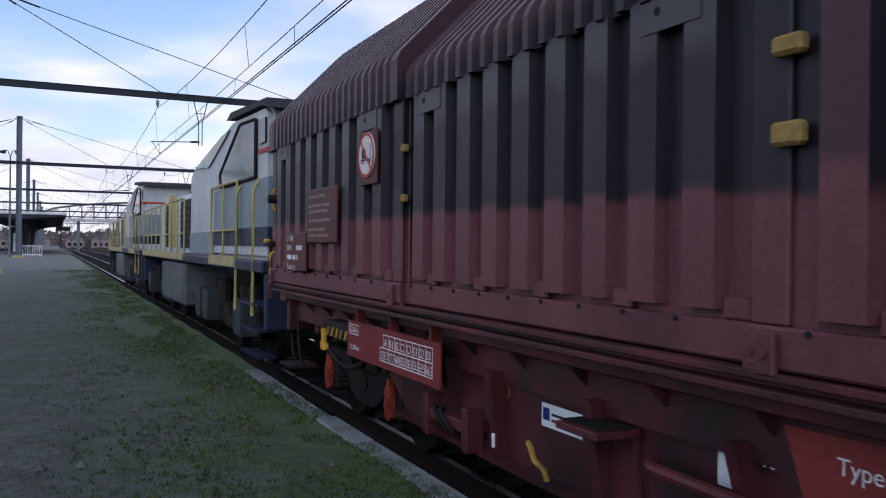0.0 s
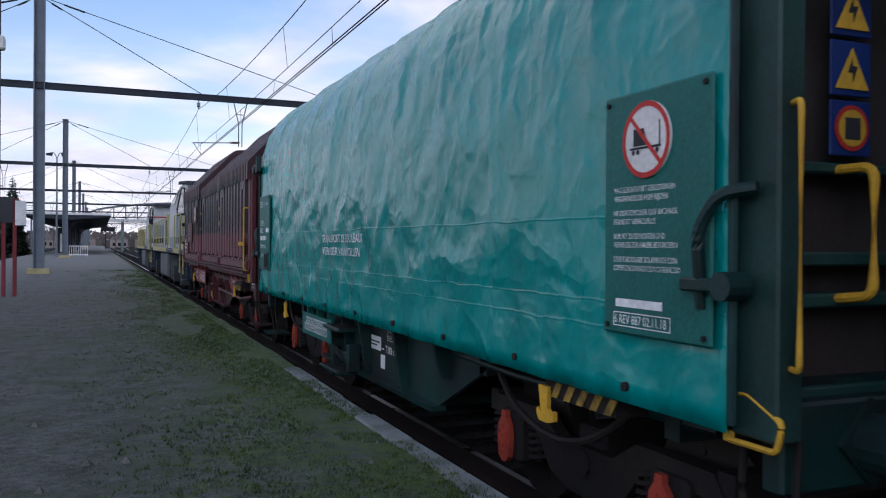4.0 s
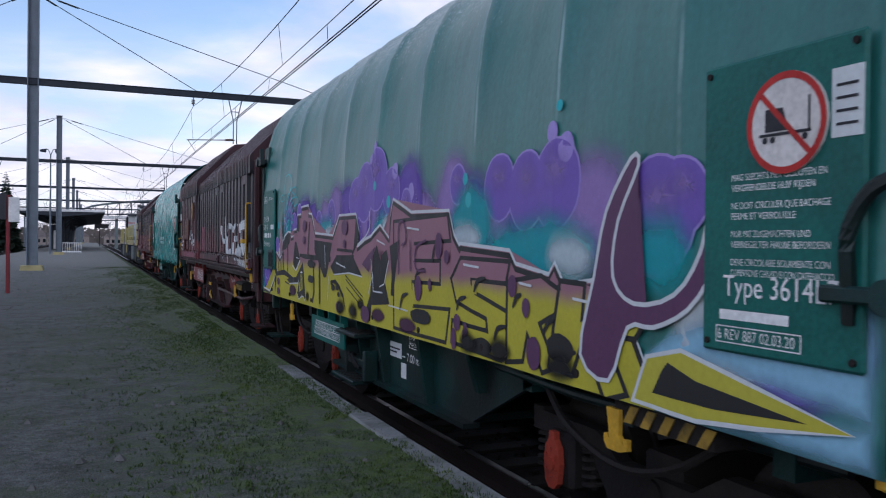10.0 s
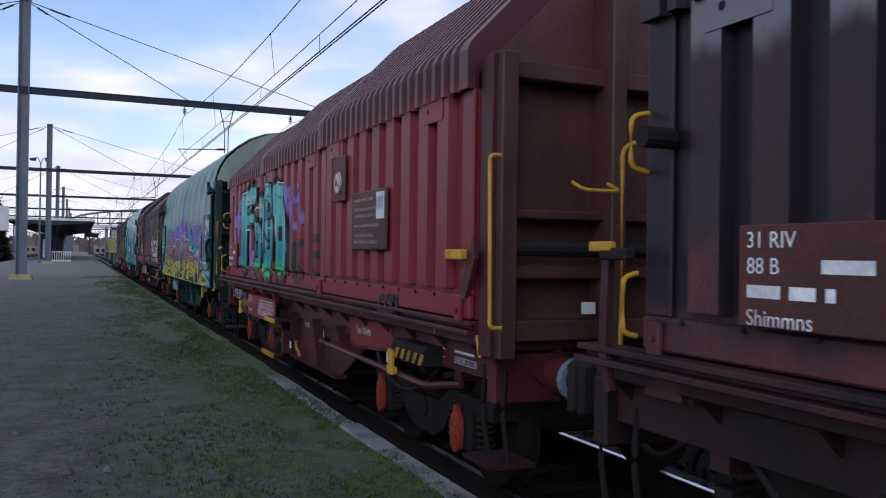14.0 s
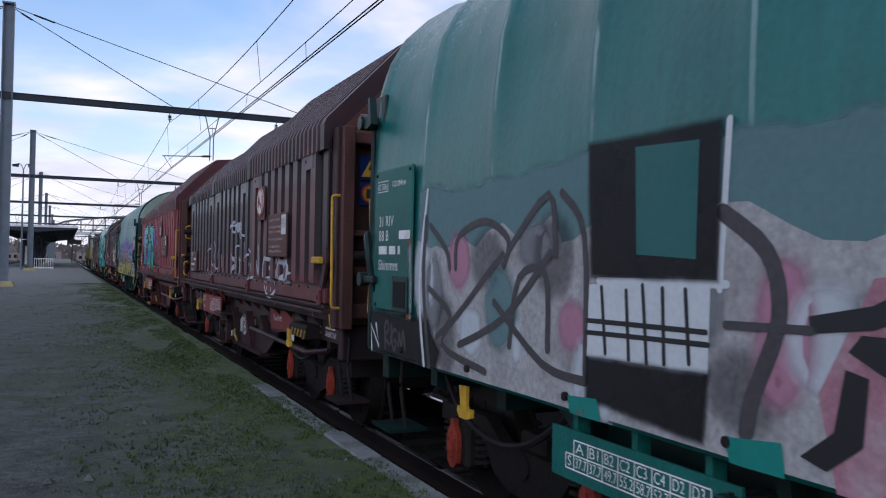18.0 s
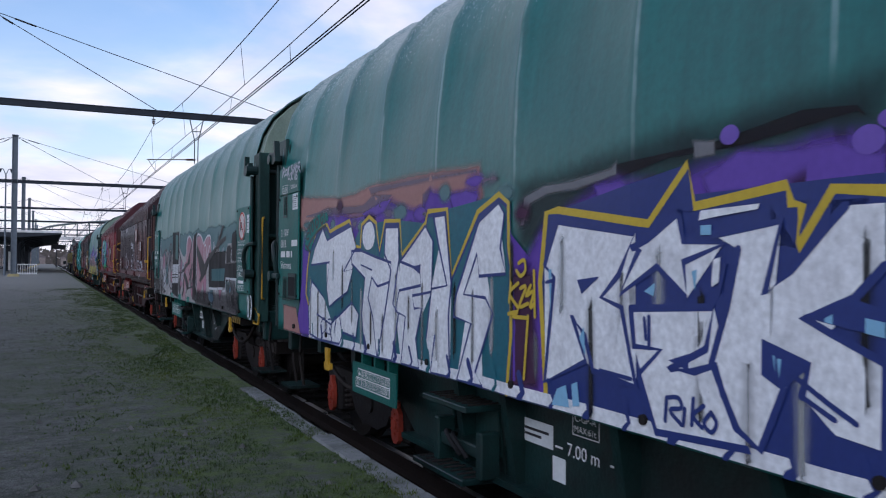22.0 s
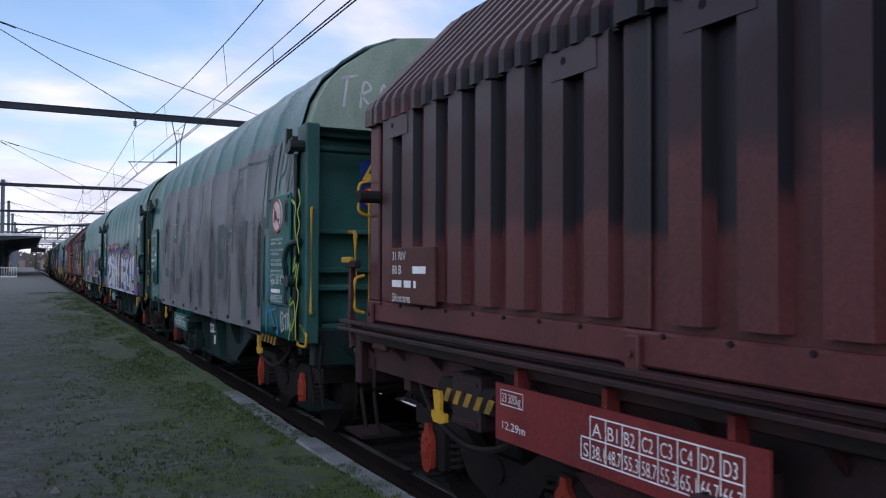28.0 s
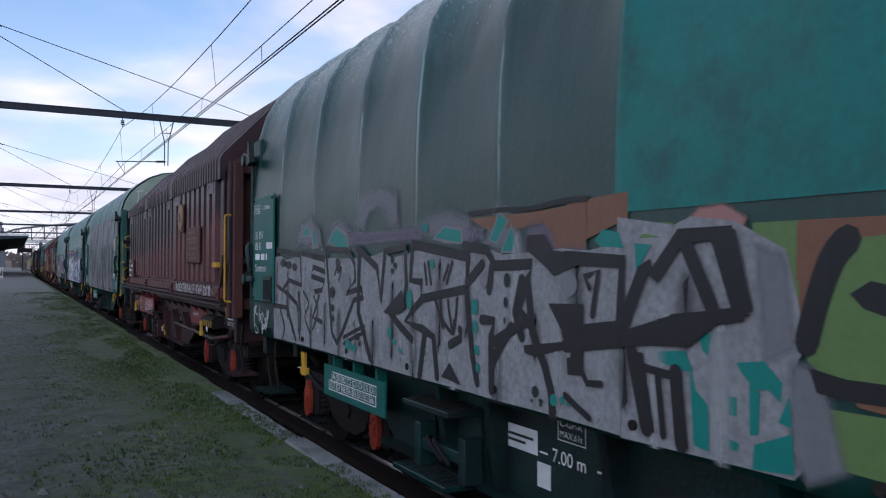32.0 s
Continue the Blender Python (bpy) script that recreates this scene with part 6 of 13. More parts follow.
def eu_sticker(th, y, z, x=-1.405):
    b_ = bmesh.new()
    box(b_, x - 0.002, x, y - 0.42, y, z - 0.07, z + 0.07)
    s = part("funding_sticker", b_, M["paper"], th, "white sticker with a blue corner")
    mark(s, "blue_field", M["signblue"], lambda b: rect(b, y - 0.09, y - 0.015, z - 0.03, z + 0.045), flat_plate(x - 0.002), 0.002)

    def bars(b):
        rect(b, y - 0.38, y - 0.11, z + 0.005, z + 0.022)
        rect(b, y - 0.3, y - 0.11, z - 0.03, z - 0.013)
    mark(s, "print", M["board_dark_sign"], bars, flat_plate(x - 0.002), 0.002)


def trough_marks(th, kind, typ, rev, wht):
    """Lettering and stickers on the trough sides and sills. kind: long, short or green."""
    red = kind != "green"
    ym, yc, yi, ys, yp = {"long": (-1.75, 0.62, 0.38, -0.1, -1.55), "short": (-1.5, 0.1, -0.5, -0.38, -3.0), "green": (-0.15, -0.2, -0.55, 0.42, 0.0)}[kind]
    xs = -1.244
    f = flat_plate(xs)

    def d(b):
        letters(b, "7.00 m", ym, 0.98 if red else 0.79, 0.075, 0.3)
        for q in (0.12, -0.4):
            z = 1.01 if red else 0.82
            stroke(b, [(ym + q, z), (ym + q - 0.07, z)], 0.012)
    mark(th, "distance_lettering", M["white"], d, f, 0.003)
    mark(th, "brake_lettering", M["white"], lambda b: letters(b, "IB 116", yi, 1.01, 0.045), f, 0.003)

    def d3(b):
        frame2(b, yc - 0.25, yc, 0.92, 1.06, 0.006)
        letters(b, "C-GP-A", yc - 0.02, 1.0, 0.036, 0.2)
        letters(b, "MAX:59t" if red else "MAX:61t", yc - 0.02, 0.94, 0.036, 0.2)
    mark(th, "load_class_lettering", M["white"], d3, f, 0.003)
    mark(th, "sling_ring", M["yellow"], lambda b: ring2(b, (yi - 0.06, 0.94), 0.04, 0.04, 16, 0.8), f, 0.003)
    eu_sticker(th, ys, 0.88 if red else 0.86, xs)
    b_ = bmesh.new()
    box(b_, xs - 0.003, xs, yp - 0.13, yp, 0.84 if red else 0.62, 1.04 if red else 0.76)
    part("paper_card", b_, M["paper"], th, "white paper card")
    sill = flat_plate(-1.402)
    if red:
        b_ = bmesh.new()
        prism(b_, [(-1.95, 1.19), (-3.22, 1.2), (-3.36, 1.0), (-2.9, 0.96), (-2.05, 0.92)], -1.292, -1.284, "x")
        tp_ = part("type_plate", b_, M["panel_red"], th)
        mark(tp_, "type_lettering", M["white"], lambda b: letters(b, typ, -2.2, 1.055, 0.065, 0.48), flat_plate(-1.292), 0.004)

        yr = -4.2 if "ABH" in rev else -4.64
        web = flat_plate(-1.285)

        def d2(b):
            if kind == "short":
                letters(b, "UIC", -4.3, 1.06, 0.08, 0.16)
            frame2(b, yr - 0.38, yr, 1.045, 1.095, 0.004)
            letters(b, rev, yr - 0.012, 1.055, 0.03, 0.355)
        mark(th, "sill_lettering", M["white"], d2, web, 0.004)
        mark(th, "contact_bar", M["white"], lambda b: rect(b, yr - 0.34, yr, 1.125, 1.145), web, 0.004)
        mark(th, "bay_number", M["white"], lambda b: letters(b, "4", -2.68, 1.262, 0.042), sill, 0.004)
        mark(th, "bay_number", M["white"], lambda b: letters(b, "2", -4.5, 1.262, 0.042), sill, 0.004)
    else:
        mark(th, "sill_lettering", M["white"], lambda b: letters(b, "UIC", -4.9, 1.1, 0.07), sill, 0.004)


TEXT_LINES = ["MAG SLECHTS MET GESLOTEN EN", "VERGRENDELDE HUIF RIJDEN", "", "NE DOIT CIRCULER QUE BACHAGE", "FERME ET VERROUILLE", "", "NUR MIT ZUGEMACHTEN UND", "VERRIEGELTER HAUBE BEFORDERN", "", "DEVE CIRCOLARE SOLAMENTE CON", "COPERTONE CHIUSO E CON CATENACCIO"]
HOOD_LINES = ["MAG SLECHTS MET GESLOTEN EN", "", "NE DOIT CIRCULER ET ETRE MANOEUVRE", "LES CAPOTS FERMES ET VERROUILLES", "", "NUR MIT ZUGEMACHTEN UND VERRIEGELTER", "", "DEVE CIRCOLARE SOLAMENTE CON", "COPERTONE CHIUSO E CON CATENACCIO"]


def green_marks(k, typ, rev, lens, weights):
    th, cv = WAGONS[k]
    fp = [c for c in th.children if c.name.startswith("number_plate_panel")][0]
    rp = [c for c in th.children if c.name.startswith("type_panel")][0]
    lp = [c for c in th.children if c.name.startswith("load_table_plate")][0]
    f = flat_plate(-1.555)
    number_block(fp, 5.05, 2.16, 0.7, f, ["31 RIV", "88 B|0.32", "#0.26-0.2-0.07", "Shimmns"], 0.083, 1.42)

    def d(b):
        up = 0.2 if k == 8 else 0.0
        frame2(b, 4.78 if up else 4.86, 5.0 if up else 5.09, 2.44 + up, 2.53 + up, 0.006)
        letters(b, lens[1], 4.98 if up else 5.07, 2.46 + up, 0.05, 0.19)
        letters(b, lens[0], 4.7 if up else 4.76, 2.47 + up, 0.045, 0.28)
        if k == 2:
            letters(b, typ, 5.02, 1.68, 0.06)
    mark(fp, "tare_mark", M["white"], d, f, 0.003)
    if k == 8:
        # taller plate with slots, a printed sheet and chalk
        b_ = bmesh.new()
        box(b_, -1.555, -1.53, 4.36, 5.15, 2.62, 2.93, 0.012)
        part("plate_top", b_, M["panel_green"], fp)
        for zz in (2.5, 1.59):
            sl_ = bmesh.new()
            frame2(sl_, 4.78, 4.95, zz - 0.13, zz + 0.13, 0.02)
            lay("slot_frame", fp, sl_, M["frame_green"], f, 0.006)
            for q in (4.835, 4.895):
                mark(fp, "slot", M["dark"], lambda b: rect(b, q - 0.016, q + 0.016, zz - 0.1, zz + 0.1), f, 0.004)
        b_ = bmesh.new()
        box(b_, -1.559, -1.555, 4.385, 4.575, 2.44, 2.61)
        pc = part("paper_label", b_, M["paper"], fp, "white printed sheet")
        for q in range(6):
            mark(pc, "print", M["board_dark_sign"], lambda b: rect(b, 4.42 + 0.02 * (q % 2), 4.55, 2.465 + q * 0.022, 2.471 + q * 0.022), flat_plate(-1.559), 0.002)
    sy_, sz_, sr_ = {4: (-4.9, 2.34, 0.19), 7: (-4.84, 2.36, 0.19), 8: (-4.76, 2.69, 0.17), 9: (-4.8, 2.4, 0.18)}.get(k, (-4.8, 2.38, 0.18))
    if k == 8:
        b_ = bmesh.new()
        box(b_, -1.555, -1.53, -5.24, -4.45, 2.62, 2.92, 0.012)
        part("type_panel_top", b_, M["panel_green"], rp)
    round_sign(rp, sy_, sz_, sr_, -1.567, k == 8)
    if k in (4, 7):
        b_ = bmesh.new()
        box(b_, -1.558, -1.555, -5.23, -5.1, 2.26, 2.5)
        pc = part("paper_label", b_, M["paper"], rp, "white paper label")
        for q in range(4):
            mark(pc, "print", M["board_dark_sign"], lambda b: rect(b, -5.21, -5.12, 2.3 + q * 0.045, 2.31 + q * 0.045), flat_plate(-1.558), 0.002)

    def d2(b):
        up_ = 0.26 if k == 8 else 0.0
        z = 2.14 + up_
        for ln in TEXT_LINES:
            if ln:
                letters(b, ln, -4.62 if k == 4 else -4.54, z, 0.026, min(0.5, 0.0172 * len(ln)))
            z -= 0.042 if ln else 0.028
        if k != 2:
            letters(b, typ, -4.58 if k == 4 else -4.5, 1.68 + up_, 0.085, 0.56)
        rect(b, -4.92, -4.56, 1.585 + up_ * 0.7, 1.625 + up_ * 0.7)
        frame2(b, -4.98, -4.54, 1.49 + up_ * 0.6, 1.56 + up_ * 0.6, 0.005)
        letters(b, rev, -4.55, 1.505 + up_ * 0.6, 0.042, 0.4)
    mark(rp, "lettering", M["white"], d2, f, 0.003)
    for y, z in ((-4.49, 2.58), (-5.2, 2.58), (-5.2, 1.49), (-4.49, 1.49)):
        b_ = bmesh.new()
        rod(b_, (-1.565, y, z), (-1.553, y, z), 0.014, 8)
        part("bolt", b_, M["black"], rp)
    for y, z in ((4.4, 2.58), (5.11, 2.58), (5.11, 1.52), (4.4, 1.52)):
        b_ = bmesh.new()
        rod(b_, (-1.565, y, z), (-1.553, y, z), 0.014, 8)
        part("bolt", b_, M["black"], fp)
    for zz in (2.42, 1.58) if k in (8, 9) else ():
        sl_ = bmesh.new()
        frame2(sl_, -5.2, -5.06, zz - 0.13, zz + 0.13, 0.02)
        lay("slot_frame", rp, sl_, M["frame_green"], f, 0.006)
        for q in (-5.155, -5.105):
            mark(rp, "slot", M["dark"], lambda b: rect(b, q - 0.016, q + 0.016, zz - 0.1, zz + 0.1), f, 0.004)
    if k == 7:
        rp.location.y = -0.12
    if k == 9:
        mark(fp, "white_strip", M["spray_pale"], lambda b: rect(b, 4.37, 4.45, 1.84, 2.55), f, 0.003, "white painted strip")
    load_table(lp, *{8: (2.85, 1.85), 11: (3.0, 1.66)}.get(k, (2.5, 1.12)), 0.745, 1.01, -1.475, weights, None)
    trough_marks(th, "green", typ, rev, weights)
    if k in (2, 9):
        end_signs([c for c in th.children if c.name.startswith("end_wall")][0], -5.345, -1, (0, 1, 2) if k == 2 else (1, 2), 0.0 if k == 2 else 0.18, 0.0 if k == 2 else 0.2)
    if k == 9:
        ew9 = [c for c in th.children if c.name.startswith("end_wall")][0]
        ew9.data.materials[0] = M["end_teal"]
        for c in ew9.children:
            if c.name.startswith(("end_post", "end_beam")):
                c.data.materials[0] = M["end_teal"]
        for pts in ([(0.0, 3.78), (0.16, 3.82)], [(0.06, 3.8), (0.02, 3.5)], [(0.2, 3.5), (0.24, 3.76), (0.32, 3.7), (0.22, 3.62), (0.34, 3.5)], [(0.38, 3.5), (0.46, 3.76), (0.52, 3.5)], [(0.56, 3.5), (0.6, 3.74), (0.68, 3.52), (0.72, 3.78)], [(0.76, 3.62), (0.96, 3.66)], [(0.84, 3.76), (0.86, 3.5)], [(0.78, 3.74), (0.94, 3.54)]):
            b_ = bmesh.new()
            stroke(b_, curve2(pts, 4), 0.026)
            for v in b_.verts:
                v.co = (-1.1 + v.co.y, -5.506, v.co.z)
            part("chalk_tag", b_, M["spray_pale"], ew9)
    if k == 8:
        ew8 = [c for c in th.children if c.name.startswith("end_wall")][0]
        ew8.data.materials[0] = M["end_olive"]
        b_ = bmesh.new()
        letters(b_, "LZR", 0, 2.77, 0.18, 0.46)
        letters(b_, "TFG", 0, 2.47, 0.19, 0.46)
        for v in b_.verts:
            v.co = (-1.11 - v.co.y, -5.206, v.co.z)
        part("chalk_tag", b_, M["spray_pale"], ew8, "white sprayed letters")


M["dull_brass"] = surface("dull_brass_paint", (0.26, 0.18, 0.05), 0.6, dirt=(0.08, 0.06, 0.03), dirt_amount=0.8, dirt_scale=6)


def red_marks(k, kind, typ, rev, lens, weights, faded=False):
    th, hoods = WAGONS[k]
    lp = [c for c in th.children if c.name.startswith("load_table_plate")][0]
    first, last = hoods[0], hoods[2]
    w0, w2 = (1.50, 1.485) if kind == "long" else (1.42, 1.50)
    ny = {1: 4.55, 3: 4.74, 5: 4.42, 6: 4.2}.get(k, 4.3)
    b_ = bmesh.new()
    box(b_, -w0 - 0.105, -w0 - 0.08, ny - 0.74, ny, 1.61, 2.01, 0.006)
    npl = part("number_plate", b_, M["plate_brown"] if k != 5 else M["panel_red"], first, "plate with white lettering")
    number_block(npl, ny - 0.05, 1.92, 0.6, flat_plate(-w0 - 0.105), ["31 RIV", "88 B|0.36", "#0.28-0.2-0.07", "Shimmns"], 0.062)
    hd, w, cy, py = (first, w0, 2.02 if k == 1 else 2.18, 3.76 if k == 1 else 3.98) if kind == "long" else (last, w2, *{5: (-2.52, -2.98), 6: (-2.66, -3.12), 10: (-2.77, -3.3)}[k])
    b_ = bmesh.new()
    box(b_, -w - 0.1, -w - 0.08, cy - 0.205, cy + 0.205, 2.38, 2.82, 0.006)
    sp_ = part("sign_plate", b_, M["plate_brown"], hd)
    round_sign(sp_, cy, 2.56 if k == 5 else 2.62, 0.2 if faded else 0.11 if k == 5 else 0.185, -w - 0.115, faded)
    b_ = bmesh.new()
    box(b_, -w - 0.105, -w - 0.08, py - 0.95, py, 1.9, 2.43, 0.012)
    tp = part("notice_plate", b_, M["plate_brown"], hd, "brown notice plate in four languages")

    def d(b):
        z = 2.34
        for ln in HOOD_LINES:
            if ln:
                letters(b, ln, py - 0.08, z, 0.026, min(0.7, 0.0195 * len(ln)))
            z -= 0.058 if ln else 0.03
    mark(tp, "lettering", M["signcream"] if faded else M["old_white"], d, flat_plate(-w - 0.105), 0.003)
    if k in (5, 6):
        b_ = bmesh.new()
        box(b_, -w - 0.109, -w - 0.105, py - 0.9, py - 0.7, 2.17, 2.4)
        pc = part("paper_label", b_, M["paper"], tp, "white paper label with a bar pattern")
        mark(pc, "print", M["board_dark_sign"], lambda b: [rect(b, py - 0.87 + q * 0.035, py - 0.86 + q * 0.035, 2.25, 2.36) for q in range(5)], flat_plate(-w - 0.109), 0.002)
    load_table(lp, 2.84, 0.86, 0.88, 1.205, -1.475, weights, lens)
    trough_marks(th, kind, typ, rev, weights)
    ew = [c for c in th.children if c.name.startswith("end_wall")][0]
    yb = (-5.78 if kind == "long" else -5.7) + 0.24
    if k in (1, 6):
        end_signs(ew, yb, -1, (0, 1, 2) if k == 1 else (1, 2), 0.0 if k == 1 else -0.2, 0.0 if k == 1 else 0.16)
    if k == 6:
        b_ = bmesh.new()
        prism(b_, [(-0.96, 2.72), (-0.76, 2.72), (-0.86, 2.9)], yb - 0.008, yb)
        tr_ = part("warning_triangle", b_, M["signyellow"], ew, "yellow warning triangle")
        b_ = bmesh.new()
        prism(b_, [(-0.89, 2.79), (-0.86, 2.86), (-0.86, 2.82), (-0.83, 2.82), (-0.86, 2.75), (-0.86, 2.79)], yb - 0.012, yb - 0.009)
        part("symbol", b_, M["board_dark_sign"], tr_)
    if k in (1,):
        for z in (2.62, 2.24):
            b_ = bmesh.new()
            box(b_, -1.55, -1.5, 1.38, 1.45, z - 0.03, z + 0.03, 0.01)
            part("yellow_stop", b_, M["dull_brass"], first, "dull yellow stop block")
        for z, h in ((2.62, 0.05), (2.3, 0.06)):
            b_ = bmesh.new()
            box(b_, -1.56, -1.5, -2.24, -2.1, z - h * 0.75, z + h * 0.75, 0.015)
            part("yellow_stop", b_, M["dull_brass"], last, "dull yellow stop block")


green_marks(2, "Type 3614 L8", "6 REV 887 02.11.18", ("12.04m", "22 750kg"), ["37.2", "37.2", "49.1", "54.2", "58.2", "53.2", "63.2", "67.2"])
green_marks(4, "Type 3614L7", "6 REV 887 02.03.20", ("12.04m", "22 650kg"), ["37.3", "37.3", "49.3", "54.3", "58.3", "53.3", "63.3", "67.3"])
green_marks(7, "Type 3614L 6", "6 REV 887 02.8.10.17", ("12.04m", "22 300kg"), ["37.7", "37.7", "49.7", "55.2", "58.7", "53.7", "63.7", "67.7"])
green_marks(8, "Type 3614L9", "6 REV 887 12.11.17", ("12.05m", "22 260kg"), ["37.7", "37.7", "49.7", "55.2", "58.7", "53.7", "63.7", "67.7"])
green_marks(9, "Type 3614L9", "6 REV 887 10.01.17", ("12.04m", "22 300kg"), ["37.7", "37.7", "49.7", "55.2", "58.7", "53.7", "63.7", "67.7"])
green_marks(11, "Type 3614L", "6 REV 887 10.01.17", ("12.04m", "22 850kg"), ["37.1", "37.1", "48.1", "54.1", "58.1", "53.1", "63.1", "66.1"])
red_marks(1, "long", "Type 3614M", "6 REV 887 11.03.17", ("12.04m", "22 500kg"), ["37.7", "37.7", "48.0", "53.5", "58.5", "53.5", "63.5", "66.5"])
red_marks(3, "long", "Type 3614M1", "0 REV ABH 12.02.20", ("12.04m", "22 150kg"), ["36.1", "41.7", "53.1", "58.0", "53.1", "63.1", "66.1", "66.2"], True)
red_marks(5, "short", "Type 3614M1", "6 REV 887 12.11.18", ("12.04m", "22 550kg"), ["37.1", "37.1", "48.0", "53.5", "58.0", "53.5", "63.5", "66.1"])
red_marks(6, "short", "Type 3614M1", "6 REV 887 12.11.19", ("12.04m", "22 300kg"), ["37.7", "37.7", "48.0", "53.5", "58.5", "53.5", "63.5", "66.5"])
red_marks(10, "short", "Type 3614 M1", "3 REV 887 12.11.17", ("12.29m", "23 300kg"), ["38.1", "48.7", "55.3", "58.7", "55.3", "65.1", "66.7", "66.7"], True)

def scribble(b, rnd, y0, y1, z0, z1, n, w):
    for k in range(n):
        y = y0 + (y1 - y0) * (k + rnd.random()) / n
        h = (z1 - z0)
        pts = [(y + rnd.uniform(-0.12, 0.12), z0 + h * rnd.random()) for _ in range(rnd.choice((3, 4, 5)))]
        stroke(b, curve2(pts, 5), w * rnd.uniform(0.7, 1.3), True)


def jag(rnd, y0, y1, z, amp, step):
    """The uneven upper border of a painted field, from y0 to y1."""
    out, y = [], y0
    sgn = -1 if y1 < y0 else 1
    while (y1 - y) * sgn > 0:
        out.append((y, z + rnd.uniform(-amp, amp)))
        y += sgn * step * rnd.uniform(0.5, 1.4)
    return out + [(y1, z)]


def field(parent, face, name, mat, rnd, y0, y1, z0, ztop, amp=0.06, step=0.25, off=0.003):
    """A painted field with an uneven top, drawn in upright strips."""
    top = jag(rnd, y0, y1, ztop, amp, step)

    def d(b):
        for (ya, za), (yb, zb) in zip(top, top[1:]):
            poly(b, [(ya, z0), (yb, z0), (yb, zb), (ya, za)])
        bmesh.ops.remove_doubles(b, verts=b.verts, dist=0.0005)
    mark(parent, name, M[mat], d, face, off)


def haze(name, col, strength=1.0, scale=5.0):
    """Paint that thins out towards the border of a mark, as from a can held far off."""
    m = surface(name, col, 0.55, var=0.12, dirt=[c * 0.7 for c in col], dirt_amount=0.3, dirt_scale=3.0, fine=30, bump=0.03)
    nt = m.node_tree
    bs = nt.nodes["Principled BSDF"]
    at = nt.nodes.new("ShaderNodeAttribute")
    at.attribute_name = "soft"
    nz = nt.nodes.new("ShaderNodeTexNoise")
    nz.inputs["Scale"].default_value, nz.inputs["Detail"].default_value = scale, 6
    tc = nt.nodes.new("ShaderNodeTexCoord")
    nt.links.new(tc.outputs["Object"], nz.inputs["Vector"])
    ad = nt.nodes.new("ShaderNodeMath")
    ad.operation = "MULTIPLY_ADD"
    ad.inputs[1].default_value = 0.5
    nt.links.new(nz.outputs["Fac"], ad.inputs[0])
    nt.links.new(at.outputs["Fac"], ad.inputs[2])
    mr = nt.nodes.new("ShaderNodeMapRange")
    mr.interpolation_type = "SMOOTHSTEP"
    mr.inputs["From Min"].default_value, mr.inputs["From Max"].default_value, mr.inputs["To Max"].default_value = 0.3, 1.2, strength
    nt.links.new(ad.outputs[0], mr.inputs["Value"])
    zero = nt.nodes.new("ShaderNodeMath")
    zero.operation = "GREATER_THAN"
    zero.inputs[1].default_value = 0.01
    nt.links.new(at.outputs["Fac"], zero.inputs[0])
    nt.links.new(_mul(nt, mr.outputs[0], zero.outputs[0]), bs.inputs["Alpha"])
    M[name] = m


for nm_, src_, st_ in (("haze_purple", (0.14, 0.075, 0.38), 0.9), ("haze_violet", (0.11, 0.05, 0.32), 0.97), ("haze_cyan", (0.03, 0.34, 0.37), 0.75), ("haze_sky", (0.25, 0.45, 0.6), 0.9), ("haze_white", (0.6, 0.64, 0.68), 0.65), ("haze_black", (0.012, 0.012, 0.014), 0.9), ("haze_lilac", (0.3, 0.19, 0.46), 0.85), ("haze_rose", (0.36, 0.19, 0.17), 0.9), ("haze_pink", (0.42, 0.2, 0.28), 0.85), ("haze_grey", (0.2, 0.2, 0.215), 0.8), ("haze_mint", (0.2, 0.52, 0.46), 0.9), ("haze_lime", (0.1, 0.5, 0.16), 0.9), ("haze_plum", (0.06, 0.022, 0.055), 0.9), ("haze_wash", (0.13, 0.22, 0.23), 0.8), ("haze_lilac2", (0.3, 0.2, 0.5), 0.55), ("haze_sea", (0.02, 0.22, 0.19), 0.75), ("haze_pale", (0.42, 0.43, 0.44), 0.45), ("haze_soot", (0.03, 0.03, 0.032), 0.4), ("haze_dust", (0.2, 0.17, 0.22), 0.6), ("haze_rust", (0.2, 0.08, 0.025), 0.8), ("haze_film", (0.2, 0.2, 0.21), 0.3), ("haze_smoke", (0.016, 0.015, 0.02), 0.6)):
    haze(nm_, src_, st_)


def outward(pts):
    """The outward direction at each corner of a closed outline."""
    P = [Vector((p[0], p[1])) for p in pts]
    n = len(P)
    area = sum(P[i].x * P[(i + 1) % n].y - P[(i + 1) % n].x * P[i].y for i in range(n))
    sg = 1 if area > 0 else -1
    out = []
    for i in range(n):
        a, b = (P[i] - P[i - 1]).normalized(), (P[(i + 1) % n] - P[i]).normalized()
        na, nb = Vector((a.y, -a.x)) * sg, Vector((b.y, -b.x)) * sg
        m = na + nb
        out.append(m / max(0.5, m.dot(na)) if m.length > 0.2 else na)
    return P, out


def loop_line(b, pts, w):
    """A painted outline of width w round a closed shape, with mitred corners."""
    P, N = outward(pts)
    o = [b.verts.new((0, *(p + n * w / 2))) for p, n in zip(P, N)]
    i_ = [b.verts.new((0, *(p - n * w / 2))) for p, n in zip(P, N)]
    k = len(P)
    for q in range(k):
        b.faces.new((o[q], o[(q + 1) % k], i_[(q + 1) % k], i_[q]))
    return b


def grown(pts, g):
    P, N = outward(pts)
    return [tuple(p + n * g) for p, n in zip(P, N)]


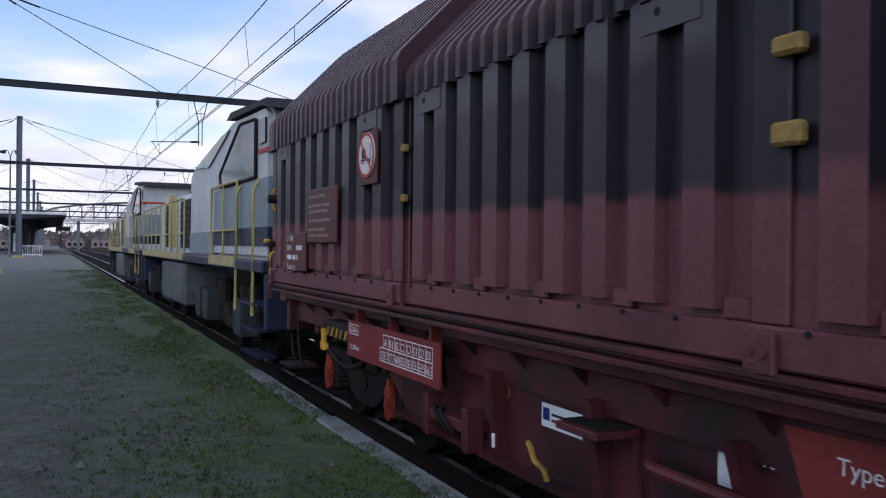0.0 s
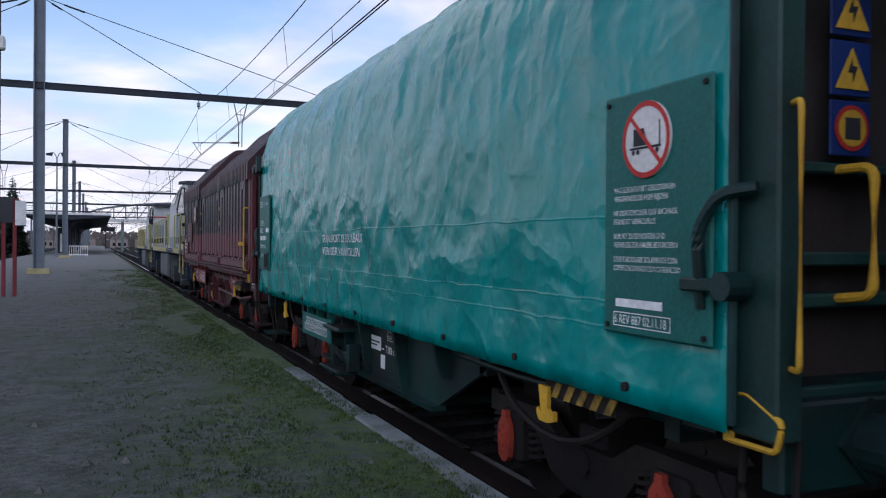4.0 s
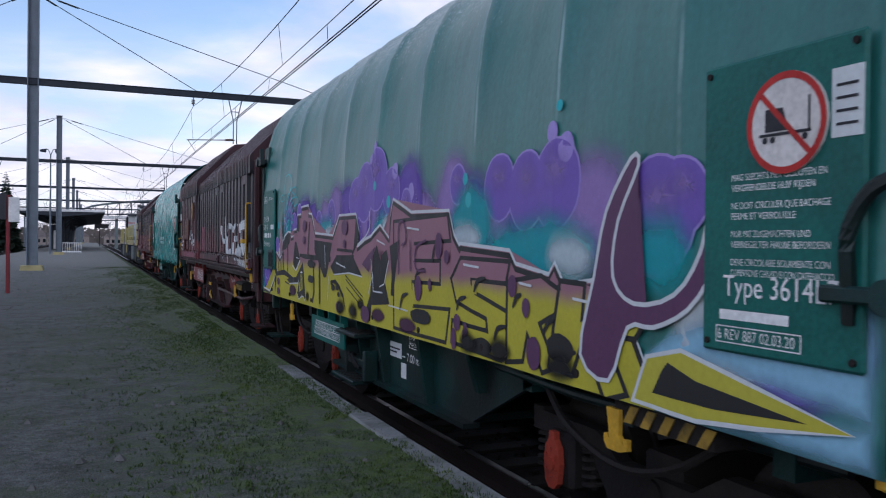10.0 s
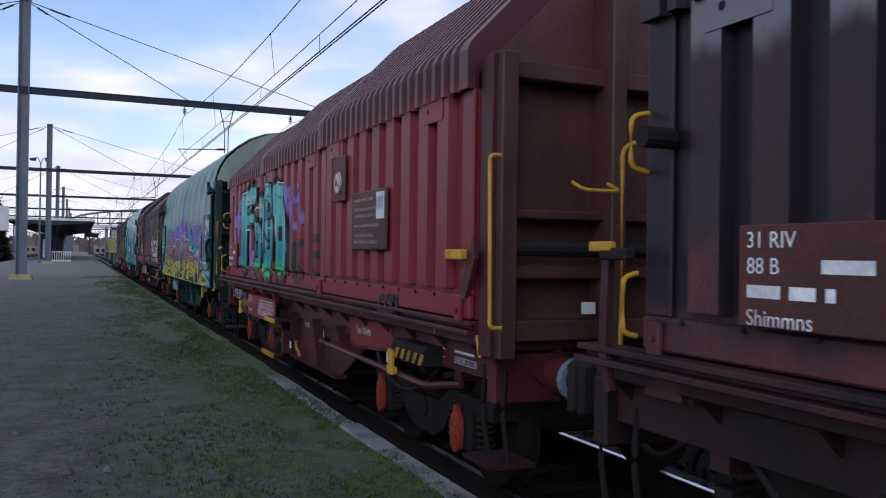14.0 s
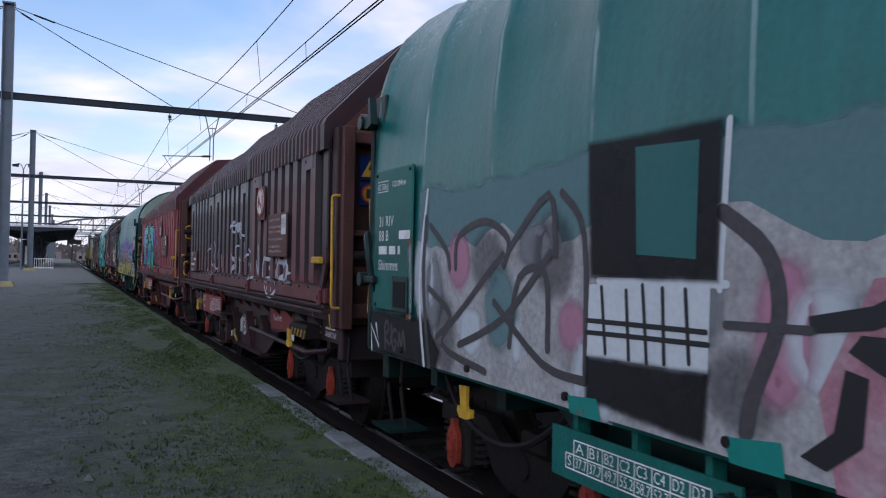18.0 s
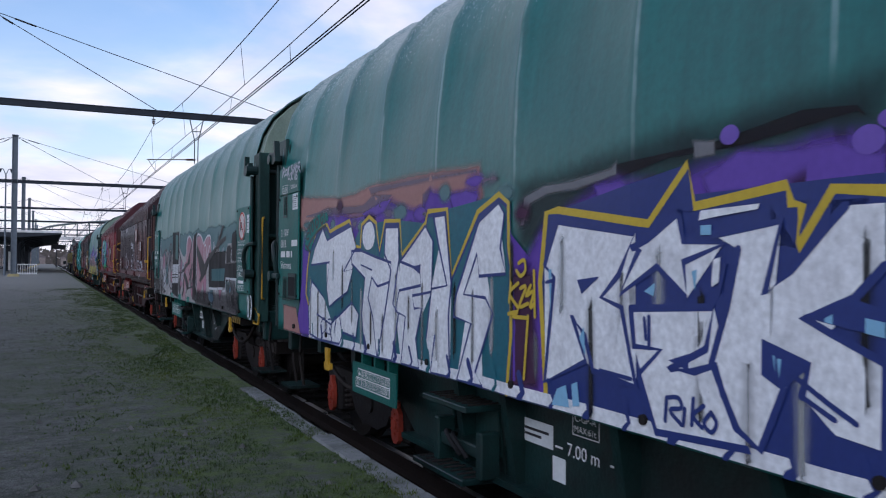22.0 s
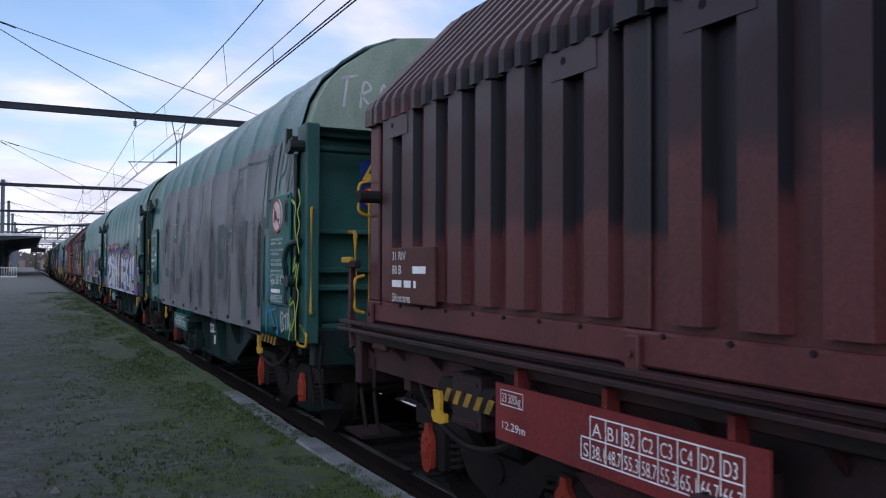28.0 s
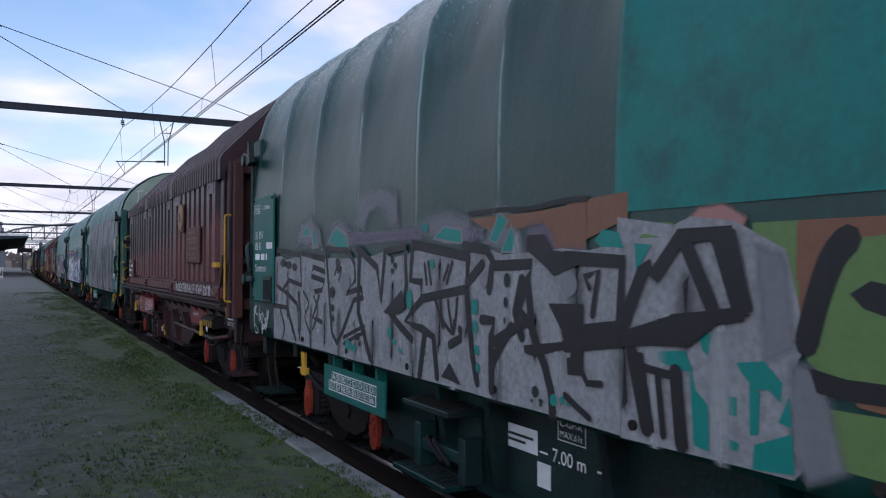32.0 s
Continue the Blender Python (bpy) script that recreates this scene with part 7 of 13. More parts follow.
def feathered(b, pts, f):
    """A filled shape whose border fades over the width f."""
    lay_ = b.verts.layers.float.new("soft")
    P, N = outward(pts)
    o = [b.verts.new((0, *(p + n * f / 2))) for p, n in zip(P, N)]
    i_ = [b.verts.new((0, *(p - n * f / 2))) for p, n in zip(P, N)]
    k = len(P)
    for v in i_:
        v[lay_] = 1.0
    for q in range(k):
        b.faces.new((o[q], o[(q + 1) % k], i_[(q + 1) % k], i_[q]))
    bmesh.ops.triangulate(b, faces=[b.faces.new(i_)])
    return b


def blob(y, z, ry, rz, n=20, wob=0.1):
    out = []
    for k in range(n):
        a = 6.2832 * k / n
        q = 1 + wob * noise.noise((y * 7 + math.cos(a) * 1.3, z * 7 + math.sin(a) * 1.3, 1.0))
        out.append((y + ry * q * math.cos(a), z + rz * q * math.sin(a)))
    return out


def mist(parent, face, mat, pts, f, off, name="sprayed_patch"):
    mark(parent, name, M[mat], lambda b: feathered(b, pts, f), face, off)


def rounded(pts, k=4):
    """A closed outline with its corners smoothed."""
    P = [Vector(p) for p in pts]
    n, out = len(P), []
    for i in range(n):
        a, b, c, d = P[i - 1], P[i], P[(i + 1) % n], P[(i + 2) % n]
        for q in range(k):
            t = q / k
            out.append(tuple(0.5 * ((2 * b) + (c - a) * t + (2 * a - 5 * b + 4 * c - d) * t * t + (3 * b - a - 3 * c + d) * t ** 3)))
    return out


# letter shapes with sharp arms, each in a box of 1 by 1
WILD = {
    "Z": [(0.05, 0.7), (0.04, 0.82), (0.35, 0.88), (0.97, 1.0), (0.9, 0.78), (0.58, 0.54), (0.98, 0.4), (0.8, 0.1), (0.5, 0.0), (0.15, 0.1), (0.0, 0.3), (0.1, 0.52), (0.3, 0.34), (0.46, 0.42), (0.36, 0.62), (0.28, 0.7)],
    "I": [(0.05, 0.86), (0.5, 1.0), (0.98, 0.9), (0.72, 0.68), (0.74, 0.3), (1.0, 0.12), (0.5, 0.0), (0.0, 0.14), (0.28, 0.3), (0.3, 0.62)],
    "N": [(0.0, 0.9), (0.28, 1.0), (0.46, 0.72), (0.7, 0.95), (1.0, 1.0), (0.86, 0.55), (0.96, 0.1), (0.7, 0.0), (0.56, 0.42), (0.46, 0.1), (0.2, 0.0), (0.04, 0.16), (0.2, 0.5)],
    "K": [(0.0, 0.92), (0.3, 1.0), (0.36, 0.66), (0.74, 1.0), (1.0, 0.97), (0.94, 0.72), (0.62, 0.62), (0.7, 0.54), (1.0, 0.2), (0.8, 0.02), (0.55, 0.32), (0.42, 0.36), (0.4, 0.05), (0.1, 0.0), (0.05, 0.45)],
    "R": [(0.0, 0.9), (0.6, 1.0), (0.95, 0.86), (0.9, 0.62), (0.66, 0.5), (1.0, 0.1), (0.78, 0.0), (0.46, 0.36), (0.42, 0.06), (0.12, 0.0), (0.05, 0.5)],
    "O": [(0.2, 0.92), (0.52, 1.0), (0.9, 0.98), (1.0, 0.6), (0.95, 0.1), (0.6, 0.0), (0.15, 0.05), (0.0, 0.3), (0.05, 0.65)],
    "E": [(0.0, 0.95), (0.95, 1.0), (1.0, 0.8), (0.4, 0.76), (0.4, 0.62), (0.85, 0.64), (0.85, 0.46), (0.4, 0.44), (0.42, 0.24), (1.0, 0.28), (0.95, 0.02), (0.05, 0.0)],
    "S": [(0.1, 0.7), (0.3, 0.95), (1.0, 1.0), (0.92, 0.78), (0.45, 0.74), (0.45, 0.62), (0.95, 0.5), (1.0, 0.2), (0.75, 0.02), (0.0, 0.0), (0.05, 0.24), (0.6, 0.26), (0.6, 0.38), (0.15, 0.46)],
    "T": [(0.0, 0.8), (0.05, 1.0), (0.97, 0.98), (1.0, 0.7), (0.68, 0.72), (0.62, 0.3), (0.7, 0.05), (0.4, 0.0), (0.32, 0.4), (0.34, 0.72)],
    "U": [(0.0, 1.0), (0.32, 0.98), (0.36, 0.3), (0.6, 0.28), (0.68, 0.98), (1.0, 0.95), (0.95, 0.12), (0.7, 0.0), (0.2, 0.02), (0.02, 0.2)],
    "A": [(0.3, 1.0), (0.7, 0.98), (1.0, 0.05), (0.72, 0.0), (0.62, 0.25), (0.4, 0.25), (0.3, 0.0), (0.0, 0.04)],
    "F": [(0.0, 0.88), (0.16, 1.0), (0.98, 0.98), (1.0, 0.82), (0.42, 0.76), (0.4, 0.62), (0.74, 0.62), (0.76, 0.46), (0.42, 0.44), (0.5, 0.06), (0.3, 0.0), (0.1, 0.1), (0.04, 0.5)],
    "G": [(0.25, 0.96), (0.5, 1.0), (0.9, 0.92), (0.94, 0.72), (0.52, 0.76), (0.38, 0.62), (0.38, 0.32), (0.56, 0.22), (0.66, 0.32), (0.5, 0.38), (0.52, 0.52), (0.98, 0.52), (0.98, 0.16), (0.76, 0.0), (0.25, 0.02), (0.02, 0.28), (0.0, 0.72)],
    "J": [(0.3, 0.95), (0.98, 1.0), (0.92, 0.8), (0.7, 0.74), (0.86, 0.4), (0.6, 0.02), (0.12, 0.0), (0.0, 0.3), (0.3, 0.36), (0.5, 0.24), (0.56, 0.46), (0.38, 0.72)],
    "M": [(0.0, 0.55), (0.02, 0.92), (0.1, 0.9), (0.12, 1.0), (0.22, 1.0), (0.32, 0.93), (0.38, 0.72), (0.6, 0.7), (0.75, 0.92), (1.0, 0.92), (0.98, 0.05), (0.8, 0.0), (0.66, 0.1), (0.62, 0.5), (0.5, 0.6), (0.44, 0.1), (0.2, 0.02), (0.14, 0.42)],
}


WILD["Q"] = [(0.5 - 0.5 * math.cos(q * math.pi / 7) * (1 + 0.04 * math.sin(3 * q)), 0.5 + 0.5 * math.sin(q * math.pi / 7)) for q in range(14)]


def boxed(ch, ya, yb, z0, z1, lean=0.0, tip=0.0):
    return [(ya + (yb - ya) * u - lean * (v - 0.5), z0 + (z1 - z0) * v + tip * (u - 0.5)) for u, v in WILD[ch]]


def piece(parent, face, specs, fill, off, below=(), outline=None, width=0.03, soft=0, name="graffiti_letter"):
    """A word of sharp letters: coats below, each (material, growth), then the fill and the outline of each letter."""
    outs = [rounded(boxed(*s), soft) if soft else boxed(*s) for s in specs]
    for mat, g in below:
        for k, p in enumerate(outs):
            mark(parent, "letter_shadow", M[mat], lambda b: poly(b, grown(p, g)), face, off + 0.0001 * k)
        off += 0.0014
    for k, p in enumerate(outs):
        lt = mark(parent, name, M[fill], lambda b: poly(b, p), face, off + 0.0008 * k)
        if outline:
            mark(lt, "letter_outline", M[outline], lambda b: loop_line(b, p, width), face, off + 0.0008 * k + 0.0005)
    return outs


HAND = {"M": [(0, 0, 0.05, 1, 0.4, 0.3, 0.75, 1, 0.8, 0)], "O": [(0.5, 1, 0.05, 0.6, 0.3, 0.02, 0.8, 0.3, 0.75, 0.8, 0.5, 1)], "E": [(0.7, 0.95, 0.1, 0.9, 0.1, 0.08, 0.75, 0.05), (0.1, 0.5, 0.6, 0.5)], "S": [(0.8, 0.9, 0.2, 0.95, 0.15, 0.6, 0.75, 0.4, 0.7, 0.05, 0.05, 0.1)], "T": [(0.0, 0.95, 0.9, 1.0), (0.45, 0.95, 0.4, 0.0)], "R": [(0.1, 0.0, 0.15, 1.0, 0.75, 0.85, 0.7, 0.55, 0.2, 0.5, 0.8, 0.0)], "A": [(0.0, 0.0, 0.45, 1.0, 0.8, 0.0), (0.2, 0.4, 0.7, 0.38)], "L": [(0.1, 1.0, 0.1, 0.05, 0.75, 0.08)], "F": [(0.8, 1.0, 0.12, 0.95, 0.1, 0.0), (0.12, 0.52, 0.65, 0.55)], "W": [(0.0, 1.0, 0.25, 0.0, 0.45, 0.7, 0.7, 0.0, 0.9, 1.0)], "P": [(0.1, 0.0, 0.12, 1.0, 0.75, 0.9, 0.7, 0.5, 0.12, 0.48)], "2": [(0.05, 0.8, 0.4, 1.0, 0.75, 0.75, 0.05, 0.05, 0.85, 0.05)], "0": [(0.45, 1.0, 0.08, 0.6, 0.3, 0.02, 0.78, 0.3, 0.72, 0.85, 0.45, 1.0)], "1": [(0.2, 0.8, 0.5, 1.0, 0.45, 0.0)], "8": [(0.7, 0.85, 0.35, 1.0, 0.2, 0.75, 0.7, 0.35, 0.5, 0.0, 0.15, 0.2, 0.3, 0.5, 0.75, 0.8)], "C": [(0.8, 0.85, 0.4, 1.0, 0.08, 0.55, 0.3, 0.05, 0.8, 0.2)], "K": [(0.1, 1.0, 0.1, 0.0), (0.8, 1.0, 0.12, 0.5, 0.8, 0.0)], "N": [(0.05, 0.0, 0.1, 1.0, 0.7, 0.05, 0.75, 1.0)], ".": [(0.4, 0.42, 0.55, 0.45)]}


def handwriting(parent, face, text, y, z, h, step, w_, mat, off):
    """Words brushed by hand, one part a letter."""
    for ch in text:
        def d(b):
            for run in HAND[ch]:
                p = list(zip(run[::2], run[1::2]))
                stroke(b, curve2([(y - u * step * 0.86 - 0.1 * v * h, z + v * h) for u, v in p], 3), w_)
        mark(parent, "brushed_letter", M[mat], d, face, off)
        y -= step * (0.5 if ch in ".1" else 1.0)


def lines(parent, face, mat, w_, off, runs, smooth=True, name="graffiti_line"):
    """Sprayed lines of one width."""
    for k, run in enumerate(runs):
        mark(parent, name, M[mat], lambda b: stroke(b, curve2(run, 4) if smooth and len(run) > 2 else run, w_), face, off + 0.00004 * k)


def shapes(parent, face, mat, soft, off, runs, name="sprayed_patch"):
    """Filled patches of paint, with a fading border where soft is not 0."""
    for k, run in enumerate(runs):
        if soft:
            mist(parent, face, mat, run, soft, off + 0.00004 * k, name)
        else:
            mark(parent, name, M[mat], lambda b: poly(b, run), face, off + 0.00004 * k)


def spots(parent, face, mat, off, rows, name="paint_spot"):
    for y, z, ry, rz in rows:
        mark(parent, name, M[mat], lambda b: poly(b, blob(y, z, ry, rz, 16, 0.08)), face, off)


paint("spray_blue", (0.03, 0.22, 0.42))
paint("spray_lemon", (0.3, 0.36, 0.05))
paint("spray_mist", (0.42, 0.44, 0.5))
paint("haze_dim", (0.05, 0.045, 0.048), 0.6, 0.4)
paint("spray_dim_teal", (0.012, 0.09, 0.105))
paint("spray_rustdot", (0.16, 0.07, 0.05))
paint("spray_teal2", (0.012, 0.19, 0.16))


# second wagon: two lines of white lettering on the cover
face2 = tarp_face(2.0, 1.0, 0.4)
mark(WAGONS[2][1], "lettering", M["white"], lambda b: [letters(b, "TRANSPORT DE ROULEAUX", 1.25, 1.90, 0.085, 1.55), letters(b, "VERVOER VAN ROLLEN", 1.25, 1.76, 0.085, 1.45)], face2, 0.012)

# third wagon: white tags, four big letters, a patch of fresh paint
rnd = random.Random(3)
th, hoods = WAGONS[3]
fl = HOODF["long"]
mark(hoods[1], "fresh_paint", M["spray_magenta"], lambda b: rect(b, 0.4, 0.88, 1.56, 2.2), fl, 0.003)
mark(hoods[0], "sill_paint", M["spray_magenta"], lambda b: rect(b, 2.2, 4.6, 1.45, 1.59), fl, 0.003)
lines(hoods[0], fl, "spray_white", 0.034, 0.0060, [[(3.09, 2.02), (2.91, 1.86)], [(2.91, 1.97), (3.09, 1.86)], [(2.87, 2.01), (2.93, 2.13), (2.91, 2.21), (2.86, 2.19), (2.85, 2.07), (2.81, 2.1)], [(2.61, 2.06), (2.64, 2.12), (2.74, 2.12), (2.78, 2.03), (2.7, 1.96), (2.62, 2)], [(2.76, 2.04), (2.62, 2.06)], [(2.58, 2), (2.56, 2.07), (2.51, 2.08), (2.52, 2.02), (2.45, 2.05), (2.45, 1.98)], [(2.52, 2.17), (2.47, 2.19), (2.42, 2.16), (2.47, 2.13), (2.52, 2.17)], [(2.56, 1.93), (2.5, 1.95), (2.43, 1.94)], [(2.68, 1.83), (2.62, 1.87), (2.59, 1.79), (2.55, 1.85), (2.51, 1.78), (2.46, 1.85), (2.44, 1.78), (2.41, 1.77)]], name='graffiti_tag')
lines(hoods[0], fl, "spray_white", 0.034, 0.0064, [[(2.26, 2.02), (2.34, 2.03), (2.37, 1.98), (2.31, 1.94), (2.36, 1.89), (2.32, 1.84), (2.26, 1.87)], [(2.23, 1.97), (2.22, 1.8)], [(2.08, 1.94), (2.21, 1.87), (2.06, 1.76)], [(2.27, 1.77), (2.24, 1.73)], [(2.2, 1.77), (2.29, 1.67)]], name='graffiti_tag')
lines(hoods[0], fl, "spray_pink", 0.012, 0.0066, [[(3.81, 1.44), (3.68, 1.52), (3.6, 1.4), (3.54, 1.5), (3.44, 1.42), (3.37, 1.52), (3.28, 1.46)], [(3.79, 1.39), (3.58, 1.38), (3.35, 1.41)], [(4.39, 1.46), (4.32, 1.4), (4.22, 1.47), (4.16, 1.4)]], name='chalk_scribble')
b_ = bmesh.new()
box(b_, -1.575, -1.57, 5.14, 5.34, 2.44, 2.62)
part("paper_label", b_, M["paper"], hoods[0], "white paper label")
ew3 = [c for c in th.children if c.name.startswith("end_wall")][0]
for run in [[(-0.95, 2.87), (-1.06, 2.94), (-1.16, 2.86), (-1.10, 2.76), (-0.98, 2.73), (-1.03, 2.63), (-1.16, 2.65)], [(-1.15, 2.49), (-0.99, 2.56), (-1.09, 2.60), (-1.16, 2.52), (-1.08, 2.44), (-0.95, 2.48)], [(-1.16, 2.31), (-0.98, 2.46)], [(-1.08, 2.43), (-0.95, 2.27)], [(-1.07, 2.31), (-1.15, 2.37), (-1.17, 2.31), (-1.09, 2.27), (-1.07, 2.31)], [(-1.16, 2.00), (-1.18, 2.06), (-0.98, 2.16)], [(-0.97, 2.25), (-0.99, 2.07)]]:
    b_ = bmesh.new()
    stroke(b_, curve2(run, 4), 0.035)
    for v in b_.verts:
        v.co = (v.co.y, -5.546, v.co.z)
    part("chalk_tag", b_, M["spray_pale"], ew3)


def curls(b):
    for y, z in ((0.78, 1.8), (0.5, 1.8), (0.12, 1.78), (-0.22, 1.72), (-0.52, 1.74), (-0.8, 1.85)):
        stroke(b, curve2([(y + 0.02, z + 0.12), (y - 0.02, z + 0.09), (y + 0.02, z + 0.06), (y - 0.02, z + 0.03), (y + 0.02, z), (y - 0.015, z - 0.05), (y - 0.02, z - 0.12)], 4), 0.007)


mark(hoods[1], "chalk_scribble", M["spray_pink"], curls, fl, 0.006)
lines(hoods[2], fl, "spray_white", 0.105, 0.0060, [[(-2.5, 2.13), (-2.6, 1.91), (-2.67, 1.58)], [(-2.5, 2.12), (-2.92, 1.86), (-3.07, 2.3)], [(-3.06, 2.29), (-3.2, 1.91), (-3.3, 1.51)], [(-3.49, 2.17), (-3.32, 1.97), (-3.4, 1.71), (-3.61, 1.67), (-3.71, 1.87), (-3.68, 2.11), (-3.49, 2.17)], [(-4.38, 2.18), (-4.4, 1.88), (-4.41, 1.57)], [(-4.34, 1.92), (-4.09, 1.89), (-3.96, 1.71), (-4.2, 1.57), (-4.39, 1.74)], [(-4.52, 1.52), (-4.54, 1.72), (-4.63, 1.78), (-4.69, 1.59)], [(-3.88, 2.15), (-3.97, 2.08)], [(-4.03, 2.1), (-4.27, 2.15)]], name='graffiti_letter')
lines(hoods[2], fl, "spray_white", 0.15, 0.0064, [[(-5.14, 2.24), (-5.1, 2.17), (-4.97, 2.14), (-4.72, 2.12), (-4.82, 1.99), (-4.9, 1.88), (-5.08, 1.71), (-5.27, 1.61)], [(-5.12, 1.79), (-5.43, 1.78), (-5.46, 1.68), (-5.43, 1.46)]], name='graffiti_letter')
shapes(hoods[2], fl, "haze_white", 0.1, 0.0056, [[(-4.47, 1.57), (-5.03, 1.58), (-5.44, 1.58), (-5.43, 1.41), (-4.86, 1.43), (-4.48, 1.45)], [(-4.71, 2.2), (-5.16, 2.25), (-5.3, 2.13), (-5.15, 2.08), (-4.75, 2.08)], [(-4.92, 2), (-5.09, 1.81), (-5.38, 1.74), (-5.45, 1.62), (-5.27, 1.54), (-5.03, 1.67)]], name='paint_smear')
shapes(hoods[2], fl, "spray_white", 0, 0.0067, [[(-4.48, 1.56), (-5.25, 1.55), (-5.4, 1.55), (-5.42, 1.46), (-4.86, 1.47), (-4.49, 1.5)]], name="paint_smear")
for k in range(9):
    mist(hoods[2], fl, ("haze_soot", "haze_rust", "haze_soot")[k % 3], blob(-4.5 - 0.1 * k, 1.5 + 0.03 * (k % 2), 0.02, 0.06), 0.04, 0.0072 + 0.00003 * k)
for k in range(16):
    y = -2.35 - 0.19 * k + rnd.uniform(-0.05, 0.05)
    mark(hoods[2], "paint_run", M["spray_white"], lambda b: stroke(b, [(y, 1.62 + 0.05 * rnd.random()), (y + 0.004, 1.5 - 0.05 * rnd.random())], 0.014), fl, 0.0065)

# fourth wagon: yellow and mauve letters below violet clouds
rnd = random.Random(44)
th, cv = WAGONS[4]
face4 = tarp_face(4.0)
M["spray_fade"] = layered(surface("spray_fade", (0.42, 0.38, 0.035), 0.5, var=0.12, dirt=(0.3, 0.26, 0.03), dirt_amount=0.4, bump=0.05), (0.27, 0.135, 0.17), 1.6, 9.0, 0.08, 2.5, 1.0, 4.0, soft=0.14)
for k in range(17):
    y = 3.6 - 0.44 * k + rnd.uniform(-0.1, 0.1)
    mist(cv, face4, rnd.choice(("haze_purple", "haze_purple", "haze_lilac")), blob(y, 2.08 + rnd.uniform(-0.08, 0.14), rnd.uniform(0.24, 0.36), rnd.uniform(0.24, 0.36)), 0.3, 0.003 + 0.00012 * k)
for k, (y, z, r) in enumerate(((0.62, 2.3, 0.2), (0.34, 2.36, 0.26), (-0.02, 2.46, 0.27), (-0.42, 2.32, 0.2), (0.04, 2.76, 0.06), (0.16, 2.66, 0.045), (-0.5, 2.5, 0.07), (-0.92, 2.3, 0.07), (-0.8, 2.2, 0.12), (-1.86, 2.3, 0.13), (-2.5, 2.24, 0.2), (-2.85, 2.2, 0.22), (-3.2, 2.22, 0.24), (-3.15, 2.52, 0.06), (-3.3, 2.42, 0.08), (-4.1, 2.02, 0.26), (-4.28, 2.1, 0.16), (2.0, 2.1, 0.12), (1.5, 2.16, 0.16))):
    pf = mark(cv, "graffiti_bubble", M["spray_lilac" if r < 0.1 else "spray_purple"], lambda b: poly(b, blob(y, z, r, r * 1.06, 24, 0.05)), face4, 0.0066 + 0.00006 * k)
    if r > 0.1:
        mark(pf, "bubble_rim", M["spray_lilac"], lambda b: poly(b, blob(y, z, r + 0.014, r * 1.06 + 0.014, 24, 0.05)), face4, 0.0052 + 0.00006 * k)
        mist(pf, face4, "haze_lilac2", blob(y, z + r * 0.35, r * 0.4, r * 0.3), r * 0.9, 0.0079 + 0.00002 * k)
for k, (y, z, ry, rz) in enumerate(((-2.1, 2.02, 0.3, 0.26), (-3.0, 1.86, 0.6, 0.16), (-0.3, 1.98, 0.3, 0.16), (-4.1, 1.84, 0.24, 0.16), (1.7, 2.02, 0.3, 0.12), (3.6, 2.0, 0.2, 0.2), (5.0, 1.3, 0.25, 0.2))):
    mist(cv, face4, "haze_cyan", blob(y, z, ry, rz), 0.24, 0.0084 + 0.0001 * k)
for k, (y, z, ry, rz) in enumerate(((1.45, 1.98, 0.3, 0.07), (-2.0, 1.92, 0.22, 0.09), (-0.32, 2.0, 0.12, 0.12), (-3.35, 1.82, 0.2, 0.1), (-4.55, 1.52, 0.3, 0.2))):
    mist(cv, face4, "haze_white", blob(y, z, ry, rz), 0.16, 0.0092 + 0.0001 * k)
for k, (y, z, r) in enumerate(((-2.0, 2.33, 0.04), (-2.06, 2.18, 0.05), (0.0, 2.4, 0.04), (-0.36, 2.24, 0.05), (-3.22, 2.66, 0.03))):
    mark(cv, "paint_dot", M["spray_cyan"], lambda b: ring2(b, (y, z), r, r * 1.1, 14), face4, 0.0096)


def crest(parent, top, bottom, off):
    """One dark letter body with a white line along its upper border."""
    body = mark(parent, "graffiti_body", M["spray_fade"], lambda b: poly(b, top + [(top[-1][0], bottom), (top[0][0], bottom)]), face4, off)
    mark(body, "white_edge", M["spray_white"], lambda b: stroke(b, top, 0.024), face4, off + 0.0004)
    mark(body, "black_edge", M["spray_black"], lambda b: stroke(b, [(p[0], p[1] - 0.035) for p in top], 0.035), face4, off + 0.0006)


crest(cv, [(5.22, 1.19), (4.8, 1.16), (4.33, 1.43), (4.36, 1.73), (4.25, 1.73), (4.05, 1.65), (3.9, 1.75), (3.9, 1.87), (3.78, 1.96), (3.59, 2.01), (3.45, 2.0), (3.43, 1.94), (3.27, 1.95), (3.26, 2.03), (3.09, 2.04)], 1.115, 0.0102)
crest(cv, [(3.09, 2.04), (3.05, 2.22), (2.87, 2.22), (2.86, 2.31), (2.52, 2.32), (2.51, 2.22), (2.35, 2.21), (2.13, 1.98), (1.59, 1.96), (1.42, 1.95), (1.16, 2.16), (0.58, 2.16), (0.46, 1.98), (0.5, 1.84)], 1.115, 0.0104)
crest(cv, [(0.5, 1.84), (0.26, 1.91), (0.08, 1.94), (-0.16, 2.04), (-0.4, 1.92), (-0.43, 2.12), (-0.48, 2.26), (-0.95, 2.13), (-1.72, 2.12), (-1.8, 1.96), (-1.92, 1.86)], 1.115, 0.0106)
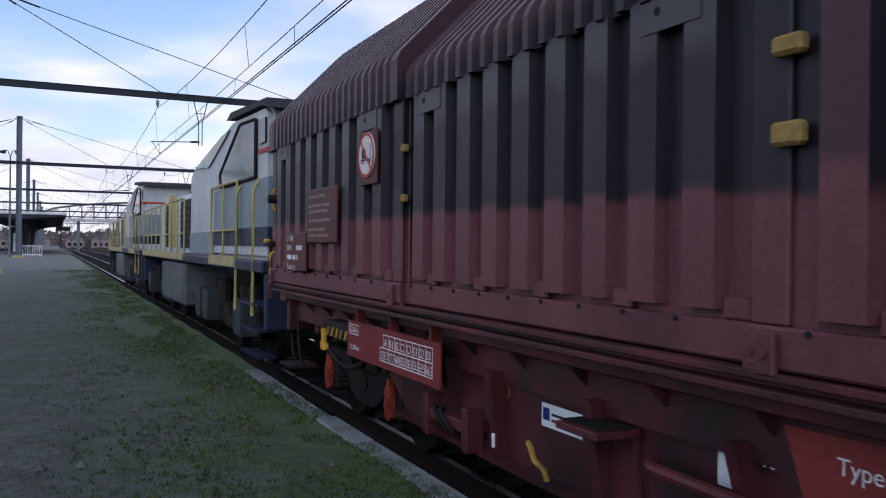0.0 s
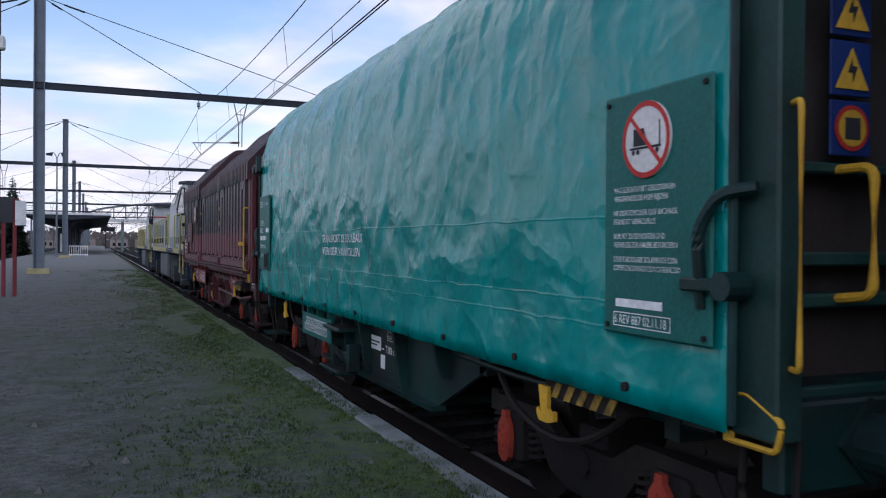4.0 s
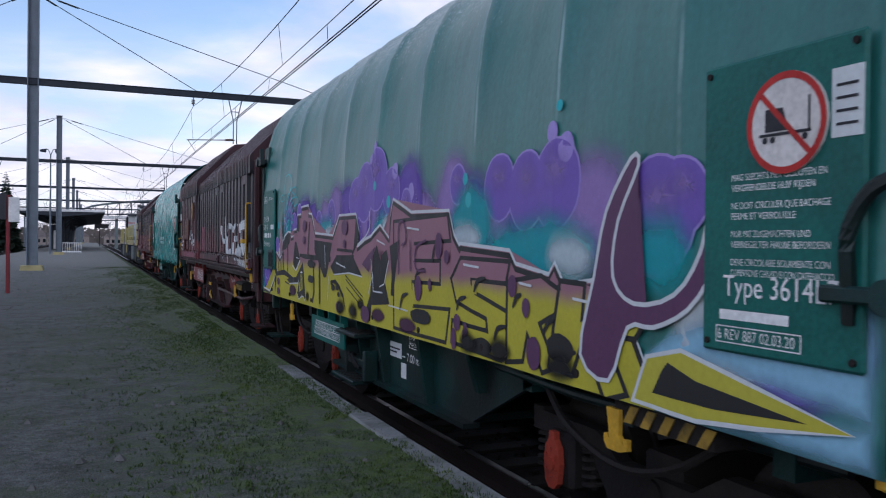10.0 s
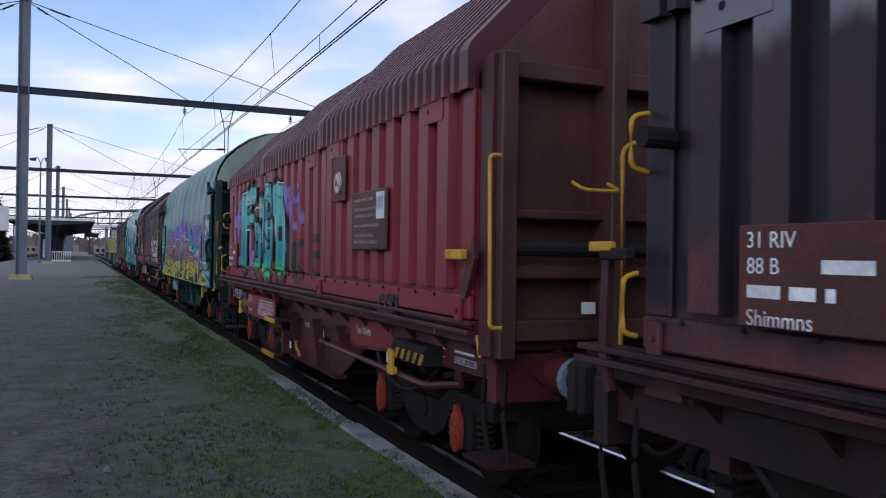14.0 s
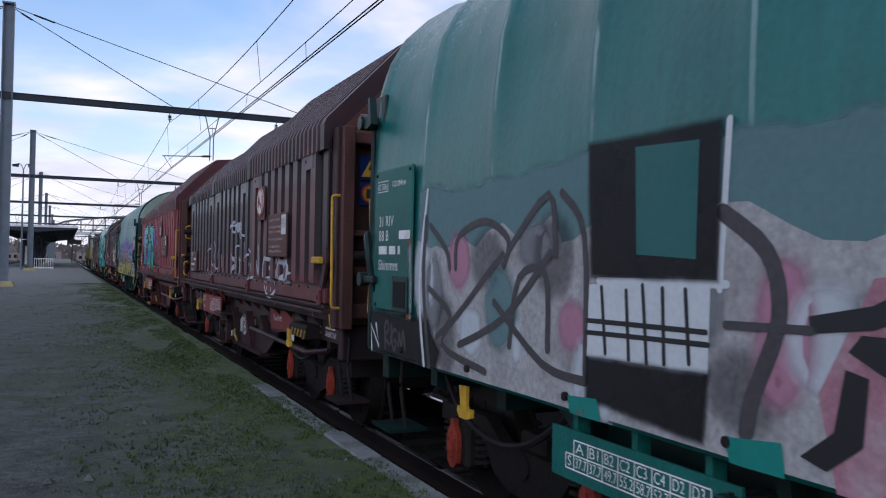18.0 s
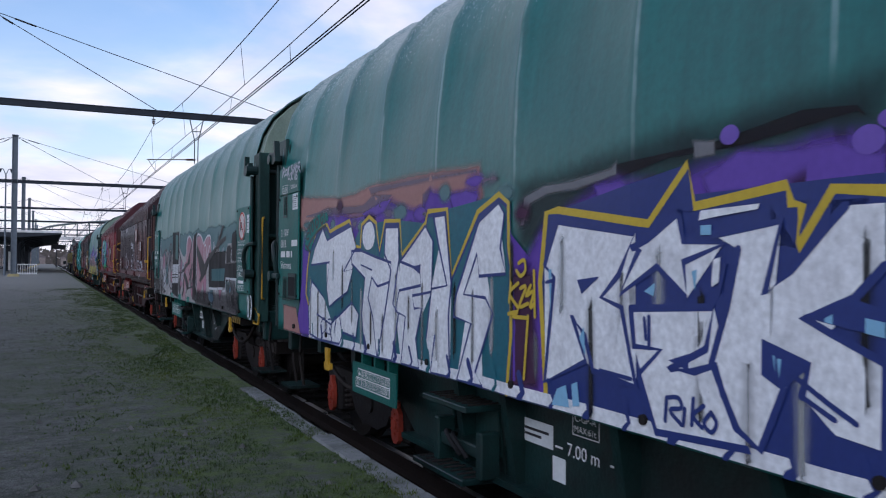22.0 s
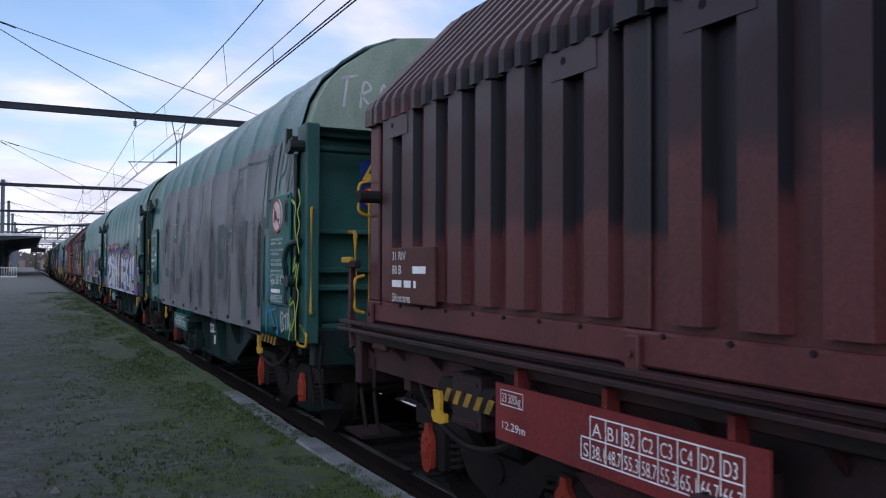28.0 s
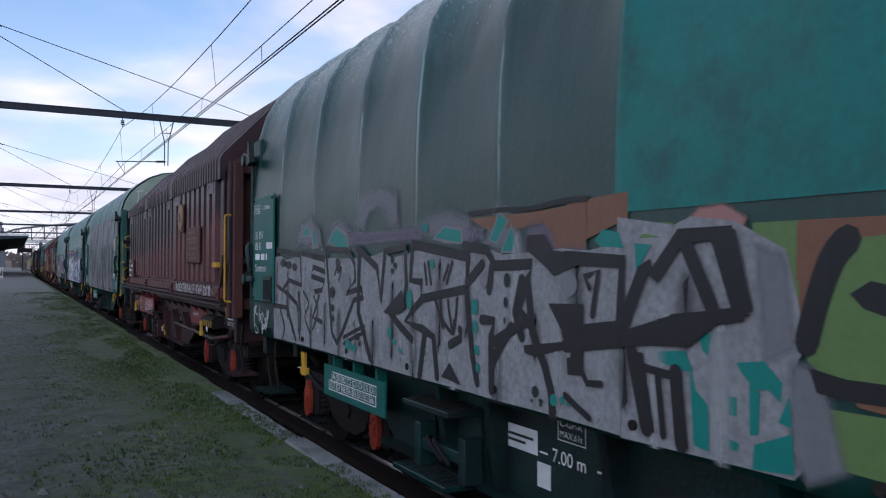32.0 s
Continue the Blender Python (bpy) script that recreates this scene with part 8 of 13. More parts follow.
crest(cv, [(-1.92, 1.88), (-2.3, 1.86), (-2.66, 1.84), (-2.74, 1.76), (-3.16, 1.71), (-3.22, 1.78), (-3.32, 1.66), (-3.62, 1.7), (-3.9, 1.5), (-4.1, 1.2)], 1.115, 0.0108)
y4 = [("E", -0.5, -1.75, 1.14, 2.1, 0.02, -0.02), ("S", -1.7, -2.75, 1.14, 1.8, -0.16, -0.06), ("R", -2.6, -3.3, 1.14, 1.7, 0.1, 0.0), ("K", -3.2, -3.95, 1.13, 1.64, 0.2, -0.16)]
o4 = piece(cv, face4, y4, "spray_fade", 0.0122, (), "spray_black", 0.03)
for k, (sp, p) in enumerate(zip(y4, o4)):
    # inner cuts, spots and glints that follow each letter's stems
    _c, ya, yb, z0, z1, ln, tp = sp
    w_, h_ = ya - yb, z1 - z0
    for q in range(3):
        yy, zz = ya - w_ * (0.18 + 0.28 * q), z0 + h_ * (0.18 + 0.22 * ((q + k) % 3))
        mark(cv, "graffiti_inline", M["spray_black"], lambda b: stroke(b, curve2([(yy, zz), (yy - 0.05, zz + h_ * 0.12), (yy - w_ * 0.16, zz + h_ * 0.16)], 4), 0.034, True), face4, 0.0212 + 0.0001 * q)
    mark(cv, "graffiti_glint", M["spray_white"], lambda b: stroke(b, [(ya - w_ * 0.3, z1 - h_ * 0.1), (ya - w_ * 0.52, z1 - h_ * 0.12)], 0.016), face4, 0.0218)
for k, (y, z, ry, rz) in enumerate(((2.66, 2.07, 0.09, 0.075), (2.68, 1.9, 0.065, 0.05), (0.92, 2.03, 0.1, 0.08), (0.93, 1.86, 0.05, 0.045), (4.1, 1.33, 0.07, 0.05), (4.1, 1.2, 0.08, 0.05), (-1.15, 1.52, 0.07, 0.1), (-1.38, 1.56, 0.035, 0.05), (-1.9, 1.32, 0.06, 0.06), (-2.05, 1.24, 0.05, 0.09), (-1.84, 1.2, 0.05, 0.08), (-1.55, 1.86, 0.07, 0.1), (-1.7, 1.78, 0.05, 0.05), (-2.72, 1.62, 0.06, 0.07), (-3.0, 1.24, 0.09, 0.1), (0.2, 1.2, 0.14, 0.08), (1.12, 1.2, 0.12, 0.06), (-2.9, 1.5, 0.05, 0.06))):
    mark(cv, "paint_spot", M["spray_plum"], lambda b: poly(b, blob(y, z, ry, rz, 18, 0.08)), face4, 0.0224)
for k, (y, z, ry, rz) in enumerate(((1.36, 1.39, 0.07, 0.035), (1.18, 1.4, 0.08, 0.03), (1.42, 1.44, 0.05, 0.03), (1.13, 1.33, 0.06, 0.025), (2.3, 1.62, 0.2, 0.045), (2.3, 1.44, 0.18, 0.045), (-1.2, 1.3, 0.2, 0.06), (-2.3, 1.2, 0.14, 0.06), (-3.3, 1.3, 0.14, 0.08))):
    mark(cv, "letter_counter", M["spray_black"], lambda b: poly(b, blob(y, z, ry, rz, 16, 0.2)), face4, 0.0221)
for k, y in enumerate((0.6, -2.1, -2.55, -3.3, 1.05)):
    mist(cv, face4, "haze_black", blob(y, 1.2, 0.14, 0.07), 0.1, 0.0228)
mark(cv, "graffiti_tag", M["spray_plum"], lambda b: [stroke(b, curve2([(-0.68, 1.62), (-0.66, 2.02), (-0.8, 2.04), (-0.85, 1.9), (-0.75, 1.86)], 5), 0.022), stroke(b, [(-0.95, 1.9), (-0.97, 1.66)], 0.022), stroke(b, curve2([(-1.3, 1.9), (-1.1, 1.84), (-1.1, 1.68), (-1.28, 1.66)], 5), 0.022)], face4, 0.023)
sw = [(-3.5, 1.3), (-3.62, 1.72), (-3.72, 2.05), (-3.92, 2.3), (-3.98, 2.26), (-3.82, 2.0), (-3.78, 1.72), (-3.95, 1.6), (-4.25, 1.66), (-4.42, 1.86), (-4.48, 2.1), (-4.54, 2.08), (-4.5, 1.8), (-4.34, 1.6), (-4.1, 1.5), (-3.9, 1.48), (-3.75, 1.2)]
swl = mark(cv, "graffiti_sweep", M["spray_plum"], lambda b: poly(b, rounded(sw, 3)), face4, 0.0236)
mark(swl, "white_edge", M["spray_white"], lambda b: loop_line(b, rounded(sw, 3), 0.022), face4, 0.0241)
for k, p in enumerate(([(-3.9, 1.3), (-4.3, 1.5), (-4.75, 1.62), (-5.25, 1.7), (-5.25, 1.3), (-4.4, 1.4)], [(-4.2, 1.14), (-4.6, 1.2), (-5.25, 1.26), (-5.25, 1.14)])):
    mist(cv, face4, "haze_sky", p, 0.12, 0.0100 + 0.0003 * k)
for k, p in enumerate((blob(-4.9, 1.5, 0.34, 0.22), blob(4.95, 1.4, 0.24, 0.26), blob(4.6, 1.6, 0.16, 0.2))):
    mist(cv, face4, "haze_purple", p, 0.16, 0.0094 + 0.0003 * k)
ar = [(-3.95, 1.14), (-4.05, 1.36), (-4.3, 1.42), (-4.7, 1.34), (-5.2, 1.24), (-4.75, 1.17), (-4.4, 1.13)]
arr = mark(cv, "graffiti_arrow", M["spray_yellow"], lambda b: poly(b, ar), face4, 0.0244)
mark(arr, "white_edge", M["spray_white"], lambda b: loop_line(b, ar, 0.02), face4, 0.0249)
mark(arr, "arrow_core", M["spray_black"], lambda b: poly(b, [(-4.1, 1.2), (-4.2, 1.36), (-4.4, 1.3), (-5.0, 1.24), (-4.5, 1.2)]), face4, 0.0252)
for k, pts in enumerate((
        [(3.9, 1.87), (3.59, 2.0), (3.46, 1.98), (3.49, 1.87), (3.7, 1.78), (3.87, 1.76)],
        [(3.29, 1.6), (3.16, 1.88), (3.09, 1.87), (3.09, 1.68), (2.9, 1.66), (3.1, 1.52)],
        [(3.66, 1.38), (3.29, 1.42), (3.11, 1.43), (2.75, 1.63), (2.61, 1.18), (2.77, 1.21), (2.94, 1.16), (3.04, 1.23), (2.98, 1.36), (3.48, 1.33)],
        [(2.92, 1.73), (1.5, 1.72), (1.5, 1.66), (2.63, 1.67), (2.9, 1.69)],
        [(3.07, 1.94), (3.08, 2.02), (2.95, 2.0), (2.96, 2.21), (3.05, 2.2)],
        [(4.42, 1.4), (4.25, 1.38), (4.33, 1.17)],
        [(4.35, 1.72), (4.24, 1.66), (4.28, 1.52), (4.2, 1.5), (4.26, 1.4), (4.36, 1.44)],
        [(4.27, 1.46), (3.8, 1.5), (3.3, 1.42), (3.3, 1.37), (3.8, 1.43), (4.25, 1.4)],
        [(2.17, 1.9), (1.44, 1.87), (1.64, 1.76), (1.66, 1.49), (1.76, 1.48), (1.86, 1.74), (2.16, 1.78)],
        [(1.5, 1.61), (1.26, 1.74), (0.66, 1.75), (0.5, 1.86), (0.46, 1.98), (0.57, 2.13), (0.62, 1.82), (0.76, 1.68), (0.32, 1.55), (0.76, 1.57), (1.36, 1.53)],
        [(1.47, 1.46), (1.3, 1.48), (1.1, 1.42), (0.97, 1.34), (0.87, 1.16), (0.99, 1.3), (1.14, 1.39)],
        [(-0.09, 1.86), (0.01, 1.74), (0.07, 1.4), (0.24, 1.2), (0.07, 1.14), (0.03, 1.3), (-0.43, 1.34), (-0.24, 1.43), (-0.02, 1.43), (0.0, 1.58)],
        [(0.34, 1.67), (0.14, 1.77), (-0.06, 1.84), (0.12, 1.6)],
        [(-0.14, 1.61), (-0.21, 1.76), (-0.34, 1.82), (-0.4, 1.72), (-0.29, 1.51), (-0.17, 1.48)],
        [(-0.42, 1.85), (-0.66, 1.9), (-0.64, 1.74), (-0.55, 1.72), (-0.53, 1.42), (-0.46, 1.42), (-0.49, 1.65)])):
    sh = mark(cv, "letter_shadow", M["spray_plum" if k == 12 else "spray_black"], lambda b: poly(b, pts), face4, 0.0126 + 0.0001 * k)
    if k in (1, 2, 9, 11, 13):
        mark(sh, "shadow_glint", M["spray_white"], lambda b: stroke(b, pts[-3:], 0.014), face4, 0.0148)
hook = mark(cv, "graffiti_hook", M["spray_yellow"], lambda b: [stroke(b, [(2.84, 1.46), (2.83, 1.29), (2.9, 1.27), (2.93, 1.36)], 0.04), stroke(b, [(2.79, 1.46), (2.77, 1.3)], 0.035)], face4, 0.0150)
mark(hook, "white_edge", M["spray_white"], lambda b: [stroke(b, [(2.97, 1.39), (3.04, 1.23), (2.94, 1.16), (2.77, 1.21), (2.68, 1.2), (2.67, 1.16), (2.61, 1.18)], 0.016), stroke(b, [(2.86, 1.5), (2.77, 1.5)], 0.02), stroke(b, [(3.3, 1.57), (3.1, 1.51), (2.9, 1.64)], 0.018)], face4, 0.0153)
for p, w_ in (([(3.6, 1.8), (3.59, 1.44)], 0.035), ([(3.86, 1.72), (3.84, 1.5)], 0.03), ([(4.14, 1.6), (4.08, 1.45)], 0.03), ([(3.98, 1.6), (3.96, 1.45)], 0.03), ([(0.9, 1.54), (0.3, 1.36)], 0.014), ([(0.88, 1.5), (0.3, 1.32)], 0.014), ([(0.86, 1.42), (0.3, 1.26)], 0.012), ([(3.72, 1.34), (3.5, 1.32)], 0.02), ([(2.2, 1.62), (2.16, 1.3), (2.24, 1.18)], 0.05), ([(1.94, 1.7), (1.92, 1.2)], 0.06), ([(0.62, 1.74), (0.9, 1.68)], 0.03), ([(2.78, 2.28), (2.56, 2.29)], 0.03), ([(2.5, 1.72), (2.44, 2.1)], 0.04), ([(1.22, 1.8), (0.66, 1.79)], 0.03)):
    mark(cv, "graffiti_inline", M["spray_black"], lambda b: stroke(b, p, w_), face4, 0.0155)
for p in ([(1.26, 1.66), (0.9, 1.62)], [(1.72, 1.84), (1.7, 1.6)], [(0.06, 1.72), (0.0, 1.58), (0.12, 1.4)], [(-0.1, 1.9), (-0.3, 1.86)], [(-0.42, 1.33), (-0.9, 1.32)], [(1.6, 1.24), (1.56, 1.5)]):
    mark(cv, "graffiti_glint", M["spray_white"], lambda b: stroke(b, p, 0.014), face4, 0.0158)
for k, p in enumerate((blob(3.28, 1.25, 0.2, 0.07), blob(-0.15, 1.22, 0.16, 0.06), blob(-0.9, 1.2, 0.2, 0.06))):
    mist(cv, face4, "haze_plum", p, 0.05, 0.0161 + 0.0002 * k)
for k, p in enumerate((blob(2.5, 1.22, 0.08, 0.05), blob(0.36, 1.28, 0.1, 0.05))):
    mist(cv, face4, "haze_black", p, 0.06, 0.0166 + 0.0002 * k)
spike = mark(cv, "graffiti_spike", M["spray_mauve"], lambda b: poly(b, [(4.09, 1.68), (4.03, 2.28), (3.9, 1.85), (3.93, 1.7)]), face4, 0.0123)
mark(spike, "white_edge", M["spray_white"], lambda b: stroke(b, [(4.09, 1.7), (4.03, 2.28), (3.9, 1.85)], 0.016), face4, 0.0126)
mist(spike, face4, "haze_white", blob(4.06, 1.74, 0.05, 0.07), 0.06, 0.0168)
mark(cv, "graffiti_tick", M["spray_white"], lambda b: stroke(b, curve2([(0.48, 1.86), (0.22, 1.95), (0.12, 2.05), (0.15, 2.17)], 5), 0.016), face4, 0.0124)
for k, (y, z, r) in enumerate(((3.58, 2.15, 0.16), (3.24, 2.1, 0.15), (2.97, 2.25, 0.1), (4.24, 1.83, 0.11), (4.98, 1.5, 0.17), (4.6, 1.56, 0.09))):
    bb = mark(cv, "graffiti_bubble", M["spray_purple"], lambda b: poly(b, blob(y, z, r, r, 24, 0.05)), face4, 0.0086 + 0.0001 * k)
    mark(bb, "bubble_rim", M["spray_lilac"], lambda b: loop_line(b, blob(y, z, r, r, 24, 0.05), 0.014), face4, 0.0093 + 0.0001 * k)
for k, (y, z, r) in enumerate(((4.14, 2.1, 0.05), (3.93, 2.12, 0.018), (4.94, 1.56, 0.03), (5.06, 1.47, 0.025), (4.9, 1.5, 0.018))):
    mark(cv, "paint_dot", M["spray_cyan"], lambda b: ring2(b, (y, z), r, r * 1.1, 14), face4, 0.0099)
for pts in ([(3.83, 2.26), (3.9, 2.58), (3.9, 2.76), (3.7, 2.77), (3.52, 2.66), (3.57, 2.54), (3.71, 2.46), (3.75, 2.2), (3.84, 2.2)], [(3.72, 2.3), (3.57, 2.53), (3.36, 2.58), (3.15, 2.56), (3.2, 2.48), (3.42, 2.52), (3.44, 2.44)], [(3.69, 2.24), (3.54, 2.38), (3.4, 2.44), (3.1, 2.44), (3.08, 2.36), (3.28, 2.32), (3.45, 2.2)], [(3.62, 2.2), (3.46, 2.34), (3.3, 2.4)], [(4.14, 2.42), (4.04, 2.51), (3.91, 2.49), (3.92, 2.43), (4.06, 2.43)], [(3.68, 2.12), (3.6, 2.16), (3.58, 2.1), (3.67, 2.07), (3.68, 2.12)], [(3.42, 2.18), (3.34, 2.22), (3.34, 2.13), (3.42, 2.14)]):
    mark(cv, "graffiti_tag", M["spray_cyan"], lambda b: stroke(b, curve2(pts, 5), 0.019), face4, 0.0122)

# fifth wagon: four turquoise letters
rnd = random.Random(5)
th, hoods = WAGONS[5]
fs = HOODF["short"]
for k, (y, z, ry, rz) in enumerate(((4.0, 2.38, 0.16, 0.12), (3.72, 2.36, 0.14, 0.24), (3.6, 2.62, 0.08, 0.12), (4.05, 2.12, 0.07, 0.1), (3.6, 1.7, 0.08, 0.1), (2.75, 2.05, 0.2, 0.3), (2.5, 1.7, 0.16, 0.2), (2.3, 2.72, 0.1, 0.12), (2.95, 1.66, 0.08, 0.08))):
    mist(hoods[0], fs, "haze_lilac", blob(y, z, ry, rz), 0.1, 0.003 + 0.0002 * k)
for k, (y, z, ry, rz) in enumerate(((0.09, 2.48, 0.17, 0.25), (-0.11, 2.41, 0.18, 0.18), (-0.45, 2.49, 0.11, 0.19), (-0.5, 2.67, 0.12, 0.07), (-0.4, 2.19, 0.11, 0.08), (-0.69, 2.28, 0.05, 0.09), (-0.6, 2.53, 0.07, 0.08), (1.5, 1.95, 0.2, 0.3), (1.0, 1.7, 0.16, 0.2))):
    mist(hoods[1], fs, "haze_lilac", blob(y, z, ry, rz), 0.1, 0.003 + 0.0002 * k)
M["spray_sea"] = layered(layered(surface("spray_sea", (0.025, 0.23, 0.27), 0.5, var=0.12, dirt=(0.1, 0.45, 0.45), dirt_amount=0.8, dirt_scale=2.4, bump=0.04), (0.16, 0.5, 0.46), 2.2, 9, 0.4, 2.4, 0.8, 2.0, soft=0.5), (0.06, 0.42, 0.16), 1.5, 1.72, 0.1, 3.0, 0.7, 7.0, soft=0.2)
f5 = [[(3.46, 2.7), (3.14, 2.81), (2.29, 2.88), (2.26, 2.62), (2.89, 2.57), (2.91, 2.46), (2.37, 2.46), (2.39, 2.3), (2.88, 2.27), (2.92, 1.7), (3.04, 1.55), (3.33, 1.58), (3.49, 1.96), (3.38, 2.37)], [(2.28, 2.33), (1.83, 2.22), (1.6, 2.11), (1.81, 1.95), (1.84, 1.53), (2.19, 1.52), (2.26, 1.72), (2.03, 1.88), (2.23, 2.09)], [(1.96, 2.65), (1.73, 2.66), (1.72, 2.39), (1.93, 2.38)]], [[(1.64, 2.39), (1.53, 2.75), (1.25, 2.86), (0.97, 2.75), (0.9, 2.42), (1.11, 2.4), (1.18, 2.59), (1.35, 2.56), (1.44, 2.34), (1.32, 1.88), (1.15, 1.92), (1.15, 2.03), (1.45, 2.09), (1.5, 2.27), (0.86, 2.32), (0.82, 1.94), (0.94, 1.59), (1.16, 1.46), (1.52, 1.55)], [(0.85, 2.69), (0.72, 2.82), (0.45, 2.76), (0.24, 2.54), (0.06, 2.23), (0.01, 1.89), (0.08, 1.6), (0.26, 1.5), (0.58, 1.54), (0.73, 1.89), (0.78, 2.29)]]
for hd, sp5 in zip(hoods, f5):
    for k, p in enumerate(rounded(q, 3) for q in sp5):
        mist(hd, fs, "haze_black", grown(p, 0.075), 0.07, 0.006 + 0.0003 * k, "letter_shadow")
        lt = mark(hd, "graffiti_letter", M["spray_sea"], lambda b: poly(b, p), fs, 0.008 + 0.0012 * k)
        mark(lt, "letter_outline", M["spray_black"], lambda b: loop_line(b, p, 0.035), fs, 0.0085 + 0.0012 * k)
        mist(lt, fs, "haze_mint", blob(sum(q[0] for q in p) / len(p), max(q[1] for q in p) - 0.14, 0.16, 0.08), 0.1, 0.0112 + 0.0003 * k)
for hd, pts in ((hoods[0], [(3.38, 1.9), (3.4, 2.6), (3.3, 2.8), (2.9, 2.82)]), (hoods[0], [(3.0, 2.2), (2.66, 2.24)]), (hoods[0], [(2.3, 2.5), (2.05, 2.56)]), (hoods[1], [(1.64, 1.9), (1.62, 2.5), (1.4, 2.78), (1.15, 2.82)]), (hoods[1], [(0.76, 2.0), (0.74, 2.5), (0.55, 2.78), (0.3, 2.76)]), (hoods[1], [(1.2, 2.2), (0.9, 2.2)]), (hoods[1], [(0.1, 1.7), (0.08, 2.2), (0.14, 2.5)])):
    mark(hd, "graffiti_glint", M["spray_white"], lambda b: stroke(b, curve2(pts, 6), 0.026, True), fs, 0.0135)
for hd, y, z, ry, rz in ((hoods[1], 1.2, 1.56, 0.2, 0.06), (hoods[1], 0.4, 1.62, 0.2, 0.07), (hoods[0], 3.1, 1.7, 0.08, 0.05), (hoods[0], 2.2, 1.66, 0.12, 0.06), (hoods[1], 1.55, 1.6, 0.08, 0.12)):
    mist(hd, fs, "haze_lime", blob(y, z, ry, rz), 0.07, 0.0139)
for y, z, ry, rz in ((0.39, 2.11, 0.085, 0.1),):
    mark(hoods[1], "letter_counter", M["spray_black"], lambda b: poly(b, blob(y, z, ry, rz, 16, 0.1)), fs, 0.0143)
mark(hoods[0], "chalk_tag", M["spray_pale"], lambda b: letters(b, "BTV", 2.98, 2.62, 0.13, 0.5), fs, 0.0145)
lines(hoods[1], fs, "spray_black", 0.09, 0.0050, [[(-0.31, 1.78), (-0.33, 1.92), (-0.42, 1.99), (-0.54, 1.97), (-0.61, 1.85), (-0.68, 1.97), (-0.79, 1.99)], [(-0.32, 1.76), (-0.31, 1.61), (-0.42, 1.53), (-0.57, 1.59), (-0.64, 1.73), (-0.71, 1.59), (-0.8, 1.58)]], name='graffiti_tag')
lines(hoods[1], fs, "spray_black", 0.08, 0.0054, [[(-1.28, 2.02), (-1.52, 2.03), (-1.52, 1.86), (-1.29, 1.83), (-1.31, 1.65), (-1.53, 1.6)]], name='graffiti_tag')
lines(hoods[2], fs, "spray_black", 0.05, 0.0056, [[(-3.75, 1.51), (-3.66, 1.48), (-3.63, 1.42), (-3.65, 1.36), (-3.74, 1.37)], [(-3.89, 1.52), (-3.81, 1.48), (-3.79, 1.42), (-3.82, 1.38), (-3.9, 1.39)], [(-3.99, 1.46), (-3.93, 1.46), (-3.93, 1.5), (-3.98, 1.52), (-4, 1.5), (-3.99, 1.43), (-3.94, 1.37)], [(-4.01, 1.5), (-4.08, 1.51), (-4.05, 1.38)]], name='graffiti_tag')
mark(th, "graffiti_tag", M["spray_pale"], lambda b: [stroke(b, curve2(p, 4), 0.018) for p in ([(4.66, 1.24), (4.62, 1.13), (4.55, 1.25)], [(4.5, 1.2), (4.46, 1.14), (4.41, 1.19), (4.46, 1.22), (4.5, 1.19)], [(4.36, 1.12), (4.35, 1.22), (4.27, 1.12), (4.26, 1.23)], [(4.2, 1.12), (4.2, 1.21), (4.13, 1.17), (4.19, 1.13)], [(4.08, 1.2), (3.97, 1.21)], [(4.02, 1.2), (4.01, 1.11)], [(3.92, 1.11), (3.9, 1.21), (3.86, 1.14), (3.81, 1.22), (3.78, 1.1)], [(4.64, 1.09), (4.5, 1.07), (4.4, 1.1)], [(4.2, 1.09), (4.05, 1.06), (3.9, 1.09)])], flat_plate(-1.402), 0.004)

# sixth wagon: thin white scrawl
rnd = random.Random(6)
th, hoods = WAGONS[6]
lines(hoods[2], fs, "spray_mist", 0.05, 0.0060, [[(-2.93, 1.86), (-2.81, 1.89), (-2.72, 1.78), (-2.74, 1.63), (-2.85, 1.6), (-2.94, 1.67)], [(-3.13, 1.88), (-3.03, 1.86), (-3.01, 1.64), (-3.13, 1.64)], [(-3.02, 1.76), (-3.12, 1.77)], [(-3.32, 1.87), (-3.33, 1.79)], [(-3.45, 1.86), (-3.33, 1.79), (-3.44, 1.71), (-3.33, 1.58)], [(-3.6, 1.86), (-3.52, 1.8), (-3.51, 1.68), (-3.58, 1.62), (-3.64, 1.67), (-3.66, 1.8), (-3.6, 1.86)], [(-3.81, 1.83), (-3.75, 1.81), (-3.7, 1.69), (-3.74, 1.59), (-3.88, 1.62), (-3.97, 1.72)], [(-3.83, 1.8), (-3.94, 1.85), (-3.96, 1.78), (-3.95, 1.64)], [(-2.42, 2.04), (-2.45, 1.68), (-2.3, 1.85)]], name='graffiti_letter')
lines(hoods[2], fs, "spray_white", 0.045, 0.0064, [[(-2.77, 1.52), (-2.89, 1.43), (-3.11, 1.41), (-3.35, 1.49)]], name='graffiti_smile')
spots(hoods[2], fs, "spray_white", 0.0066, [(-2.89, 1.51, 0.02, 0.03), (-3.12, 1.5, 0.02, 0.03)])
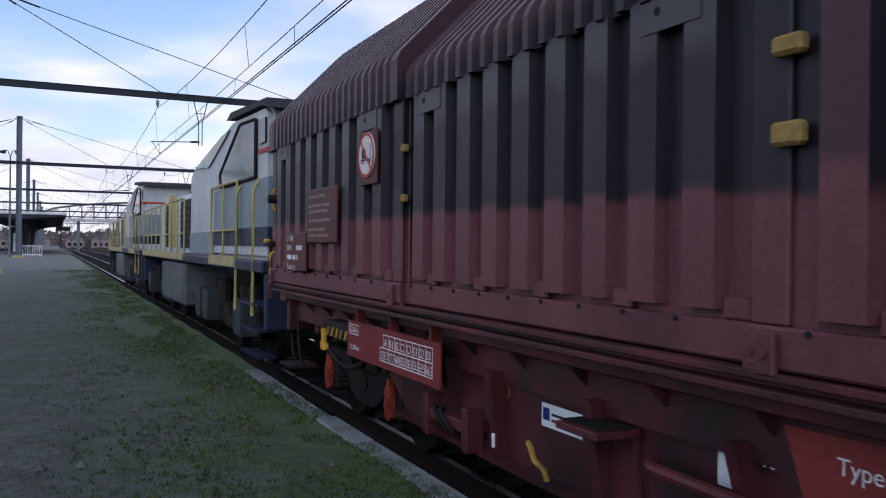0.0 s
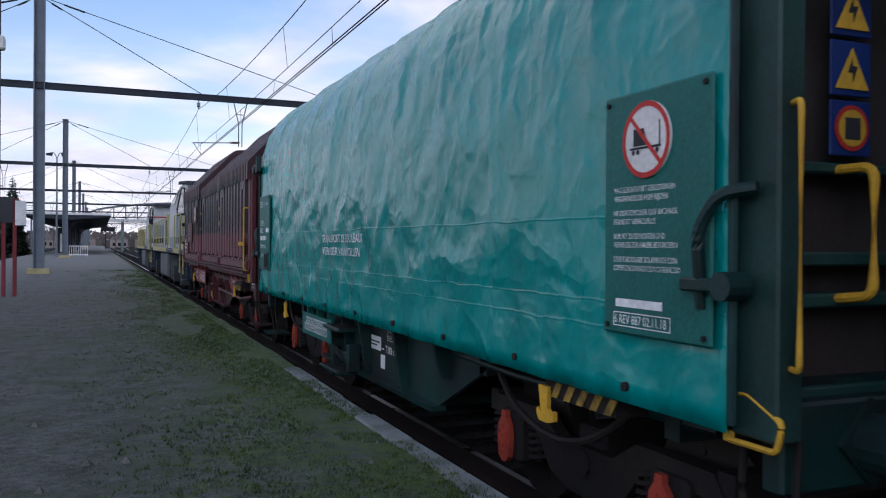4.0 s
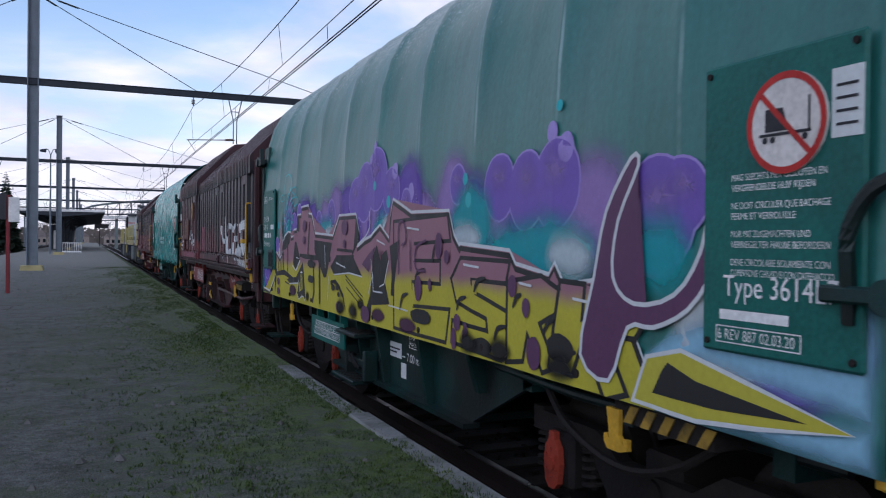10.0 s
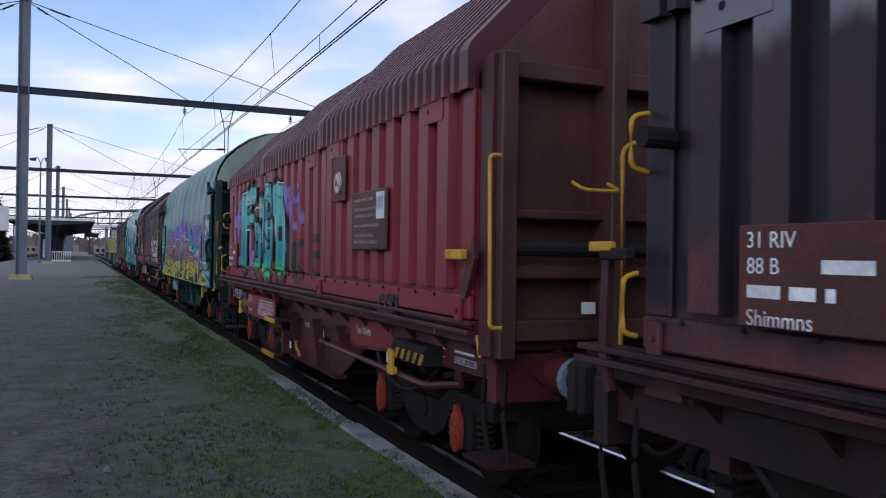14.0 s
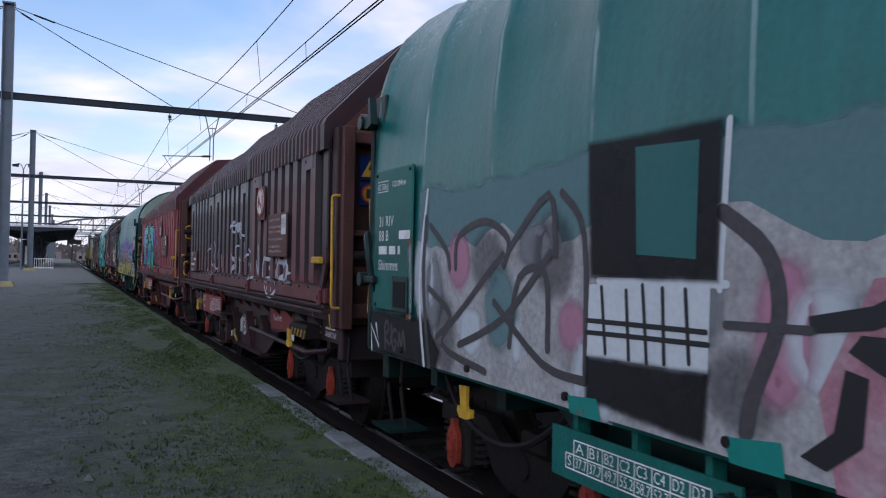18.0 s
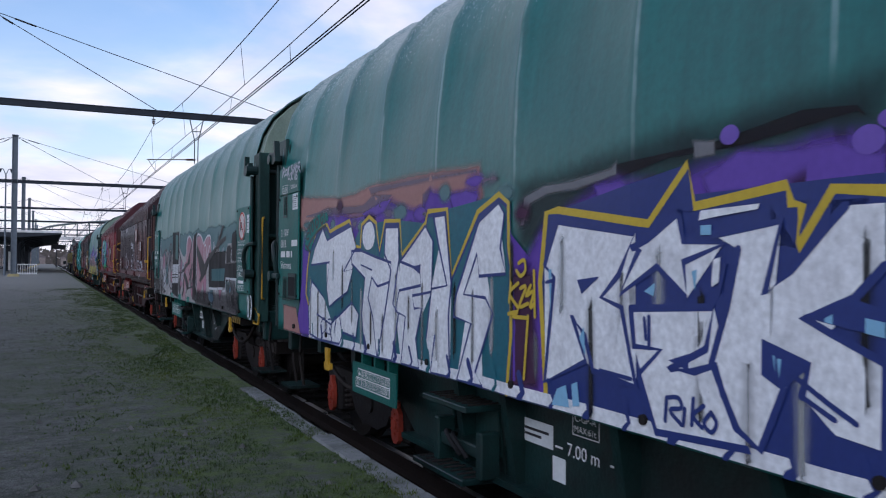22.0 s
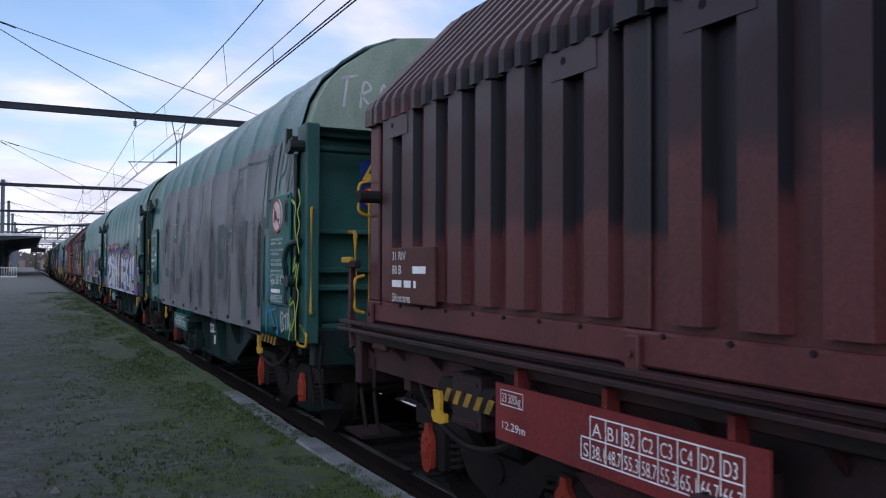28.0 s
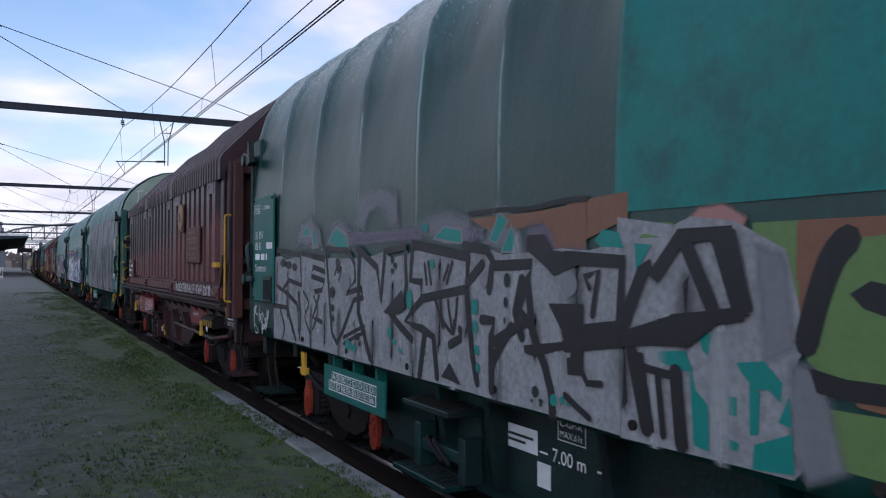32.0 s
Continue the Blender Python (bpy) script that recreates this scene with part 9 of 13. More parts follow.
lines(hoods[1], fs, "spray_mist", 0.035, 0.0060, [[(-0.09, 2.46), (-0, 2.39), (-0.08, 2.28)], [(-0.35, 2.45), (-0.29, 2.37), (-0.36, 2.28), (-0.42, 2.36), (-0.35, 2.45)], [(-0.6, 2.28), (-0.6, 2.41), (-0.72, 2.29), (-0.72, 2.41)], [(-0.9, 2.31), (-1, 2.42), (-1.04, 2.32), (-0.93, 2.24), (-0.99, 2.18)], [(0.01, 2.37), (-0.26, 2.39), (-0.89, 2.36), (-1.04, 2.24), (-1.17, 2.19), (-1.22, 2.09)]], name='graffiti_scrawl')
lines(hoods[1], fs, "spray_mist", 0.035, 0.0064, [[(-0.39, 2.12), (-0.41, 2)], [(-0.3, 1.94), (-0.37, 1.8), (-0.28, 1.62)], [(-0.71, 2.07), (-0.6, 2.02), (-0.69, 1.85), (-0.6, 1.71)], [(-0.6, 1.66), (-0.71, 1.62)], [(-0.91, 1.89), (-0.98, 1.73), (-0.87, 1.61)], [(-0.9, 1.87), (-1.04, 1.85)], [(-1.28, 2.11), (-1.28, 1.84)], [(-1.22, 1.97), (-1.21, 1.79)], [(-1.55, 2.06), (-1.52, 1.78)], [(-1.35, 1.9), (-1.58, 1.97)], [(-1.58, 2.02), (-1.75, 1.97)], [(-1.62, 1.81), (-1.58, 1.68), (-1.69, 1.59), (-1.82, 1.62)], [(-1.8, 1.72), (-1.78, 1.81)], [(1.38, 2.17), (1.19, 2.04), (1.37, 1.82), (1.19, 1.71), (0.92, 1.65)], [(0.91, 2.02), (0.95, 1.88)], [(0.68, 2.1), (0.59, 1.86), (0.64, 1.61)]], name='graffiti_scrawl')
lines(hoods[1], fs, "spray_mist", 0.035, 0.0068, [[(1.04, 1.99), (1.06, 1.71)]], name='graffiti_scrawl')
lines(hoods[0], fs, "spray_mist", 0.035, 0.0060, [[(2.34, 1.68), (2.07, 1.58), (1.67, 1.58)], [(2.31, 2), (1.93, 2.11)], [(1.86, 1.8), (1.75, 1.73)]], name='graffiti_scrawl')
mark(th, "graffiti_tag", M["spray_pale"], lambda b: scribble(b, rnd, 0.42, -0.1, 0.66, 0.95, 7, 0.035), flat_plate(-1.244), 0.005)

# seventh wagon: whitish field with black letters, pink hearts and two dark blocks
rnd = random.Random(7)
th, cv = WAGONS[7]
face7 = tarp_face(7.0)
paint("spray_pinkwash", (0.34, 0.16, 0.2), 0.6, 0.4, (0.32, 0.28, 0.29), 0.95)
paint("spray_dirty", (0.36, 0.35, 0.35), 0.6, 0.4, (0.13, 0.115, 0.115), 0.85)
mist(cv, face7, "haze_wash", jag(rnd, 4.3, -4.4, 2.42, 0.05, 0.25) + [(-4.4, 1.6), (4.3, 1.6)], 0.08, 0.0025, "graffiti_wash")
field(cv, face7, "graffiti_ground", "spray_dirty", rnd, 4.3, -4.4, 1.13, 2.06, 0.1, 0.16, 0.0045)
for k in range(44):
    mist(cv, face7, ("haze_white", "haze_grey", "haze_soot", "haze_pink", "haze_white", "haze_soot", "haze_wash")[k % 7], blob(4.2 - 0.195 * k, 1.3 + 0.75 * rnd.random(), rnd.uniform(0.05, 0.2), rnd.uniform(0.1, 0.3)), 0.12, 0.005 + 0.00003 * k)
shapes(cv, face7, "spray_pinkwash", 0, 0.0066, [[(0.29, 1.8), (0.29, 2.16), (0.18, 2.29), (0.03, 2.35), (-0.13, 2.35), (-0.28, 2.3), (-0.38, 2.19), (-0.36, 1.82), (-0.13, 1.44), (0.25, 1.39)], [(-0.4, 2.12), (-0.46, 2.26), (-0.55, 2.34), (-0.56, 1.62), (-0.44, 1.52)], [(0.65, 1.11), (0.73, 1.44), (0.52, 1.85), (0.3, 1.88), (0.31, 1.38), (0.41, 1.12)]], name='graffiti_heart')
shapes(cv, face7, "spray_pinkwash", 0, 0.0068, [[(-1.05, 1.54), (-1.02, 2.31), (-1.41, 2.34), (-1.69, 2.2), (-1.94, 2.29), (-2.31, 2.3), (-2.42, 2.06), (-1.86, 1.62), (-1.21, 1.19)]], name='graffiti_heart')
lines(cv, face7, "spray_white", 0.035, 0.0072, [[(0.29, 1.99), (0.28, 2.16), (0.18, 2.29), (0.03, 2.34), (-0.13, 2.35), (-0.28, 2.29), (-0.38, 2.19)], [(-0.4, 2.12), (-0.46, 2.26), (-0.55, 2.34)], [(1.16, 2.47), (1.2, 1.79)], [(1.16, 1.81), (2.03, 1.8)], [(4.14, 2.4), (4.25, 1.69), (4.15, 1.11)]])
lines(cv, face7, "spray_white", 0.03, 0.0074, [[(-1.02, 1.63), (-1, 2.3), (-1.41, 2.33), (-1.7, 2.19)], [(-1.74, 2.17), (-1.96, 2.28), (-2.31, 2.3), (-2.4, 2.1)], [(-1.81, 1.86), (-1.75, 2.11), (-1.94, 2.15), (-2.05, 1.94), (-2.28, 2.14)]])
lines(cv, face7, "haze_dim", 0.05, 0.0078, [[(4.15, 2.2), (4.18, 1.69), (4.06, 1.1)], [(4.08, 2.14), (3.82, 1.97), (3.75, 1.84)], [(3.66, 1.84), (3.62, 2.05), (3.24, 2.14), (2.94, 2.02), (2.99, 1.86)], [(2.93, 1.96), (2.5, 2.26), (2.42, 1.93)], [(2.37, 2.26), (2.15, 2.02), (2.12, 1.3)], [(3, 1.93), (3.47, 1.62), (3.86, 1.31), (3.2, 1.2)], [(3.1, 1.64), (2.55, 1.33), (2.12, 1.29)], [(2.91, 1.39), (2.81, 1.79), (2.52, 1.82), (2.49, 1.41)], [(4.09, 1.69), (3.73, 1.51), (3.95, 1.35)], [(3.59, 1.33), (2.98, 1.55), (2.47, 1.94)]])
lines(cv, face7, "haze_dim", 0.075, 0.0080, [[(1.19, 2.1), (0.96, 1.94), (0.9, 1.69), (1.02, 1.38), (1.05, 1.24)]])
shapes(cv, face7, "spray_white", 0, 0.0082, [[(2.1, 1.78), (1.25, 1.82), (1.26, 1.44), (2.11, 1.42)]], name='graffiti_check')
shapes(cv, face7, "haze_black", 0.05, 0.0086, [[(2.13, 2.49), (1.2, 2.48), (1.21, 1.82), (2.09, 1.82)], [(2.11, 1.42), (1.26, 1.44), (1.28, 1.15), (2.12, 1.2)], [(-0.55, 2.35), (-0.97, 2.41), (-0.96, 1.17), (-0.55, 1.19)]], name='graffiti_block')
shapes(cv, face7, "haze_black", 0.05, 0.0088, [[(-2.23, 2.02), (-3.63, 2.04), (-3.64, 1.85), (-4.54, 1.87), (-4.54, 1.66), (-3.64, 1.58), (-3.63, 1.49), (-2.26, 1.46)], [(-3.67, 2.02), (-3.75, 2.11), (-3.97, 2.12), (-4.09, 2.06), (-4.09, 1.87), (-3.68, 1.86)], [(-4.08, 2.19), (-4.11, 2.28), (-4.39, 2.33), (-4.43, 2.15), (-4.4, 1.88), (-4.09, 1.9)]], name='graffiti_block')
shapes(cv, face7, "spray_teal", 0, 0.0100, [[(1.76, 2.43), (1.33, 2.41), (1.34, 1.91), (1.74, 1.93)]], name='graffiti_block')
shapes(cv, face7, "spray_dim_teal", 0, 0.0100, [[(-2.48, 1.76), (-3.58, 1.78), (-3.52, 1.59), (-2.48, 1.57)]], name='graffiti_block')
lines(cv, face7, "spray_black", 0.024, 0.0104, [[(2, 1.77), (1.96, 1.45)], [(1.81, 1.76), (1.78, 1.44)], [(1.69, 1.79), (1.65, 1.44)], [(1.55, 1.78), (1.53, 1.45)], [(1.4, 1.78), (1.37, 1.47)], [(2.11, 1.6), (1.27, 1.61)], [(2.11, 1.54), (1.26, 1.56)]], smooth=False, name='graffiti_bar')
shapes(cv, face7, "spray_black", 0, 0.0108, [[(-0.43, 2.36), (-0.4, 2.18), (-0.34, 2.13), (-0.36, 2.11), (-0.25, 2.07), (-0.27, 2.05), (-0.19, 2.01), (-0.21, 1.96), (-0.1, 1.93), (-0.13, 1.89), (-0.22, 1.84), (-0.08, 1.83), (0.1, 1.78), (0.32, 1.75), (0.52, 1.68), (0.76, 1.65), (0.77, 1.71), (0.52, 1.76), (0.38, 1.83), (0.05, 1.86), (-0.05, 1.94), (-0.08, 1.98), (-0.14, 2.03), (-0.22, 2.09), (-0.27, 2.14), (-0.33, 2.2)], [(0.56, 1.66), (0.42, 1.66), (0.25, 1.62), (0.05, 1.56), (-0.09, 1.48), (-0.17, 1.39), (0.09, 1.33), (0.25, 1.42), (0.33, 1.48), (0.49, 1.54), (0.61, 1.6)]], name='graffiti_slash')
shapes(cv, face7, "spray_black", 0, 0.0112, [[(0.62, 1.54), (0.53, 1.52), (0.57, 1.4), (0.55, 1.29), (0.69, 1.18), (0.8, 1.21), (0.65, 1.33)]], name='graffiti_slash')
shapes(cv, face7, "spray_black", 0, 0.0110, [[(-1.02, 2.21), (-1.85, 1.84), (-2.32, 2.01), (-2.8, 2.11), (-3.01, 2.22), (-3.21, 2.3), (-3.34, 2.43), (-3.46, 2.43), (-3.35, 2.34), (-3.27, 2.27), (-3.08, 2.14), (-2.87, 2.07), (-2.32, 1.9), (-1.96, 1.67), (-1.57, 1.56), (-1.44, 1.51), (-1.32, 1.55), (-1.73, 1.76), (-0.99, 2.09)], [(-3.27, 2.22), (-3.63, 2.27), (-3.61, 2.2), (-3.01, 2.09), (-2.87, 2.07)]], name='graffiti_slash')
lines(cv, face7, "haze_dim", 0.035, 0.0112, [[(-0.41, 1.78), (-0.44, 1.82), (-0.53, 1.82), (-0.55, 1.76), (-0.46, 1.73), (-0.41, 1.78)], [(-0.12, 1.72), (-0.22, 1.63), (-0.3, 1.73), (-0.38, 1.67)], [(-0.16, 1.53), (-0.32, 1.59), (-0.41, 1.67), (-0.38, 1.51)], [(1.16, 1.65), (0.76, 1.66)], [(0.3, 1.12), (0.16, 1.32), (-0.35, 1.4), (-0.55, 1.41)], [(-0.35, 1.4), (-0.55, 1.56)]])
lines(cv, face7, "spray_white", 0.035, 0.0114, [[(-2.26, 1.44), (-2.99, 1.45)], [(-3.06, 1.46), (-3.41, 1.47)], [(-3.43, 1.43), (-3.63, 1.45), (-3.66, 1.63), (-4.02, 1.63)], [(-4.05, 1.63), (-4.18, 1.63)], [(-4.2, 1.63), (-4.54, 1.63)], [(-3.66, 2), (-3.66, 1.86)], [(-4.09, 2.04), (-4.09, 1.88)], [(-4.44, 1.62), (-4.42, 1.54)]], smooth=False, name='graffiti_white_line')
lines(cv, face7, "spray_white", 0.04, 0.0116, [[(-0.98, 2.34), (-0.98, 1.72)], [(-0.97, 1.7), (-0.97, 1.62)], [(-0.96, 1.58), (-0.96, 1.54)], [(-0.96, 1.5), (-0.94, 1.43)], [(-0.95, 1.3), (-0.94, 1.14)]], smooth=False, name='graffiti_white_line')
lines(cv, face7, "spray_pale", 0.02, 0.0118, [[(-2.79, 1.4), (-2.94, 1.43)], [(-2.87, 1.42), (-2.85, 1.28)], [(-2.95, 1.26), (-2.94, 1.39), (-3.01, 1.4), (-3, 1.34), (-2.95, 1.32)], [(-3.83, 1.57), (-3.91, 1.6)], [(-3.98, 1.43), (-4.08, 1.51)]], smooth=False, name='graffiti_tag')
lines(cv, face7, "spray_white", 0.035, 0.0120, [[(-5.15, 1.36), (-5.18, 1.41), (-5.22, 1.4), (-5.22, 1.35), (-5.15, 1.21), (-5.16, 1.16), (-5.24, 1.17)], [(-5.34, 1.43), (-5.26, 1.34), (-5.26, 1.21), (-5.31, 1.14), (-5.39, 1.18), (-5.42, 1.3), (-5.4, 1.41), (-5.34, 1.43)], [(-5.34, 1.43), (-5.34, 1.14)], [(-5.34, 1.28), (-5.28, 1.18)], [(-5.34, 1.28), (-5.4, 1.2)]], name='graffiti_tag')
shapes(cv, face7, "haze_sky", 0.06, 0.0121, [[(-2.2, 1.37), (-2.59, 1.36), (-2.68, 1.27), (-2.49, 1.21), (-2.21, 1.25)], [(-3.98, 1.47), (-4.07, 1.52), (-4.1, 1.5), (-4, 1.4)]])
shapes(cv, face7, "haze_soot", 0.1, 0.0122, [[(-0.82, 1.39), (-2.25, 1.37), (-2.26, 1.14), (-0.96, 1.16)], [(-3.68, 1.56), (-4.54, 1.57), (-4.54, 1.19), (-3.79, 1.22)], [(-4.53, 2.34), (-4.6, 2.36), (-4.59, 1.62), (-4.43, 1.64)]])
lines(cv, face7, "haze_dim", 0.05, 0.0124, [[(-3.78, 1.56), (-3.98, 1.41), (-4.24, 1.29), (-4.54, 1.24)], [(-3.98, 1.61), (-4.28, 1.45), (-4.54, 1.43)]])
shapes(cv, face7, "spray_teal2", 0, 0.0126, [[(2.28, 1.2), (2.02, 1.22), (1.98, 1.11), (2.24, 1.08)], [(1.16, 1.21), (0.88, 1.24), (0.86, 1.11), (1.12, 1.09)], [(0.05, 1.2), (-0.23, 1.22), (-0.24, 1.1), (0.06, 1.09)]], name='fresh_patch')
spots(cv, face7, "spray_rustdot", 0.0130, [(2.15, 1.14, 0.05, 0.03), (1.02, 1.14, 0.04, 0.03), (-0.09, 1.14, 0.03, 0.04)])
lines(th, flat_plate(-1.244), "spray_white", 0.025, 0.0050, [[(-1.25, 1), (-1.21, 0.77), (-1.41, 0.9)], [(-1.4, 1.02), (-1.4, 0.8)], [(-1.49, 0.9), (-1.49, 0.81), (-1.61, 0.83), (-1.61, 0.93)], [(-1.69, 1.02), (-1.65, 0.86), (-1.77, 0.85)], [(-1.63, 0.92), (-1.79, 0.96)], [(-1.31, 0.69), (-1.49, 0.73)]], name='graffiti_tag')

shapes(cv, face7, "haze_black", 0.1, 0.0056, [[(5.3, 1.46), (4.1, 1.46), (3.9, 1.25), (3.95, 1.11), (5.3, 1.11)]], name="graffiti_shade")
shapes(cv, face7, "haze_smoke", 0.1, 0.0123, [[(-0.9, 1.34), (-2.4, 1.38), (-4.55, 1.4), (-4.55, 1.12), (-0.9, 1.12)]], name="graffiti_shade")
fp7 = [c for c in th.children if c.name.startswith("number_plate_panel")][0]
lines(cv, face7, "spray_white", 0.035, 0.0060, [[(5.25, 1.11), (5.28, 1.34), (5.09, 1.17), (5.16, 1.35)]], smooth=False, name='graffiti_tag')
lines(cv, face7, "haze_dim", 0.03, 0.0062, [[(4.95, 1.17), (4.96, 1.35), (4.91, 1.39), (4.88, 1.33), (4.96, 1.26), (4.87, 1.21)], [(4.82, 1.37), (4.83, 1.22)], [(4.72, 1.33), (4.78, 1.33), (4.81, 1.25), (4.76, 1.17), (4.72, 1.24), (4.76, 1.25)], [(4.67, 1.21), (4.66, 1.32), (4.61, 1.21), (4.58, 1.34), (4.53, 1.2)]], name='graffiti_tag')
shapes(fp7, flat_plate(-1.555), "haze_pale", 0.04, 0.0040, [[(4.42, 2.02), (4.36, 2.07), (4.33, 1.72), (4.34, 1.46), (4.37, 1.44), (4.38, 1.71)]])
shapes(fp7, flat_plate(-1.555), "haze_rust", 0.04, 0.0044, [[(4.51, 1.73), (4.43, 1.74), (4.41, 1.64), (4.46, 1.55), (4.5, 1.63)], [(4.42, 2.02), (4.36, 2.07), (4.36, 2.03), (4.41, 1.98)], [(4.44, 1.48), (4.37, 1.5), (4.37, 1.44), (4.43, 1.43)]])

# eighth wagon: two words in silver with navy and yellow outlines, on a rosy and violet cloud
rnd = random.Random(8)
th, cv = WAGONS[8]
face8 = tarp_face(8.0)
paint("spray_deep_teal", (0.008, 0.105, 0.14), 0.5, 0.25, (0.01, 0.06, 0.1), 0.6)
paint("spray_chrome", (0.74, 0.75, 0.78), 0.34, 0.3, (0.36, 0.36, 0.38), 0.75)
shapes(cv, face8, "haze_rose", 0.1, 0.0028, [[(4.41, 2.56), (3.1, 2.47), (2.5, 2.5), (2.37, 2.52), (1.75, 2.52), (0.95, 2.51), (0.44, 2.49), (0.38, 2.3), (0.47, 2.15), (1.74, 2.08), (3.79, 2.13), (4.44, 2.26)]], name="graffiti_rose")
shapes(cv, face8, "haze_dust", 0.03, 0.0033, [[(2.37, 2.5), (1.75, 2.5), (1.13, 2.49), (0.47, 2.47), (0.47, 2.45), (1.13, 2.45), (1.75, 2.45), (2.3, 2.44)], [(4.19, 2.34), (3.52, 2.4), (2.5, 2.37), (2.23, 2.44), (1.86, 2.41), (1.98, 2.33), (2.5, 2.3), (3.43, 2.31)], [(1.27, 2.37), (1.13, 2.41), (1.04, 2.32), (1.08, 2.22), (1.27, 2.22)]])
shapes(cv, face8, "haze_smoke", 0.22, 0.0031, [[(-0.06, 2.32), (-0.2, 2.34), (-0.58, 2.36), (-0.95, 2.39), (-1.3, 2.45), (-1.69, 2.45), (-2, 2.48), (-2.33, 2.51), (-2.32, 2.29), (-2, 2.32), (-1.54, 2.26), (-0.99, 2.24), (-0.59, 2.02), (-0.48, 1.96), (-0.06, 1.96)]], name="graffiti_shade")
shapes(cv, face8, "haze_violet", 0.12, 0.0036, [[(4.58, 1.125), (4.33, 1.55), (4.26, 2.02), (4.09, 2.25), (3.43, 2.33), (2.5, 2.26), (1.86, 2.36), (1.32, 2.23), (1.13, 2.38), (0.77, 2.33), (0.46, 2.34), (0.42, 2.22), (0.17, 2.25), (0.04, 1.97), (-0.09, 1.87), (-0.18, 1.93), (-0.32, 2.08), (-0.53, 2.16), (-0.95, 2.27), (-1.3, 2.22), (-1.54, 2.29), (-1.9, 2.29), (-2.14, 2.33), (-2.32, 2.31), (-2.32, 1.97), (-1.69, 1.38), (-0.33, 1.125), (1.72, 1.13)]], name="graffiti_violet")
shapes(cv, face8, "haze_purple", 0.06, 0.0040, [[(-0.78, 2.26), (-0.99, 2.27), (-1.15, 2.19), (-1.04, 2.09), (-0.82, 2.12)], [(-1.5, 2.24), (-1.69, 2.32), (-2, 2.29), (-2.14, 2.3), (-2.32, 2.24), (-2.32, 2.12), (-1.96, 2.16), (-1.54, 2.16)], [(0.84, 2.33), (0.61, 2.35), (0.44, 2.31), (0.49, 2.2), (0.77, 2.22)], [(2.5, 2.29), (2.1, 2.36), (1.86, 2.38), (1.98, 2.28), (2.36, 2.24)]])
shapes(cv, face8, "haze_plum", 0.1, 0.0043, [[(0.04, 1.84), (-0.21, 1.84), (-0.27, 1.2), (0.03, 1.16)], [(-1.96, 2.18), (-2.05, 2.21), (-2.07, 2.11), (-2, 2.06)], [(0.86, 2.2), (0.53, 2.2), (0.77, 1.98)], [(1.61, 2.16), (1.27, 2.16), (1.61, 1.99)], [(-1.08, 2.23), (-1.19, 2.25), (-1.19, 2.15)]])
shapes(cv, face8, "haze_grey", 0.025, 0.0046, [[(-0.08, 2.09), (-0.12, 2.25), (-0.32, 2.3), (-0.58, 2.3), (-0.91, 2.33), (-0.95, 2.36), (-0.95, 2.3), (-0.61, 2.26), (-0.35, 2.25), (-0.18, 2.21), (-0.12, 2.09)], [(-1.45, 2.39), (-1.57, 2.38), (-1.57, 2.32), (-1.46, 2.32)]])
shapes(cv, face8, "haze_rose", 0.04, 0.0046, [[(5.06, 1.4), (4.55, 1.39), (4.36, 1.125), (5.05, 1.125)]])
shapes(cv, face8, "spray_deep_teal", 0, 0.0052, [[(4.03, 1.125), (4.06, 1.44), (4.15, 1.56), (4.11, 1.79), (4.02, 2.02), (3.77, 2.22), (3.48, 2.24), (3.38, 2.17), (2.82, 2.25), (2.65, 2.02), (2.53, 2.01), (2.5, 2.2), (2.32, 2.26), (2.15, 2.2), (2.07, 1.98), (1.98, 2.21), (1.69, 2.2), (1.64, 1.94), (1.2, 2.16), (1.16, 2.24), (0.86, 2.24), (0.79, 1.8), (0.44, 2.2), (0.17, 2.29), (0.05, 2.23), (0.04, 1.97), (0.01, 1.87), (0.01, 1.45), (0.06, 1.125), (1.72, 1.125)]], name="graffiti_teal")
lines(cv, face8, "spray_navy", 0.055, 0.0058, [[(4.14, 1.52), (4.11, 1.76), (4.02, 1.98), (3.77, 2.18), (3.48, 2.21), (3.38, 2.14), (2.81, 2.22), (2.65, 1.99), (2.53, 1.98), (2.5, 2.17), (2.32, 2.23), (2.15, 2.17), (2.07, 1.95), (1.98, 2.18), (1.69, 2.18), (1.64, 1.92), (1.2, 2.14), (1.16, 2.22), (0.86, 2.22), (0.79, 1.78), (0.44, 2.18), (0.17, 2.27), (0.05, 2.21), (0.04, 1.95), (0.01, 1.85), (0.01, 1.43), (0.06, 1.125)]], smooth=False)
lines(cv, face8, "spray_gold", 0.035, 0.0064, [[(4.03, 1.125), (4.06, 1.44), (4.15, 1.56), (4.11, 1.79), (4.02, 2.02), (3.77, 2.22), (3.48, 2.24), (3.38, 2.17), (2.82, 2.25), (2.65, 2.02), (2.53, 2.01), (2.5, 2.2), (2.32, 2.26), (2.15, 2.2), (2.07, 1.98), (1.98, 2.21), (1.69, 2.2), (1.64, 1.94), (1.2, 2.16), (1.16, 2.24), (0.86, 2.24), (0.79, 1.8), (0.44, 2.2), (0.17, 2.29), (0.05, 2.23), (0.04, 1.97), (0.01, 1.87), (0.01, 1.45), (0.06, 1.125)]], smooth=False)
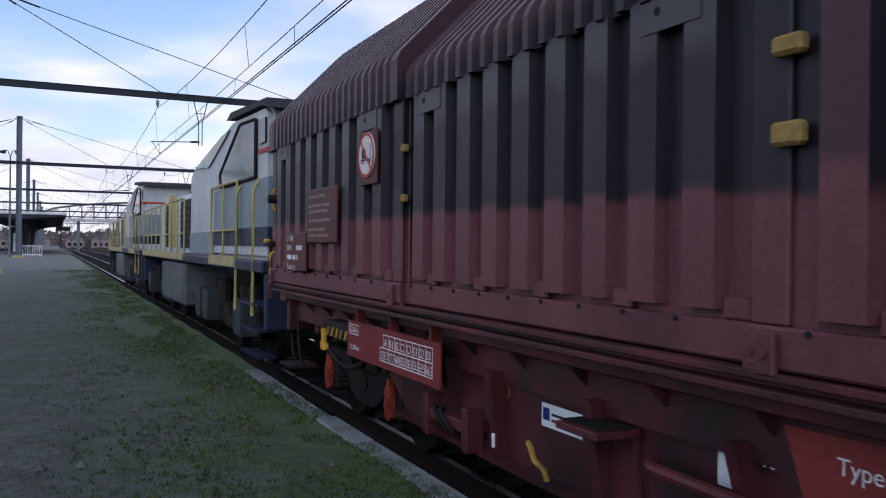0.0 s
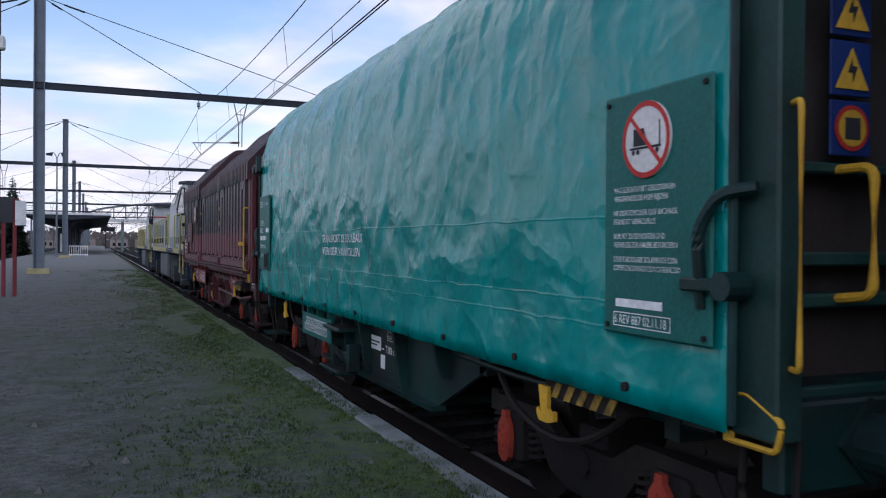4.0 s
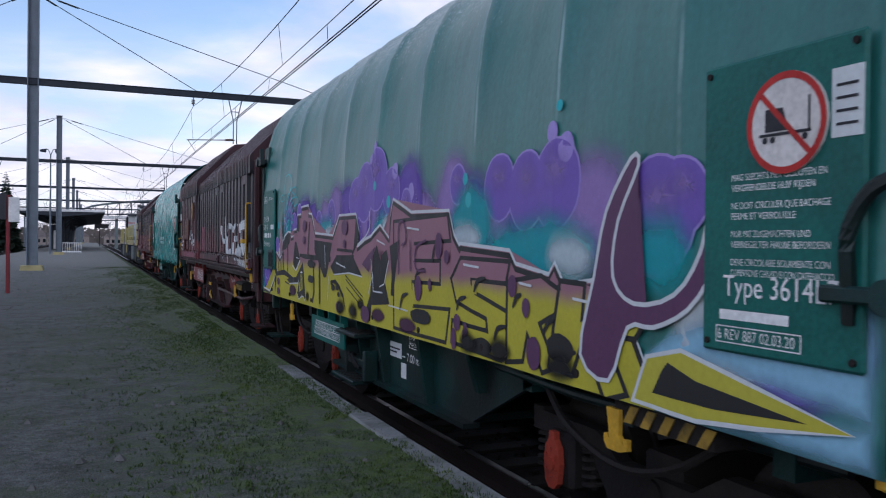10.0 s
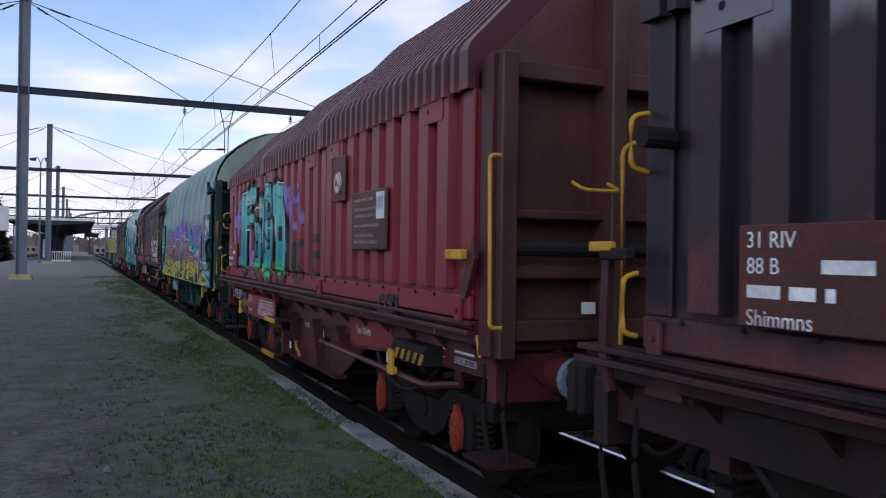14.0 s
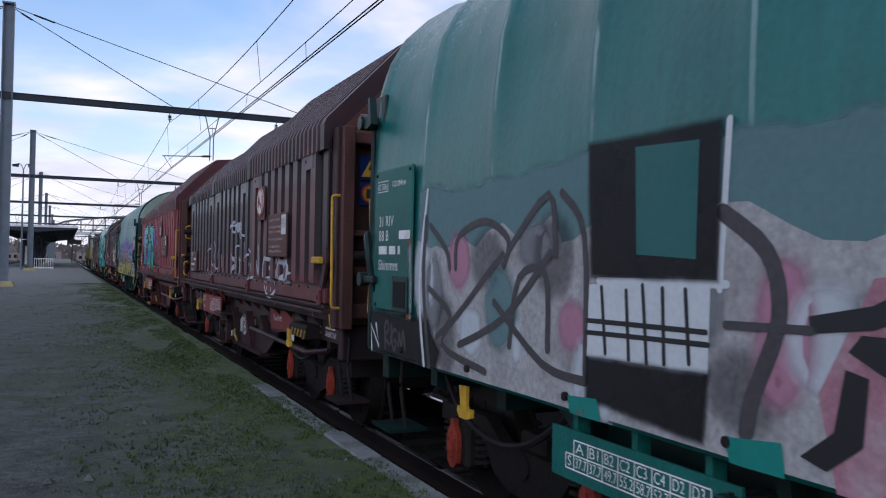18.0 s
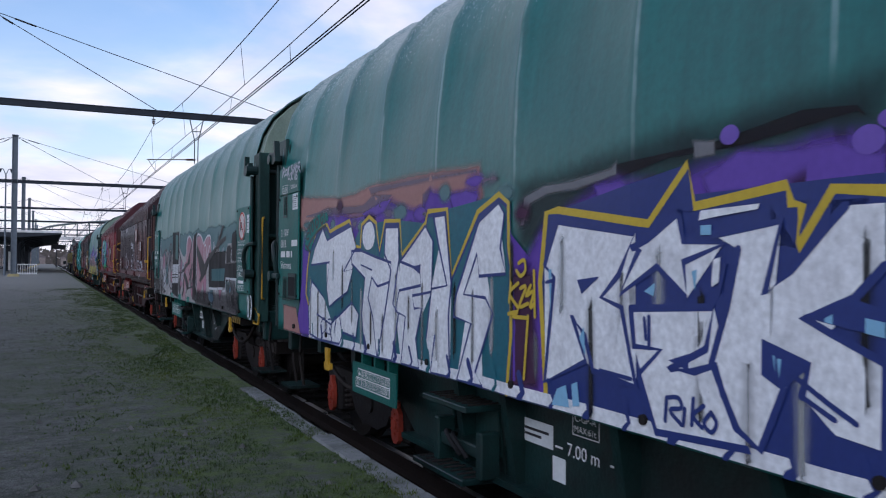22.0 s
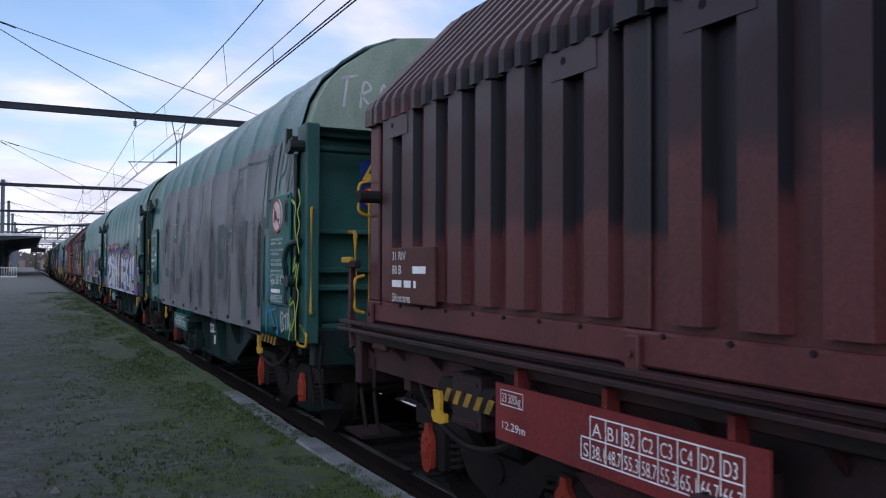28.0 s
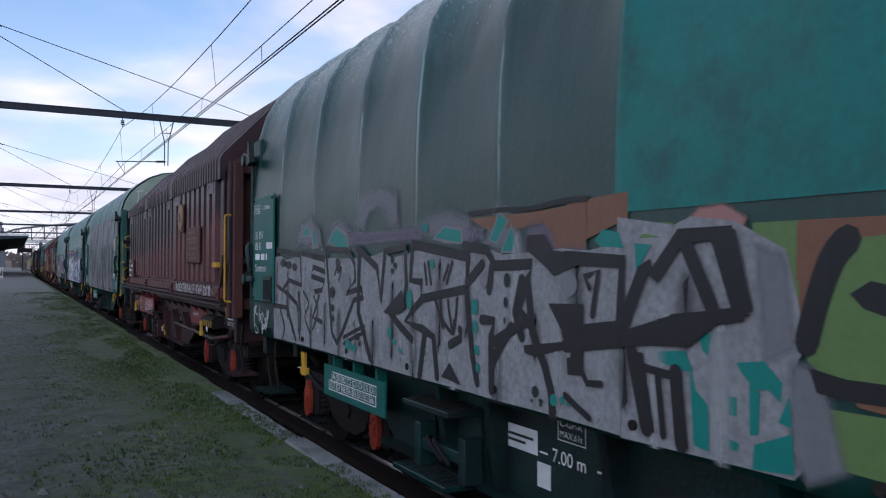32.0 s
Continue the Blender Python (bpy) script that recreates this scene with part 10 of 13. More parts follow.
shapes(cv, face8, "spray_navy", 0, 0.0052, [[(-0.35, 1.14), (-0.33, 1.36), (-0.29, 1.78), (-0.35, 2.15), (-0.46, 2.16), (-1.18, 2.06), (-1.42, 2.3), (-1.46, 2.12), (-1.93, 2.17), (-1.95, 2.1), (-2, 2.09), (-1.98, 1.94), (-2.13, 2.14), (-2.32, 2.12), (-2.5, 2.07), (-2.58, 2.18), (-3.02, 2.21), (-3.05, 1.87), (-3.08, 2.09), (-3.82, 2.26), (-3.8, 2.04), (-3.75, 1.66), (-3.65, 1.32), (-3.69, 1.125)]], name="graffiti_navy")
lines(cv, face8, "spray_gold", 0.04, 0.0064, [[(-0.35, 1.14), (-0.33, 1.36), (-0.29, 1.78), (-0.35, 2.15), (-0.46, 2.16), (-1.18, 2.06), (-1.42, 2.3), (-1.46, 2.12), (-1.93, 2.17), (-1.95, 2.1), (-2, 2.09), (-1.98, 1.94), (-2.13, 2.14), (-2.32, 2.12), (-2.5, 2.07), (-2.58, 2.18), (-3.02, 2.21), (-3.05, 1.87), (-3.08, 2.09), (-3.82, 2.26), (-3.8, 2.04), (-3.75, 1.66), (-3.65, 1.32), (-3.69, 1.125)]], smooth=False)
lines(cv, face8, "spray_gold", 0.03, 0.0066, [[(-3.76, 1.83), (-3.78, 1.66), (-3.73, 1.46), (-3.75, 1.34)]])
shapes(cv, face8, "spray_chrome", 0, 0.0080, [[(3.61, 2.21), (3.46, 2.09), (2.77, 2.2), (2.63, 2.01), (2.96, 1.8), (2.72, 1.82), (2.86, 1.62), (3.37, 1.46), (3.46, 1.64), (3.37, 1.88), (3.98, 1.85), (3.86, 2.02)], [(3.95, 1.69), (3.55, 1.54), (3.79, 1.37), (3.32, 1.3), (2.75, 1.53), (2.56, 1.44), (2.64, 1.23), (2.97, 1.25), (3.07, 1.14), (3.72, 1.125), (4.03, 1.16), (4.06, 1.42)], [(2.75, 1.98), (2.49, 1.98), (1.84, 1.88), (1.87, 1.73), (2.09, 1.69), (2.23, 1.76), (2.32, 1.59), (2.2, 1.44), (2.1, 1.125), (2.4, 1.125), (2.48, 1.45), (2.4, 1.75), (2.75, 1.87)]], name="graffiti_letter")
shapes(cv, face8, "spray_chrome", 0, 0.0084, [[(1.96, 2.16), (1.71, 2.15), (1.69, 1.91), (1.8, 1.56), (1.69, 1.49), (1.82, 1.125), (2.1, 1.125), (1.96, 1.46), (1.84, 1.82), (1.97, 1.95)], [(1.67, 1.89), (1.2, 2.14), (1.05, 2.03), (1.08, 1.68), (1.43, 1.64), (1.39, 1.55), (1.25, 1.56), (1.36, 1.33), (1.3, 1.125), (1.64, 1.125), (1.56, 1.48), (1.75, 1.51), (1.68, 1.67), (1.27, 1.72), (1.29, 1.83)], [(1.05, 2.2), (0.88, 2.2), (0.79, 1.75), (0.83, 1.53), (0.81, 1.13), (1.09, 1.125), (1.02, 1.39), (1.17, 1.35), (1.08, 1.7), (0.85, 1.73), (0.98, 2.02)]], name="graffiti_letter")
shapes(cv, face8, "spray_chrome", 0, 0.0088, [[(0.72, 1.68), (0.42, 2.14), (0.17, 2.24), (0.09, 2.17), (0.14, 1.97), (0.07, 1.82), (0.41, 1.8), (0.44, 1.94), (0.62, 1.68), (0.33, 1.67), (0.23, 1.58), (0.46, 1.2), (0.36, 1.125), (0.71, 1.125), (0.52, 1.5), (0.76, 1.53)], [(-0.46, 2.1), (-1.1, 2.02), (-0.98, 1.83), (-0.84, 1.72), (-1, 1.68), (-1.1, 1.33), (-0.77, 1.36), (-0.7, 1.53), (-0.59, 1.62), (-0.71, 1.4), (-0.34, 1.25), (-0.43, 1.81), (-0.34, 1.87)], [(-1.37, 2.1), (-1.4, 1.98), (-1.62, 1.96), (-1.4, 1.89), (-1.42, 1.74), (-1.24, 1.87), (-0.99, 1.74), (-1.13, 1.95), (-1.07, 1.95), (-1.18, 1.99)]], name="graffiti_letter")
shapes(cv, face8, "spray_chrome", 0, 0.0092, [[(-1.07, 1.68), (-1.57, 1.71), (-1.53, 1.54), (-1.31, 1.43), (-1.46, 1.44), (-1.58, 1.48), (-1.62, 1.37), (-1.76, 1.18), (-1.23, 1.15), (-1.12, 1.39), (-1.26, 1.51), (-1.09, 1.51)], [(-1.57, 2), (-1.91, 2.04), (-1.83, 1.77), (-1.95, 1.86), (-2.18, 2.08), (-2.32, 2.08), (-2.32, 1.88), (-2.21, 1.77), (-2, 1.7), (-2.32, 1.57), (-2.32, 1.29), (-2.14, 1.31), (-2, 1.42), (-2.03, 1.53), (-1.82, 1.59), (-1.83, 1.48), (-1.92, 1.43), (-1.81, 1.19), (-1.69, 1.25), (-1.56, 1.49), (-1.64, 1.71), (-1.7, 1.94)]], name="graffiti_letter")
shapes(cv, face8, "spray_chrome", 0, 0.0086, [[(-2.52, 1.96), (-2.65, 2.01), (-2.96, 2.11), (-3, 1.87), (-3.05, 1.5), (-3.11, 1.18), (-2.78, 1.17), (-2.51, 1.26), (-2.4, 1.31), (-2.45, 1.48), (-2.47, 1.7)], [(-3.16, 2.07), (-3.65, 2.14), (-3.54, 1.87), (-3.45, 1.48), (-3.23, 1.48)]], name="graffiti_letter")
spots(cv, face8, "spray_chrome", 0.0086, [(2.32, 2.1, 0.15, 0.12)], name="letter_dot")
spots(cv, face8, "spray_chrome", 0.0086, [(-3.32, 1.27, 0.18, 0.13)], name="letter_dot")
lines(cv, face8, "spray_navy", 0.022, 0.0092, [[(3.61, 2.21), (3.46, 2.09), (2.77, 2.2), (2.63, 2.01), (2.96, 1.8), (2.72, 1.82), (2.86, 1.62), (3.37, 1.46), (3.46, 1.64), (3.37, 1.88), (3.98, 1.85), (3.86, 2.02), (3.61, 2.21)], [(3.95, 1.69), (3.55, 1.54), (3.79, 1.37), (3.32, 1.3), (2.75, 1.53), (2.56, 1.44), (2.64, 1.23), (2.97, 1.25), (3.07, 1.14), (3.72, 1.125), (4.03, 1.16), (4.06, 1.42), (3.95, 1.69)], [(2.75, 1.98), (2.49, 1.98), (1.84, 1.88), (1.87, 1.73), (2.09, 1.69), (2.23, 1.76), (2.32, 1.59), (2.2, 1.44), (2.1, 1.125), (2.4, 1.125), (2.48, 1.45), (2.4, 1.75), (2.75, 1.87), (2.75, 1.98)]], smooth=False, name="letter_outline")
lines(cv, face8, "spray_navy", 0.022, 0.0096, [[(1.96, 2.16), (1.71, 2.15), (1.69, 1.91), (1.8, 1.56), (1.69, 1.49), (1.82, 1.125), (2.1, 1.125), (1.96, 1.46), (1.84, 1.82), (1.97, 1.95), (1.96, 2.16)], [(1.67, 1.89), (1.2, 2.14), (1.05, 2.03), (1.08, 1.68), (1.43, 1.64), (1.39, 1.55), (1.25, 1.56), (1.36, 1.33), (1.3, 1.125), (1.64, 1.125), (1.56, 1.48), (1.75, 1.51), (1.68, 1.67), (1.27, 1.72), (1.29, 1.83), (1.67, 1.89)], [(1.05, 2.2), (0.88, 2.2), (0.79, 1.75), (0.83, 1.53), (0.81, 1.13), (1.09, 1.125), (1.02, 1.39), (1.17, 1.35), (1.08, 1.7), (0.85, 1.73), (0.98, 2.02), (1.05, 2.2)]], smooth=False, name="letter_outline")
lines(cv, face8, "spray_navy", 0.022, 0.0100, [[(0.72, 1.68), (0.42, 2.14), (0.17, 2.24), (0.09, 2.17), (0.14, 1.97), (0.07, 1.82), (0.41, 1.8), (0.44, 1.94), (0.62, 1.68), (0.33, 1.67), (0.23, 1.58), (0.46, 1.2), (0.36, 1.125), (0.71, 1.125), (0.52, 1.5), (0.76, 1.53), (0.72, 1.68)]], smooth=False, name="letter_outline")
lines(cv, face8, "spray_navy", 0.034, 0.0104, [[(-0.46, 2.1), (-1.1, 2.02), (-0.98, 1.83), (-0.84, 1.72), (-1, 1.68), (-1.1, 1.33), (-0.77, 1.36), (-0.7, 1.53), (-0.59, 1.62), (-0.71, 1.4), (-0.34, 1.25), (-0.43, 1.81), (-0.34, 1.87), (-0.46, 2.1)], [(-1.37, 2.1), (-1.4, 1.98), (-1.62, 1.96), (-1.4, 1.89), (-1.42, 1.74), (-1.24, 1.87), (-0.99, 1.74), (-1.13, 1.95), (-1.07, 1.95), (-1.18, 1.99), (-1.37, 2.1)], [(-1.07, 1.68), (-1.57, 1.71), (-1.53, 1.54), (-1.31, 1.43), (-1.46, 1.44), (-1.58, 1.48), (-1.62, 1.37), (-1.76, 1.18), (-1.23, 1.15), (-1.12, 1.39), (-1.26, 1.51), (-1.09, 1.51), (-1.07, 1.68)]], smooth=False, name="letter_outline")
lines(cv, face8, "spray_navy", 0.034, 0.0108, [[(-1.57, 2), (-1.91, 2.04), (-1.83, 1.77), (-1.95, 1.86), (-2.18, 2.08)], [(-2.32, 1.88), (-2.21, 1.77), (-2, 1.7), (-2.32, 1.57), (-2.32, 1.29)], [(-2, 1.42), (-2.03, 1.53), (-1.82, 1.59), (-1.83, 1.48), (-1.92, 1.43), (-1.81, 1.19), (-1.69, 1.25), (-1.56, 1.49), (-1.64, 1.71), (-1.7, 1.94)]], smooth=False, name="letter_outline")
lines(cv, face8, "spray_navy", 0.03, 0.0110, [[(-2.52, 1.96), (-2.65, 2.01), (-2.96, 2.11), (-3, 1.87), (-3.05, 1.5), (-3.11, 1.18), (-2.78, 1.17), (-2.51, 1.26), (-2.4, 1.31), (-2.45, 1.48), (-2.47, 1.7), (-2.52, 1.96)], [(-3.16, 2.07), (-3.65, 2.14), (-3.54, 1.87), (-3.45, 1.48), (-3.23, 1.48), (-3.16, 2.07)]], smooth=False, name="letter_outline")
shapes(cv, face8, "spray_navy", 0, 0.0116, [[(-0.64, 1.8), (-0.83, 1.82), (-0.68, 1.73)], [(-2.21, 1.77), (-2.32, 1.74), (-2.32, 1.65), (-2, 1.7)], [(-1.82, 1.59), (-2.04, 1.53), (-1.92, 1.43), (-1.83, 1.48)], [(-1.31, 1.47), (-1.43, 1.51), (-1.43, 1.44)], [(1.44, 1.85), (1.27, 1.87), (1.29, 1.8)]], name="letter_counter")
shapes(cv, face8, "spray_navy", 0, 0.0116, [[(-2.58, 1.81), (-2.67, 1.37), (-2.55, 1.42)]], name="letter_counter")
shapes(cv, face8, "spray_sky", 0, 0.0120, [[(-1.5, 2.04), (-1.56, 2.04), (-1.56, 2), (-1.5, 2)], [(-1.45, 1.85), (-1.48, 1.86), (-1.47, 1.77)], [(-1.16, 1.76), (-1.23, 1.8), (-1.22, 1.74)], [(-2.08, 1.69), (-2.14, 1.72), (-2.14, 1.68)], [(-2.25, 1.71), (-2.32, 1.7), (-2.32, 1.65), (-2.25, 1.66)], [(-1.87, 1.55), (-1.88, 1.55), (-1.88, 1.49)], [(-1.89, 1.54), (-1.91, 1.54), (-1.9, 1.47)], [(-0.38, 1.85), (-0.41, 1.85), (-0.4, 1.6)], [(-0.66, 1.51), (-0.7, 1.57), (-0.71, 1.43)], [(-0.46, 1.23), (-0.54, 1.26), (-0.57, 1.15), (-0.41, 1.14)], [(-0.59, 1.27), (-0.64, 1.29), (-0.66, 1.17), (-0.6, 1.16)]], name="graffiti_glint")
shapes(cv, face8, "spray_sky", 0, 0.0122, [[(-3.65, 2.02), (-3.67, 2.02), (-3.6, 1.8), (-3.56, 1.39), (-3.53, 1.38), (-3.56, 1.8)], [(-3.57, 1.92), (-3.6, 1.92), (-3.51, 1.51), (-3.49, 1.51)], [(-3.09, 1.78), (-3.12, 1.79), (-3.16, 1.39), (-3.12, 1.39)], [(-3.15, 1.45), (-3.19, 1.46), (-3.2, 1.4), (-3.16, 1.37)], [(-2.58, 1.71), (-2.6, 1.71), (-2.62, 1.49), (-2.56, 1.5)]], name="graffiti_glint")
shapes(cv, face8, "spray_chrome", 0, 0.0124, [[(-1.5, 2.1), (-1.81, 2.11), (-1.8, 2.09), (-1.57, 2.07), (-1.49, 2.06)], [(-1.57, 1.9), (-1.61, 1.91), (-1.6, 1.81), (-1.56, 1.79)]], name="graffiti_glint")
lines(cv, face8, "spray_navy", 0.02, 0.0128, [[(-1.19, 1.65), (-1.19, 1.51)], [(-1.16, 1.64), (-1.17, 1.55)], [(-0.83, 1.37), (-1.07, 1.36)], [(-0.84, 1.35), (-1, 1.33)], [(-1.98, 1.48), (-2.22, 1.36)], [(-2, 1.42), (-2.14, 1.36)], [(-0.36, 1.78), (-0.41, 1.79)], [(-1.63, 1.88), (-1.6, 1.77)]], smooth=False)
lines(cv, face8, "spray_navy", 0.022, 0.0130, [[(-2.7, 1.59), (-2.99, 1.63)], [(-2.71, 1.56), (-2.91, 1.6)], [(-3.32, 1.34), (-3.31, 1.19)], [(-3.37, 1.34), (-3.36, 1.23)]], smooth=False)
lines(cv, face8, "spray_navy", 0.02, 0.0132, [[(-1.3, 1.31), (-1.29, 1.21)], [(-1.3, 1.31), (-1.37, 1.32), (-1.39, 1.28), (-1.32, 1.26), (-1.39, 1.21)], [(-1.41, 1.28), (-1.4, 1.21)], [(-1.46, 1.33), (-1.45, 1.22)], [(-1.52, 1.31), (-1.46, 1.26), (-1.51, 1.22)], [(-1.56, 1.29), (-1.52, 1.24), (-1.56, 1.21), (-1.59, 1.25), (-1.56, 1.29)], [(-1.37, 1.16), (-1.51, 1.17)]], name="graffiti_tag")
lines(cv, face8, "spray_navy", 0.022, 0.0134, [[(-2.76, 1.38), (-2.81, 1.41), (-2.84, 1.37), (-2.75, 1.26), (-2.84, 1.26)], [(-2.87, 1.36), (-2.92, 1.38), (-2.94, 1.35), (-2.85, 1.24), (-2.95, 1.25)], [(-2.72, 1.41), (-2.74, 1.35)], [(-2.8, 1.17), (-2.91, 1.19)]], name="graffiti_tag")
lines(cv, face8, "spray_navy", 0.014, 0.0134, [[(3.62, 1.3), (3.51, 1.35), (3.44, 1.26), (3.58, 1.19)], [(3.4, 1.34), (3.27, 1.34), (3.33, 1.21), (3.44, 1.22)], [(3.24, 1.35), (3.14, 1.38), (3.2, 1.23)], [(3.07, 1.41), (3.01, 1.29)], [(2.49, 1.86), (2.22, 1.82)]], name="graffiti_tag")
lines(cv, face8, "spray_gold", 0.022, 0.0136, [[(-0.08, 1.88), (-0.14, 1.9), (-0.15, 1.84), (-0.1, 1.81), (-0.06, 1.84)], [(0, 1.77), (0.02, 1.66)], [(-0.08, 1.77), (0.01, 1.71), (-0.08, 1.63)], [(-0.1, 1.74), (-0.16, 1.75), (-0.09, 1.64), (-0.18, 1.66)], [(-0.21, 1.76), (-0.16, 1.7), (-0.24, 1.73), (-0.2, 1.64), (-0.24, 1.66)], [(0.03, 1.59), (-0.08, 1.61), (-0.02, 1.58), (-0.18, 1.58)], [(-0.18, 1.59), (-0.14, 1.24)], [(-0.24, 1.84), (-0.25, 1.59)]], name="graffiti_tag")
lines(cv, face8, "spray_gold", 0.025, 0.0136, [[(-3.81, 1.48), (-3.87, 1.54), (-4, 1.58), (-4.15, 1.57), (-4.24, 1.52), (-4.28, 1.41)], [(-3.94, 1.57), (-4.06, 1.59)], [(-3.94, 1.48), (-3.97, 1.37)], [(-4.02, 1.5), (-3.98, 1.42), (-4.03, 1.38)], [(-4.06, 1.49), (-4.11, 1.5), (-4.07, 1.44), (-4.12, 1.41)], [(-4.15, 1.48), (-4.18, 1.42)], [(-3.92, 1.34), (-3.98, 1.37), (-3.95, 1.3), (-4.02, 1.28), (-3.94, 1.24)], [(-4.03, 1.36), (-4.08, 1.35), (-4.05, 1.28)], [(-4.11, 1.38), (-4.12, 1.29)], [(-4.15, 1.38), (-4.15, 1.31)], [(-3.95, 1.2), (-4.12, 1.22)], [(-4.06, 1.18), (-4.21, 1.18)], [(-3.9, 1.43), (-3.98, 1.45), (-3.97, 1.35)], [(-4.15, 1.32), (-4.22, 1.32)]], name="graffiti_tag")
shapes(cv, face8, "haze_smoke", 0.12, 0.0050, [[(-3.87, 2.28), (-3.97, 2.34), (-4.29, 2.38), (-4.5, 2.39), (-4.52, 1.98), (-4.47, 1.7), (-4.51, 1.46), (-4.81, 1.49), (-4.81, 1.17), (-4.54, 1.125), (-4.4, 1.53), (-4.26, 1.86), (-3.97, 1.94)]], name="graffiti_shade")
shapes(cv, face8, "haze_grey", 0.03, 0.0055, [[(-3.69, 2.3), (-3.74, 2.37), (-4.26, 2.42), (-4.47, 2.41), (-4.5, 1.88), (-4.32, 1.88), (-4.31, 2.36), (-3.8, 2.32), (-3.72, 2.22)], [(-3.57, 2.39), (-3.7, 2.41), (-3.69, 2.25), (-3.56, 2.24)], [(-3.95, 2.07), (-4.07, 2.08), (-4.06, 1.83), (-3.94, 1.84)]], name="graffiti_band")
shapes(cv, face8, "haze_violet", 0.06, 0.0053, [[(-3.69, 1.125), (-3.73, 1.46), (-3.83, 1.9), (-4.06, 1.81), (-4.21, 1.68), (-4.32, 1.52), (-4.4, 1.29), (-4.57, 1.16), (-4.59, 1.125), (-3.87, 1.125)]])
spots(cv, face8, "spray_purple", 0.0068, [(-4.11, 1.74, 0.06, 0.05), (-4.24, 1.74, 0.07, 0.06), (-4.17, 1.64, 0.03, 0.03), (-4.52, 1.3, 0.02, 0.03), (-4.43, 1.25, 0.02, 0.02), (-3.3, 2.27, 0.03, 0.04), (-3.41, 2.33, 0.03, 0.05), (-3.42, 2.36, 0.03, 0.02), (-2.26, 2.29, 0.06, 0.05), (-2.33, 2.35, 0.04, 0.03), (-1.65, 2.39, 0.05, 0.04)], name="paint_dot")
shapes(cv, face8, "haze_sea", 0.04, 0.0068, [[(4.19, 2.01), (4.16, 2.17), (3.99, 2.3), (3.75, 2.36), (3.49, 2.36), (3.44, 2.28), (3.62, 2.24), (3.84, 2.17), (3.92, 2.07), (4.02, 1.98)]])
lines(cv, face8, "spray_black", 0.028, 0.0072, [[(4.05, 2.18), (4.11, 2.17), (4.13, 2.12), (4.06, 2.12)], [(4.06, 2.26), (4, 2.16)], [(4.1, 2.22), (4.02, 2.25)], [(3.94, 2.3), (3.99, 2.25), (3.94, 2.19), (3.9, 2.24), (3.94, 2.3)], [(3.81, 2.32), (3.85, 2.28), (3.81, 2.22), (3.76, 2.28), (3.81, 2.32)], [(3.62, 2.34), (3.69, 2.33), (3.67, 2.26), (3.61, 2.27), (3.63, 2.3)], [(3.57, 2.34), (3.54, 2.27)], [(4.09, 2.03), (3.96, 2.11), (3.75, 2.19), (3.52, 2.23)], [(4.15, 2.05), (4, 1.98)]], name="graffiti_tag")
fp8 = [c for c in th.children if c.name.startswith("number_plate_panel")][0]
lines(fp8, flat_plate(-1.555), "spray_mist", 0.022, 0.0040, [[(5.01, 2.83), (4.97, 2.94), (4.92, 2.89), (4.98, 2.88), (4.91, 2.83)], [(4.87, 2.89), (4.9, 2.86), (4.83, 2.84), (4.81, 2.89), (4.87, 2.9)], [(4.77, 2.91), (4.79, 2.83), (4.72, 2.92), (4.77, 2.88), (4.71, 2.82)], [(4.6, 2.92), (4.65, 2.91), (4.59, 2.86), (4.65, 2.84)], [(4.57, 2.92), (4.56, 2.83)], [(4.51, 2.93), (4.54, 2.84), (4.51, 2.89), (4.47, 2.84), (4.47, 2.93)], [(4.43, 2.93), (4.45, 2.84), (4.39, 2.84)], [(4.44, 2.89), (4.4, 2.89)], [(4.37, 2.93), (4.38, 2.84)], [(4.37, 2.92), (4.32, 2.93), (4.3, 2.88), (4.36, 2.88), (4.28, 2.82)], [(4.77, 2.85), (4.76, 2.79), (4.7, 2.79)]], name="chalk_tag")
lines(fp8, flat_plate(-1.555), "spray_mist", 0.022, 0.0044, [[(4.67, 2.84), (4.62, 2.8), (4.66, 2.77)], [(4.59, 2.84), (4.62, 2.8), (4.58, 2.77)], [(4.49, 2.83), (4.5, 2.77)], [(4.46, 2.82), (4.46, 2.76), (4.4, 2.78), (4.46, 2.82)]], name="chalk_tag")
# the hem below the letters is silver too, with runs of the outline across it
mark(cv, "graffiti_hem", M["spray_chrome"], lambda b: rect(b, -3.46, 4.05, 1.122, 1.19), face8, 0.0078)
for k in range(24):
    y = 3.95 - 0.31 * k
    mark(cv, "paint_run", M["spray_navy" if y < 0.2 or k % 3 else "spray_deep_teal"], lambda b: stroke(b, [(y, 1.122), (y - 0.04, 1.16), (y + 0.02 * (k % 3 - 1), 1.26)], 0.03 + 0.02 * (k % 2)), face8, 0.0090)
for k in range(30):
    # chalky strokes of the roller in the silver, and washed patches in the cloud above
    mist(cv, face8, ("haze_pale", "haze_soot", "haze_film")[k % 3], blob(4.0 - 0.25 * k, 1.3 + 0.55 * rnd.random(), 0.03, rnd.uniform(0.1, 0.3)), 0.06, 0.0088 + 0.00002 * k)
for k in range(22):
    mist(cv, face8, ("haze_wash", "haze_plum", "haze_purple", "haze_dust")[k % 4], blob(4.1 - 0.2 * k, rnd.uniform(2.12, 2.4), rnd.uniform(0.06, 0.16), rnd.uniform(0.03, 0.07)), 0.08, 0.0047 + 0.00002 * k)
shapes(cv, face8, "haze_black", 0.08, 0.0056, [[(-4.28, 1.42), (-5.26, 1.42), (-5.29, 1.13), (-4.3, 1.13)]], name="graffiti_shade")
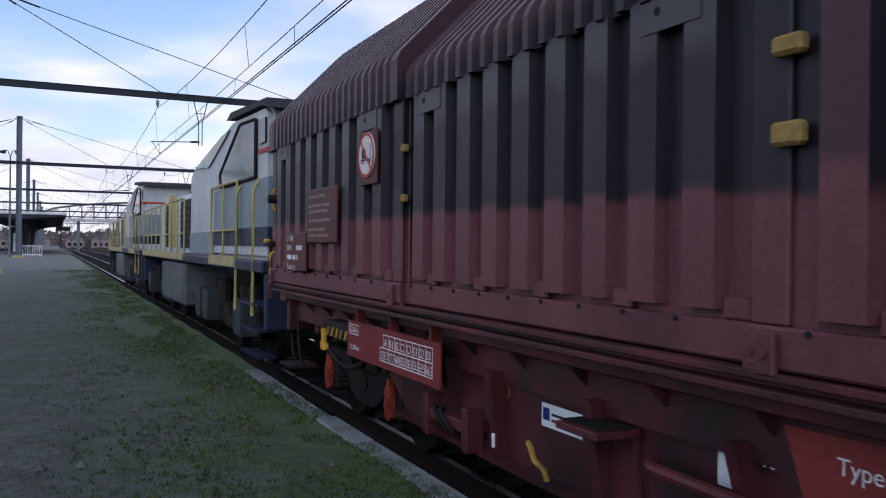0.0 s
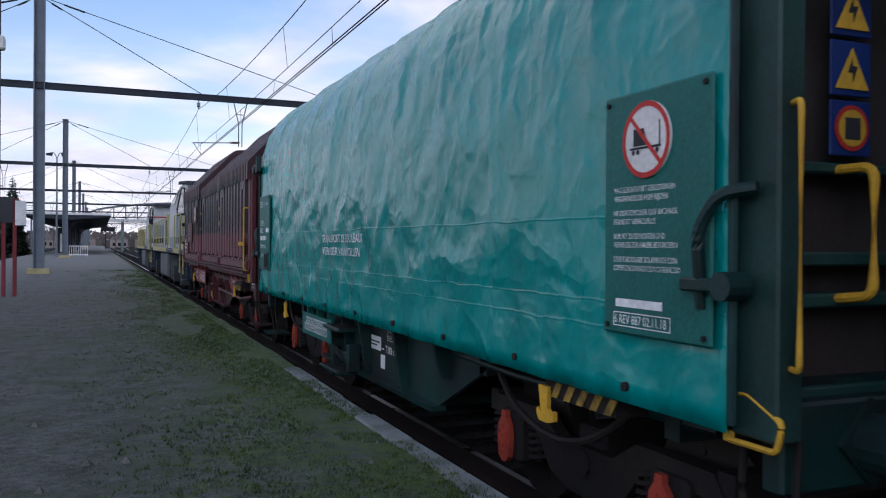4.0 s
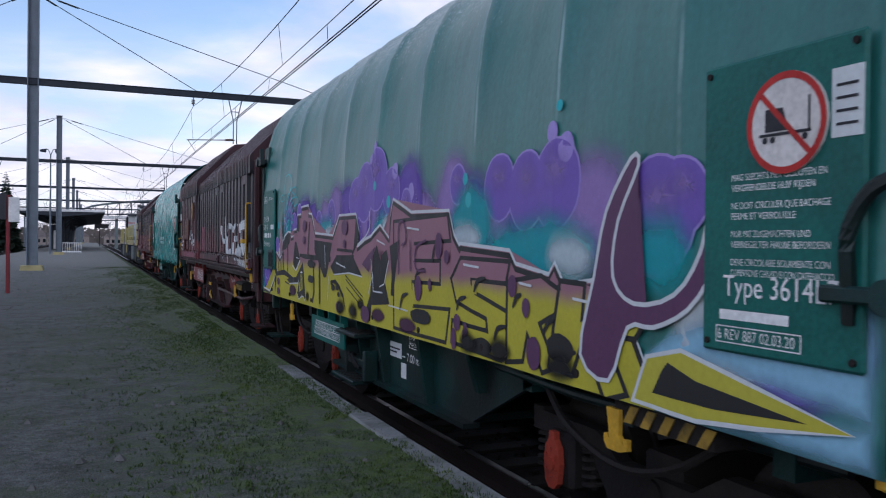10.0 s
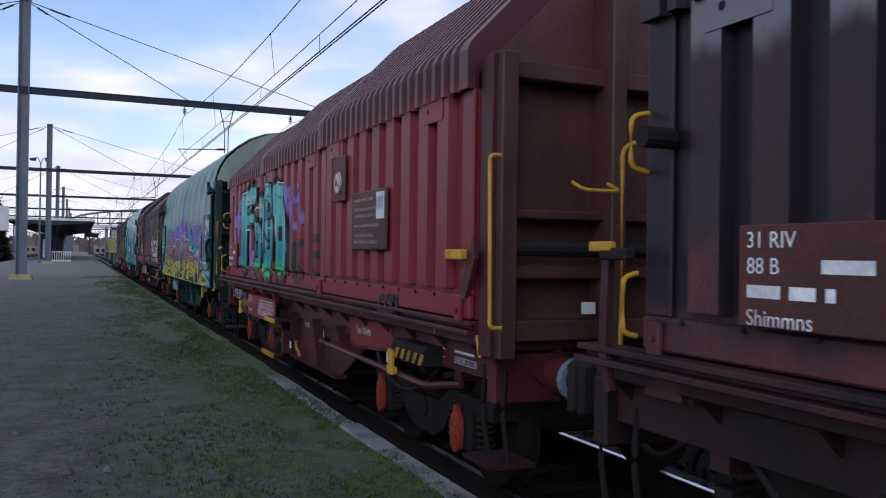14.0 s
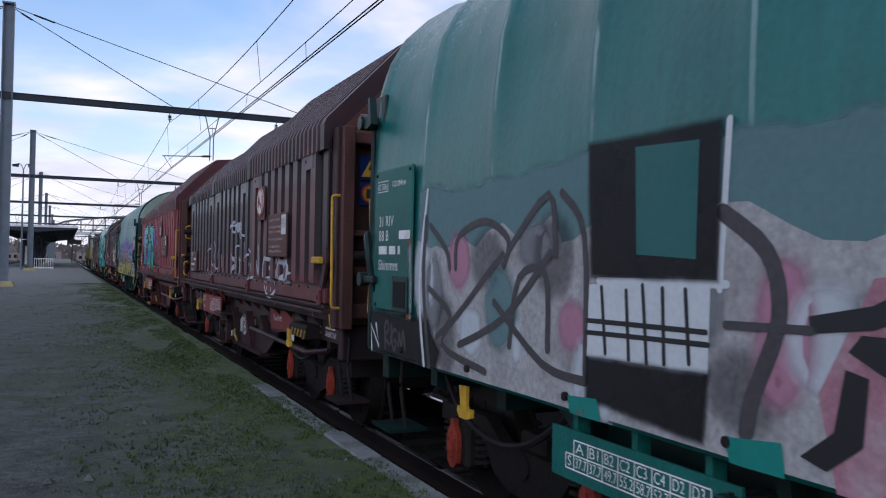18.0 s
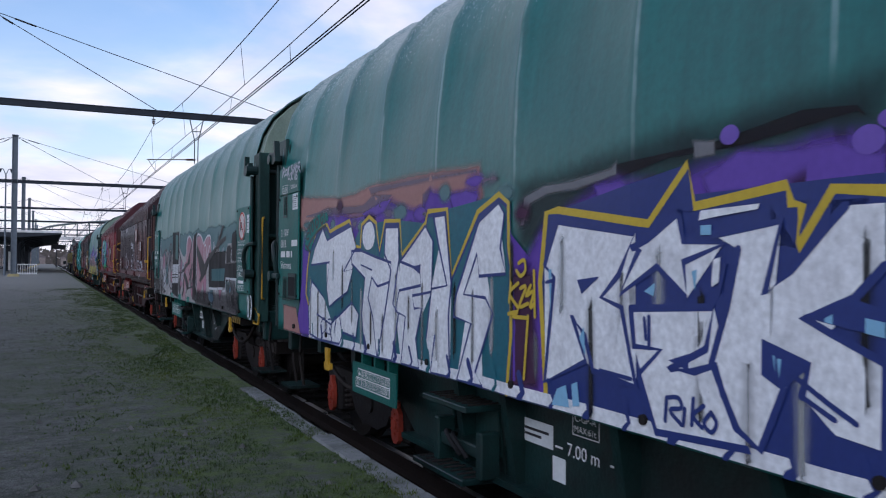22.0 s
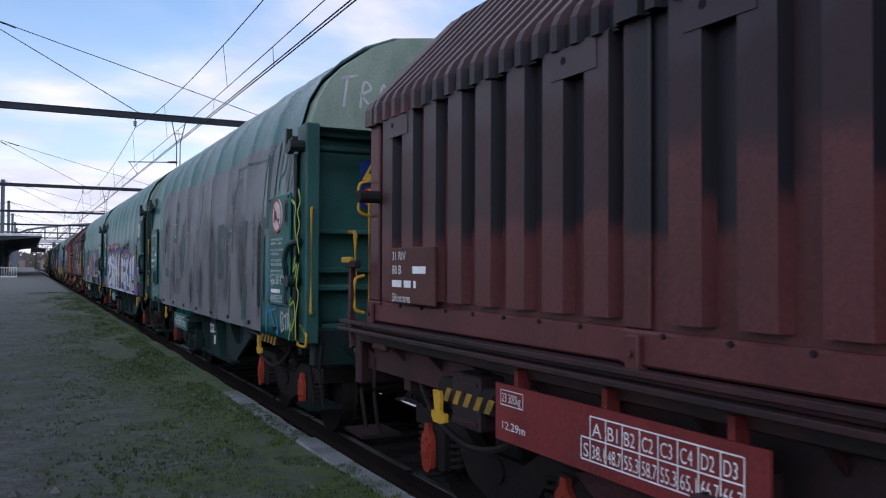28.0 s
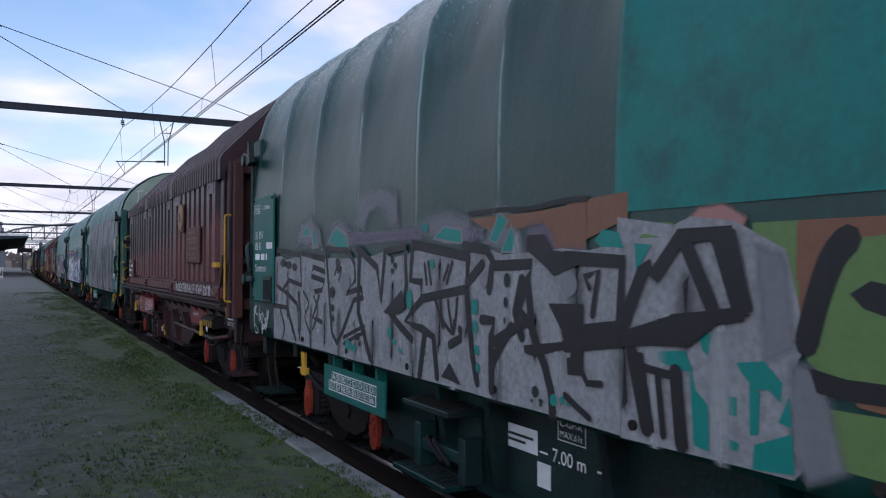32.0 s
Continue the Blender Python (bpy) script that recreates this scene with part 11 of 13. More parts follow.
shapes(cv, face8, "haze_smoke", 0.1, 0.0030, [[(-4.0, 2.5), (-4.5, 2.6), (-4.5, 1.4), (-4.2, 1.4)]], name="graffiti_shade")
lines(cv, face8, "haze_film", 0.06, 0.0060, [[(-4.5, 1.2), (-4.9, 1.18), (-5.12, 1.22), (-5.16, 1.32), (-5.0, 1.38), (-4.6, 1.38)]], name="graffiti_band")

# ninth wagon: dull grey overpaint with letter-shaped gaps that show the cover
rnd = random.Random(9)
th, cv = WAGONS[9]
face9 = tarp_face(9.0)
paint("spray_gap", (0.012, 0.05, 0.047), 0.5, 0.3)
field(cv, face9, "overpaint", "spray_overpaint", rnd, 3.82, -4.0, 1.115, 3.2, 0.012, 0.9, 0.003)
for k in range(26):
    # roller strokes and washed-out patches in the grey
    mist(cv, face9, ("haze_film", "haze_soot", "haze_film")[k % 3], blob(3.6 - 0.3 * k, rnd.uniform(1.4, 2.8), rnd.uniform(0.1, 0.25), rnd.uniform(0.3, 0.7)), 0.3, 0.0034 + 0.00002 * k)
shapes(cv, face9, "spray_overpaint", 0, 0.0032, [[(4.01, 2.37), (4.02, 3.27), (3.85, 3.34), (2.92, 3.25), (2.92, 3.2), (3.82, 3.26), (3.9, 3.2), (3.91, 2.38)], [(4.12, 2.3), (3.82, 2.3), (3.82, 1.77), (4.11, 1.77)], [(4.13, 1.64), (3.86, 1.67), (3.85, 1.2), (4.12, 1.18)]], name='overpaint_strip')
shapes(cv, face9, "spray_gap", 0, 0.0046, [[(3.31, 2.75), (3.01, 2.75), (3.11, 2.32), (3.24, 2.31)], [(2.31, 2.68), (2.16, 2.7), (2.13, 3.03), (1.93, 2.97), (1.95, 2.68), (1.97, 2.27), (2.53, 2.28)], [(1.47, 2.59), (1.2, 2.59), (1.25, 2.55), (1.29, 1.86), (1.24, 1.82), (1.53, 1.82), (1.46, 1.85), (1.42, 2.55)], [(3.35, 1.82), (2.99, 1.82), (2.88, 1.75), (2.86, 1.66), (3.26, 1.64), (3.28, 1.78)]], name='overpaint_gap')
lines(cv, face9, "spray_gap", 0.02, 0.0048, [[(1.97, 2.27), (1.97, 1.82)], [(2.06, 1.81), (1.92, 1.83)]], smooth=False)
shapes(cv, face9, "spray_pale", 0, 0.0052, [[(2.24, 2.63), (2.06, 2.61), (2.09, 2.37), (2.3, 2.37)]], name='overpaint_window')
shapes(cv, face9, "spray_gap", 0, 0.0055, [[(2.21, 2.6), (2.08, 2.6), (2.11, 2.39), (2.27, 2.39)]], name='overpaint_window')
spots(cv, face9, "spray_teal2", 0.0058, [(2.17, 2.56, 0.02, 0.02), (2.12, 2.51, 0.02, 0.02), (2.17, 2.48, 0.01, 0.02), (2.14, 2.42, 0.02, 0.02), (2.21, 2.43, 0.02, 0.02)])
lines(cv, face9, "spray_black", 0.02, 0.0060, [[(2.24, 1.65), (2.2, 1.45)], [(2.25, 1.42), (2.21, 1.41), (2.17, 1.36)], [(2.17, 1.64), (2.08, 1.37), (2, 1.64)], [(1.97, 1.63), (2, 1.36), (1.92, 1.36), (1.9, 1.63), (1.97, 1.64)], [(1.84, 1.36), (1.83, 1.62), (1.75, 1.61), (1.76, 1.52), (1.82, 1.5), (1.76, 1.37)], [(1.72, 1.62), (1.71, 1.48), (1.63, 1.48)], [(1.63, 1.64), (1.64, 1.38), (1.71, 1.38)], [(1.32, 1.34), (1.32, 1.28)]], smooth=False, name='graffiti_tag')
spots(cv, face9, "spray_black", 0.0061, [(2.33, 1.52, 0.02, 0.01), (2.33, 1.48, 0.02, 0.02), (2.29, 1.49, 0.01, 0.02), (1.57, 1.5, 0.01, 0.01), (1.58, 1.47, 0.01, 0.01), (1.54, 1.49, 0.01, 0.01)])
lines(cv, face9, "spray_gap", 0.045, 0.0064, [[(1.54, 2.56), (1.5, 1.82)], [(0.77, 2.64), (0.85, 1.83)], [(2.29, 3.14), (2.34, 2.36)], [(3.38, 2.77), (3.42, 2.32)], [(-0.15, 3.11), (-0.24, 2.82), (-0.18, 2.37)], [(-1.05, 3.14), (-1.06, 1.81)], [(-2.52, 3.09), (-2.49, 2.06)], [(-2.39, 1.81), (-2.32, 1.23)], [(-2.48, 2.3), (-1.84, 2.3)]], smooth=False, name='overpaint_gap')
shapes(cv, face9, "spray_gap", 0, 0.0068, [[(-1.58, 2.44), (-1.93, 2.44), (-1.93, 2.35), (-2.4, 2.31), (-2.38, 2.23), (-1.78, 2.26), (-1.69, 1.87), (-1.87, 1.85), (-1.81, 1.69), (-1.56, 1.69)], [(-3.08, 2.43), (-3.32, 2.42), (-3.26, 2.1), (-3.14, 2.1)], [(-3.08, 1.63), (-3.3, 1.64), (-3.26, 1.21), (-3.02, 1.19)], [(-4.18, 3.07), (-4.33, 3.13), (-4.31, 2.29), (-4.13, 2.29), (-4.14, 1.48), (-4.03, 1.47), (-4.03, 2.43), (-4.19, 2.42)], [(-2.46, 3.1), (-3.04, 3.11), (-4.18, 3.07), (-4.22, 3.1), (-3.04, 3.15), (-2.46, 3.15)]], name='overpaint_gap')
shapes(cv, face9, "spray_overpaint", 0, 0.0050, [[(-4.32, 3.16), (-4.47, 3.26), (-4.47, 2.54), (-4.35, 2.24), (-4.23, 2.2), (-4.15, 2.21), (-4.13, 2.28), (-4.32, 2.29)], [(-2.46, 3.27), (-4.32, 3.23), (-4.32, 3.16), (-2.51, 3.15)]], name='overpaint_strip')
lines(cv, face9, "spray_overpaint", 0.06, 0.0053, [[(-4.57, 2.72), (-4.56, 3.11), (-4.73, 3.09), (-4.74, 2.89), (-4.58, 2.86)], [(-4.85, 3.06), (-4.85, 2.67), (-4.94, 2.66), (-4.95, 3.06)], [(-5.09, 3.05), (-5.07, 2.65)], [(-5.28, 2.88), (-5.12, 2.81)], [(-5.15, 2.66), (-5.28, 2.68), (-5.28, 2.6)]], smooth=False, name='overpaint_letter')
lines(cv, face9, "spray_blue", 0.028, 0.0072, [[(-4.29, 1.98), (-4.3, 2.11), (-4.47, 1.99), (-4.47, 2.12)], [(-4.39, 1.93), (-4.32, 1.87), (-4.39, 1.8), (-4.48, 1.86), (-4.39, 1.93)], [(-4.31, 1.67), (-4.36, 1.76), (-4.48, 1.73), (-4.42, 1.65), (-4.31, 1.67)], [(-4.3, 1.52), (-4.31, 1.6), (-4.48, 1.62), (-4.45, 1.53)], [(-4.28, 1.14), (-4.32, 1.43), (-4.69, 1.13), (-4.66, 1.29)], [(-4.33, 1.36), (-4.62, 1.41)]], name='graffiti_tag')
lines(cv, face9, "spray_lemon", 0.03, 0.0300, [[(-5.47, 2.63), (-5.54, 2.51), (-5.47, 2.4), (-5.54, 2.28), (-5.47, 2.15), (-5.54, 2)], [(-5.42, 1.96), (-5.35, 1.82), (-5.47, 1.89), (-5.37, 1.67)], [(-5.53, 1.89), (-5.46, 1.68), (-5.53, 1.59), (-5.45, 1.35), (-5.47, 1.15)], [(-5.28, 1.55), (-5.19, 1.41), (-5.29, 1.23), (-5.41, 1.34), (-5.39, 1.51), (-5.25, 1.47)], [(-5.21, 1.12), (-5.29, 1.28)], [(-5.28, 2.54), (-5.41, 2.47), (-5.39, 2.32), (-5.44, 2.15)]], name='graffiti_tag')
lines(cv, face9, "spray_pale", 0.02, 0.0076, [[(-4.84, 1.17), (-4.81, 1.37), (-4.91, 1.35), (-4.86, 1.29), (-4.93, 1.22), (-4.84, 1.18)], [(-4.94, 1.34), (-5.06, 1.38)], [(-5.01, 1.36), (-5, 1.21)], [(-5.09, 1.21), (-5.08, 1.37), (-5.14, 1.36), (-5.1, 1.29), (-5.17, 1.22)]], name='graffiti_tag')
lines(cv, face9, "spray_black", 0.018, 0.0077, [[(2.42, 1.61), (2.34, 1.36)], [(2.17, 1.61), (2.04, 1.37), (1.88, 1.6)], [(1.76, 1.59), (1.64, 1.39)]], name='graffiti_tag')
lines(cv, face9, "spray_pale", 0.014, 0.0080, [[(5.04, 1.34), (4.68, 1.4)], [(4.88, 1.33), (4.97, 1.13)], [(4.79, 1.34), (4.65, 1.21), (4.76, 1.13)], [(4.62, 1.41), (4.67, 1.11)], [(4.59, 1.36), (4.46, 1.2), (4.48, 1.4), (4.43, 1.15)], [(4.38, 1.39), (4.28, 1.26)], [(4.3, 1.4), (4.41, 1.27)], [(5.05, 1.25), (4.88, 1.22), (5.04, 1.12)]], name='graffiti_tag')
lines(cv, face9, "spray_blue", 0.02, 0.0290, [[(4.92, 1.63), (4.89, 1.73), (4.81, 1.62), (4.78, 1.72)], [(4.74, 1.61), (4.75, 1.7), (4.65, 1.72)], [(4.74, 1.66), (4.67, 1.67)], [(4.62, 1.56), (4.63, 1.66), (4.56, 1.64), (4.61, 1.59), (4.52, 1.49)], [(4.76, 1.56), (4.7, 1.47), (4.62, 1.51)]], name='graffiti_tag')

# tenth wagon: a line of white handwriting along the lower rail
handwriting(WAGONS[10][1][2], fs, "MOESTRO.ALF.TWP.2018.", -2.12, 1.458, 0.12, 0.15, 0.024, "spray_white", 0.006)

# eleventh wagon: silver letters with black outlines, turquoise gaps, orange and green towards its end
rnd = random.Random(12)
th, cv = WAGONS[11]
face11 = tarp_face(11.0)
paint("spray_aged", (0.245, 0.247, 0.255), 0.6, 0.4, (0.1, 0.1, 0.103), 0.9)
paint("spray_patch", (0.008, 0.15, 0.13), 0.5, 0.2, (0.02, 0.05, 0.05), 0.8)
mark(cv, "fresh_cover_patch", M["spray_patch"], lambda b: rect(b, -4.6, -1.02, 2.12, 3.45), face11, 0.003)
field(cv, face11, "graffiti_silver", "spray_aged", rnd, 4.42, -1.07, 1.13, 1.96, 0.03, 0.25, 0.009)
shapes(cv, face11, "spray_orange", 0, 0.0046, [[(-0.65, 2.19), (-1.11, 2.21), (-1.11, 2.09), (-0.65, 1.96)], [(-1.97, 2.04), (-2.32, 2.04), (-2.32, 1.97), (-2.19, 1.98), (-2.13, 1.87), (-2.04, 1.71), (-2, 1.71)], [(-2.18, 1.48), (-2.32, 1.48), (-2.32, 1.42), (-2.22, 1.43)], [(-2.23, 1.78), (-2.32, 1.73), (-2.32, 1.71), (-2.23, 1.73)]], name="graffiti_orange")
shapes(cv, face11, "spray_green", 0, 0.0048, [[(-1.8, 2.04), (-2, 2.04), (-2, 1.71), (-1.9, 1.62), (-1.8, 1.64)], [(-2.17, 1.97), (-2.32, 1.98), (-2.32, 1.5), (-2.08, 1.52), (-2.03, 1.56), (-2.06, 1.71)], [(-2.06, 1.41), (-2.32, 1.41), (-2.32, 1.21), (-2.08, 1.22)], [(-1.15, 2.07), (-1.39, 2.06), (-1.36, 2), (-1.19, 2)]], name="graffiti_green")
shapes(cv, face11, "haze_rose", 0.03, 0.0052, [[(-1.46, 2.06), (-1.53, 2.11), (-1.66, 2.12), (-1.77, 2.06), (-1.76, 2.03), (-1.5, 2.04)]])
shapes(cv, face11, "spray_aged", 0, 0.0054, [[(-1.04, 2.1), (-1.39, 2.05), (-1.49, 2.08), (-1.72, 2.05), (-1.82, 1.99), (-1.95, 1.94), (-1.98, 1.83), (-2.03, 1.62), (-1.97, 1.51), (-2.06, 1.47), (-2.05, 1.22), (-1.97, 1.14), (-1.07, 1.12), (-1.06, 1.56)]], name="graffiti_silver")
shapes(cv, face11, "haze_grey", 0.06, 0.0058, [[(-1.97, 1.55), (-2.06, 1.54), (-2.12, 1.42), (-2.18, 1.21), (-2.03, 1.14), (-1.96, 1.24)], [(-1.82, 1.95), (-1.95, 1.92), (-1.99, 1.59), (-1.85, 1.54)]])
shapes(cv, face11, "spray_teal2", 0, 0.0092, [[(-0.88, 2), (-0.94, 2.05), (-1.06, 2.03), (-1.09, 1.96), (-0.92, 1.97)], [(-1.16, 1.98), (-1.26, 1.97), (-1.17, 1.85)], [(-1.26, 1.52), (-1.46, 1.54), (-1.5, 1.46), (-1.42, 1.46), (-1.32, 1.48)], [(-1.53, 1.62), (-1.6, 1.62), (-1.58, 1.53), (-1.55, 1.55)], [(-1.48, 1.5), (-1.51, 1.39), (-1.58, 1.34), (-1.58, 1.16), (-1.5, 1.17)], [(-1.72, 1.52), (-1.85, 1.54), (-1.93, 1.47), (-1.92, 1.4), (-1.87, 1.44), (-1.81, 1.43), (-1.74, 1.49)], [(-1.68, 1.39), (-1.72, 1.39), (-1.72, 1.32), (-1.68, 1.32)], [(-1.78, 1.45), (-1.83, 1.42), (-1.82, 1.27), (-1.78, 1.26)], [(-1.68, 1.23), (-1.73, 1.22), (-1.72, 1.19), (-1.68, 1.19)]], name="graffiti_gap")
shapes(cv, face11, "spray_teal2", 0, 0.0096, [[(-1.8, 1.23), (-1.97, 1.3), (-1.98, 1.16), (-1.79, 1.14)], [(-1.91, 1.33), (-1.96, 1.43), (-1.97, 1.32)]], name="graffiti_gap")
lines(cv, face11, "spray_black", 0.07, 0.0172, [[(-0.65, 1.92), (-1.09, 1.9), (-1.07, 1.61), (-0.65, 1.55)], [(-1.07, 1.58), (-1.22, 1.86), (-1.26, 1.88), (-1.29, 1.84), (-1.44, 2), (-1.69, 2.01), (-1.74, 1.7), (-1.39, 1.65), (-1.41, 1.6), (-1.11, 1.56), (-0.65, 1.49)], [(-1.47, 1.97), (-1.61, 1.72)], [(-1.15, 1.51), (-1.24, 1.19)], [(-1.41, 1.45), (-1.44, 1.16)]], smooth=False)
shapes(cv, face11, "spray_black", 0, 0.0178, [[(-1.6, 2), (-1.73, 2.02), (-1.81, 1.72), (-1.72, 1.68), (-1.71, 1.78)], [(-1.39, 1.68), (-1.74, 1.73), (-1.8, 1.7), (-1.5, 1.62), (-1.49, 1.56), (-1.07, 1.53), (-1.11, 1.6), (-1.39, 1.62)], [(-1.15, 1.51), (-1.22, 1.51), (-1.29, 1.18), (-1.22, 1.2)], [(-1.42, 1.42), (-1.45, 1.38), (-1.48, 1.15), (-1.41, 1.17)]], name="graffiti_block")
lines(cv, face11, "spray_black", 0.035, 0.0184, [[(-1.22, 1.45), (-1.42, 1.43)], [(-1.31, 1.42), (-1.34, 1.18)], [(-0.77, 1.41), (-0.83, 1.33), (-0.94, 1.34)], [(-0.65, 1.25), (-0.74, 1.21), (-0.85, 1.17)], [(-0.85, 1.78), (-0.81, 1.83), (-0.92, 1.86), (-0.87, 1.65)]], smooth=False)
lines(cv, face11, "spray_black", 0.1, 0.0060, [[(-2.03, 1.62), (-2.07, 1.75), (-2.13, 1.9), (-2.19, 1.97)]])
shapes(cv, face11, "spray_black", 0.03, 0.0064, [[(-2.06, 1.52), (-2.18, 1.5), (-2.32, 1.5), (-2.32, 1.46), (-2.18, 1.46), (-2.08, 1.47)], [(-2.22, 1.79), (-2.27, 1.82), (-2.32, 1.81), (-2.32, 1.74), (-2.25, 1.76)]], name="graffiti_block")
lines(cv, face11, "haze_film", 0.04, 0.0068, [[(-2.14, 1.44), (-2.1, 1.34), (-2.18, 1.39), (-2.14, 1.27)], [(-2.22, 1.42), (-2.27, 1.3), (-2.32, 1.26)], [(-2.3, 1.45), (-2.22, 1.36), (-2.18, 1.28)]], name="graffiti_tag")
shapes(cv, face11, "haze_grey", 0.12, 0.0060, [[(3.69, 2.07), (3.52, 2.27), (3.25, 2.34), (3, 2.19), (2.95, 2.03)], [(2.81, 2.06), (2.73, 2.23), (2.47, 2.25), (2.24, 2.15), (2.16, 2.01)], [(2.13, 2.2), (2.06, 2.43), (1.69, 2.47), (1.37, 2.39), (1.32, 2.18), (1.45, 2.13), (1.57, 2.26), (1.72, 2.3), (1.88, 2.27), (1.97, 2.14)], [(1.01, 2.07), (0.92, 2.19), (0.58, 2.22), (0.33, 2.16), (0.28, 2)], [(0.16, 1.98), (0.07, 2.13), (-0.03, 2.23), (-0.18, 2.16), (-0.26, 2.01), (-0.27, 1.93)]])
shapes(cv, face11, "haze_dust", 0.05, 0.0066, [[(2.43, 2.15), (1.72, 2.13), (0.97, 2.14), (0.97, 2.05), (1.54, 2.05), (2.12, 2.03)], [(0.36, 2.1), (0.16, 2.1), (0.15, 2.04), (0.33, 2.02)]])
shapes(cv, face11, "spray_orange", 0, 0.0072, [[(0.33, 2.16), (-0.05, 2.16), (-0.26, 2.13), (-0.31, 2.16), (-0.81, 2.18), (-0.81, 1.95), (-0.56, 1.95), (-0.5, 2.06), (-0.45, 2.1), (-0.31, 2.09), (-0.26, 2.08), (0.13, 2.09)]])
shapes(cv, face11, "haze_dust", 0.08, 0.0078, [[(-0.3, 1.95), (-0.31, 2.09), (-0.45, 2.1), (-0.52, 2.06), (-0.56, 1.96), (-0.81, 1.96), (-0.81, 1.92), (-0.49, 1.93)]])
lines(cv, face11, "spray_black", 0.03, 0.0082, [[(0.33, 2.19), (-0.05, 2.19), (-0.33, 2.18), (-0.6, 2.2), (-0.81, 2.2)]])
shapes(cv, face11, "spray_grey", 0.0, 0.0084, [[(3.6, 2.14), (3.34, 2.27), (3.17, 2.13)], [(3.23, 2.22), (3.13, 2.22), (3.03, 2.03), (3.19, 2.02)], [(2.81, 2.08), (2.6, 2.21), (2.35, 2.14), (2.26, 2), (2.55, 2)], [(0.81, 2.05), (0.66, 2.13), (0.42, 2.11), (0.4, 2.01), (0.62, 2.02)], [(0.09, 2.02), (-0.02, 2.18), (-0.13, 2.13), (-0.01, 2)], [(-0.04, 1.95), (-0.15, 2.11), (-0.22, 2), (-0.17, 1.95)]], name='gap_line')
shapes(cv, face11, "spray_teal2", 0, 0.0088, [[(3.52, 2.16), (3.33, 2.24), (3.25, 2.15)], [(3.17, 2.19), (3.13, 2.2), (3.07, 2.05), (3.16, 2.04)], [(2.77, 2.09), (2.6, 2.19), (2.39, 2.12), (2.3, 2.02), (2.55, 2.02)], [(0.77, 2.06), (0.64, 2.12), (0.43, 2.09), (0.43, 2.02), (0.62, 2.04)], [(0.07, 2.03), (-0.03, 2.17), (-0.11, 2.13), (-0, 2.01)], [(-0.06, 1.96), (-0.15, 2.09), (-0.2, 2), (-0.16, 1.96)]], name='graffiti_gap')
lines(cv, face11, "spray_black", 0.05, 0.0100, [[(4.32, 2.03), (3.55, 1.97)], [(4.29, 2.03), (4.3, 1.67), (3.92, 1.59), (3.65, 1.51), (3.62, 1.45)], [(3.55, 1.97), (3.52, 1.69), (3.9, 1.73), (4.07, 1.65)], [(4.42, 1.46), (3.98, 1.46), (3.79, 1.29), (3.67, 1.16)], [(3.5, 1.99), (2.88, 1.93), (2.86, 1.82), (3.16, 1.86), (3.22, 1.78), (2.87, 1.74), (2.94, 1.66), (3.14, 1.64), (3, 1.62), (3.16, 1.41), (2.94, 1.38)], [(2.84, 2.02), (2.31, 2), (2.14, 1.89), (2.12, 1.76), (2.32, 1.65), (2.01, 1.7)], [(2.01, 1.7), (1.97, 1.63), (2.15, 1.6), (2.41, 1.33), (2.54, 1.23), (2.67, 1.31), (2.81, 1.89), (2.84, 2.02)]], smooth=False)
lines(cv, face11, "spray_black", 0.03, 0.0112, [[(2.61, 1.8), (2.51, 1.91), (2.54, 1.82), (2.45, 1.86), (2.51, 1.75)], [(2.38, 1.29), (1.94, 1.41)], [(2.37, 1.24), (1.92, 1.37)], [(3.45, 1.63), (3.29, 1.53), (3.4, 1.4), (3.24, 1.26)], [(4.17, 1.42), (4.04, 1.27), (4.1, 1.13)], [(3.14, 1.6), (3.04, 1.47), (3.16, 1.3)], [(3.62, 1.62), (3.52, 1.4), (3.56, 1.18)], [(3.92, 1.46), (3.77, 1.24)], [(0.9, 1.89), (0.87, 1.76)], [(0.85, 1.9), (0.81, 1.76)], [(0.64, 1.79), (0.58, 1.88)], [(0.6, 1.77), (0.53, 1.9)], [(0.75, 1.66), (0.7, 1.58), (0.64, 1.49)], [(0.68, 1.66), (0.65, 1.54), (0.51, 1.46), (0.5, 1.54)]])
lines(cv, face11, "spray_black", 0.03, 0.0116, [[(0.58, 1.66), (0.56, 1.58), (0.5, 1.47), (0.46, 1.68)]])
lines(cv, face11, "spray_black", 0.06, 0.0128, [[(2.08, 2.01), (1.7, 1.86), (1.63, 1.61), (1.56, 1.98), (1.2, 2.01), (1.17, 1.75), (1.19, 1.6)], [(2.05, 2), (2.05, 1.51), (1.82, 1.18)], [(1.45, 1.54), (1.28, 1.46), (1.07, 1.38)], [(1.08, 2.02), (0.33, 1.93)], [(1.07, 2.02), (1.1, 1.78), (0.94, 1.77), (0.94, 1.66), (0.34, 1.74), (0.33, 1.93)], [(0.94, 1.65), (1.18, 1.5), (0.92, 1.46), (0.77, 1.42), (0.72, 1.17)], [(0.89, 1.43), (0.96, 1.15)], [(0.55, 1.39), (0.41, 1.44), (0.42, 1.49)], [(0.34, 1.74), (0.32, 1.62), (0.26, 1.35), (0.2, 1.2)]], smooth=False)
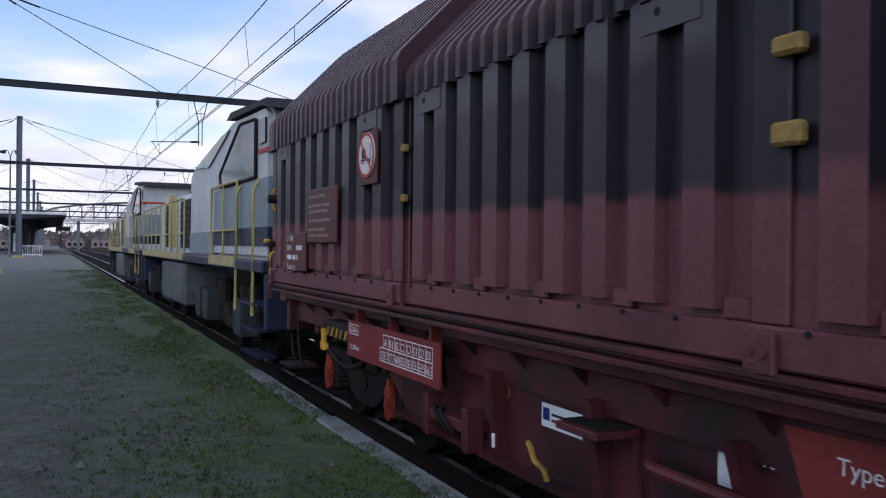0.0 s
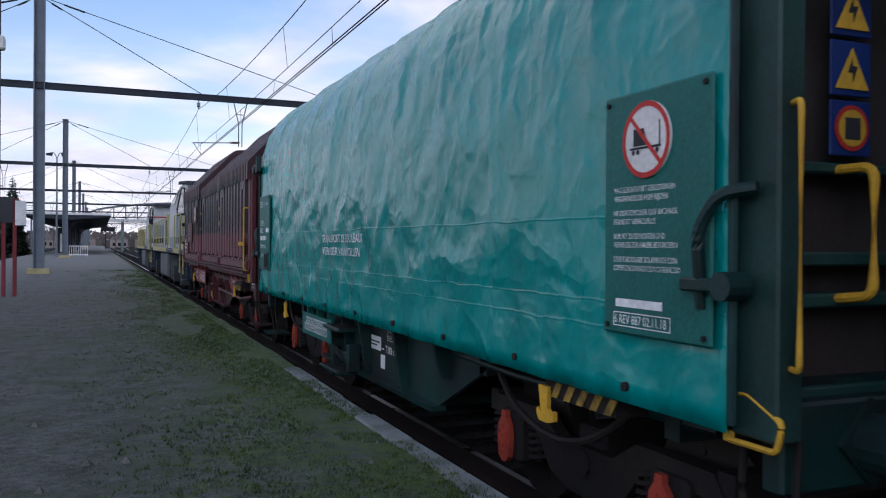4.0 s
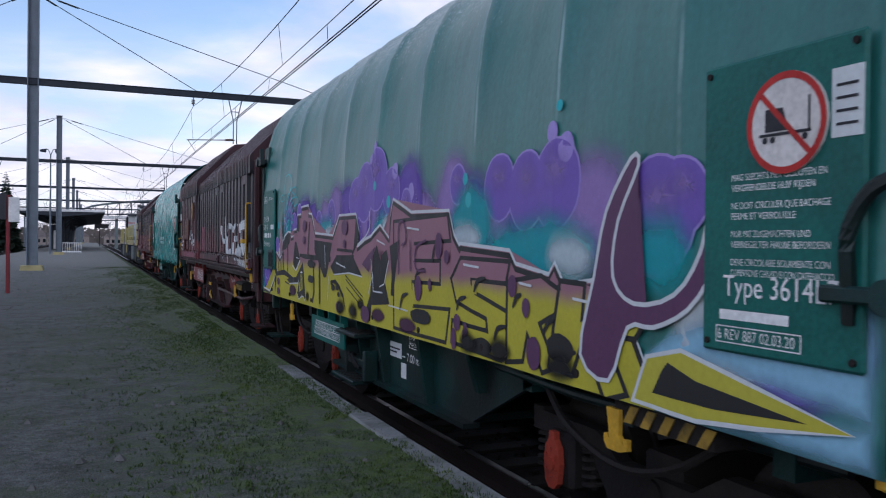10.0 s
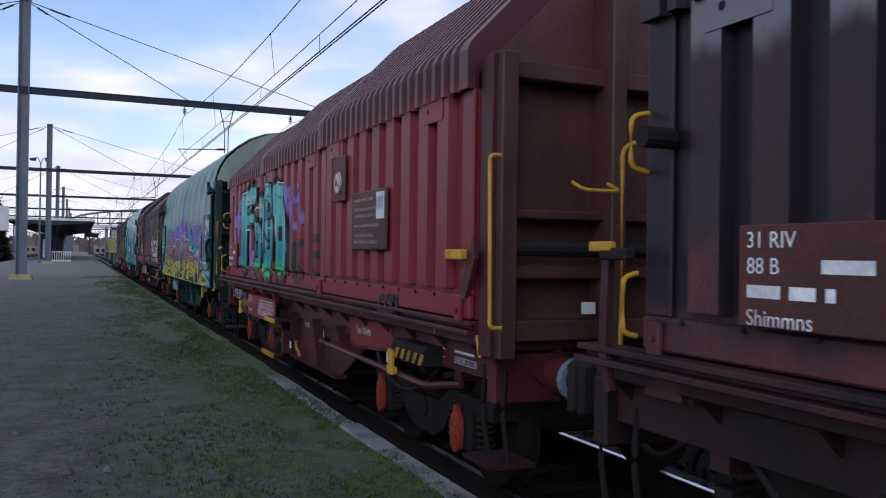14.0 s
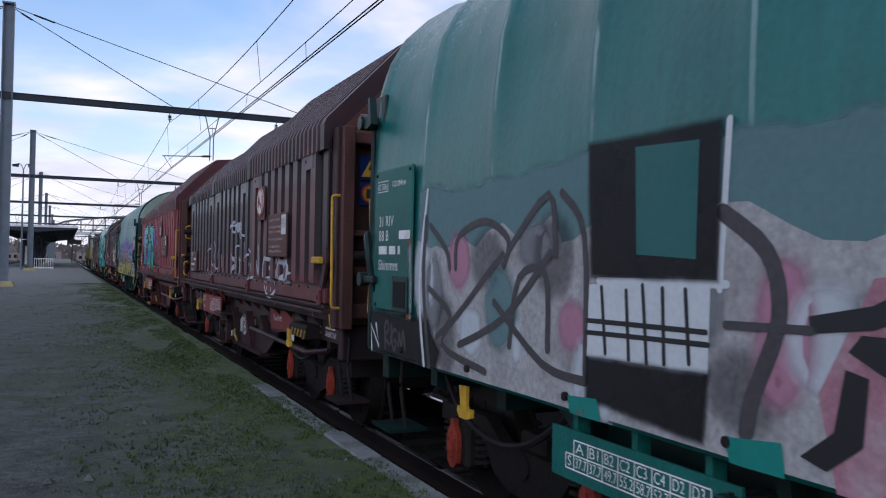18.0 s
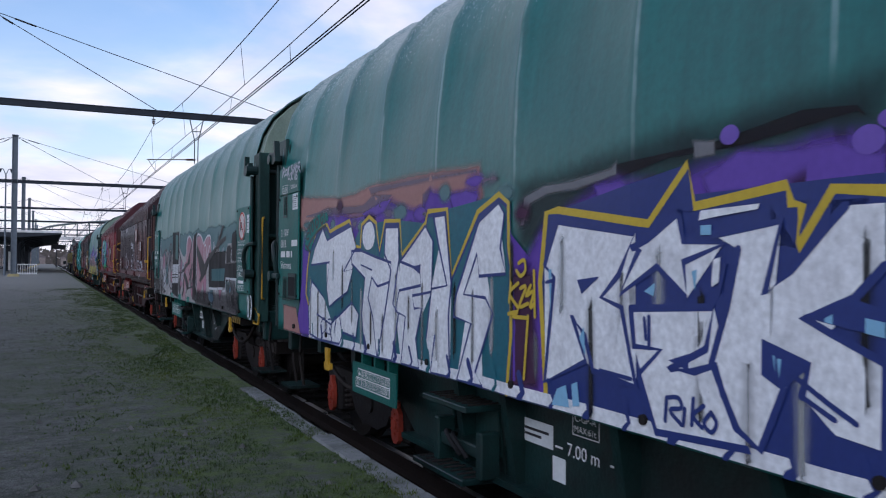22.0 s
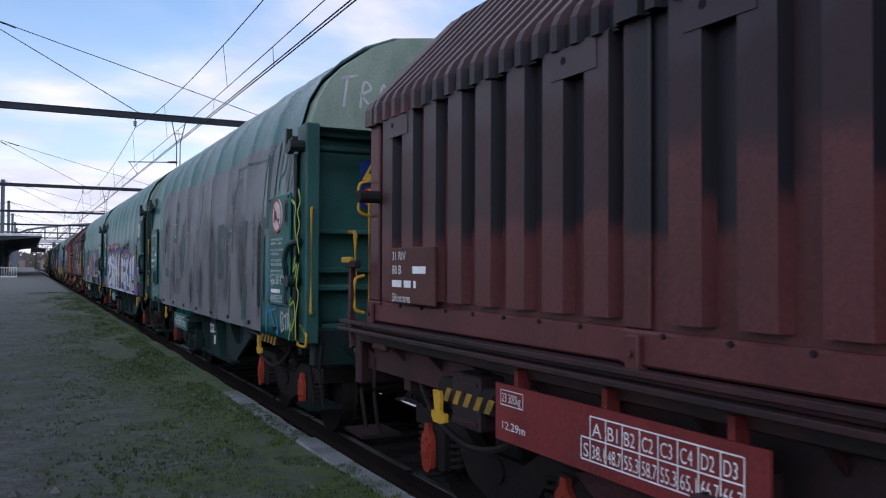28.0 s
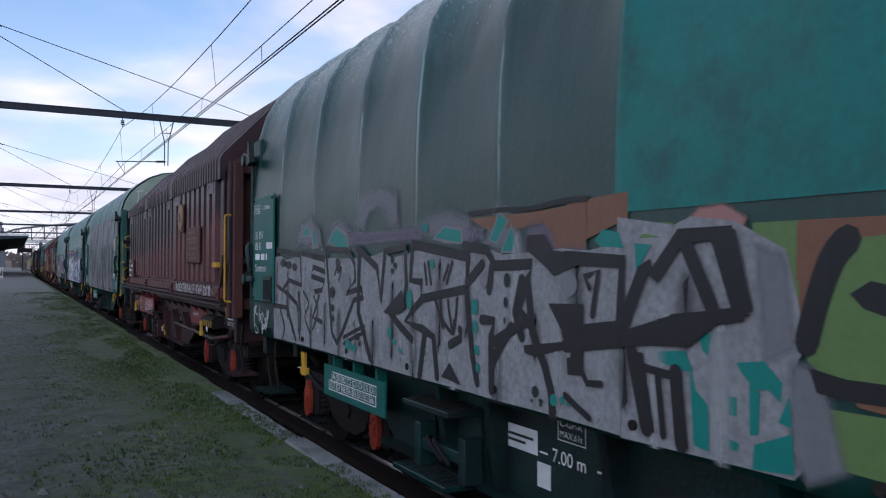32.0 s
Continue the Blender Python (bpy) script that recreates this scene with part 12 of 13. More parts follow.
lines(cv, face11, "spray_black", 0.06, 0.0146, [[(0.38, 2), (0.1, 1.97), (-0, 1.88), (-0.35, 1.89), (-0.31, 1.8), (-0.23, 1.65), (-0.34, 1.57)], [(0.04, 1.88), (0.07, 1.74)], [(0.15, 1.57), (0.01, 1.57), (0.04, 1.48), (0.03, 1.18)], [(0.04, 1.44), (-0.33, 1.6)], [(0.04, 1.32), (-0.16, 1.55)], [(-0.26, 1.81), (-0.2, 1.63), (-0.26, 1.5)], [(-0.31, 1.8), (-0.36, 1.53), (-0.47, 1.37), (-0.53, 1.24), (-0.54, 1.13)], [(0.33, 1.78), (0.15, 1.89)]], smooth=False)
shapes(cv, face11, "spray_black", 0, 0.0162, [[(1.57, 1.54), (1.24, 1.71), (1.17, 1.6), (1.23, 1.55), (1.44, 1.52)], [(-0.31, 2.04), (-0.47, 2.04), (-0.54, 1.96), (-0.81, 1.93), (-0.81, 1.9), (-0.49, 1.91), (-0.55, 1.83), (-0.45, 1.89), (-0.31, 1.96)], [(-0.5, 1.69), (-0.8, 1.7), (-0.8, 1.63), (-0.7, 1.57), (-0.62, 1.56), (-0.58, 1.64)], [(-0.28, 1.46), (-0.66, 1.51), (-0.67, 1.48), (-0.38, 1.41), (-0.29, 1.42)], [(-0.66, 1.43), (-0.76, 1.45), (-0.73, 1.62), (-0.8, 1.65), (-0.8, 1.36), (-0.67, 1.35)], [(0.66, 1.18), (0.55, 1.28), (0.4, 1.16), (0.53, 1.17)]], name='graffiti_block')
spots(cv, face11, "spray_teal2", 0.0170, [(0.89, 2.13, 0.04, 0.03), (1.11, 1.65, 0.05, 0.07), (0.23, 1.64, 0.04, 0.05), (0.22, 1.52, 0.03, 0.04), (0.2, 1.39, 0.03, 0.03), (0.19, 1.29, 0.02, 0.03), (1.45, 1.4, 0.04, 0.04), (1.36, 1.34, 0.04, 0.02), (1.26, 1.29, 0.03, 0.02), (-0.55, 1.21, 0.03, 0.03), (-0.62, 1.22, 0.02, 0.02), (-0.68, 1.21, 0.02, 0.01), (-0.74, 1.2, 0.02, 0.01), (2.25, 1.24, 0.07, 0.04), (2.12, 1.23, 0.05, 0.03), (0.79, 1.89, 0.03, 0.03)])
spots(cv, face11, "spray_black", 0.0174, [(2.53, 1.9, 0.05, 0.04), (2.65, 1.65, 0.06, 0.05), (2.64, 1.52, 0.04, 0.03), (2.64, 1.43, 0.04, 0.03), (-0.12, 1.8, 0.03, 0.04), (-0.11, 1.68, 0.02, 0.03), (-0.1, 1.58, 0.01, 0.02), (-0.39, 1.23, 0.03, 0.03), (-0.44, 1.19, 0.02, 0.01), (-0.36, 1.18, 0.01, 0.01), (-0.44, 1.17, 0.01, 0.01), (1.41, 1.92, 0.03, 0.03), (1.36, 1.88, 0.03, 0.02), (1.41, 1.84, 0.03, 0.02), (3.9, 1.88, 0.09, 0.04), (3.71, 1.86, 0.07, 0.04), (4.08, 1.9, 0.08, 0.04), (2.05, 1.32, 0.04, 0.03), (2.01, 1.27, 0.03, 0.02)])
spots(cv, face11, "spray_grey", 0.0172, [(2.35, 1.74, 0.13, 0.08), (0.13, 1.8, 0.05, 0.05), (-0.68, 1.79, 0.07, 0.06)])
for k in range(34):
    # chalky strokes of the roller in the silver
    y = 4.3 - 0.18 * k
    mist(cv, face11, "haze_pale" if k % 2 else "haze_soot", blob(y, 1.25 + 0.5 * rnd.random(), 0.05, rnd.uniform(0.12, 0.3)), 0.08, 0.0094 + 0.00001 * k)
mark(cv, "graffiti_tag", M["spray_pale"], lambda b: scribble(b, rnd, 5.15, 4.6, 1.14, 1.45, 8, 0.02), face11, 0.006)

# ---- overhead line ----
PORTALS = [35.2 * k for k in range(1, 9)]
BEAM_Z = 7.92


def portal(y, k):
    xm = -2.1 - min(0.55, 0.25 * k)
    th = thing("catenary_portal", "grey steel overhead line portal with tall guyed mast", "catenary mast", "overhead line portals", pose(0, y, 0))
    for x, top in ((xm, 11.4), (17.5, 9.2), (-16.5, 9.2)):
        m_ = bmesh.new()
        prof = [(-0.2, -0.17), (-0.16, -0.17), (-0.16, -0.03), (0.16, -0.03), (0.16, -0.17), (0.2, -0.17), (0.2, 0.17), (0.16, 0.17), (0.16, 0.03), (-0.16, 0.03), (-0.16, 0.17), (-0.2, 0.17)]
        low, high = [[m_.verts.new((x + a, b, z)) for a, b in prof] for z in (-0.6, top)]
        for q in range(12):
            m_.faces.new((low[q], low[(q + 1) % 12], high[(q + 1) % 12], high[q]))
        m_.faces.new(high)
        mo = part("mast", m_, M["pole"], th)
        c_ = bmesh.new()
        box(c_, x - 0.22, x + 0.22, -0.2, 0.2, top + 0.002, top + 0.06)
        part("mast_cap", c_, M["pole"], mo)
        if x == xm:
            b_ = bmesh.new()
            prism(b_, [(x - 0.42, PLAT_Z - 0.05), (x - 0.36, PLAT_Z + 0.2), (x + 0.36, PLAT_Z + 0.2), (x + 0.42, PLAT_Z - 0.05)], -0.4, 0.4)
            part("mast_foot", b_, M["ochre"], mo, "yellow painted concrete foot")
    b_ = bmesh.new()
    box(b_, -16.4, 17.4, -0.09, 0.09, BEAM_Z - 0.1, BEAM_Z + 0.1)
    box(b_, -16.4, 17.4, -0.12, 0.12, BEAM_Z + 0.1, BEAM_Z + 0.125)
    box(b_, -16.4, 17.4, -0.12, 0.12, BEAM_Z - 0.125, BEAM_Z - 0.1)
    part("beam", b_, M["beam"], th)
    for x in (4.0, 10.1, xm - 5.8, xm - 11):
        g_ = bmesh.new()
        rod(g_, (xm, 0, 11.36), (x, 0, BEAM_Z + 0.1), 0.016, 5)
        q = Vector((xm, 0, 11.36)).lerp(Vector((x, 0, BEAM_Z)), 0.07)
        q2 = Vector((xm, 0, 11.36)).lerp(Vector((x, 0, BEAM_Z)), 0.13)
        rod(g_, q, q2, 0.035, 6)
        part("guy_wire", g_, M["wire"], th)
    for xt in TRACKS[:3] + TRACKS[4:]:
        i_ = bmesh.new()
        x = xt - 0.1
        rod(i_, (x, 0, BEAM_Z - 0.1), (x, 0, BEAM_Z - 0.22), 0.02, 6)
        for q in range(3):
            rod(i_, (x, 0, BEAM_Z - 0.24 - q * 0.07), (x, 0, BEAM_Z - 0.28 - q * 0.07), 0.085, 10, 0.05)
        rod(i_, (x, 0, BEAM_Z - 0.4), (x, 0, BEAM_Z - 0.5), 0.02, 6)
        part("insulator", i_, M["insulator"], th)
        v_ = bmesh.new()
        xb = xt + 1.6
        for dx in (-0.28, 0.28):
            rod(v_, (xb + dx, 0, BEAM_Z - 0.1), (xb + dx * 0.25, 0, 6.9), 0.022, 5)
            rod(v_, (xb + dx * 0.25, 0, 6.9), (xb + dx * 0.25, 0, 5.95), 0.022, 5)
        rod(v_, (xb - 0.18, 0, 7.3), (xb + 0.18, 0, 7.3), 0.018, 5)
        vo = part("drop_bracket", v_, M["beam"], th)
        a_ = bmesh.new()
        rod(a_, (xb, 0, 6.12), (xt - 0.35, 0, 6.02), 0.02, 6)
        rod(a_, (xb - 0.1, 0, 6.12), (xb - 0.4, 0, 6.1), 0.045, 8)
        rod(a_, (xt - 0.3, 0, 6.02), (xt + 0.0, 0, 5.56), 0.012, 5)
        part("steady_arm", a_, M["insulator"], vo)
    return th


for k, y in enumerate(PORTALS):
    portal(y, k)


def sag(y, hi, lo):
    f = (y / 35.2) % 1.0
    return lo + (hi - lo) * (2 * f - 1) ** 2


def line(x):
    th = thing("overhead_line", "dark overhead contact and carrier wires with droppers", "overhead line", "overhead lines")
    ys = [-35.2 + i * 2.2 for i in range(0, 145)]
    for name, dx, hi, lo, r in (("carrier_wire", -0.1, 7.42, 6.76, 0.011), ("auxiliary_wire", 0.0, 5.98, 5.84, 0.009), ("contact_wire", -0.03, 5.53, 5.5, 0.012), ("contact_wire", 0.03, 5.53, 5.5, 0.012)):
        b_ = bmesh.new()
        tube(b_, [(x + dx, y, sag(y, hi, lo)) for y in ys], r, 5)
        part(name, b_, M["wire"], th)
    for k in range(-4, 26):
        y = 8.8 * k + 9.6
        b_ = bmesh.new()
        rod(b_, (x - 0.1, y, sag(y, 7.42, 6.76)), (x, y, sag(y, 5.98, 5.84)), 0.006, 4)
        part("dropper", b_, M["wire"], th)
    for k in range(-6, 40):
        y = 5.2 * k + 4.2
        b_ = bmesh.new()
        rod(b_, (x, y, sag(y, 5.98, 5.84)), (x + 0.03 * (-1) ** k, y + 0.05, 5.52), 0.006, 4)
        part("dropper", b_, M["wire"], th)


for x in (XC, XC + 4.4, XC + 8.8, -8.2, -12.6):
    line(x)

# ---- platform furniture ----
M["post_red"] = surface("red_post_paint", (0.17, 0.03, 0.035), 0.6)
M["board_dark"] = surface("sign_back", (0.05, 0.05, 0.055), 0.6)
M["canopy"] = surface("canopy_timber", (0.035, 0.04, 0.05), 0.7)
M["canopy_edge"] = surface("canopy_fascia", (0.66, 0.65, 0.64), 0.6)
M["leafless"] = surface("bare_twigs", (0.13, 0.115, 0.105), 0.95)
M["conifer"] = surface("conifer_needles", (0.05, 0.075, 0.055), 0.9, var=0.4)
M["brick_far"] = surface("far_brick", (0.3, 0.25, 0.23), 0.9)
M["render_far"] = surface("far_render", (0.4, 0.37, 0.34), 0.9)
M["slate_far"] = surface("far_roof", (0.2, 0.17, 0.17), 0.8)
M["bridge"] = surface("bridge_steel", (0.16, 0.19, 0.19), 0.6)
M["signal_red"] = bpy.data.materials.new("signal_lens")
M["signal_red"].use_nodes = True
M["signal_red"].node_tree.nodes["Principled BSDF"].inputs["Emission Color"].default_value = (1, 0.05, 0.03, 1)
M["signal_red"].node_tree.nodes["Principled BSDF"].inputs["Emission Strength"].default_value = 6
M["lamp_warm"] = bpy.data.materials.new("lamp_lens")
M["lamp_warm"].use_nodes = True
M["lamp_warm"].node_tree.nodes["Principled BSDF"].inputs["Emission Color"].default_value = (1, 0.62, 0.3, 1)
M["lamp_warm"].node_tree.nodes["Principled BSDF"].inputs["Emission Strength"].default_value = 5

th = thing("platform_sign", "two dark red posts with boards seen from behind", "sign", m=pose(-1.76, 20.6, 0))
for x in (-0.17, 0.05):
    b_ = bmesh.new()
    box(b_, x - 0.04, x + 0.04, -0.04, 0.04, PLAT_Z - 0.05, 2.85, 0.008)
    part("post", b_, M["post_red"], th)
b_ = bmesh.new()
box(b_, -0.3, 0.02, -0.06, -0.045, 2.3, 2.88, 0.006)
part("board", b_, M["board_dark"], th)
b_ = bmesh.new()
box(b_, 0.06, 0.28, -0.06, -0.045, 2.25, 2.8, 0.006)
part("board", b_, M["canopy_edge"], th, "pale grey board")

th = thing("street_lamp", "slim grey platform lamp with two small heads", "lamp", m=pose(-3.1, 74, 0))
b_ = bmesh.new()
rod(b_, (0, 0, PLAT_Z - 0.1), (0, 0, 8.8), 0.09, 8, 0.05)
part("pole", b_, M["pole"], th)
for sx in (-1, 1):
    b_ = bmesh.new()
    tube(b_, bend([(0, 0, 8.7), (sx * 0.2, 0, 9.2), (sx * 0.5, 0, 9.15)], 0.2), 0.035, 6)
    part("arm", b_, M["pole"], th)
    b_ = bmesh.new()
    prism(b_, [(sx * 0.3, 9.2), (sx * 0.8, 9.1), (sx * 0.8, 8.95), (sx * 0.35, 8.9)], -0.15, 0.15)
    part("lamp_head", b_, M["beam"], th)
th = thing("floodlight_pole", "dark steel pole with a floodlight", "lamp", m=pose(-1.70, 16.8, 0))
b_ = bmesh.new()
rod(b_, (0, 0, PLAT_Z - 0.1), (0, 0, 8.2), 0.07, 8)
part("pole", b_, M["beam"], th)
b_ = bmesh.new()
box(b_, -0.02, 0.14, -0.1, 0.1, 5.35, 5.6, 0.03)
part("floodlight", b_, M["canopy_edge"], th)

# platform canopy on columns with curved brackets
cy0, cy1 = 88.0, 150.0
th = thing("platform_canopy", "dark timber platform canopy on steel columns", "canopy", m=pose(-2.8, 0, 0))
b_ = bmesh.new()
prism(b_, [(-4.1, 4.45), (-4.1, 4.7), (0, 4.55), (4.0, 4.7), (4.0, 4.45), (0.4, 4.1), (-0.4, 4.1)], cy0, cy1)
part("roof", b_, M["canopy"], th)
b_ = bmesh.new()
for x in (-4.14, 4.0):
    box(b_, x, x + 0.04, cy0, cy1, 4.5, 4.78)
box(b_, -4.1, 4.0, cy0 - 0.04, cy0, 4.56, 4.78)
part("fascia", b_, M["canopy_edge"], th)
for k in range(9):
    y = cy0 + 1.5 + k * 7.2
    b_ = bmesh.new()
    rod(b_, (0, y, PLAT_Z - 0.1), (0, y, 4.2), 0.14, 10)
    co_ = part("column", b_, M["canopy"], th)
    for sx in (-1, 1):
        b_ = bmesh.new()
        tube(b_, bend([(0, y, 2.9), (sx * 0.6, y, 3.9), (sx * 2.2, y, 4.3)], 0.9, 6), 0.07, 6)
        part("bracket", b_, M["canopy"], co_)
th = thing("waiting_room", "low dark waiting room under the canopy", "building", m=pose(-2.9, 104, PLAT_Z))
b_ = bmesh.new()
box(b_, -1.5, 0.1, 0, 14, 0, 2.9)
part("wall", b_, M["canopy"], th)
for y in (2.0, 6.0, 10.0):
    b_ = bmesh.new()
    box(b_, 0.1, 0.14, y, y + 1.6, 0.9, 2.2)
    part("window", b_, M["window"], th)
b_ = bmesh.new()
box(b_, -1.1, -0.3, -0.04, 0, 0.1, 2.2)
part("door", b_, M["canopy_edge"], th)
th = thing("barrier", "white slatted barrier on the platform", "barrier", m=pose(-1.55, 78, PLAT_Z))
for z in (0.1, 0.85):
    b_ = bmesh.new()
    box(b_, -0.75, 0.75, -0.03, 0.03, z, z + 0.08)
    part("rail", b_, M["white"], th)
for k in range(9):
    b_ = bmesh.new()
    box(b_, -0.72 + k * 0.18 - 0.02, -0.72 + k * 0.18 + 0.02, -0.02, 0.02, 0, 0.93)
    part("slat", b_, M["white"], th)
th = thing("info_screen", "dark hanging platform display with red signal below", "screen", m=pose(1.0, 96, 0))
b_ = bmesh.new()
box(b_, -0.7, 0.7, -0.1, 0.1, 3.1, 3.55, 0.02)
part("case", b_, M["board_dark"], th)
b_ = bmesh.new()
rod(b_, (0, 0, 3.5), (0, 0, 4.45), 0.03, 6)
part("hanger", b_, M["board_dark"], th)
th = thing("signal", "railway signal with a red light by the track", "signal", m=pose(1.25, 150, 0))
b_ = bmesh.new()
rod(b_, (0, 0, -0.6), (0, 0, 4.6), 0.07, 8)
part("post", b_, M["beam"], th)
b_ = bmesh.new()
box(b_, -0.25, 0.25, -0.1, 0.1, 3.9, 5.0, 0.04)
hd_ = part("signal_head", b_, M["black"], th)
b_ = bmesh.new()
rod(b_, (0, -0.16, 4.2), (0, -0.1, 4.2), 0.11, 12)
part("lens", b_, M["signal_red"], hd_, "glowing red lens")

# ---- the far end: footbridge, houses, trees ----
th = thing("footbridge", "grey steel truss footbridge over the tracks", "bridge", m=pose(0, 240, 0))
b_ = bmesh.new()
box(b_, -6, 60, -1.5, 1.5, 7.4, 8.3)
part("deck", b_, M["canopy_edge"], th)


def chord(x):
    return 10.0 + 3.2 * math.sin(math.pi * min(1, max(0, (x + 2) / 62.0))) ** 0.6


for sy in (-1.5, 1.5):
    b_ = bmesh.new()
    tube(b_, [(x, sy, chord(x)) for x in range(-2, 61, 2)], 0.22, 5)
    part("top_chord", b_, M["bridge"], th)
    for x in range(-2, 60, 3):
        b_ = bmesh.new()
        rod(b_, (x, sy, 8.2), (x, sy, chord(x)), 0.12, 5)
        rod(b_, (x, sy, 8.2), (x + 3, sy, chord(x + 3)), 0.08, 5)
        part("web_member", b_, M["bridge"], th)
for x in (-3, 6.2, 16, 28, 42, 56):
    b_ = bmesh.new()
    box(b_, x - 0.4, x + 0.4, -0.8, 0.8, -0.62, 7.4)
    part("pier", b_, M["bridge"], th)


def house(x, y, w, d, h, mat, roof, turn=0):
    th = thing("house", "far brick house with a pitched roof beyond the tracks", "house", "far houses", pose(x, y, -0.62, 0, 0, turn))
    b_ = bmesh.new()
    box(b_, -w / 2, w / 2, 0, d, 0, h)
    part("wall", b_, mat, th)
    b_ = bmesh.new()
    prism(b_, [(-w / 2 - 0.3, h), (0, h + w * 0.38), (w / 2 + 0.3, h)], -0.3, d + 0.3)
    r_ = part("roof", b_, roof, th)
    c_ = bmesh.new()
    box(c_, w * 0.15, w * 0.15 + 0.7, d * 0.4, d * 0.4 + 0.7, h + w * 0.2, h + w * 0.38 + 1.2)
    part("chimney", c_, mat, r_)
    for z in [1.0 + 2.9 * i for i in range(int(h / 2.9))]:
        for i in range(int(w / 2.2)):
            b_ = bmesh.new()
            xx = -w / 2 + 0.9 + i * 2.2
            box(b_, xx, xx + 1.1, -0.05, 0.02, z, z + 1.4)
            part("window", b_, M["window"], th)


random.seed(21)
for i in range(16):
    house(-70 + i * 13 + random.uniform(-2, 2), 330 + random.uniform(-20, 60), random.uniform(7, 10), 9, random.choice((3.0, 3.3, 3.8)), random.choice((M["brick_far"], M["render_far"], M["brick_far"])), M["slate_far"])
for i in range(7):
    house(-32 - i * 3, 90 + i * 32, 8, 10, 4.2, M["brick_far"], M["slate_far"], 70)


def conifer(x, y, h):
    th = thing("conifer", "dark green conifer with drooping tiers of branches", "tree", "trees", pose(x, y, -0.62))
    b_ = bmesh.new()
    rod(b_, (0, 0, 0), (0, 0, h), h * 0.02, 8, 0.02)
    part("trunk", b_, M["leafless"], th)
    b_ = bmesh.new()
    for k in range(46):
        z = h * (0.12 + 0.86 * k / 46)
        rad = h * 0.2 * (1 - k / 46) ** 0.8 + 0.15
        for q in range(11):
            a = random.random() * 6.28
            r = rad * random.uniform(0.6, 1.1)
            tip = Vector((r * math.cos(a), r * math.sin(a), z - r * random.uniform(0.1, 0.35)))
            s = Vector((-math.sin(a), math.cos(a), 0)) * r * 0.22
            mid = Vector((0, 0, z)).lerp(tip, 0.55) + Vector((0, 0, 0.05 * r))
            v = [b_.verts.new(c) for c in ((0, 0, z), mid + s, tip, mid - s, mid - Vector((0, 0, 0.3 * r)))]
            for f_ in ((0, 1, 2, 3), (0, 4, 2, 1), (0, 3, 2, 4)):
                b_.faces.new([v[i] for i in f_])
    part("crown", b_, M["conifer"], th)


def bare_tree(x, y, h):
    th = thing("bare_tree", "bare winter tree with fine grey twigs", "tree", "trees", pose(x, y, -0.62))
    b_, t_ = bmesh.new(), bmesh.new()

    def grow(p, d, ln, r, lv):
        q = p + d * ln
        rod(b_ if lv < 2 else t_, p, q, r, 5 if lv < 2 else 3, r * 0.6)
        if lv == 4:
            return
        for k in range(4 if lv else 6):
            nd = (d + Vector((random.uniform(-1, 1), random.uniform(-1, 1), random.uniform(-0.3, 0.7))) * 0.75).normalized()
            grow(p.lerp(q, random.uniform(0.55, 1)), nd, ln * random.uniform(0.55, 0.75), max(r * 0.5, 0.018), lv + 1)
    grow(Vector((0, 0, 0)), Vector((0, 0, 1)), h * 0.36, h * 0.016, 0)
    part("trunk", b_, M["leafless"], th)
    part("crown", t_, M["leafless"], th)
    return th


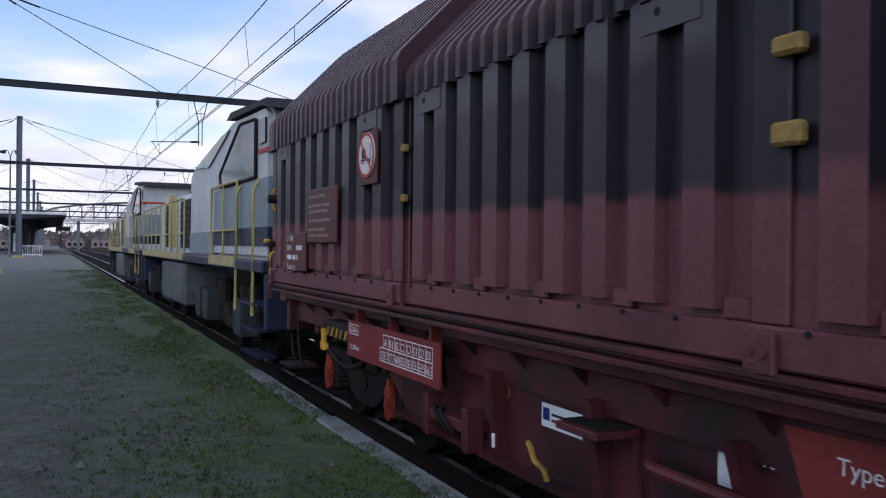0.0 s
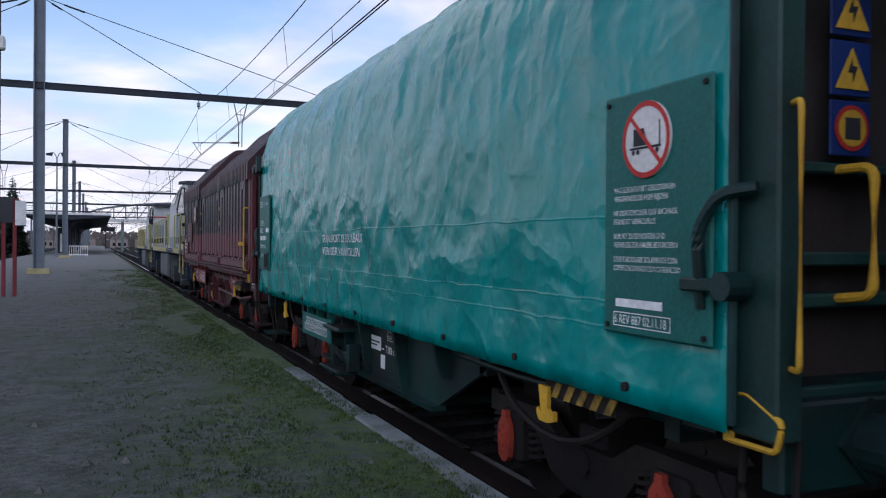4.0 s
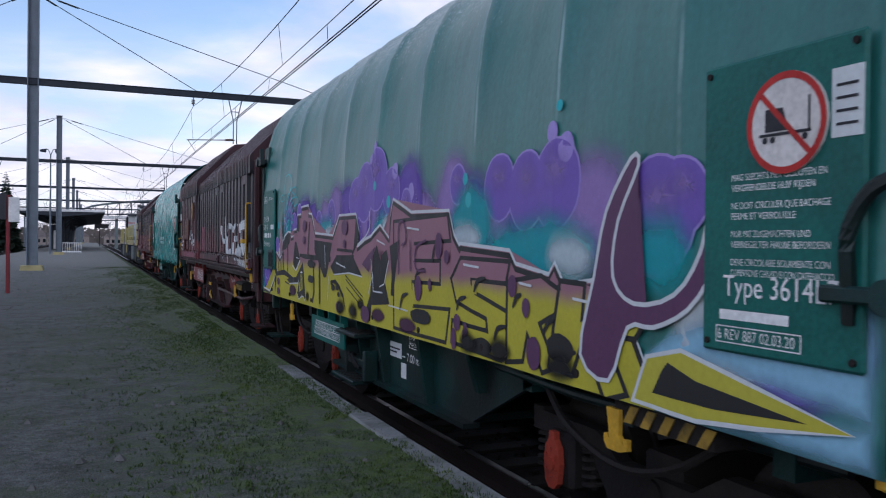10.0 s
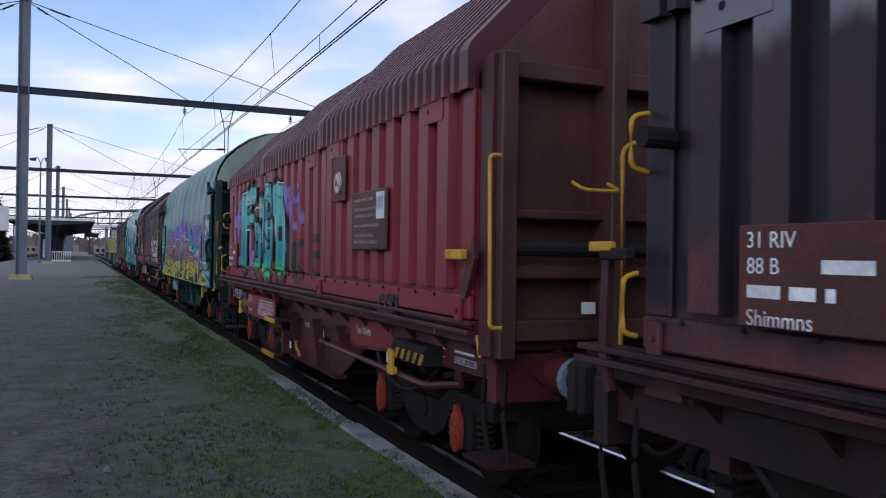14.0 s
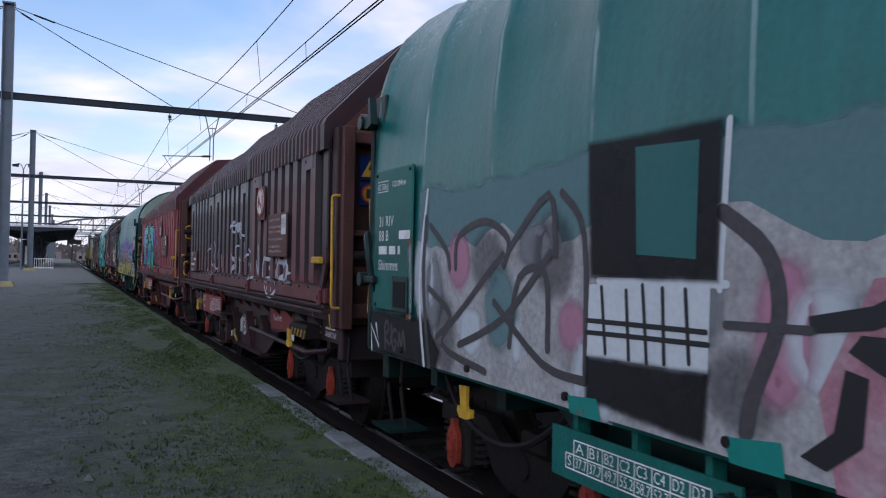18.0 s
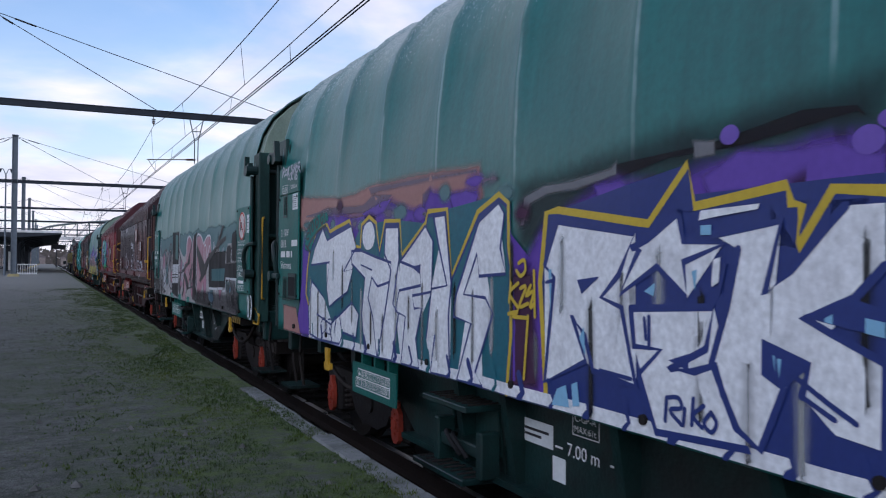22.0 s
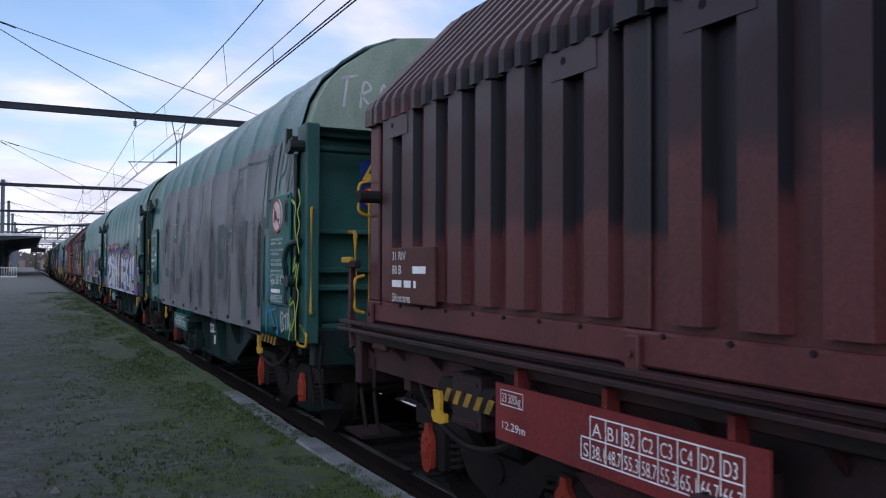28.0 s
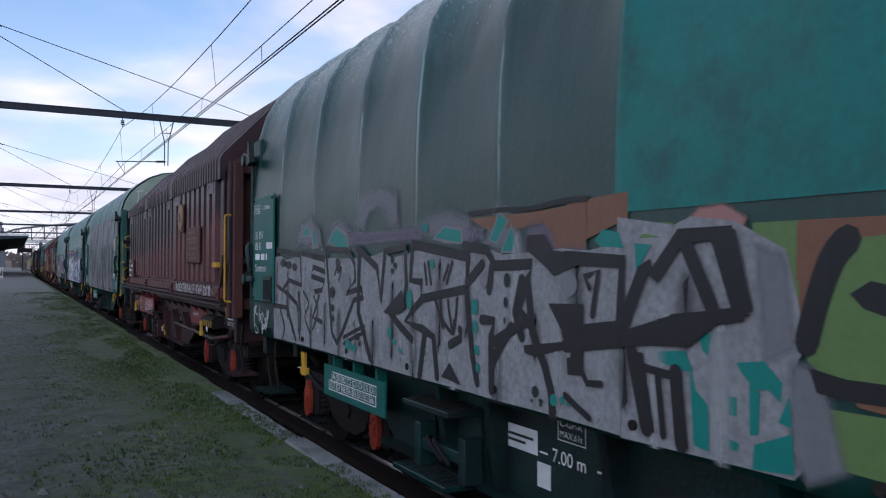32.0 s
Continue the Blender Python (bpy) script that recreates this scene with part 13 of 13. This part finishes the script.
random.seed(8)
conifer(-10.4, 122, 11.4)
conifer(-19, 128, 8.0)
tr_ = [bare_tree(-24, 110, 9.5), bare_tree(-30, 150, 11)]
for i in range(10):
    copy_thing(tr_[i % 2], pose(-20 - random.uniform(0, 16), 85 + i * 22, -0.62, 0, 0, random.uniform(0, 360)))
for i in range(14):
    copy_thing(tr_[i % 2], pose(-40 + i * 9 + random.uniform(-3, 3), 290 + random.uniform(0, 60), -0.62, 0, 0, random.uniform(0, 360)))

# far bare woods that close the view beyond the houses
rw = random.Random(31)
wv, wf = [], []
for k in range(16000):
    x, y = rw.uniform(-260, 200), rw.uniform(440, 520)
    top = 7.5 + 3.5 * noise.noise((x * 0.05, y * 0.03, 4.0)) + 1.5 * noise.noise((x * 0.3, y * 0.2, 8.0))
    z = -0.62 + top * rw.random() ** 0.8
    s = rw.uniform(0.4, 1.2)
    a = rw.random() * 6.28
    n0 = len(wv)
    wv += [(x + s * math.cos(a + q), y + rw.uniform(-0.3, 0.3), z + 1.2 * s * math.sin(a + q)) for q in (0.0, 1.9, 4.2)]
    wf.append((n0, n0 + 1, n0 + 2))
wm = bpy.data.meshes.new("far_woods")
wm.from_pydata(wv, [], wf)
M["far_woods"] = surface("far_bare_woods", (0.13, 0.11, 0.1), 0.95, dirt=(0.08, 0.085, 0.06), dirt_amount=0.8, dirt_scale=0.05, scale=0.2, var=0.3, bump=0)
wm.materials.append(M["far_woods"])
thing("far_woods", "bare brown woods far beyond the station", "woods", data=wm, kind="stuff")

TRAIN = [(th, centre(k)) for k, (th, _) in WAGONS.items()] + LOCOS


# ---- what moves ----
# seconds and metres that the train has gone along its track
RUN = [(0, -0.9), (2, 6.95), (4, 14.8), (6, 22.63), (8, 30.4), (10, 38.11), (12, 45.66), (14, 53.31), (16, 60.82), (18, 68.36), (20, 75.8), (22, 83.13), (24, 90.22), (26, 97.38), (28, 104.58), (30, 111.84), (32, 119.38)]


def gone(t):
    return float(np.interp(t, [r[0] for r in RUN], [r[1] for r in RUN]))


def motions():
    for ob, c in TRAIN:
        walk(ob, [(t, pose(XC, c + s, 0)) for t, s in RUN])
    # the wheels roll with the way gone
    ticks = [k * 32 / 213 for k in range(214)]
    for w in WHEELS:
        x, y, z = w.location
        walk(w, [(t, pose(x, y, z, -math.degrees(gone(t) / 0.46))) for t in ticks])


motions()
